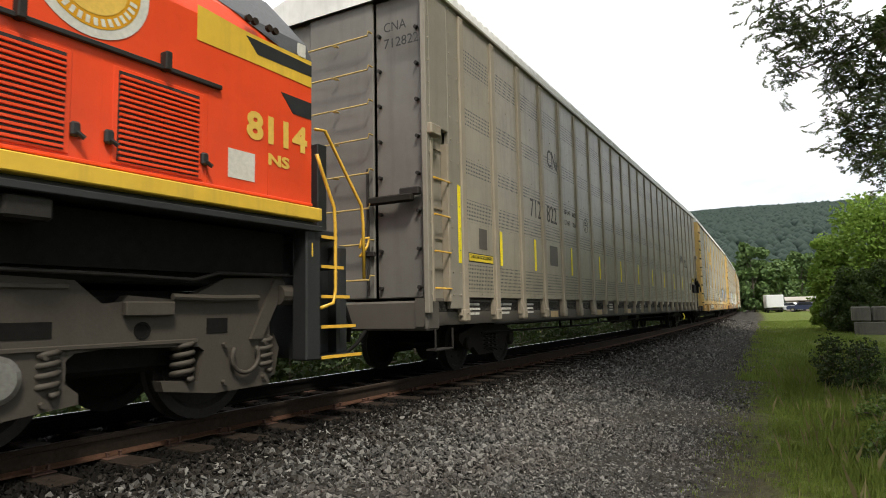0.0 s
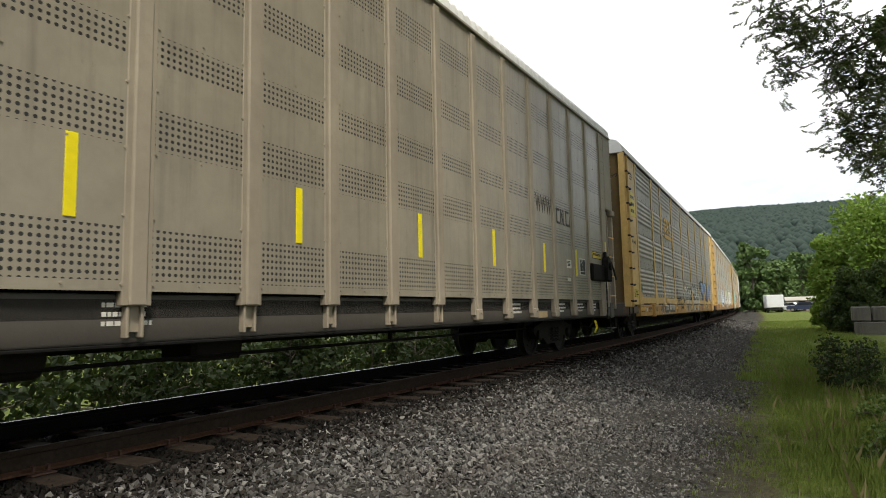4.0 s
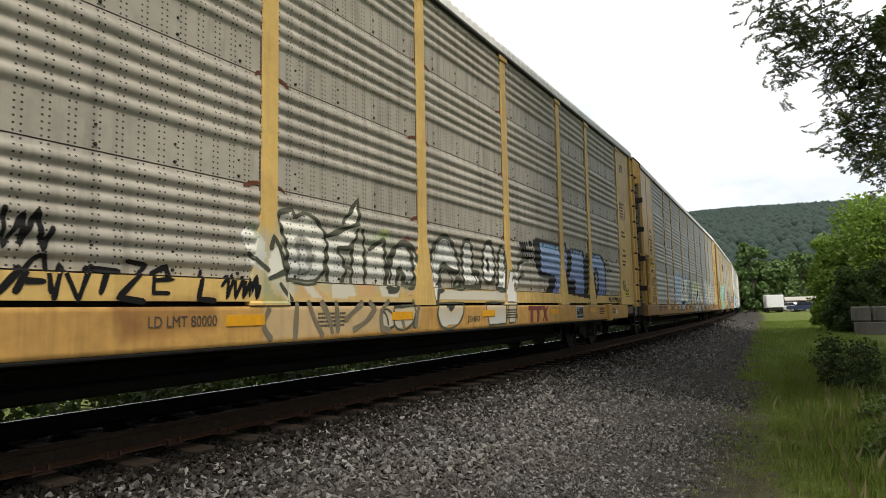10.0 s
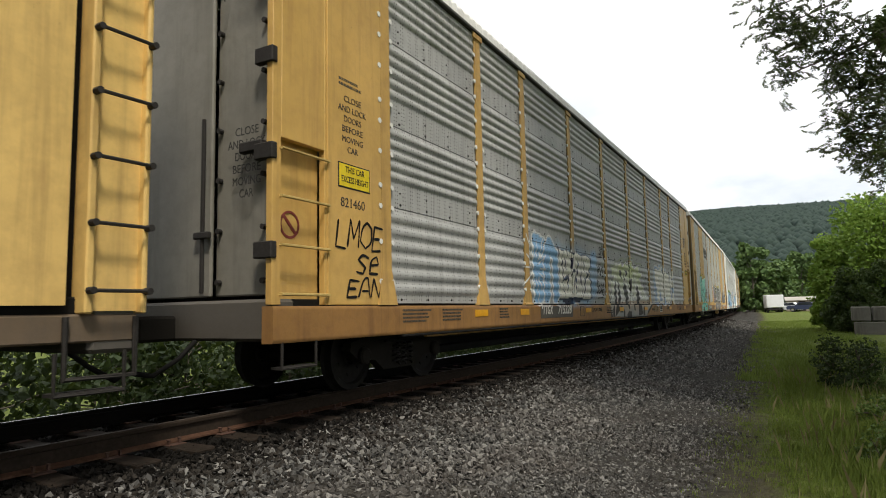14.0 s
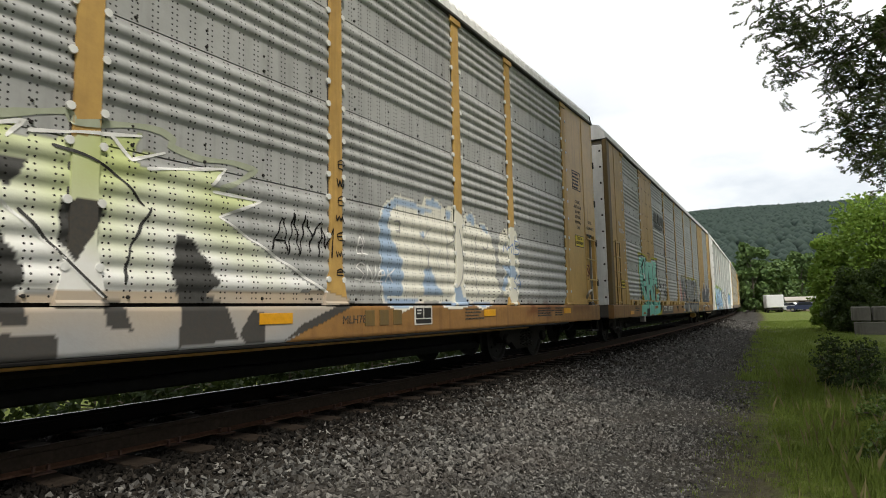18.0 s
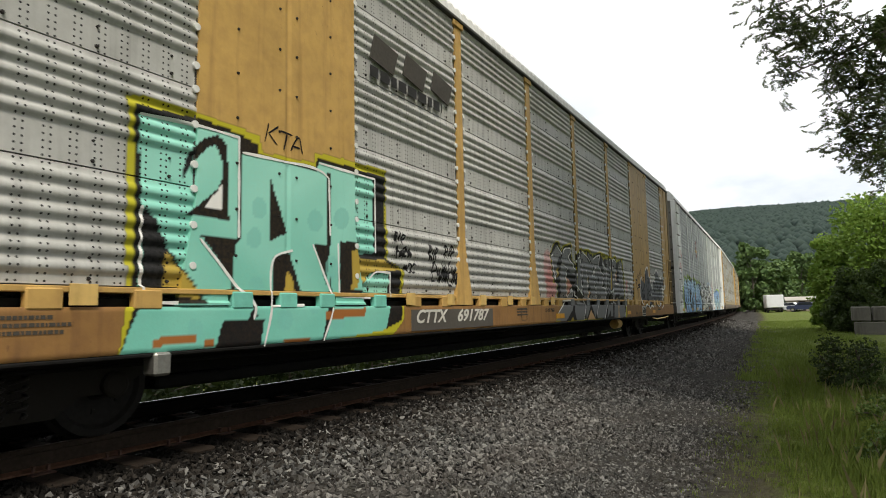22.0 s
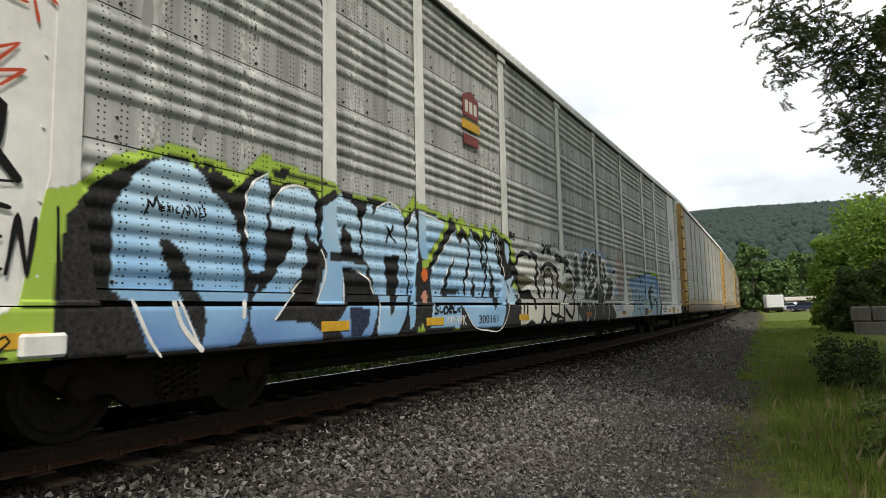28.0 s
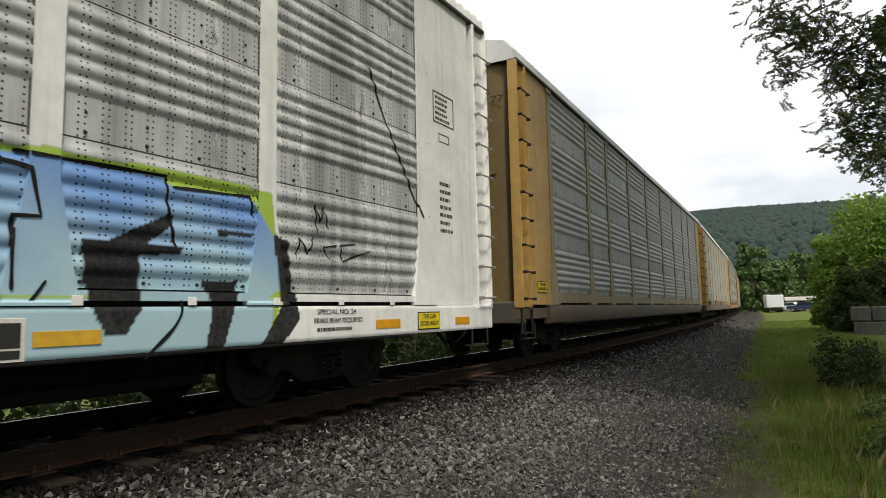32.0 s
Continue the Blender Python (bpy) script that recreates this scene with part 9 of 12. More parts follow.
s5.fill([(12.92, 2.06), (13.01, 2.16), (13.14, 2.28), (13.27, 2.22), (13.46, 2.06), (13.56, 2.21), (13.77, 2.32), (14.02, 2.35), (14.13, 2.16), (14.38, 2.31), (14.66, 2.35), (14.81, 2.22), (15.2, 2.35), (15.4, 2.23), (15.61, 2.24), (15.64, 2.05), (15.9, 1.8), (16.2, 1.82), (16.4, 2.04), (16.6, 1.95), (16.67, 1.6), (16.4, 1.5), (16.33, 1.19), (12.96, 1.13)], WHT)
s5.fill([(12.94, 2.06), (13.01, 2.12), (13.1, 2.18), (13.18, 2.14), (13.22, 1.91), (13.34, 1.6), (13.27, 1.49), (13.04, 1.44), (12.97, 1.46)], CHR)
s5.line([(13.48, 2.1), (13.62, 2.26), (13.84, 2.38), (14.06, 2.33), (14.15, 2.25), (14.4, 2.36), (14.71, 2.37)], 0.13, SKY, alpha=0.7)
s5.line([(14.97, 2.32), (15.21, 2.35), (15.39, 2.25), (15.57, 2.31), (15.67, 2.25)], 0.12, SKY, alpha=0.7)
s5.fill([(15.82, 2.08), (16.11, 2.12), (16.22, 1.94), (16.11, 1.81), (15.87, 1.9)], SKY, alpha=0.6, soft=0.1)
s5.fill([(16.37, 1.43), (16.73, 1.49), (16.93, 1.41), (16.42, 1.23)], SKY, alpha=0.7, soft=0.08)
s5.fill([(13.49, 2.05), (13.55, 2.17), (13.71, 2.28), (13.89, 2.33), (14.02, 2.29), (14.11, 2.15), (14.27, 2.25), (14.5, 2.32), (14.67, 2.32), (14.74, 2.25), (14.76, 1.67), (14.77, 1.18), (14.16, 1.15), (13.53, 1.18)], CHR)
s5.fill([(14.92, 1.13), (14.89, 2.25), (15.09, 2.33), (15.28, 2.27), (15.39, 2.16), (15.58, 1.86), (15.82, 1.8), (16.19, 1.76), (16.26, 1.54), (16.02, 1.17), (15.41, 1.15)], CHR)
s5.line([(13.5, 2.07), (13.57, 2.19), (13.71, 2.28), (13.89, 2.34), (14.02, 2.31), (14.1, 2.21), (14.11, 2.14)], 0.065, WHT)
s5.fill([(14.04, 2.28), (14.11, 2.17), (14.09, 2.08), (13.99, 1.94), (13.93, 1.81), (13.9, 1.69), (13.88, 1.8), (13.92, 1.95), (13.97, 2.1)], WHT)
s5.line([(14.13, 2.17), (14.27, 2.25), (14.5, 2.33), (14.67, 2.32), (14.73, 2.27)], 0.06, WHT)
s5.line([(14.73, 2.25), (14.75, 1.73)], 0.035, WHT)
s5.fill([(14.28, 1.98), (14.34, 2.06), (14.42, 2.08), (14.47, 2.04), (14.44, 1.96), (14.35, 1.85), (14.29, 1.71), (14.2, 1.67), (14.13, 1.69), (14.2, 1.79), (14.22, 1.88)], WHT)
s5.fill([(13.71, 1.74), (13.77, 1.75), (13.79, 1.69), (13.88, 1.7), (13.93, 1.64), (14.03, 1.63), (14.29, 1.65), (14.32, 1.63), (14.09, 1.56), (13.99, 1.5), (13.92, 1.42), (13.85, 1.43), (13.79, 1.52), (13.75, 1.62)], WHT)
s5.fill([(14.13, 1.69), (14.29, 1.7), (14.56, 1.8), (14.58, 1.75), (14.57, 1.7), (14.69, 1.69), (14.72, 1.76), (14.76, 1.8), (14.76, 1.57), (14.66, 1.57), (14.62, 1.5), (14.46, 1.4), (14.31, 1.27), (14.13, 1.22), (14.1, 1.25), (14.16, 1.32), (14.3, 1.43), (14.46, 1.52), (14.52, 1.6), (14.52, 1.73), (14.29, 1.68)], WHT)
s5.line([(13.88, 1.42), (13.84, 1.33)], 0.035, WHT)
s5.line([(13.9, 1.39), (13.96, 1.31), (14.13, 1.18)], 0.045, WHT)
s5.fill([(13.51, 1.47), (13.59, 1.5), (13.66, 1.38), (13.69, 1.22), (13.52, 1.22)], WHT)
s5.fill([(13.54, 1.88), (13.58, 1.89), (13.59, 1.73), (13.56, 1.7)], WHT)
s5.fill([(13.59, 1.6), (13.62, 1.62), (13.65, 1.49), (13.58, 1.47)], WHT)
s5.line([(14.91, 2.25), (15.09, 2.33), (15.21, 2.32), (15.28, 2.25)], 0.06, WHT)
s5.fill([(15.17, 2.2), (15.28, 2.26), (15.39, 2.22), (15.39, 2.16), (15.28, 2.09), (15.31, 1.97), (15.4, 1.84), (15.44, 1.76), (15.4, 1.74), (15.27, 1.79), (15.16, 1.92), (15.14, 2.02)], WHT)
s5.fill([(15.41, 2.24), (15.46, 2.29), (15.57, 2.25), (15.6, 2.14), (15.65, 2), (15.77, 1.89), (15.87, 1.84), (15.82, 1.8), (15.63, 1.78), (15.58, 1.86), (15.48, 2.03), (15.41, 2.13)], WHT)
s5.fill([(15.3, 2.09), (15.39, 2.15), (15.51, 2), (15.6, 1.81), (15.63, 1.74), (15.47, 1.67), (15.42, 1.84)], CHR)
s5.line([(15.49, 1.69), (15.63, 1.75), (15.87, 1.78), (16.11, 1.75), (16.25, 1.64), (16.28, 1.46), (16.17, 1.3), (16.03, 1.18)], 0.055, WHT)
s5.fill([(15.21, 1.6), (15.4, 1.59), (15.58, 1.64), (15.75, 1.62), (15.78, 1.57), (15.66, 1.47), (15.54, 1.41), (15.47, 1.31), (15.46, 1.17), (15.41, 1.21), (15.34, 1.34), (15.27, 1.48)], WHT)
s5.line([(15.12, 1.88), (15.16, 1.68), (15.21, 1.6)], 0.035, WHT)
s5.fill([(16.22, 1.7), (16.34, 1.67), (16.34, 1.43), (16.2, 1.18), (16.01, 1.16), (16.11, 1.3), (16.25, 1.46)], WHT)
s5.fill([(16.25, 1.88), (16.26, 1.94), (16.36, 2), (16.5, 2), (16.56, 1.94), (16.56, 1.89), (16.36, 1.87)], CHR)
s5.fill([(16.34, 1.7), (16.42, 1.75), (16.51, 1.76), (16.59, 1.71), (16.59, 1.63), (16.48, 1.64)], GRY)
s5.line([(16.22, 1.84), (16.2, 1.92), (16.28, 2.01), (16.42, 2.05), (16.58, 2.02), (16.62, 1.9), (16.62, 1.77), (16.66, 1.65), (16.6, 1.56), (16.51, 1.57), (16.42, 1.63), (16.31, 1.67)], 0.05, WHT)
s5.line([(16.22, 1.84), (16.42, 1.84), (16.62, 1.87)], 0.055, WHT)
s5.line([(16.42, 1.74), (16.54, 1.78), (16.62, 1.77)], 0.035, WHT)
s5.fill([(13.12, 1.22), (13.18, 1.34), (13.23, 1.35), (13.18, 1.27)], WHT)
s5.fill([(13.04, 1.47), (13.17, 1.51), (13.04, 1.39)], WHT)
s5.fill([(12.96, 1.1), (15.96, 1.09), (16.33, 0.81), (16.2, 0.65), (13.3, 0.68), (12.98, 0.67)], CHR)
s5.fill([(13.12, 1.1), (13.21, 1.1), (13.34, 0.99), (13.19, 1.04)], IVO)
s5.fill([(13.06, 0.85), (13.3, 0.68), (13.07, 0.66)], IVO)
s5.fill([(14.68, 1.09), (15.12, 1.09), (15.07, 1.33), (14.95, 1.46), (14.84, 1.66), (14.8, 1.66), (14.76, 1.38)], CHR)
s5.fill([(14.94, 1.69), (15, 1.69), (14.98, 2.23), (14.93, 2.22)], CHR, alpha=0.8)
s5.line([(14.83, 1.68), (14.91, 1.52), (15.07, 1.37), (15.12, 1.17)], 0.045, WHT)
s5.line([(13.67, 1.11), (13.81, 1.01), (13.79, 0.81), (13.62, 0.66)], 0.05, WHT)
s5.line([(14.25, 1.1), (14.31, 0.91), (14.27, 0.79), (14.14, 0.67)], 0.05, WHT)
s5.line([(15.12, 1.1), (15.05, 0.82)], 0.05, WHT)
s5.line([(15.54, 1.09), (15.65, 0.91), (15.49, 0.65)], 0.05, WHT)
s5.line([(15.96, 1.07), (16.33, 0.81), (16.23, 0.65)], 0.05, WHT)
s5.line([(13.91, 1.1), (13.97, 0.95)], 0.05, WHT)
s5.line([(16.39, 1.07), (16.39, 0.85), (16.26, 0.69)], 0.035, BLU)
s5.line([(16.56, 1.02), (16.67, 1.07), (16.63, 0.96), (16.53, 0.89), (16.7, 0.9)], 0.035, BLU)
s5.line([(16.77, 1.04), (16.75, 0.91), (16.84, 0.91), (16.87, 1.04), (16.77, 1.04)], 0.035, BLU)
s5.line([(16.92, 1.04), (16.9, 0.9)], 0.035, BLU)
s5.line([(16.99, 1.03), (17.07, 1.02), (16.95, 0.9), (17.11, 0.9)], 0.035, BLU)
s5.line([(16.9, 2.29), (16.82, 1.93), (16.85, 1.38)], 0.05, SAL)
s5.line([(17.05, 2.33), (17.08, 1.82), (17.04, 1.3)], 0.05, SAL)
s5.line([(17.25, 2.27), (17.29, 1.83)], 0.05, SAL)
s5.line([(16.68, 2.17), (16.98, 2.35), (17.38, 2.23)], 0.05, SAL)
s5.line([(17.37, 1.99), (17.4, 1.5)], 0.05, SAL)
s5.tag("29K", 10.92, 11.49, 2.04, 2.31, 0.075, INK, seed=53)
s5.tag("we", 9.36, 9.65, 2.15, 2.39, 0.035, INK, seed=54)
s5.dot(17.05, 1.92, 0.35, 0.7, RED, alpha=0.16)
# blue block letters
s5.fill([(18.15, 1.91), (18.27, 1.91), (18.88, 1.9), (18.9, 2.01), (19.48, 2.01), (20.41, 2.14), (21.31, 2.15), (22.2, 2.15), (22.49, 2.13), (22.63, 1.2), (22.46, 0.63), (18.33, 0.63), (18.21, 0.63), (18.44, 0.87), (18.46, 1.55), (18.16, 1.53)], LIM)
s5.fill([(18.15, 1.84), (18.27, 1.84), (18.89, 1.87), (18.91, 1.97), (19.49, 1.97), (20.41, 2.1), (21.34, 2.09), (21.43, 2.02), (22.24, 2.06), (22.52, 1.71), (22.67, 1.24), (22.47, 1.14), (18.46, 1.11), (18.45, 1.53), (18.17, 1.52)], BLK, second=PTL)
s5.fill([(18.47, 1.1), (22.51, 1.13), (22.46, 0.65), (21.2, 0.65), (18.33, 0.66), (18.21, 0.66), (18.2, 0.84), (18.46, 0.87)], PTL)
s5.fill([(19.5, 1.94), (19.69, 1.95), (19.72, 1.61), (19.66, 1.73)], INK)
s5.fill([(19.35, 1.47), (19.5, 1.24), (19.47, 1.17), (19.39, 1.17)], INK)
s5.fill([(20.71, 1.54), (21.2, 1.54), (21.54, 1.54), (21.51, 1.48), (21.17, 1.44), (21.17, 1.03), (21.04, 0.83), (20.89, 0.85), (20.76, 1.1)], INK)
s5.fill([(21.73, 1.26), (22.12, 1.28), (22.05, 1.02), (21.94, 0.69), (21.75, 0.68), (21.82, 1.02)], INK)
s5.fill([(22.52, 1.73), (22.72, 1.7), (22.78, 1.24), (22.86, 0.92), (22.58, 0.64), (22.32, 0.63), (22.62, 1.06)], INK)
s5.fill([(21.89, 1.72), (22.3, 1.73), (22.3, 1.69), (21.89, 1.66)], INK)
s5.fill([(20.74, 1.49), (20.88, 1.53), (21.43, 1.81), (21.46, 1.73), (21.2, 1.52), (20.89, 1.39)], INK)
s5.line([(18.27, 1.84), (18.86, 1.86), (19.14, 1.86), (19.21, 1.51)], 0.045, INK)
s5.line([(18.88, 1.51), (19.21, 1.53)], 0.045, INK)
s5.line([(18.86, 1.51), (18.89, 0.99), (18.87, 0.92), (19.26, 0.93), (19.18, 0.66)], 0.045, INK)
s5.line([(18.45, 1.54), (18.47, 1.12), (18.45, 0.88), (18.32, 0.86)], 0.045, INK)
s5.line([(18.29, 1.52), (18.45, 1.53)], 0.045, INK)
s5.line([(18.89, 1.88), (18.91, 1.97), (19.49, 1.97), (19.69, 1.98)], 0.045, INK)
s5.line([(19.73, 1.99), (20.23, 2), (20.36, 1.98), (20.43, 1.66), (20.26, 1.65), (20.27, 1.16)], 0.045, INK)
s5.line([(19.5, 1.24), (19.67, 1.4), (19.8, 1.05), (19.45, 0.69)], 0.045, INK)
s5.line([(20.25, 2.08), (21.37, 2.1), (21.4, 1.8), (21.48, 1.49), (21.2, 1.48)], 0.045, INK)
s5.line([(21.43, 2.02), (22.24, 2.06), (22.27, 1.88)], 0.045, INK)
s5.line([(20.48, 1.23), (20.37, 1.06)], 0.045, INK)
s5.line([(21.51, 1.1), (21.51, 0.99), (21.2, 0.65)], 0.045, INK)
s5.line([(23.13, 1.8), (23.1, 2.11), (23.18, 1.92), (23.23, 2.1), (23.31, 1.86)], 0.03, INK)
s5.line([(22.83, 1.54), (22.88, 1.73), (23, 1.58), (23.09, 1.77)], 0.03, INK)
s5.line([(23.34, 1.54), (23.21, 1.66), (23.44, 1.7)], 0.03, INK)
s5.line([(23.77, 1.74), (23.49, 1.7), (23.53, 1.53), (24.02, 1.68)], 0.03, INK)
s5.line([(17.34, 2.39), (17.32, 2.16), (17.29, 1.94)], 0.04, RED, alpha=0.6)
s5.line([(17.51, 1.38), (17.6, 1.39), (17.53, 1.32), (17.6, 1.28), (17.53, 1.23)], 0.025, RED, alpha=0.8)
# tags on the white end sheet
s5.line([(0.79, 3.52), (0.79, 3.1)], 0.032, RED, alpha=0.85)
s5.line([(0.79, 3.52), (0.91, 3.48), (0.79, 3.26)], 0.032, RED, alpha=0.85)
s5.line([(0.96, 3.4), (0.98, 3.16), (1.08, 3.3), (1.12, 3.46)], 0.032, RED, alpha=0.85)
s5.line([(1.12, 3.07), (1.15, 3.4), (1.27, 3.39), (1.17, 3.2)], 0.032, RED, alpha=0.85)
s5.line([(1.43, 3.32), (1.31, 3.25), (1.29, 3.07), (1.43, 3.06)], 0.032, RED, alpha=0.85)
s5.line([(1.43, 3.32), (1.62, 3.12), (1.43, 3.24), (1.5, 2.95)], 0.032, RED, alpha=0.85)
s5.line([(0.77, 2.6), (0.84, 3.02), (0.91, 2.85), (0.77, 2.6)], 0.032, RED, alpha=0.85)
s5.line([(0.96, 2.58), (0.98, 2.83), (1.1, 2.84), (0.98, 2.71), (1.12, 2.65)], 0.032, RED, alpha=0.85)
s5.line([(1.15, 2.63), (1.39, 2.77), (1.19, 2.52), (1.43, 2.6), (1.27, 2.44)], 0.032, RED, alpha=0.85)
s5.line([(0.79, 2.36), (0.98, 2.42)], 0.075, INK)
s5.line([(0.88, 2.4), (0.96, 1.89)], 0.075, INK)
s5.line([(0.74, 2.1), (1.0, 2.22)], 0.075, INK)
s5.line([(1.17, 2.42), (1.31, 2.33), (1.27, 2.07), (1.1, 2.07), (1.1, 2.33), (1.17, 2.42)], 0.075, INK)
s5.line([(1.17, 2.15), (1.43, 1.85)], 0.075, INK)
s5.line([(0.91, 1.81), (1.39, 1.85)], 0.035, INK)
s5.line([(0.91, 1.73), (1.24, 1.76)], 0.035, INK)
s5.line([(1.67, 1.73), (1.7, 1.07)], 0.035, INK)
s5.fill([(0.79, 1.69), (1.46, 1.78), (1.5, 1.27), (0.86, 1.23)], LIM, alpha=0.8)
s5.tag("EUTEN", 0.77, 1.53, 1.21, 1.72, 0.04, INK, seed=57)
s5.tag("20R", 1.31, 1.62, 0.71, 0.88, 0.025, INK, seed=58)
s5.line([(5.56, 4.5), (5.6, 3.72), (5.65, 2.94)], 0.1, SIL, alpha=0.4)
s5.line([(2.89, 3.32), (2.93, 2.9), (2.79, 2.44)], 0.1, SIL, alpha=0.4)
s5.line([(2.27, 3.91), (2.32, 3.36), (2.17, 2.78)], 0.1, SIL, alpha=0.4)
s5.line([(17.89, 2.32), (18.39, 2.3), (19.08, 2.28), (19.7, 2.17)], 0.07, SIL, alpha=0.6)
s5.line([(19.92, 3.61), (19.94, 2.88), (19.89, 2.15)], 0.1, SIL, alpha=0.45)
s5.line([(24.02, 3.9), (24.56, 3.01), (25.16, 2.2)], 0.05, INK, alpha=0.7)


# rust bleeding from the joints beside the posts of the second car
for k, u in enumerate((1.70, 4.50, 6.35, 9.08, 11.84, 14.63, 17.39, 20.17, 22.15)):
    for j, z in enumerate((2.20, 3.30, 4.40)):
        for sgn in (-1, 1):
            r = 0.05 + 0.045 * ((k * 3 + j * 5 + sgn) % 4)
            s2.line([(u + sgn * 0.115, z + 0.03), (u + sgn * (0.13 + r * 0.5), z + 0.01), (u + sgn * (0.13 + r), z - 0.03)], 0.055, (0.15, 0.055, 0.035))
# ---- the cars ----
f1 = 6.94
car1 = rack_car(f1, 27.2, [1.06 + 1.143 * i for i in range(23)], [1.17, 5.48], "cn_panel", "cn_post", "cn_sill", "cn_end", label="grey-beige enclosed auto rack car with punched panels", style="cn", sill=(0.775, 1.15))
R1 = [1.30, 2.20, 3.30, 4.40, 5.50]
car2 = rack_car(35.65, 26.8, [1.70, 4.50, 6.35, 9.08, 11.84, 14.63, 17.39, 20.17, 22.15, 24.95], R1, "grey_a", "yellow", "ochre", "brown", label="yellow rack car with weathered grey ribbed sides", spray=s2, short=1.45, bare=(14.63, 20.17, 22.15))
R3 = [1.18, 2.26, 3.30, 4.38, 5.46]
car3 = rack_car(63.67, 27.07, [1.90, 4.55, 6.45, 9.23, 12.0, 14.77, 17.53, 20.30, 22.19, 25.02], [1.075, 2.26, 3.30, 4.38, 5.46], "grey_b", "yellow_b", "ochre_b", "door_pale", label="ochre rack car with grey ribbed sides and large painted letters", spray=s3, corner="yellow_c", chord=False, washers=True, broad=False, style="niche")
R4 = [1.20, 2.05, 2.91, 3.77, 4.63, 5.46]
car4 = rack_car(92.05, 26.4, [1.81, 4.39, 6.35, 9.05, 11.9, 14.67, 17.52, 20.20, 22.37, 24.99], R4, "grey_c", "yellow_b", "ochre_b", "door_grey", label="yellow rack car with light grey ribbed sides, sprayed along its foot", spray=s4, plain_bays=(4.39, 20.20), style="low", washers=True, chord=False, tabs=((3.9, 7.3, MIN), (13.3, 19.0, GRY)))
car5 = rack_car(120.3, 27.04, [1.72, 4.52, 6.40, 9.17, 12.1, 14.85, 17.62, 20.45, 22.45, 25.15], R3, "grey_d", "white", "white", "door_grey", label="white rack car with grey ribbed sides and blue painted letters", spray=s5)
FAR_POSTS = [1.82, 4.6, 6.5, 9.1, 11.84, 14.63, 17.39, 20.17, 22.15, 24.95]
car6 = rack_car(148.53, 26.8, FAR_POSTS, R1, "grey_b", "tan_post", "soot_sill", "brown", label="yellow-brown rack car with grey ribbed sides", short=1.45, corner="yellow_b")
car7 = rack_car(176.8, 26.8, FAR_POSTS, R1, "grey_a", "tan_post", "soot_sill", "brown", label="rusty yellow rack car with grey sides", near=False, corner="yellow_b")
car8 = rack_car(205.0, 26.8, FAR_POSTS, R1, "grey_b", "brown", "ochre_b", "brown", label="brownish yellow rack car with pale grey sides", near=False)
car9 = rack_car(233.2, 26.8, FAR_POSTS, R1, "grey_a", "tan_post", "soot_sill", "brown", label="worn yellow rack car with brownish grey sides", near=False)


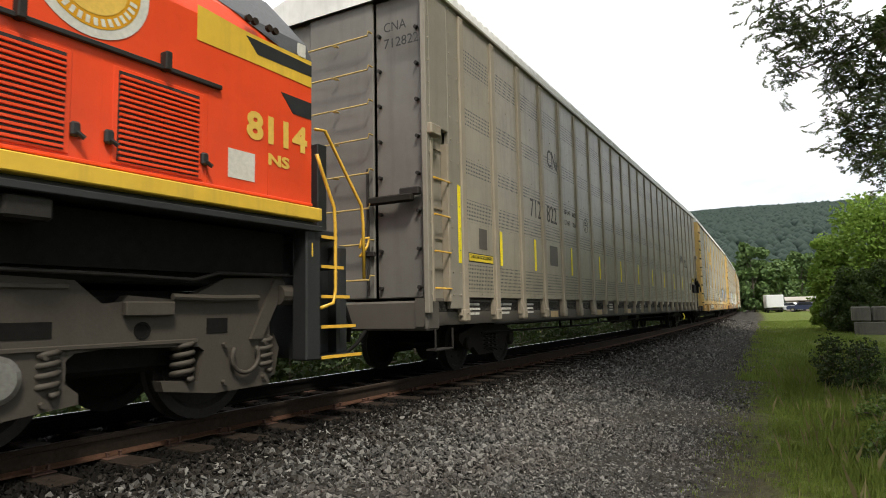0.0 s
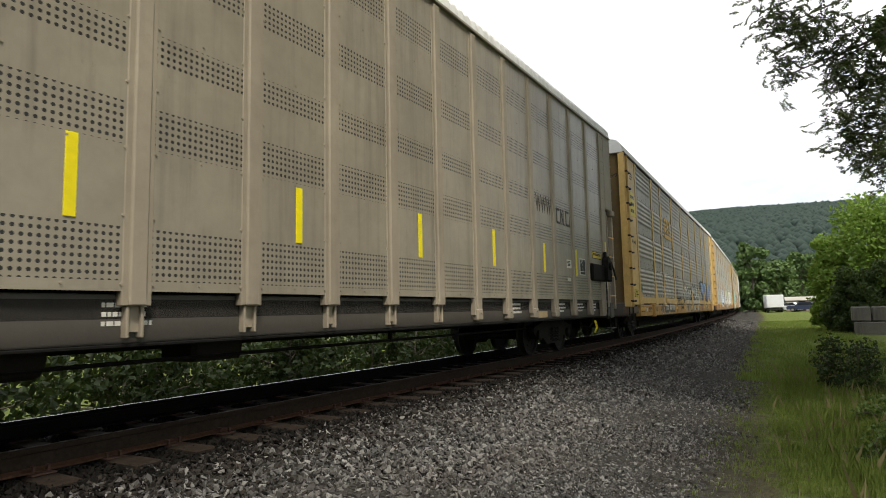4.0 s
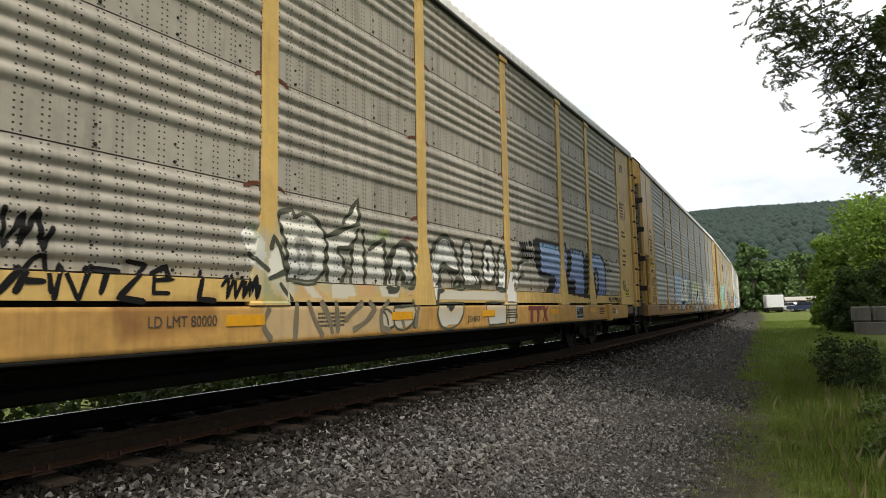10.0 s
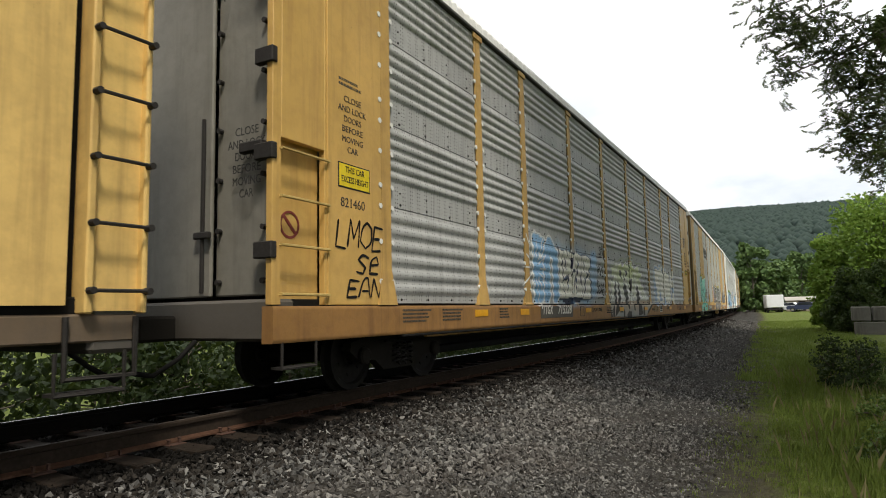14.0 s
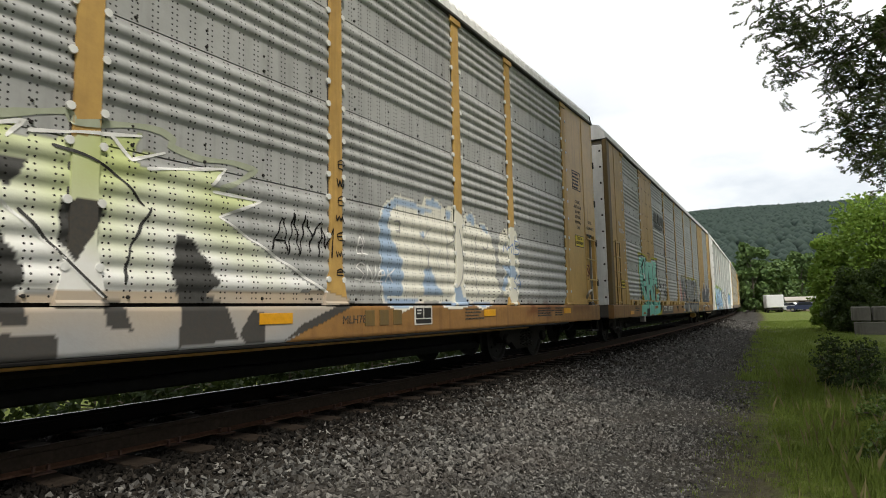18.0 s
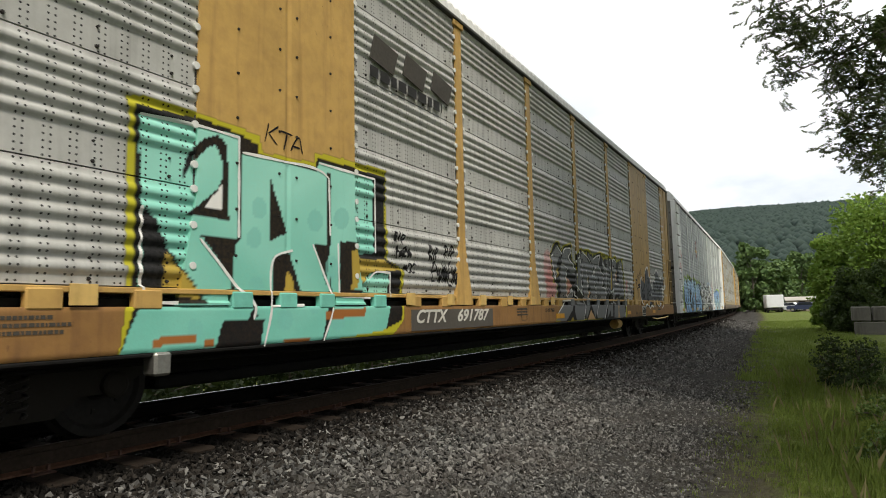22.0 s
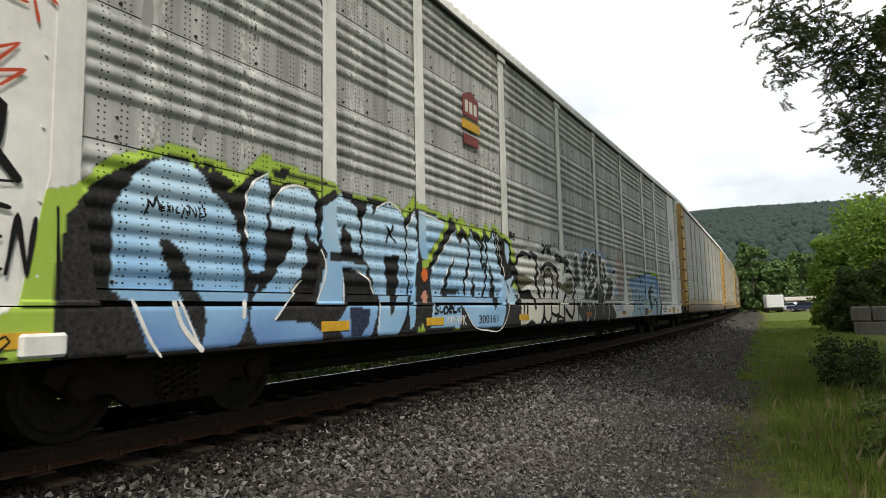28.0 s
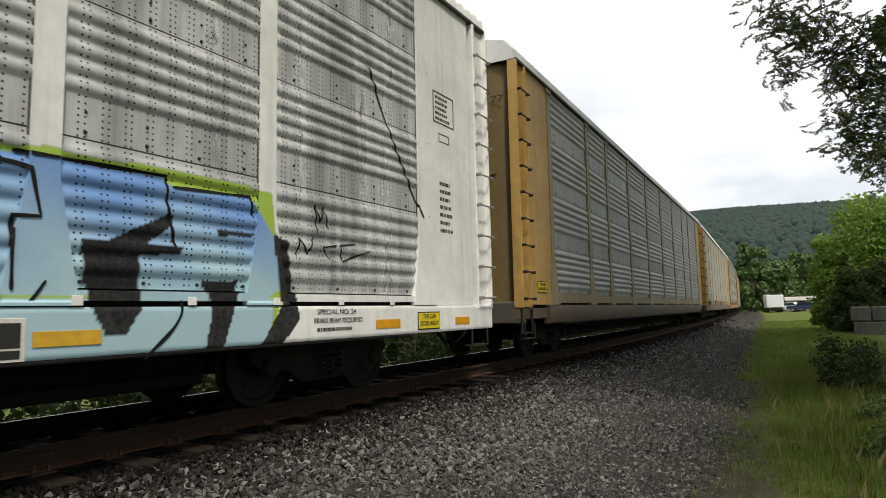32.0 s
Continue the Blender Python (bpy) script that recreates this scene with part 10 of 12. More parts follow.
# ---- locomotive ----
def build_locomotive():
    """The rear of a six-axle road locomotive: long hood flush with its sill, rear steps, trucks."""
    front, length = -17.0, 22.1
    h = length / 2
    loco = thing("locomotive", None, None, "red diesel locomotive with yellow stripe and black underframe", "locomotive")
    TRAIN.append((loco, front, length, 4.2))
    Y = lambda a: a - front - h          # from a place on the plan to the locomotive's own length
    end = Y(4.90)
    hood = Shape()
    sec = [(1.45, 2.10), (1.45, 3.62), (1.36, 3.86), (1.05, 4.20), (0.75, 4.52), (-0.75, 4.52), (-1.05, 4.20), (-1.36, 3.86), (-1.45, 3.62), (-1.45, 2.10)]
    n = len(sec)
    vs = [(x, y, z) for y in (-h + 2.0, end) for x, z in sec]
    hood.add(vs, [(i, n + i, n + (i + 1) % n, (i + 1) % n) for i in range(n)] + [tuple(range(n)), tuple(range(2 * n - 1, n - 1, -1))])
    part("hood", hood, "red", loco, "glossy red hood")
    roof = Shape()
    rs = [(1.456, 3.66), (1.366, 3.866), (1.056, 4.206), (0.756, 4.526), (-0.756, 4.526), (-1.056, 4.206), (-1.366, 3.866)]
    n = len(rs)
    cut = [end + 0.004, end + 0.004, end + 0.004, end + 0.004, end + 0.004, end + 0.004, end + 0.004]
    st = [Y(4.45), Y(3.90), Y(3.2), Y(2.4), Y(2.4), Y(3.2), Y(3.9)]
    vs = [(x, st[i], z) for i, (x, z) in enumerate(rs)] + [(x, cut[i], z) for i, (x, z) in enumerate(rs)]
    roof.add(vs, [(i, n + i, n + i + 1, i + 1) for i in range(n - 1)])
    part("roof_paint", roof, "loco_black", loco, "black roof")
    # livery on the hood's side
    def decal(name, pts, mat, x=1.454, label=""):
        return part(name, Shape().slab([(Y(a), z) for a, z in pts], x - 0.002, x + 0.002), mat, loco, label)
    decal("stripe", [(3.47, 3.38), (4.20, 3.38), (4.895, 3.37), (4.895, 3.66), (4.0, 3.66), (3.47, 3.70)][::1], "loco_yellow", 1.454, "broad yellow stripe")
    decal("stripe", [(4.15, 3.48), (4.895, 3.49), (4.895, 3.61), (4.01, 3.62)], "loco_black", 1.458, "black stripe")
    decal("stripe", [(4.63, 3.02), (4.895, 3.02), (4.895, 3.20), (4.46, 3.20)], "loco_black", 1.454, "black stripe")
    part("end_plate", Shape().slab([(Y(4.70), 3.66), (Y(4.80), 3.66), (Y(4.80), 3.80), (Y(4.70), 3.80)], 1.44, 1.462), "white_ink", loco, "small white plate")
    decal("panel_patch", [(3.82, 2.22), (4.13, 2.22), (4.13, 2.49), (3.82, 2.49)], "white_ink", 1.454, "pale square placard")
    # round emblem: white ring, orange ring, buff middle
    for r, x, mat in ((0.46, 1.454, "white_ink"), (0.385, 1.457, "orange"), (0.28, 1.46, "cream")):
        pts = [(2.55 + r * math.cos(t), 3.52 + r * math.sin(t)) for t in np.linspace(0, 2 * math.pi, 40, endpoint=False)]
        part("emblem", Shape().slab([(Y(a), z) for a, z in pts], x - 0.002, x + 0.0015), mat, loco, "round emblem")
    sh = Shape()
    for k in range(16):
        t = math.pi * (1.08 + 0.84 * k / 15)
        c, s = math.cos(t), math.sin(t)
        a0, z0 = 2.55 + 0.335 * c, 3.52 + 0.335 * s
        sh.slab([(Y(a0 + 0.016 * s - 0.03 * c), z0 - 0.016 * c - 0.03 * s), (Y(a0 + 0.016 * s + 0.03 * c), z0 - 0.016 * c + 0.03 * s), (Y(a0 - 0.016 * s + 0.03 * c), z0 + 0.016 * c + 0.03 * s), (Y(a0 - 0.016 * s - 0.03 * c), z0 + 0.016 * c - 0.03 * s)], 1.458, 1.461)
    part("emblem_print", sh, "white_ink", loco)
    lettering("8114", 0.36, "cream", loco, (1.456, Y(4.03), 2.575), "lettering", 0.80, bold=0.014)
    lettering("NS", 0.15, "cream", loco, (1.456, Y(4.29), 2.40), "lettering", 0.29, bold=0.006)
    # louvred doors
    for a0, a1 in ((1.20, 2.37), (2.78, 3.49), (-0.4, 0.8)):
        part("louvre_door", Shape().box(1.452, 1.462, Y(a0 - 0.05), Y(a1 + 0.05), 2.14, 2.90, 0.004), "red", loco)
        # black plate behind the slats draws the shadow in their gaps
        part("louvre_shadow", Shape().box(1.460, 1.464, Y(a0 - 0.01), Y(a1 + 0.01), 2.16, 2.87), "loco_black", loco)
        for k in range(16):
            z = 2.17 + k * 0.043
            part("louvre", Shape().slab([(Y(a0), z), (Y(a1), z), (Y(a1), z + 0.020), (Y(a0), z + 0.020)], 1.462, 1.486), "red", loco)
    part("drip_rail", Shape().box(1.45, 1.492, Y(-6.0), Y(3.72), 2.99, 3.03, 0.006), "loco_black", loco)
    for a in (2.05, 3.15, 0.9):
        part("lamp_bracket", Shape().box(1.45, 1.54, Y(a) - 0.03, Y(a) + 0.03, 2.98, 3.14, 0.01), "dark_steel", loco)
    for a in (2.45, 2.70, 3.55):
        sh = Shape().box(1.45, 1.50, Y(a) - 0.035, Y(a) + 0.035, 2.27, 2.38, 0.015)
        sh.tube([(1.50, Y(a), 2.30), (1.52, Y(a) + 0.05, 2.26)], 0.018, 6)
        part("door_latch", sh, "loco_black", loco)
    for a in (4.02, 4.10, 4.28, 4.36):
        part("vent", Shape().tube([(1.45, Y(a), 3.79), (1.49, Y(a), 3.79)], 0.035, 10), "rail", loco)
    for a in (2.0, 2.65, 3.6, 4.3):
        part("seam", Shape().box(1.45, 1.4535, Y(a) - 0.006, Y(a) + 0.006, 2.11, 2.97), "red", loco)
    part("skirting", Shape().box(1.45, 1.475, Y(-6.0), end, 2.09, 2.12, 0.008), "red", loco)
    # sill and underframe
    part("sill_stripe", Shape().box(1.40, 1.552, -h + 0.9, Y(4.96), 1.93, 2.065, 0.01), "loco_yellow", loco, "yellow sill stripe")
    part("sill", Shape().box(1.38, 1.548, -h + 0.9, Y(4.965), 1.82, 1.88, 0.008), "loco_black", loco)
    part("walkway", Shape().box(-1.5, 1.44, -h + 0.9, Y(4.96), 1.84, 2.09), "loco_black", loco)
    part("underframe", Shape().box(-1.1, 1.1, -h + 1.0, Y(4.6), 1.25, 1.84, 0.02), "black", loco)
    part("bolster_plate", Shape().box(0.9, 1.2, Y(-1.2), Y(4.75), 1.36, 1.80), "black", loco)
    part("fuel_tank", Shape().box(-1.3, 1.3, Y(-9.8), Y(-2.4), 0.45, 1.4, 0.12), "black", loco)
    part("junction_box", Shape().box(1.25, 1.5, Y(2.0), Y(2.32), 1.64, 1.80, 0.02), "dark_steel", loco)
    # rear step well and pilot
    part("step_side", Shape().box(1.30, 1.50, Y(4.78), Y(4.99), 0.50, 1.86, 0.015), "loco_black", loco)
    part("pilot", Shape().box(-1.45, 1.25, Y(5.55), Y(5.72), 0.45, 1.75, 0.03), "loco_black", loco)
    part("step_back", Shape().box(1.05, 1.10, Y(4.99), Y(5.7), 0.5, 1.9), "loco_black", loco)
    for k in range(5):
        z = 0.53 + 0.315 * k
        d = 0.66 - 0.10 * k
        part("step", Shape().box(1.08, 1.50, Y(4.99), Y(4.99 + d), z - 0.03, z, 0.005), "loco_black", loco)
        part("step_nosing", Shape().box(1.502, 1.508, Y(4.995), Y(4.985 + d), z - 0.028, z + 0.006), "brass", loco, "yellow step edge")
    part("platform_end", Shape().box(-1.5, 1.25, Y(4.96), Y(5.55), 1.80, 1.90, 0.01), "loco_black", loco)
    part("end_post", Shape().box(0.92, 1.06, Y(5.42), Y(5.58), 1.7, 2.95, 0.01), "loco_black", loco)
    part("cable_box", Shape().box(0.5, 0.85, Y(5.4), Y(5.75), 1.45, 2.2, 0.02), "loco_black", loco)
    part("marker", Shape().box(0.82, 0.9, Y(5.66), Y(5.76), 1.75, 1.9, 0.01), "brass", loco, "yellow marker")
    hr = Shape().tube([(1.50, Y(4.93), 2.65), (1.50, Y(4.99), 2.52), (1.50, Y(5.20), 2.12), (1.50, Y(5.22), 1.9), (1.50, Y(5.22), 1.22), (1.50, Y(5.18), 1.08), (1.50, Y(4.99), 1.03)], 0.019, 8)
    part("handrail", hr, "brass", loco, "yellow handrail", smooth=True)
    hr = Shape().tube([(1.46, Y(4.95), 2.93), (1.46, Y(5.10), 2.95), (1.46, Y(5.72), 2.21), (1.46, Y(5.75), 2.0), (1.46, Y(5.76), 1.36)], 0.019, 8)
    part("handrail", hr, "brass", loco, "yellow handrail", smooth=True)
    hr = Shape().tube([(1.40, Y(5.76), 1.62), (1.40, Y(5.9), 1.75), (1.40, Y(5.93), 1.86), (1.40, Y(5.8), 1.83), (1.40, Y(5.76), 1.72)], 0.016, 8)
    part("cut_lever", hr, "brass", loco, "yellow bent lever", smooth=True)
    for k in range(3):
        ho = Shape().tube([(0.9 - 0.25 * k, Y(5.72), 1.1 - 0.1 * k), (0.95 - 0.25 * k, Y(5.95), 1.2 - 0.1 * k), (0.92 - 0.25 * k, Y(6.15), 0.85), (0.85 - 0.25 * k, Y(6.2), 0.62)], 0.028, 8)
        part("air_hose", ho, "black", loco, smooth=True)
    part("coupler", Shape().box(-0.2, 0.2, Y(5.7), Y(6.35), 0.68, 1.0, 0.05), "grime", loco)
    part("print_mark", Shape().box(1.50, 1.504, Y(4.855), Y(4.87), 1.56, 1.70), "loco_yellow", loco)
    # six-wheel trucks
    for c in (2.05, -13.0):
        root = new("truck")
        root.parent = loco
        root.matrix_basis = pose(0, Y(c), 0)
        for sx in (1, -1):
            x0, x1 = 1.05 * sx, 1.17 * sx
            beam = [(-2.62, 0.30), (-2.0, 0.28), (-1.45, 0.36), (-1.42, 0.43), (-1.75, 0.42), (-1.80, 0.66), (-1.72, 0.72), (-0.85, 0.73), (-0.6, 0.70), (-0.52, 0.45), (-0.5, 0.30), (0.14, 0.28), (0.66, 0.33), (0.66, 0.41), (0.56, 0.49), (0.56, 0.66), (0.62, 0.71), (0.84, 0.73), (1.71, 0.70), (1.77, 0.66), (1.71, 0.40), (1.34, 0.43), (1.37, 0.34), (1.89, 0.27)]
            beam += [(2.54, 0.28), (2.57, 0.36), (2.54, 0.98), (2.62, 1.11), (2.76, 1.30), (2.70, 1.36), (2.48, 1.34), (1.99, 1.32), (1.78, 1.22), (1.55, 1.12), (1.44, 1.12), (1.03, 1.15), (0.99, 1.10), (0.82, 1.08), (0.6, 1.26), (0.09, 1.28), (-1.4, 1.28), (-1.6, 1.12), (-2.6, 1.12)]
            part("side_frame", Shape().slab(beam, min(x0, x1), max(x0, x1)), "loco_grime", root)
            # black panels on the solid casting stand in for its dark windows
            for q0, q1, z0, z1 in ((1.79, 2.02, 0.81, 0.95), (0.11, 0.45, 0.83, 0.95), (-0.62, -0.2, 0.83, 0.95)):
                part("opening_shade", Shape().box(1.166 * sx, 1.175 * sx, q0, q1, z0, z1), "black", root)
            for dy in (0.44, 1.58, 2.50):
                pts = [(1.12 * sx + 0.085 * math.cos(t), dy + 0.085 * math.sin(t), 0.42 + 0.34 * t / (2 * math.pi * 4.5)) for t in np.linspace(0, 2 * math.pi * 4.5, 50)]
                part("coil_spring", Shape().tube(pts, 0.026, 6), "loco_grime", root, smooth=True)
            part("axle_box", Shape().lathe([(0, 0.0), (0, 0.17), (0.05 * sx, 0.17), (0.07 * sx, 0.13), (0.07 * sx, 0.0)], (1.16 * sx, 0.08, 0.56), 18), "steel", root)
            cyl = Shape().tube([(1.2 * sx, 2.62, 1.17), (1.2 * sx, 2.96, 1.17)], 0.105, 14)
            part("brake_cylinder", cyl, "loco_grime", root)
            part("brake_lever", Shape().slab([(2.28, 0.74), (2.42, 0.74), (2.72, 1.28), (2.58, 1.32)], 1.18 * sx - 0.03, 1.18 * sx + 0.03), "loco_grime", root)
            part("pull_rod", Shape().tube([(1.22 * sx, 1.4, 1.14), (1.22 * sx, 1.9, 1.13), (1.22 * sx, 2.35, 1.14)], 0.03, 8), "loco_grime", root)
            part("bracket", Shape().box(1.17 * sx, 1.24 * sx, 0.98, 1.42, 0.98, 1.10, 0.01), "loco_grime", root)
            part("frame_rib", Shape().box(1.17 * sx, 1.20 * sx, -1.4, 0.55, 1.19, 1.23, 0.008), "loco_grime", root)
            part("frame_rib", Shape().box(1.17 * sx, 1.20 * sx, -1.6, 1.68, 0.735, 0.775, 0.008), "loco_grime", root)
            for q, zz in ((-1.1, 0.89), (-0.3, 1.06), (1.16, 0.86)):
                part("access_hole", Shape().lathe([(0.0, 0.0), (0.0, 0.075), (0.006 * sx, 0.075), (0.006 * sx, 0.055), (-0.01 * sx, 0.05), (-0.01 * sx, 0.0)], (1.171 * sx, q, zz), 14), "black", root)
            for q in (-0.44, 0.40, 1.98, 2.46):
                for zz in (0.36, 0.70):
                    part("pedestal_bolt", Shape().tube([(1.17 * sx, q, zz), (1.215 * sx, q, zz)], 0.026, 6), "loco_grime", root)
            part("brake_shoe", Shape().slab([(2.62, 0.30), (2.74, 0.36), (2.80, 0.62), (2.72, 0.78), (2.64, 0.60)], min(0.86 * sx, 1.04 * sx), max(0.86 * sx, 1.04 * sx)), "loco_grime", root)
            ring = [(1.22 * sx, 2.2 + 0.16 * math.cos(t), 0.58 + 0.15 * math.sin(t)) for t in np.linspace(math.pi * 0.8, math.pi * 2.2, 16)]
            part("hanger", Shape().tube(ring, 0.022, 6), "loco_grime", root, smooth=True)
            pipe = Shape().tube([(1.24 * sx, -2.6, 1.34), (1.24 * sx, 0.9, 1.31), (1.24 * sx, 1.6, 1.29), (1.24 * sx, 1.85, 1.36), (1.24 * sx, 2.7, 1.37), (1.24 * sx, 2.95, 1.34), (1.24 * sx, 2.98, 1.26)], 0.018, 6)
            part("sand_pipe", pipe, "dark_steel", root, smooth=True)
        part("truck_frame", Shape().box(-0.95, 0.95, -2.5, 2.5, 0.5, 1.2, 0.05), "black", root)
        for dy in (-1.85, 0.08, 2.02):
            w = Shape()
            for sx in (1, -1):
                prof = [(0.0, 0.10), (0.04, 0.40), (0.0, 0.44), (0.0, 0.53), (0.11, 0.533), (0.14, 0.56), (0.14, 0.44), (0.10, 0.40), (0.10, 0.10)]
                w.lathe([(0.83 * sx - q[0] * sx, q[1]) for q in prof], (0, 0, 0), 30)
            w.tube([(-0.95, 0, 0), (0.95, 0, 0)], 0.1, 12)
            ob = part("wheelset", w, "dark_steel", root)
            ob.matrix_basis = pose(0, dy, 0.533)
            WHEELS.append((ob, dy, 0.533))
    return loco


build_locomotive()


# ---- trees and plants ----
LEAF_V = [(-0.5, 0.0, 0.0), (0.0, -0.36, 0.06), (0.5, 0.0, 0.0), (0.0, 0.36, 0.06)]
LEAF_F = [(0, 1, 2, 3)]
LOBED_V = [(-0.5, 0.0, 0.0), (-0.12, -0.42, 0.05), (0.12, -0.18, 0.02), (0.5, 0.0, 0.0), (0.12, 0.18, 0.02), (-0.12, 0.42, 0.05)]
LOBED_F = [(0, 1, 2, 3, 4, 5)]


def leaf_cloud(centres, radii, per, size, rng, squash=0.8, droop=0.0):
    """Leaves strewn through clumps: places and turns for scatter()."""
    P, S = [], []
    for c, r, n in zip(centres, radii, per):
        d = rng.normal(size=(n, 3))
        d /= np.linalg.norm(d, axis=1)[:, None]
        rad = r * rng.uniform(0.15, 1.0, n) ** 0.5
        q = np.array(c) + d * rad[:, None] * np.array([1, 1, squash])
        q[:, 2] -= droop * rng.uniform(0, 1, n) * r
        P.append(q)
        S.append(rng.uniform(0.65, 1.25, n) * size)
    P, S = np.concatenate(P), np.concatenate(S)
    return P, turns(len(P), rng, S)


def limb(shape, p, q, r0, r1, rng, bend=0.12, n=6):
    p, q = Vector(p), Vector(q)
    L = (q - p).length
    pts = [p.lerp(q, i / n) + Vector((rng.uniform(-1, 1), rng.uniform(-1, 1), rng.uniform(-0.5, 0.5))) * bend * L * 0.25 * math.sin(math.pi * i / n) for i in range(n + 1)]
    shape.tube(pts, [r0 + (r1 - r0) * i / n for i in range(n + 1)], 8)
    return pts


def build_tree(name, base, height, spread, trunk_r, leaf, leaf_mat, clumps, seed, label, low=0.35, per=260, size=0.14, category="tree", squash=0.75, clump=1.0):
    rng = random.Random(seed)
    nr = np.random.default_rng(seed)
    root = thing(name, None, None, label, category)
    root.matrix_basis = pose(*base)
    tr = Shape()
    limb(tr, (0, 0, -0.15), (rng.uniform(-0.2, 0.2), rng.uniform(-0.2, 0.2), height * 0.8), trunk_r, trunk_r * 0.25, rng, 0.05)
    part("trunk", tr, "bark", root, smooth=True)
    cs, rs, ns = [], [], []
    for k in range(clumps):
        f = (k + 0.5) / clumps
        z = height * (low + (1 - low) * f)
        w = spread * (0.45 + 0.75 * math.sin(math.pi * min(1.0, 0.18 + 0.82 * f) ** 0.9)) * 0.85
        t = k * 2.39996 + rng.uniform(-0.4, 0.4)
        d = w * math.sqrt(rng.uniform(0.15, 1.0))
        c = (d * math.cos(t), d * math.sin(t), z + rng.uniform(-0.05, 0.05) * height)
        cs.append(c)
        rs.append(clump * spread * rng.uniform(0.22, 0.42))
        ns.append(int(per * rng.uniform(0.6, 1.3)))
        if k % 2 == 0:
            br = Shape()
            limb(br, (0, 0, z * 0.62), c, trunk_r * 0.35, 0.015, rng)
            part("limb", br, "bark", root, smooth=True)
    part_leaves = scatter("crown", LEAF_V, LEAF_F, leaf_cloud(cs, rs, ns, size, nr, squash), leaf_mat, "", "", "", root)
    return root


# the tree whose boughs hang into the view, standing beside the path
def build_overhanging_tree():
    rng = random.Random(31)
    nr = np.random.default_rng(31)
    root = thing("overhanging_tree", None, None, "tall dark leafy tree with drooping boughs over the path", "tree")
    tr = Shape()
    limb(tr, (11.2, 8.2, -0.5), (10.6, 8.8, 9.5), 0.34, 0.12, rng, 0.04, 8)
    part("trunk", tr, "bark", root, smooth=True)
    tips = [(5.66, 10.0, 5.25), (5.72, 9.7, 4.85), (5.84, 10.3, 4.62), (5.80, 10.0, 4.22), (5.95, 10.0, 5.0), (6.1, 9.8, 4.65), (6.3, 9.2, 4.55), (6.4, 9.7, 4.2), (6.6, 9.6, 4.35), (6.85, 9.3, 4.3), (6.45, 9.4, 3.85), (6.7, 9.5, 3.85), (6.9, 9.8, 3.95), (6.46, 9.2, 3.45), (6.25, 10.2, 3.5), (6.7, 9.5, 3.45), (6.9, 10.0, 3.5), (6.2, 9.4, 3.05), (6.38, 9.9, 2.95), (6.6, 10.0, 3.25), (6.72, 9.6, 2.95), (6.78, 9.4, 2.65), (6.48, 9.0, 2.68), (6.95, 9.5, 3.0)]
    tips = [(x + 0.24, y, z) if z < 3.6 else (x, y, z) for x, y, z in tips]
    for i in (0, 3, 4, 7, 9, 12, 15, 17, 19, 22):
        br = Shape()
        s = (10.75, 8.6, rng.uniform(4.5, 6.5))
        mid = (8.4 + rng.uniform(-0.3, 0.3), 9.2, tips[i][2] * 0.9 + 0.9)
        limb(br, s, mid, 0.075, 0.035, rng, 0.06)
        limb(br, mid, tips[i], 0.035, 0.008, rng, 0.12)
        part("bough", br, "bark", root, smooth=True)
    # feathery twigs, each with a row of leaves to both sides
    twigs, P, T = Shape(), [], []
    for i, c in enumerate(tips):
        for _ in range(54 if i > 3 else 36):
            t, up = rng.uniform(0, 2 * math.pi), rng.uniform(-0.75, 0.35)
            d = Vector((math.cos(t), math.sin(t), up)).normalized()
            q = Vector(c) + Vector((rng.gauss(0, 0.15), rng.gauss(0, 0.17), rng.gauss(0, 0.14)))
            n = rng.randint(5, 10)
            pts = [q.copy()]
            for k in range(n):
                d = (d + Vector((rng.uniform(-0.3, 0.3), rng.uniform(-0.3, 0.3), rng.uniform(-0.3, 0.2)))).normalized()
                q = q + d * 0.024
                pts.append(q.copy())
                for sgn in (-1, 1, 1 if k % 2 else -1):
                    side = d.cross(Vector((0, 0, 1))).normalized() * sgn
                    ax = (side + d * rng.uniform(0.1, 0.9) + Vector((0, 0, rng.uniform(-0.7, 0.2)))).normalized()
                    nrm = Vector((rng.uniform(-0.6, 0.6), rng.uniform(-0.6, 0.6), 1.0))
                    wd = nrm.cross(ax).normalized()
                    nz = ax.cross(wd)
                    L = rng.uniform(0.034, 0.058)
                    e = q + ax * L * 0.55
                    P.append(tuple(e))
                    T.append(tuple((ax[r] * L, wd[r] * L * 0.75, nz[r] * L) for r in range(3)))
            twigs.tube(pts[::3] + pts[-1:], 0.004, 3, False)
    part("twig", twigs, "bark", root, kind="stuff")
    scatter("leaves", LOBED_V, LOBED_F, (np.array(P), np.array(T)), "leaf_over", "", "", "", root)
    # the rest of the crown, over and beside the camera
    cs, rr, nn = [], [], []
    for k in range(30):
        t = rng.uniform(0, 2 * math.pi)
        d = 4.6 * math.sqrt(rng.random())
        c = (11.0 + d * math.cos(t), 7.8 + d * math.sin(t) * 1.35, 4.6 + 6.5 * rng.random() ** 0.8)
        if c[0] < 8.6 and c[2] < 6.6:
            continue
        cs.append(c)
        rr.append(rng.uniform(0.8, 1.4))
        nn.append(260)
    scatter("crown", LEAF_V, LEAF_F, leaf_cloud(cs, rr, nn, 0.2, nr, 0.8), "leaf_dark", "", "", "", root)
    return root


build_overhanging_tree()
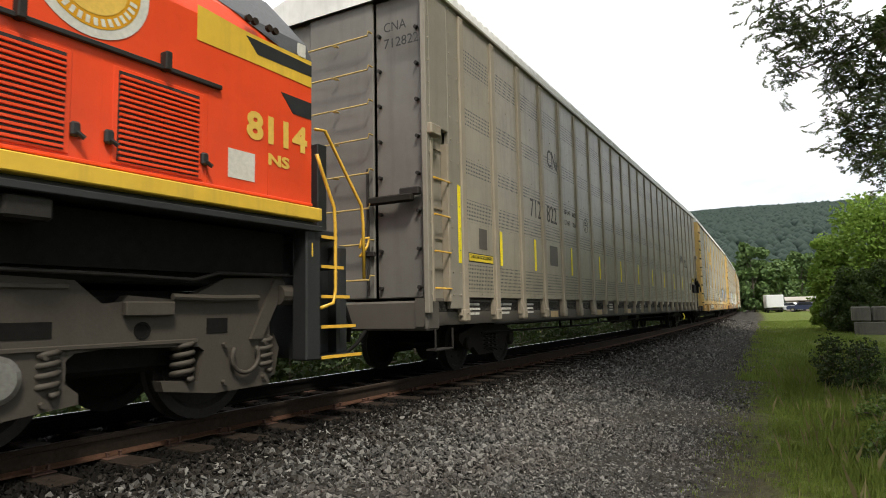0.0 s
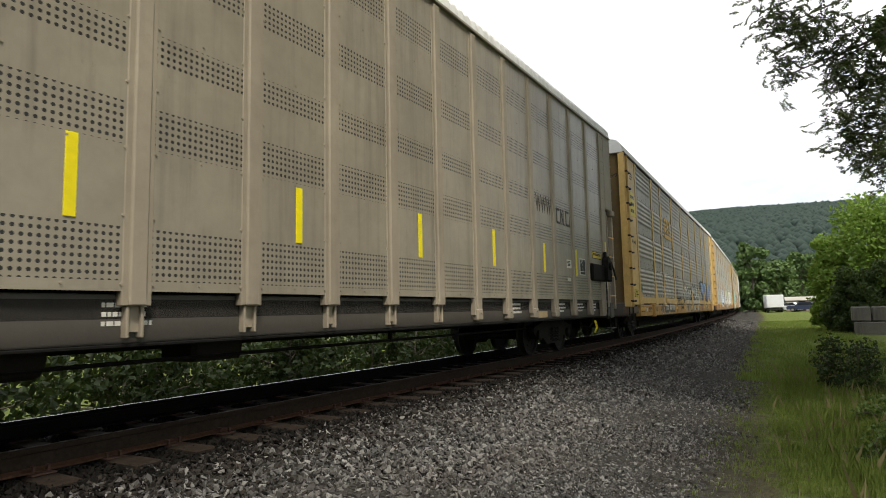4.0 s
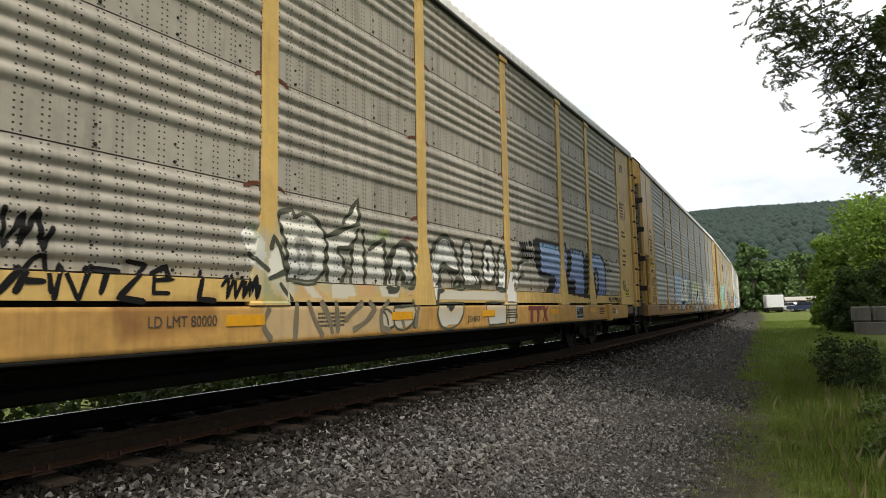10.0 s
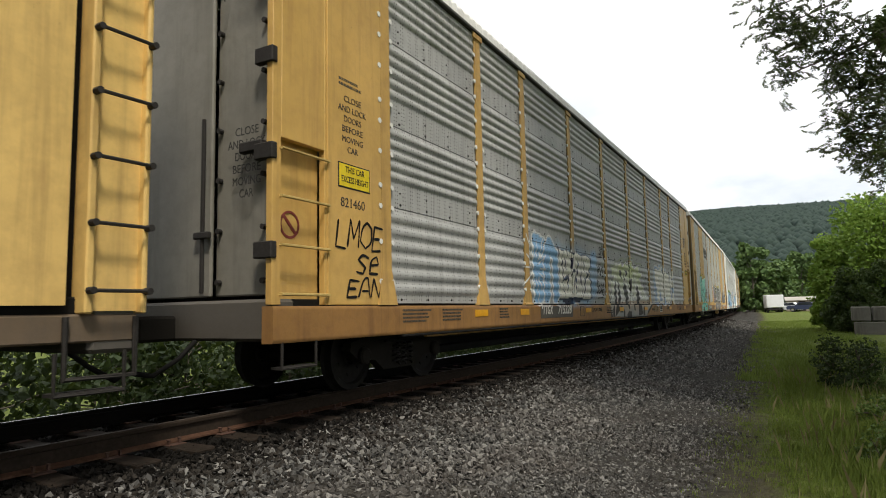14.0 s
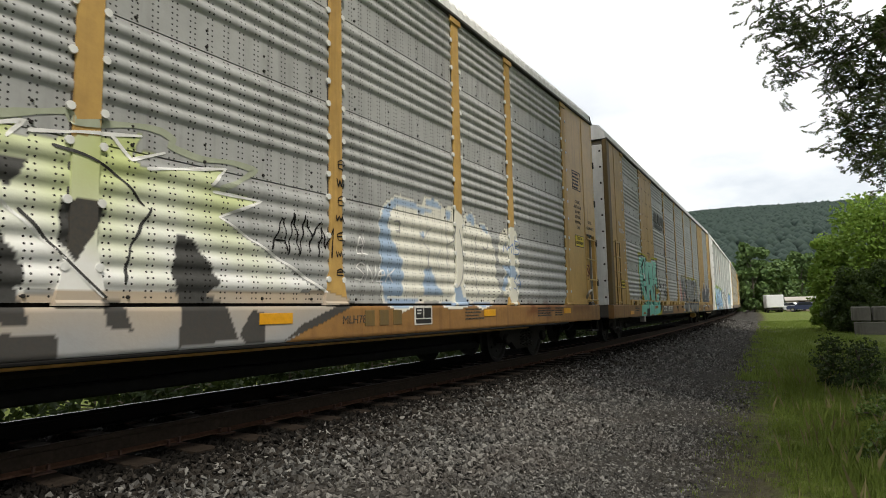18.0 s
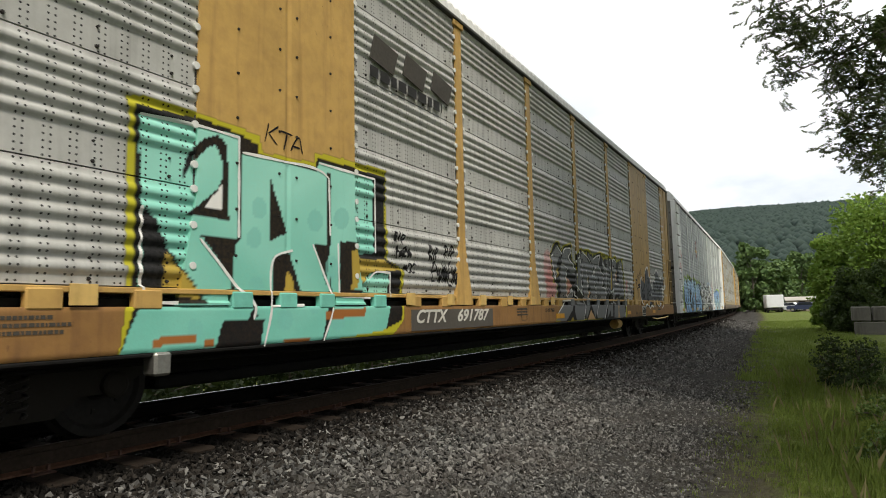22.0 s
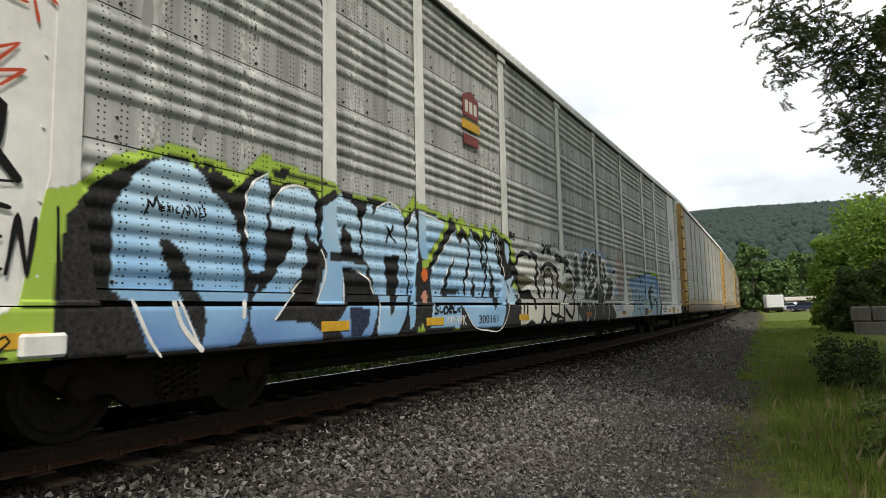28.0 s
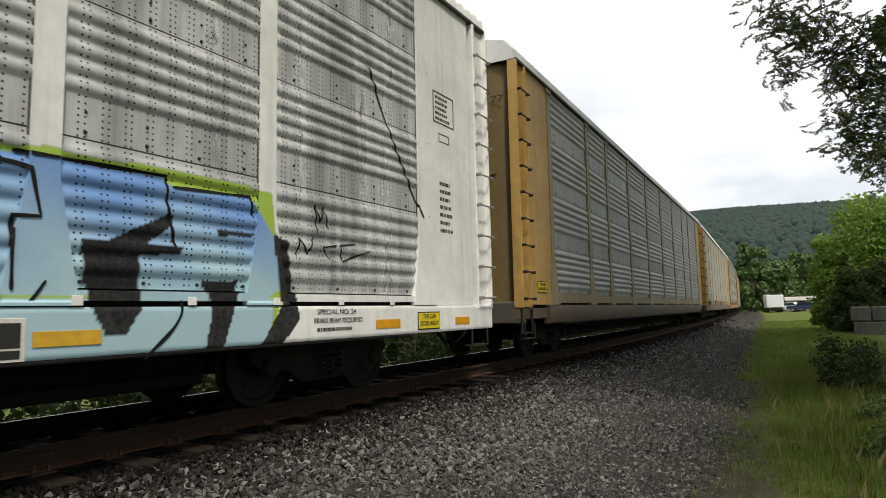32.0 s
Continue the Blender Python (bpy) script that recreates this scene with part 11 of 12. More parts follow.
# unseen trees, added out of view to block sun and sky
for i, (x, y, hgt, sp, lo) in enumerate(((17.0, -6.0, 11.0, 3.8, 0.2), (9.5, -15.0, 11.0, 4.4, 0.12), (2.5, -19.0, 11.0, 4.6, 0.1), (-5.0, -21.0, 11.0, 4.6, 0.1), (12.9, 5.4, 31.0, 3.3, 0.5), (12.9, 9.6, 31.0, 3.8, 0.4), (12.9, 13.8, 31.0, 4.0, 0.3), (12.8, 18.2, 31.0, 4.0, 0.25), (12.8, 22.8, 31.0, 4.0, 0.2), (12.9, 27.5, 31.0, 4.0, 0.2), (18.5, 8.5, 33.0, 4.2, 0.3), (18.5, 15.0, 33.0, 4.4, 0.25), (18.5, 22.0, 33.0, 4.4, 0.2))):
    build_tree("shade_tree", (x, y, on_ground(x, y)), hgt, sp, 0.28, None, "leaf_dark", 52, 50 + i, "unseen tall leafy tree added to shade the train and path", lo, 150 if i < 4 else 320, 0.56 if i < 4 else 0.68)

# the bright tree behind the block wall, and dark bushes standing in for its shaded foot
for i, (x, y, hgt, sp, lo) in enumerate(((8.6, 39.5, 6.4, 2.2, 0.10), (6.7, 41.0, 4.8, 1.15, 0.05), (11.2, 39.5, 6.4, 2.2, 0.1))):
    build_tree("roadside_tree", (x, y, on_ground(x, y)), hgt, sp, 0.10, None, "leaf_bush", 54, 70 + i, "bushy bright green tree with sunlit leaves", lo, 210, 0.21, "tree", 0.8, 1.35)
for i, (x, y, hgt, sp) in enumerate(((7.6, 36.8, 2.9, 1.0), (9.0, 36.6, 3.4, 1.3), (6.9, 38.2, 2.0, 0.8))):
    build_tree("shade_bush", (x, y, on_ground(x, y)), hgt, sp, 0.06, None, "leaf_dark", 22, 76 + i, "dark bush standing in for the shaded foot of the bright tree", 0.02, 260, 0.15, "bush", 0.8, 1.4)

# line of trees behind the parked vehicles
rng = random.Random(91)
for i in range(30):
    x = -34 + (i % 16) * 3.4 + rng.uniform(-1.5, 1.5)
    y = rng.uniform(126, 165) if i < 16 else rng.uniform(170, 200)
    build_tree("distant_tree", (x, y, -0.3), rng.uniform(7.5, 12.5), rng.uniform(3.0, 4.4), 0.2, None, "leaf_far", 26, 100 + i, "full green tree at the foot of the hill", 0.04, 95, 0.85, "tree", 0.8, 1.3)

# shrubs on the far side of the track
def build_shrub(name, seed, height, spread, mat, size, per, label, clumps=14, clump=1.0):
    root = build_tree(name, (0, 0, 0), height, spread, 0.04 if height > 1 else 0.012, None, mat, clumps, seed, label, 0.05, per, size, "shrub", 0.75, clump)
    return root


shrubs = [build_shrub("shrub", 200 + k, 1.9 + 0.5 * k, 1.5, "leaf_shade", 0.16, 100, "dense green wayside shrub beyond the track") for k in range(3)]
for sh in shrubs:
    tagged(sh, group="shrubs beyond the track")
k = 0
for a in np.arange(-4.0, 92.0, 2.1):
    for row_o in (-4.9, -6.6, -9.5):
        o = row_o + rng.uniform(-0.9, 0.9)
        q = beside(float(a) + rng.uniform(-0.8, 0.8), o)
        m = pose(q.x, q.y, ground_z(o, q.y) - 0.05, 0, 0, rng.uniform(0, 360))
        if k < 3:
            shrubs[k].matrix_basis = m
        else:
            copy_thing(shrubs[k % 3], m)
        k += 1


# turf, tall grass and weeds
def build_grass():
    nr = np.random.default_rng(12)
    blade = [(-0.5, 0, 0), (0.5, 0, 0), (0.34, 0.07, 0.55), (0.0, 0.30, 1.0), (-0.34, 0.07, 0.55)]
    face = [(0, 1, 2, 3, 4)]
    def field(n, y0, y1, o_in, o_out, h0, h1, w, lean, name, mat, label, tuft=0.0, fade=0.4):
        """Blades between o_in and o_out metres past the turf's edge, gathered in tufts."""
        m = n * 3
        y = y0 + (y1 - y0) * nr.random(m) ** 1.4
        d = nr.uniform(o_in, o_out, m)
        if tuft:
            k = max(1, n // 14)
            c = nr.integers(0, k, m)
            y, d = y[c] + nr.normal(0, tuft, m), d[c] + nr.normal(0, tuft, m)
        P, T = [], []
        for yi, di in zip(y.tolist(), d.tolist()):
            if len(P) >= n:
                break
            if di < o_in:
                continue
            x = track(min(yi, 160.0))[0] + turf_edge(yi) + di
            patch = 0.7 + 0.6 * noise.noise(Vector((x * 1.7, yi * 1.7, 0)))
            if nr.random() > patch * min(1.0, 0.06 + (di - o_in) / fade):
                continue
            hh = nr.uniform(h0, h1) * (0.75 + 0.5 * patch)
            t = nr.uniform(0, 2 * math.pi)
            q = nr.uniform(*lean) * hh
            c, s = math.cos(t), math.sin(t)
            P.append((x, yi, on_ground(x, yi) - 0.008))
            T.append(((w * c, -s * q, 0), (w * s, c * q, 0), (0, 0, hh)))
        scatter(name, blade, face, (np.array(P), np.array(T)), mat, label, "grass")
    field(16000, 4.4, 16.0, -0.5, 1.2, 0.015, 0.055, 0.005, (0.3, 1.6), "turf_grass", "grass", "short patchy grass creeping into the gravel", 0.05, 0.8)
    field(38000, 4.4, 15.0, 0.22, 3.2, 0.04, 0.12, 0.0055, (0.2, 1.3), "turf_grass", "grass", "short dense green grass beside the gravel", 0.06, 0.5)
    field(26000, 14.0, 60.0, -0.3, 4.0, 0.05, 0.14, 0.02, (0.2, 1.2), "turf_grass", "grass", "short grass along the path", 0.1, 0.4)
    field(26000, 4.4, 19.0, 0.62, 3.4, 0.08, 0.20, 0.006, (0.2, 1.2), "tall_grass", "grass", "tall lush green grass", 0.05, 0.6)
    field(9000, -6.0, 4.6, -0.2, 4.5, 0.05, 0.14, 0.008, (0.2, 1.2), "turf_grass", "grass", "grass on the verge round the camera", 0.08, 0.5)
    field(500, 4.4, 16.0, 0.3, 2.5, 0.12, 0.32, 0.004, (0.2, 1.4), "dry_grass", "straw", "scattered dry grass stalks", 0.0, 0.6)


build_grass()
weed = build_shrub("weed", 240, 0.34, 0.26, "leaf_mid", 0.045, 110, "leafy green weed in the long grass", 9, 1.8)
tagged(weed, group="weeds in the grass")
spots = [(6.62, 12.2, 1.0), (7.05, 11.2, 1.0), (6.75, 8.6, 0.8), (7.0, 9.8, 1.0), (6.5, 7.2, 0.8), (7.5, 13.5, 1.0), (7.3, 17.0, 1.0), (8.2, 21.0, 1.0), (6.9, 7.6, 0.9), (7.3, 8.1, 0.9), (7.45, 9.1, 1.0), (6.6, 9.4, 0.8), (7.2, 10.4, 1.0), (7.6, 10.9, 1.0), (6.9, 11.8, 0.9), (7.4, 12.3, 1.0), (7.8, 12.0, 1.0), (7.1, 13.0, 0.9), (7.9, 14.3, 1.0), (6.8, 14.8, 0.9)]
for i, (x, y, s) in enumerate(spots):
    m = pose(x, y, on_ground(x, y) - 0.03, 0, 0, 67 * i)
    if i == 0:
        weed.matrix_basis = m
    else:
        copy_thing(weed, m)
dark = build_shrub("dark_shrub", 244, 0.90, 0.26, "leaf_shade", 0.06, 85, "dark leafy shrub standing in the grass", 18, 2.1)
dark.matrix_basis = pose(6.12, 12.9, on_ground(6.12, 12.9) - 0.03)
copy_thing(dark, pose(6.42, 12.4, on_ground(6.42, 12.4) - 0.08, 6, -8, 140))


# ---- block wall, parked vehicles, shed ----
def build_block_wall():
    root = thing("block_wall", None, None, "weathered wall of large stacked concrete blocks", "wall")
    rng = random.Random(4)
    z0 = on_ground(8.5, 34.0) - 0.1
    for c in range(2):
        for k in range(5):
            x = 7.30 + k * 1.24 + (0.0 if c == 0 else -0.05)
            w = 1.2
            if c == 1 and k == 0:
                w = 0.72
            elif c == 1:
                x -= 0.46
            b = part("block", Shape().box(0, w, 0, 0.6, 0, 0.66, 0.045), "old_block", root)
            b.matrix_basis = pose(x, 34.0 + rng.uniform(-0.06, 0.06), z0 + c * 0.69, rng.uniform(-0.8, 0.8), rng.uniform(-0.6, 0.6), rng.uniform(-2.0, 2.0))
    return root


build_block_wall()


def wheel_part(root, x, y, r, w, name="wheel"):
    sh = Shape().lathe([(-w / 2, r * 0.55), (-w / 2, r * 0.95), (-w * 0.35, r), (w * 0.35, r), (w / 2, r * 0.95), (w / 2, r * 0.55)], (0, 0, 0), 18)
    ob = part(name, sh, "tyre", root)
    ob.matrix_basis = pose(x, y, r)
    part("rim", Shape().lathe([(-w * 0.4, 0.0), (-w * 0.45, r * 0.55), (w * 0.45, r * 0.55), (w * 0.4, 0.0)], (0, 0, 0), 14), "steel", ob)


def build_box_truck():
    root = thing("box_truck", None, None, "white box truck parked on the grass", "truck")
    part("box_body", Shape().box(-1.2, 1.2, -3.0, 2.6, 0.75, 2.75, 0.05), "truck_white", root)
    part("rear_door", Shape().box(-1.1, 1.1, -3.03, -3.005, 0.85, 2.65, 0.01), "truck_white", root)
    part("cab", Shape().slab([(2.75, 0.6), (4.6, 0.6), (4.6, 1.35), (4.1, 2.1), (2.75, 2.1)], -1.0, 1.0), "truck_white", root)
    part("bumper", Shape().box(-1.1, 1.1, -3.12, -3.0, 0.42, 0.6, 0.02), "dark_steel", root)
    part("chassis", Shape().box(-0.5, 0.5, -2.9, 4.3, 0.45, 0.75), "black", root)
    for x in (-0.95, 0.95):
        for y in (-1.8, 3.4):
            wheel_part(root, x, y, 0.42, 0.26)
    root.matrix_basis = pose(-0.2, 113.0, on_ground(-0.2, 113.0), 0, 0, 8)


def build_car(x, y, turn, mat, label):
    root = thing("parked_car", None, None, label, "car", "parked cars")
    part("body", Shape().slab([(-2.1, 0.35), (2.1, 0.35), (2.15, 0.75), (1.9, 0.92), (-1.95, 0.98), (-2.15, 0.8)], -0.85, 0.85), mat, root)
    part("cabin", Shape().slab([(-1.7, 0.96), (1.0, 0.92), (0.45, 1.42), (-1.1, 1.46)], -0.72, 0.72), mat, root)
    for sx in (-1, 1):
        part("side_window", Shape().slab([(-1.45, 1.0), (0.75, 0.98), (0.35, 1.36), (-1.05, 1.4)], 0.722 * sx - 0.004, 0.722 * sx + 0.004), "glass", root)
    for sx in (-0.78, 0.78):
        for sy in (-1.3, 1.3):
            wheel_part(root, sx, sy, 0.32, 0.2)
    root.matrix_basis = pose(x, y, on_ground(x, y), 0, 0, turn)


def build_shed():
    root = thing("shed", None, None, "low weathered shed with a pale roof", "shed")
    part("wall", Shape().box(-2.2, 2.2, -1.5, 1.5, 0, 1.75, 0.02), "shed", root)
    part("roof", Shape().slab([(-1.8, 1.74), (1.8, 1.74), (0.0, 2.35)], -2.4, 2.4), "concrete", root)
    part("door", Shape().box(-0.5, 0.5, -1.53, -1.502, 0.05, 1.6, 0.01), "tie", root)
    root.matrix_basis = pose(3.6, 118.0, on_ground(3.6, 118.0), 0, 0, 4)


build_box_truck()
build_car(4.0, 109.0, 80, "car_blue", "dark blue car parked by the grass")
build_car(1.75, 112.0, 75, "truck_white", "white car parked beside a box truck")
build_shed()


# ---- wooded hill ----
def hill_z(x, y):
    rise = min(1.0, max(0.0, (y - 210) / 900.0))
    rise = rise ** 0.85
    h = 150 - 0.012 * x + 6 * noise.noise(Vector((x * 0.006, y * 0.004, 2)))
    return -2 + h * rise if y < 1110 else -2 + h - (y - 1110) * 0.12


def build_hill():
    xs, ys = np.linspace(-1600, 900, 64), np.concatenate([np.linspace(205, 1110, 34), np.linspace(1180, 2000, 6)])
    vs = [(float(x), float(y), hill_z(x, y)) for y in ys for x in xs]
    n = len(xs)
    me = bpy.data.meshes.new("hill")
    me.from_pydata(vs, [], [(j * n + i, j * n + i + 1, (j + 1) * n + i + 1, (j + 1) * n + i) for j in range(len(ys) - 1) for i in range(n - 1)])
    me.shade_smooth()
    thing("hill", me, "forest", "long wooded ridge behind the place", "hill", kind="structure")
    nr = np.random.default_rng(77)
    bm = bmesh.new()
    bmesh.ops.create_icosphere(bm, subdivisions=1, radius=1.0)
    for v in bm.verts:
        v.co *= 1 + 0.45 * noise.noise(v.co * 2.2)
    bm.verts.index_update()
    bv, bf = [tuple(v.co) for v in bm.verts], [tuple(v.index for v in f.verts) for f in bm.faces]
    bm.free()
    P, T = [], []
    while len(P) < 13500:
        y = 215 + 900 * nr.random() ** 0.8
        x = nr.uniform(-0.36, 0.16) * y + 5
        s = nr.uniform(1.9, 3.8) * (0.75 + 0.5 * y / 1100)
        P.append((x, y, hill_z(x, y) + 0.8 * s))
        t = nr.uniform(0, 6.28)
        T.append(((s * math.cos(t), -s * math.sin(t), 0), (s * math.sin(t), s * math.cos(t), 0), (0, 0, s * nr.uniform(0.9, 1.5))))
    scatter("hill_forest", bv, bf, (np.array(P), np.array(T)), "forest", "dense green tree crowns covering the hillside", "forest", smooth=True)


build_hill()


# ---- lettering, plates and fittings on the cars ----
def stencil(car, u, z, w, rows, height, material="ink_dim", x=1.524, gap=0.6, seed=1, italic=0.0):
    """Small print that cannot be read: short bars, row under row."""
    h = HALF[car.name]
    rng = random.Random(seed)
    sh = Shape()
    for i in range(rows):
        zz = z - i * height * (1 + gap)
        q = 0.0
        ww = w * rng.uniform(0.7, 1.0)
        while q < ww:
            b = min(rng.uniform(0.5, 1.6) * height, ww - q)
            sh.box(x - 0.003, x, u - h + q, u - h + q + b, zz, zz + height)
            q += b + 0.35 * height
    return part("stencil_print", sh, material, car, kind="stuff")


def plate_on(car, name, u0, u1, z0, z1, material, x=1.5, label="", t=0.006):
    h = HALF[car.name]
    return part(name, Shape().box(x - 0.002, x + t, u0 - h, u1 - h, z0, z1, 0.002), material, car, label)


def letters(car, text, u, z, size, width, material, x=1.5245, label="", lean=0.0, bold=0.0):
    return lettering(text, size, material, car, (x, u - HALF[car.name], z), "lettering", width, "side", label, lean, bold)


def frame_on(car, u0, u1, z0, z1, material, x=1.5, w=0.02):
    h = HALF[car.name]
    sh = Shape()
    for a, b, c, d in ((u0, u1, z0, z0 + w), (u0, u1, z1 - w, z1), (u0, u0 + w, z0 + w, z1 - w), (u1 - w, u1, z0 + w, z1 - w)):
        sh.box(x - 0.002, x + 0.003, a - h, b - h, c, d)
    return part("printed_frame", sh, material, car)


def ring_on(car, u, z, r, material, x=1.5, w=0.03, bar=True):
    y = u - HALF[car.name]
    sh = Shape()
    n = 28
    vs = []
    for q, xx in ((r, x - 0.001), (r - w, x - 0.001), (r - w, x + 0.003), (r, x + 0.003)):
        vs += [(xx, y + q * math.cos(2 * math.pi * i / n), z + q * math.sin(2 * math.pi * i / n)) for i in range(n)]
    sh.add(vs, [(k * n + i, k * n + (i + 1) % n, ((k + 1) % 4) * n + (i + 1) % n, ((k + 1) % 4) * n + i) for k in range(4) for i in range(n)])
    if bar:
        c = (r - w) * 0.72
        sh.slab([(y - c - 0.012, z + c - 0.012), (y + c - 0.012, z - c - 0.012), (y + c + 0.012, z - c + 0.012), (y - c + 0.012, z + c + 0.012)], x - 0.001, x + 0.003)
    return part("round_sign", sh, material, car)


def cots(car, u0, u1, z0, z1, x=1.524, rim="white_ink"):
    """A dark data plate with a pale rim and print."""
    plate_on(car, "data_plate", u0, u1, z0, z1, rim, x - 0.004, "pale-rimmed dark data plate")
    m = (u0 + u1) / 2
    for a, b in ((u0 + 0.03, m - 0.012), (m + 0.012, u1 - 0.03)):
        plate_on(car, "data_field", a, b, z0 + 0.09, z1 - 0.03, "ink", x, "")
    plate_on(car, "data_field", u0 + 0.03, u1 - 0.03, z0 + 0.02, z0 + 0.075, "ink", x, "")
    stencil(car, u0 + 0.05, z1 - 0.07, (u1 - u0) * 0.3, 2, 0.02, "white_ink", x + 0.01, 1.0, 3)


def height_label(car, u0, u1, z0, z1, x=1.496):
    plate_on(car, "height_label", u0, u1, z0, z1, "ink", x - 0.004, "yellow warning label with a black rim")
    plate_on(car, "label_face", u0 + 0.015, u1 - 0.015, z0 + 0.015, z1 - 0.015, "label_yellow", x, "")
    h = z1 - z0
    w = u1 - u0
    if w / h > 3.5:
        letters(car, "THIS CAR EXCESS HEIGHT", u0 + 0.04, z0 + h * 0.34, h * 0.5, w - 0.08, "ink", x + 0.009)
    else:
        letters(car, "THIS CAR", u0 + w * 0.2, z0 + h * 0.55, h * 0.36, w * 0.6, "ink", x + 0.009)
        letters(car, "EXCESS HEIGHT", u0 + w * 0.08, z0 + h * 0.16, h * 0.36, w * 0.84, "ink", x + 0.009)


# first car
PX = 1.4925
for i in range(12):
    u = 2.33 + 1.143 * (2 * i if i < 2 else 0) if i < 1 else [0, 4.01, 6.25, 8.55, 10.8, 13.1, 15.4, 17.7, 19.95, 22.20, 24.11][min(i, 10)]
    if i < 11:
        plate_on(car1, "reflective_strip", u - 0.045, u + 0.045, 1.69, 2.26 + 0.02 * (i % 3), "tape", PX if i else 1.53, "bright yellow reflective strip")
plate_on(car1, "reflective_strip", 0.86, 0.95, 1.66, 2.80, "tape", 1.502, "bright yellow reflective strip")
plate_on(car1, "reflective_strip", 26.36, 26.46, 1.46, 2.64, "tape", 1.502, "bright yellow reflective strip")
height_label(car1, 1.20, 2.08, 1.70, 1.84, PX)
height_label(car1, 25.30, 25.98, 2.16, 2.33, PX)
letters(car1, "CNA", 4.85, 3.76, 0.52, 0.82, "ink_dim", PX)
letters(car1, "712", 3.80, 2.61, 0.50, 0.60, "ink_dim", PX)
letters(car1, "822", 4.72, 2.61, 0.50, 0.62, "ink_dim", PX)
letters(car1, "LD LMT", 5.86, 2.98, 0.15, 0.42, "ink_dim", PX)
letters(car1, "80000", 6.42, 2.98, 0.15, 0.34, "ink_dim", PX)
letters(car1, "LT WT", 5.86, 2.75, 0.15, 0.38, "ink_dim", PX)
letters(car1, "82600", 6.42, 2.75, 0.15, 0.34, "ink_dim", PX)
ring_on(car1, 7.45, 2.92, 0.17, "ink_dim", PX, 0.012, False)
stencil(car1, 7.36, 2.97, 0.2, 2, 0.035, "ink_dim", PX + 0.002)
letters(car1, "F", 7.41, 2.78, 0.11, 0.07, "ink_dim", PX)
plate_on(car1, "painted_out_patch", 4.84, 5.30, 1.84, 2.24, "cn_sill", PX - 0.003, "dark painted-out patch")
plate_on(car1, "painted_out_patch", 1.58, 1.86, 1.92, 2.24, "cn_sill", PX - 0.003, "dark painted-out patch")
letters(car1, "WWW.", 21.84, 2.76, 0.50, 0.86, "ink_dim", PX)
for u, kind in ((22.96, "c"), (23.20, "n"), (23.44, "."), (23.52, "c"), (23.74, "a")):
    y, z0, z1, w = u - HALF[car1.name], 2.74, 3.07, 0.19
    if kind == "c":
        polys = [[(y, z0), (y + w, z0), (y + w, z0 + 0.05), (y + 0.05, z0 + 0.05), (y + 0.05, z1 - 0.05), (y + w, z1 - 0.05), (y + w, z1), (y, z1)]]
    elif kind == "n":
        polys = [[(y, z0), (y + 0.045, z0), (y + 0.045, z1), (y, z1)], [(y + w - 0.045, z0), (y + w, z0), (y + w, z1), (y + w - 0.045, z1)], [(y + w - 0.05, z0), (y + w - 0.045, z0 + 0.06), (y + 0.05, z1), (y + 0.045, z1 - 0.06)]]
    elif kind == "a":
        polys = [[(y, z0), (y + 0.05, z0), (y + 0.125, z1), (y + 0.075, z1)], [(y + w - 0.05, z0), (y + w, z0), (y + 0.125, z1), (y + 0.075, z1)], [(y + 0.05, z0 + 0.08), (y + w - 0.05, z0 + 0.08), (y + w - 0.06, z0 + 0.12), (y + 0.06, z0 + 0.12)]]
    else:
        polys = [[(y, z0), (y + 0.045, z0), (y + 0.045, z0 + 0.045), (y, z0 + 0.045)]]
    sh = Shape()
    for i, q in enumerate(polys):
        sh.slab(q, PX - 0.002, PX + 0.002 + 0.0004 * i)
    part("logo_block", sh, "ink_dim", car1, "dark stencilled block")
cots(car1, 24.33, 24.73, 1.72, 2.10, PX + 0.004)
plate_on(car1, "data_plate", 23.49, 23.77, 1.84, 2.02, "white_ink", PX - 0.003, "small white notice")
stencil(car1, 23.52, 1.97, 0.22, 4, 0.018, "ink", PX + 0.006)
plate_on(car1, "small_plate", 23.50, 23.70, 1.56, 1.63, "white_ink", PX, "")
br = Shape().box(1.48, 1.60, 25.0 - HALF[car1.name], 26.05 - HALF[car1.name], 1.62, 2.02, 0.03)
part("brake_gear_box", br, "black", car1, "black hand brake housing")
y = 26.10 - HALF[car1.name]
br = Shape().slab([(y - 0.17, 1.66), (y + 0.13, 1.62), (y + 0.17, 1.80), (y + 0.15, 2.06), (y + 0.08, 2.20), (y - 0.04, 2.24), (y - 0.14, 2.16), (y - 0.19, 1.95)], 1.53, 1.68)
br.tube([(1.68, y, 2.0), (1.73, y, 2.0)], 0.10, 14)
br.box(1.54, 1.60, y - 0.05, y + 0.06, 2.22, 2.36, 0.01)
part("brake_gear", br, "black", car1)
part("brake_lever", Shape().tube([(1.73, y, 2.02), (1.74, y + 0.12, 1.92), (1.74, y + 0.30, 1.68)], 0.024, 8), "dark_steel", car1)
sh = Shape()
for k in range(12):
    z = 1.62 - 0.075 * k
    if k % 2:
        sh.box(1.585, 1.615, y - 0.10, y - 0.06, z - 0.085, z)
    else:
        sh.box(1.592, 1.608, y - 0.11, y - 0.05, z - 0.085, z)
part("brake_chain", sh, "dark_steel", car1)
part("chain_guard", Shape().box(1.44, 1.52, y - 0.24, y + 0.04, 0.78, 1.64, 0.012), "cn_post", car1)
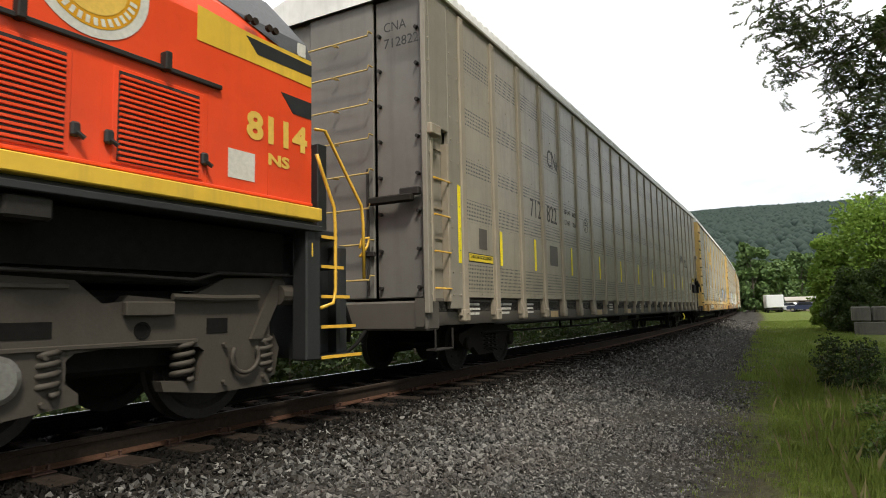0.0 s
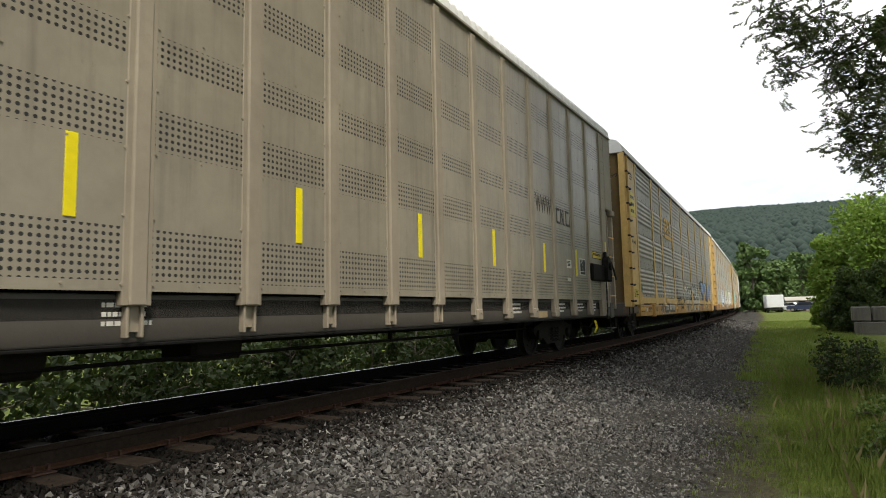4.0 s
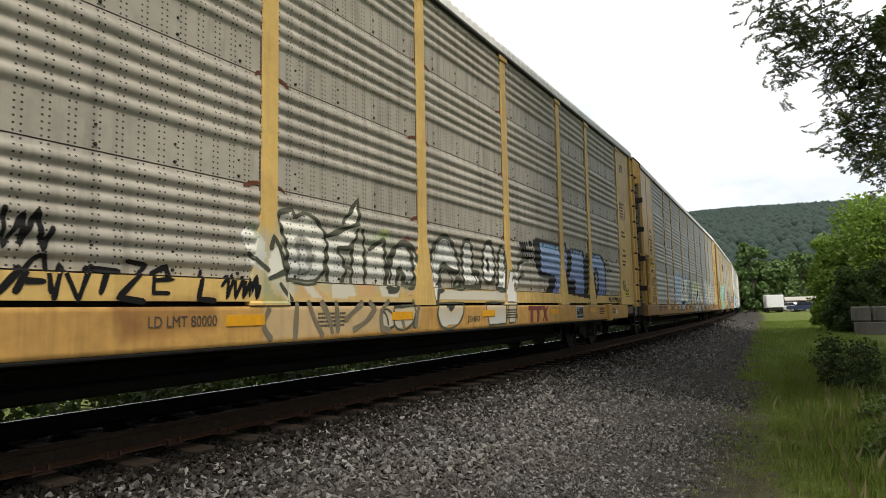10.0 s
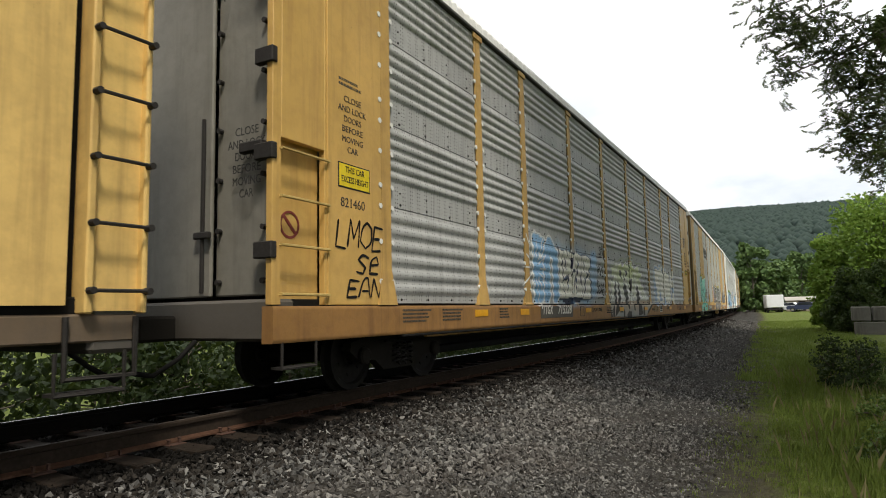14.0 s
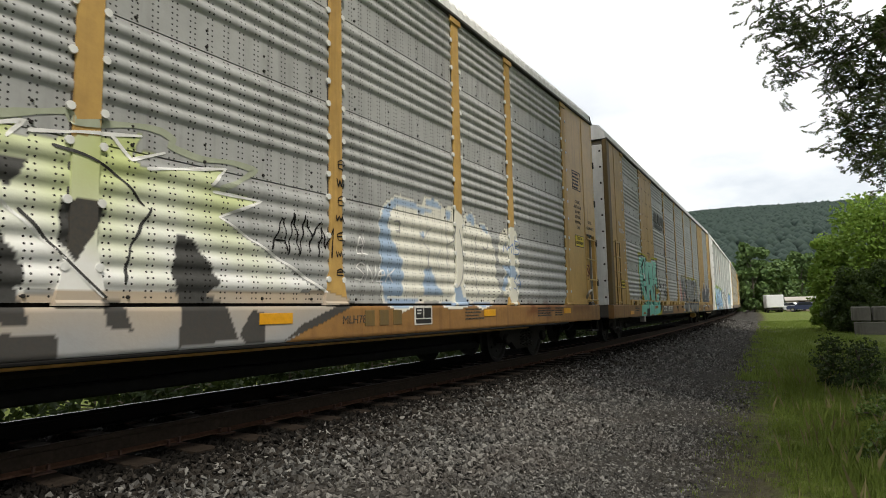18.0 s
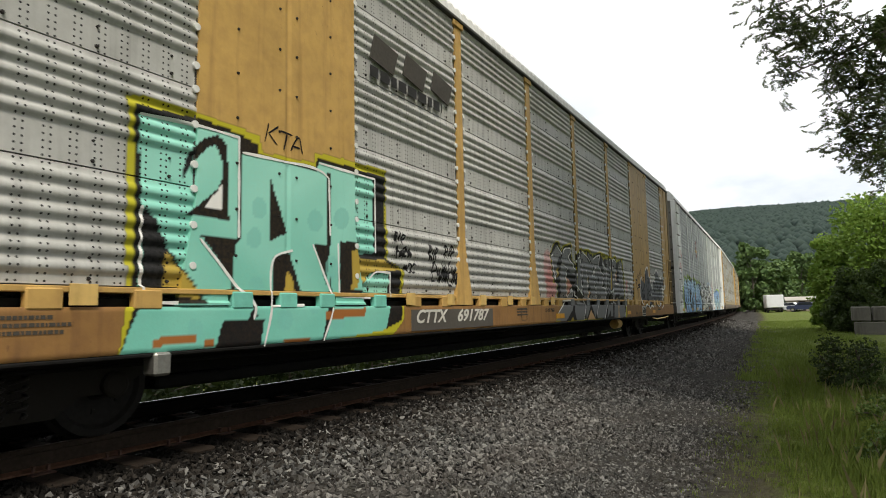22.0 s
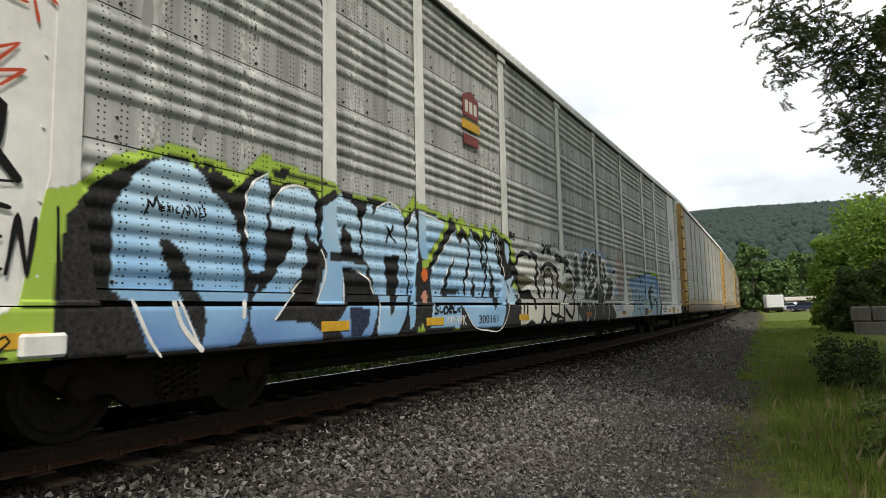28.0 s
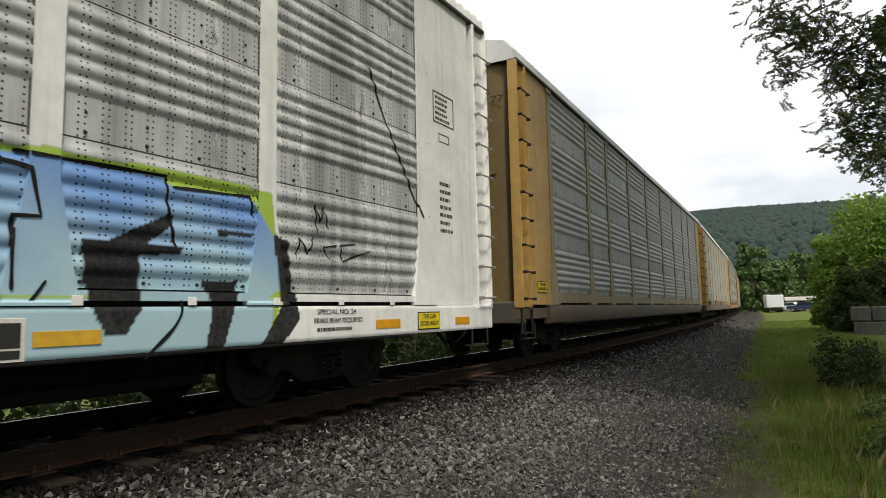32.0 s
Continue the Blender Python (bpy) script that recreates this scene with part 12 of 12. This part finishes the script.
for u0, u1 in ((8.38, 8.84), (11.62, 12.07), (21.94, 22.42), (4.95, 5.4)):
    plate_on(car1, "primer_patch", u0, u1, 0.81, 0.935, "patch", 1.422, "buff primer patch")
for u, w in ((1.25, 0.5), (2.45, 0.55), (3.6, 0.5), (9.6, 0.4), (13.4, 0.45), (20.7, 0.5), (23.0, 0.5), (24.2, 0.55), (25.3, 0.4)):
    stencil(car1, u, 1.05, w, 3, 0.035, "white_ink", 1.425, 1.0, int(u * 10))
# its end: rungs, number, hand brake arm
e1 = -HALF[car1.name]
for i in range(8):
    z = 1.42 + 0.50 * i
    part("rung", Shape().tube([(-0.02, e1 + 0.05, z), (-0.02, e1 - 0.06, z), (0.58, e1 - 0.06, z + 0.0), (0.60, e1 - 0.06, z + 0.06), (0.60, e1 + 0.03, z + 0.06)], 0.014, 6), "rung_gold", car1)
    part("rung", Shape().tube([(-0.62, e1 + 0.05, z), (-0.62, e1 - 0.06, z), (-0.06, e1 - 0.06, z), (-0.05, e1 + 0.03, z)], 0.014, 6), "rung_gold", car1)
lettering("CNA", 0.20, "ink", car1, (0.80, e1 + 0.036, 4.90), "lettering", 0.38, "end")
lettering("712822", 0.20, "ink", car1, (0.80, e1 + 0.036, 4.66), "lettering", 0.58, "end")
part("door_arm", Shape().box(0.55, 1.28, e1 - 0.06, e1 + 0.04, 2.46, 2.57, 0.02), "grime", car1)

# second car
h2 = HALF[car2.name]
plate_on(car2, "number_panel", 6.07, 8.60, 0.755, 1.015, "cn_sill", 1.518, "dark number panel")
lettering("TTGX", 0.27, "white_ink", car2, (1.528, 6.12 - h2, 0.80), "lettering", 0.86, lean=0.3, bold=0.006)
lettering("987999", 0.27, "white_ink", car2, (1.528, 7.14 - h2, 0.80), "lettering", 1.38, lean=0.3, bold=0.006)
for k, (u, w) in enumerate(((6.98, 0.46), (7.52, 0.44), (8.04, 0.52))):
    slant = 0.03
    y = u - h2
    if k == 0:
        polys = [[(y, 3.86), (y + w, 3.86), (y + w, 3.98), (y + 0.12, 3.98), (y + 0.12, 4.28), (y + w, 4.28), (y + w, 4.40), (y, 4.40)]]
    elif k == 1:
        polys = [[(y, 3.86), (y + w, 3.86), (y + w, 4.18), (y + 0.12, 4.18), (y + 0.12, 4.28), (y + w, 4.28), (y + w, 4.40), (y, 4.40), (y, 4.06), (y + w - 0.12, 4.06), (y + w - 0.12, 3.98), (y, 3.98)]]
    else:
        polys = [[(y, 3.86), (y + 0.15, 3.86), (y + w, 4.40), (y + w - 0.15, 4.40)], [(y + w - 0.15, 3.86), (y + w, 3.86), (y + 0.15, 4.40), (y, 4.40)]]
    sh = Shape()
    for i, q in enumerate(polys):
        sh.slab(q, 1.500 + 0.001 * i, 1.512 + 0.001 * i)
    part("logo_block", sh, "logo_yellow", car2, "yellow logo block")
plate_on(car2, "logo_bar", 6.95, 8.62, 3.62, 3.78, "logo_yellow", 1.508, "yellow logo bar")
for u0, u1 in ((1.5, 2.3), (8.85, 9.3), (11.31, 11.76), (13.84, 14.31), (16.3, 16.75), (19.29, 19.74), (21.82, 22.28)):
    plate_on(car2, "reflector", u0, u1, 0.875, 0.975, "orange", 1.522, "orange reflective strip")
y = 18.17 - h2
part("logo_bar", Shape().box(1.518, 1.5245, y, y + 0.68, 0.955, 1.035, 0.001), "red_ink", car2, "faded red logo bar")
for k in range(2):
    part("logo_bar", Shape().slab([(y + 0.06 + 0.32 * k, 0.74), (y + 0.17 + 0.32 * k, 0.74), (y + 0.21 + 0.32 * k, 0.953), (y + 0.10 + 0.32 * k, 0.953)], 1.518, 1.5245), "red_ink", car2, "faded red logo bar")
part("logo_bar", Shape().slab([(y + 0.84, 0.745), (y + 0.95, 0.745), (y + 0.81, 1.035), (y + 0.70, 1.035)], 1.518, 1.5245), "red_ink", car2, "faded red logo bar")
part("logo_bar", Shape().slab([(y + 0.66, 0.745), (y + 0.70, 0.745), (y + 0.98, 1.035), (y + 0.94, 1.035)], 1.519, 1.5255), "red_ink", car2, "faded red logo bar")
letters(car2, "LD LMT 80000", 10.55, 0.86, 0.13, 0.66, "ink_dim", 1.524)
letters(car2, "JSH80", 15.80, 0.78, 0.13, 0.40, "ink_dim", 1.524)
cots(car2, 20.86, 21.36, 0.745, 1.03)
plate_on(car2, "small_plate", 24.12, 24.26, 0.82, 0.93, "white_ink", 1.52, "")
plate_on(car2, "small_plate", 2.38, 2.62, 0.84, 0.95, "white_ink", 1.52, "")
for u in (3.55, 23.27):
    br = Shape().box(1.44, 1.60, u - 0.06 - h2, u + 0.22 - h2, 0.66, 1.07, 0.02)
    part("jacking_bracket", br, "ochre", car2)
for u, w in ((1.6, 0.6), (2.8, 0.6), (4.0, 0.5), (5.2, 0.5), (12.5, 0.6), (17.2, 0.5), (22.6, 0.5), (23.7, 0.4)):
    stencil(car2, u, 0.96, w, 4, 0.022, "ink_dim", 1.524, 0.9, int(u * 7))
height_label(car2, 0.86, 1.36, 1.28, 1.50)
height_label(car2, 25.22, 25.70, 1.28, 1.50)
plate_on(car2, "notice", 0.80, 1.46, 3.72, 4.46, "label_yellow", 1.49, "yellow notice with black print")
stencil(car2, 0.88, 4.26, 0.5, 3, 0.10, "ink", 1.4985, 1.1, 5)
letters(car2, "B-1140", 0.86, 2.86, 0.16, 0.46, "ink", 1.493)
frame_on(car2, 25.10, 25.62, 3.46, 3.94, "ink_dim", 1.491, 0.014)
stencil(car2, 25.14, 3.86, 0.42, 5, 0.045, "ink_dim", 1.4925, 0.9, 8)
stencil(car2, 25.16, 3.06, 0.4, 2, 0.06, "ink", 1.4925, 0.9, 9)
letters(car2, "DECK", 25.22, 2.52, 0.09, 0.24, "ink", 1.493)
letters(car2, "CLEARANCE", 25.12, 2.38, 0.09, 0.46, "ink", 1.493)
stencil(car2, 25.14, 2.24, 0.4, 2, 0.05, "ink", 1.4925, 0.9, 19)
ring_on(car2, 1.73, 1.56, 0.13, "teal_ink", 1.534, 0.03)
ring_on(car2, 25.04, 1.58, 0.14, "ink_dim", 1.534, 0.025)
for sy in (-1, 1):
    stencil(car2, 0.9 if sy < 0 else 25.25, 5.0, 0.4, 3, 0.04, "ink_dim", 1.4925, 0.9, 12)
lettering("99", 0.16, "ink", car2, (1.12, -h2 + 0.036, 4.75), "lettering", 0.2, "end")
sh = Shape().tube([(0.62, -h2 - 0.5, 0.62), (0.7, -h2 - 0.62, 0.45), (0.66, -h2 - 0.72, 0.3)], 0.03, 8)
part("hose_end", sh, "tape", car2, "yellow hose end", smooth=True)

# third car
h3 = HALF[car3.name]
plate_on(car3, "number_panel", 7.0, 8.96, 0.80, 1.03, "cn_sill", 1.518, "dark number panel")
letters(car3, "TTGX", 7.08, 0.83, 0.24, 0.62, "white_ink", 1.528, lean=0.3, bold=0.006)
letters(car3, "715328", 7.96, 0.83, 0.24, 0.92, "white_ink", 1.528, lean=0.3, bold=0.006)
letters(car3, "LD LMT 70800", 10.5, 0.87, 0.13, 0.8, "ink_dim", 1.524)
frame_on(car3, 9.52, 9.80, 0.80, 1.02, "ink_dim", 1.522, 0.012)
for u0, u1 in ((4.2, 4.65), (6.0, 6.4), (9.94, 10.36), (13.15, 13.6), (16.41, 16.84), (21.0, 21.4), (24.6, 25.0)):
    plate_on(car3, "reflector", u0, u1, 0.88, 0.985, "orange", 1.522, "orange reflective strip")
cots(car3, 19.03, 19.46, 0.80, 1.05)
letters(car3, "MLH78", 17.6, 0.83, 0.13, 0.42, "ink_dim", 1.524)
for k in range(3):
    plate_on(car3, "logo_bar", 18.0 + 0.28 * k, 18.18 + 0.28 * k, 0.82, 1.0, "brown", 1.520, "faded logo block")
height_label(car3, 0.98, 1.56, 2.34, 2.62, 1.503)
height_label(car3, 25.54, 26.12, 2.34, 2.60, 1.503)
letters(car3, "821460", 1.02, 2.10, 0.15, 0.44, "ink_dim", 1.503)
for u in (1.05, 25.6):
    for k, t in enumerate(("CLOSE", "AND LOCK", "DOORS", "BEFORE", "MOVING", "CAR")):
        letters(car3, t, u + 0.19 - 0.032 * len(t), 3.30 - 0.115 * k, 0.10, 0.064 * len(t), "ink_dim", 1.503)
frame_on(car3, 25.50, 26.05, 3.62, 4.05, "ink", 1.501, 0.02)
stencil(car3, 25.54, 3.96, 0.46, 5, 0.04, "ink", 1.5025, 0.9, 8)
stencil(car3, 1.0, 3.55, 0.45, 2, 0.03, "ink_dim", 1.5025, 0.9, 18)
letters(car3, "DECK", 26.5, 2.92, 0.1, 0.26, "ink", 1.503)
letters(car3, "CLEARANCE", 26.38, 2.78, 0.1, 0.52, "ink", 1.503)
stencil(car3, 26.38, 2.64, 0.5, 2, 0.05, "ink", 1.5035, 0.9, 21)
ring_on(car3, 0.36, 1.86, 0.14, "red_ink", 1.384, 0.025)
ring_on(car3, 26.72, 1.86, 0.14, "red_ink", 1.384, 0.025)
for u, w in ((2.2, 0.7), (3.2, 0.6), (5.1, 0.4), (11.8, 0.6), (20.4, 0.6), (23.2, 0.9), (24.1, 0.5)):
    stencil(car3, u, 0.98, w, 4, 0.024, "ink_dim", 1.524, 0.9, int(u * 7))
part("latch_hook", Shape().tube([(1.5, 26.15 - h3, 1.2), (1.58, 26.15 - h3, 1.35), (1.58, 26.3 - h3, 1.38), (1.54, 26.4 - h3, 1.3)], 0.03, 8), "steel", car3, smooth=True)
lettering("TTGX", 0.24, "ink", car3, (0.80, -h3 + 0.012, 4.36), "lettering", 0.56, "end")
lettering("715328", 0.24, "ink", car3, (0.78, -h3 + 0.012, 4.14), "lettering", 0.58, "end")
for k, t in enumerate(("CLOSE", "AND LOCK", "DOORS", "BEFORE", "MOVING", "CAR")):
    lettering(t, 0.12, "ink", car3, (1.12 - 0.032 * len(t), -h3 + 0.036, 2.72 - 0.125 * k), "lettering", 0.064 * len(t), "end")
part("pipe_along", Shape().tube([(1.36, -h3 + 3.0, 0.66), (1.36, h3 - 4.0, 0.66)], 0.03, 8), "ochre", car3)

# fourth car
h4 = HALF[car4.name]
plate_on(car4, "number_panel", 7.57, 10.0, 0.725, 1.0, "cn_sill", 1.518, "dark number panel")
letters(car4, "CTTX", 7.66, 0.78, 0.24, 0.86, "white_ink", 1.528, lean=0.3, bold=0.006)
letters(car4, "691787", 8.78, 0.78, 0.24, 1.08, "white_ink", 1.528, lean=0.3, bold=0.006)
letters(car4, "NS", 1.09, 3.20, 0.18, 0.22, "white_ink", 1.503)
letters(car4, "49703", 1.09, 3.02, 0.18, 0.46, "white_ink", 1.503)
for k in range(3):
    y = 6.75 + 0.72 * k - h4
    part("logo_block", Shape().slab([(y, 4.05 + 0.02 * k), (y + 0.5, 3.98), (y + 0.62, 4.30), (y + 0.1, 4.38)], 1.50, 1.512), "ink_dim", car4, "faded black logo block")
stencil(car4, 6.75, 3.82, 2.0, 1, 0.14, "ink", 1.512, 0.9, 33)
height_label(car4, 1.06, 1.56, 1.50, 1.74, 1.503)
for u0, u1 in ((2.0, 2.5), (13.0, 13.5), (19.0, 19.4), (22.5, 22.9)):
    plate_on(car4, "reflector", u0, u1, 0.78, 0.88, "orange", 1.522, "orange reflective strip")
cots(car4, 20.93, 21.40, 0.70, 1.0)
letters(car4, "LD LMT 70600", 12.4, 0.90, 0.10, 0.5, "ink_dim", 1.524)
frame_on(car4, 11.2, 11.45, 0.78, 1.0, "ink_dim", 1.522, 0.012)
for u, w in ((2.7, 0.6), (11.0, 0.5), (23.4, 0.6)):
    stencil(car4, u, 0.97, w, 3, 0.026, "ink_dim", 1.524, 0.9, int(u * 7))
for b in [2.2 + 1.05 * i for i in range(21)]:
    if not (3.7 < b < 7.3 or 13.2 < b < 19.0 or 20.2 < b < 22.3):
        plate_on(car4, "chord_cap", b, b + 0.20, 1.06, 1.21, "yellow", 1.528, "", 0.01)
part("step_bracket", Shape().box(1.40, 1.56, 3.9 - h4, 4.05 - h4, 0.52, 0.70, 0.02), "steel", car4)
lettering("CTTX", 0.2, "ink", car4, (0.18, -h4 + 0.036, 5.16), "lettering", 0.44, "end")
lettering("691787", 0.2, "ink", car4, (0.1, -h4 + 0.036, 4.95), "lettering", 0.52, "end")
for k, (word, wide) in enumerate((("LOWER", 0.36), ("AND LOCK", 0.46), ("HINGED", 0.36), ("DECKS", 0.34), ("CLOSE", 0.32), ("AND LOCK", 0.46), ("DOORS", 0.34), ("BEFORE", 0.36), ("MOVING", 0.36), ("CAR", 0.20))):
    lettering(word, 0.078, "ink_dim", car4, (0.36 - wide / 2, -h4 + 0.036, 3.56 - 0.098 * k), "lettering", wide, "end")
for k, (word, wide) in enumerate((("DO NOT APPLY", 0.54), ("HEAT TO DOORS", 0.58))):
    lettering(word, 0.07, "ink_dim", car4, (0.36 - wide / 2, -h4 + 0.036, 2.46 - 0.09 * k), "lettering", wide, "end")
strip = Shape().box(0.86, 1.40, -h4 - 0.02, -h4 + 0.06, 1.05, 5.3, 0.015)
part("door_edge", strip, "white", car4, "white bolted door edge")
for i in range(10):
    for x in (0.92, 1.34):
        part("bolt", Shape().tube([(x, -h4 - 0.018, 1.25 + 0.43 * i), (x, -h4 - 0.045, 1.25 + 0.43 * i)], 0.026, 8), "dark_steel", car4)
part("grab_rail", Shape().tube([(1.50, 25.2 - h4, 0.62), (1.56, 24.3 - h4, 0.60), (1.56, 22.9 - h4, 0.58), (1.50, 22.6 - h4, 0.62)], 0.02, 8), "yellow", car4)
part("air_tank", Shape().tube([(1.2, 18.7 - h4, 0.52), (1.2, 19.15 - h4, 0.52)], 0.13, 14), "yellow_b", car4)

# fifth car
h5 = HALF[car5.name]
y = 7.92 - h5
part("emblem", Shape().slab([(y - 0.26, 3.98), (y + 0.26, 3.98), (y + 0.28, 4.30), (y, 4.42), (y - 0.28, 4.30)], 1.505, 1.512), "red_ink", car5, "red shield emblem")
part("emblem_band", Shape().slab([(y - 0.30, 3.78), (y + 0.30, 3.78), (y + 0.30, 3.92), (y - 0.30, 3.92)], 1.505, 1.512), "logo_yellow", car5, "yellow emblem band")
for k in range(3):
    part("emblem_mark", Shape().slab([(y - 0.2 + 0.15 * k, 4.05), (y - 0.1 + 0.15 * k, 4.05), (y - 0.1 + 0.15 * k, 4.24), (y - 0.2 + 0.15 * k, 4.24)], 1.512, 1.515), "white_ink", car5)
part("emblem_print", Shape().slab([(y - 0.26, 3.54), (y + 0.26, 3.54), (y + 0.26, 3.70), (y - 0.26, 3.70)], 1.505, 1.51), "red_ink", car5, "faded red print")
for u0, u1 in ((0.74, 1.64), (4.34, 4.80), (6.44, 6.90), (9.6, 10.05), (13.6, 14.05), (17.0, 17.4), (20.40, 20.86), (24.08, 24.56), (25.9, 26.3)):
    plate_on(car5, "reflector", u0, u1, 0.785, 0.89, "rust_tape" if 12.5 < u0 < 19.5 else "logo_yellow" if u1 < 21 else "orange", 1.522, "amber reflective strip")
letters(car5, "WRWK", 6.96, 0.73, 0.20, 0.62, "white_ink", 1.524)
letters(car5, "300161", 7.99, 0.74, 0.18, 0.72, "ink", 1.524)
cots(car5, 19.88, 20.36, 0.70, 0.98)
letters(car5, "SPECIAL NO. 24", 23.1, 0.95, 0.075, 0.62, "ink", 1.524)
letters(car5, "BRAKE BEAM REQUIRED", 23.05, 0.86, 0.075, 0.78, "ink", 1.524)
stencil(car5, 23.1, 0.79, 0.7, 1, 0.035, "ink_dim", 1.5245, 0.9, 71)
height_label(car5, 24.95, 25.48, 0.74, 0.97, 1.525)
frame_on(car5, 25.46, 26.02, 3.60, 4.05, "ink", 1.491, 0.016)
stencil(car5, 25.52, 3.95, 0.42, 5, 0.04, "ink_dim", 1.4925, 0.9, 8)
frame_on(car5, 25.6, 25.88, 3.34, 3.46, "ink_dim", 1.491, 0.012)
for k in range(7):
    stencil(car5, 25.6, 2.72 - 0.11 * k, 0.35, 1, 0.05, "ink_dim", 1.4925, 0.9, 80 + k)
for b in [13.2 + 0.93 * i for i in range(13)]:
    plate_on(car5, "chord_cap", b, b + 0.08, 1.06, 1.13, "white", 1.524, "", 0.008)
for k, t in enumerate(("CLOSE & LOCK", "RAISED DECK", "CLOSE & LOCK", "DOORS BEFORE", "MOVING CAR")):
    lettering(t, 0.12, "ink_dim", car5, (0.5, -h5 + 0.036, 2.7 - 0.15 * k), "lettering", 0.72, "end")
part("hand_hold", Shape().box(1.46, 1.56, 1.45 - h5, 1.75 - h5, 0.72, 0.88, 0.02), "white", car5)

# sixth car
h6 = HALF[car6.name]
lettering("77", 0.2, "ink", car6, (1.0, -h6 + 0.036, 4.7), "lettering", 0.26, "end")
height_label(car6, 0.86, 1.36, 1.28, 1.50)
s6_mark = plate_on(car6, "number_panel", 9.5, 12.0, 0.76, 1.0, "cn_sill", 1.518, "dark number panel")


# ---- what moves ----
SPAN = [(0.0, 0.0), (2.0, 8.884), (3.5, 15.457), (6.0, 26.304), (8.0, 34.856), (10.0, 43.202), (12.0, 51.376), (14.0, 59.524), (17.0, 71.814), (19.0, 80.085), (21.0, 88.651), (23.0, 97.304), (25.0, 106.072), (28.0, 119.738), (30.0, 128.999), (32.0, 138.515)]


def run(t):
    """Metres that the train has gone by then."""
    ts, ss = [q[0] for q in SPAN], [q[1] for q in SPAN]
    m = [(ss[1] - ss[0]) / (ts[1] - ts[0])] + [(ss[i + 1] - ss[i - 1]) / (ts[i + 1] - ts[i - 1]) for i in range(1, len(ts) - 1)] + [(ss[-1] - ss[-2]) / (ts[-1] - ts[-2])]
    i = max(0, min(len(ts) - 2, sum(1 for q in ts if q <= t) - 1))
    d = ts[i + 1] - ts[i]
    x = (t - ts[i]) / d
    return (2 * x ** 3 - 3 * x ** 2 + 1) * ss[i] + (x ** 3 - 2 * x ** 2 + x) * d * m[i] + (-2 * x ** 3 + 3 * x ** 2) * ss[i + 1] + (x ** 3 - x ** 2) * d * m[i + 1]


def on_track(front, length, inset, t):
    a = front - run(t)
    p, q = beside(a + inset, 0.0), beside(a + length - inset, 0.0)
    c, d = (p + q) / 2, q - p
    s = 0.0 if front < 0 else OUT
    n = d.normalized()
    return pose(c.x + n.y * s, c.y - n.x * s, 0, 0, 0, math.degrees(math.atan2(-d.x, d.y)))


def motions():
    for car, front, length, inset in TRAIN:
        walk(car, [(0.5 * i, on_track(front, length, inset, 0.5 * i)) for i in range(65)])
    for wheel, y, r in WHEELS:
        walk(wheel, [(0.1 * i, pose(0, y, r, math.degrees(run(0.1 * i) / r), 0, 0)) for i in range(321)])


motions()
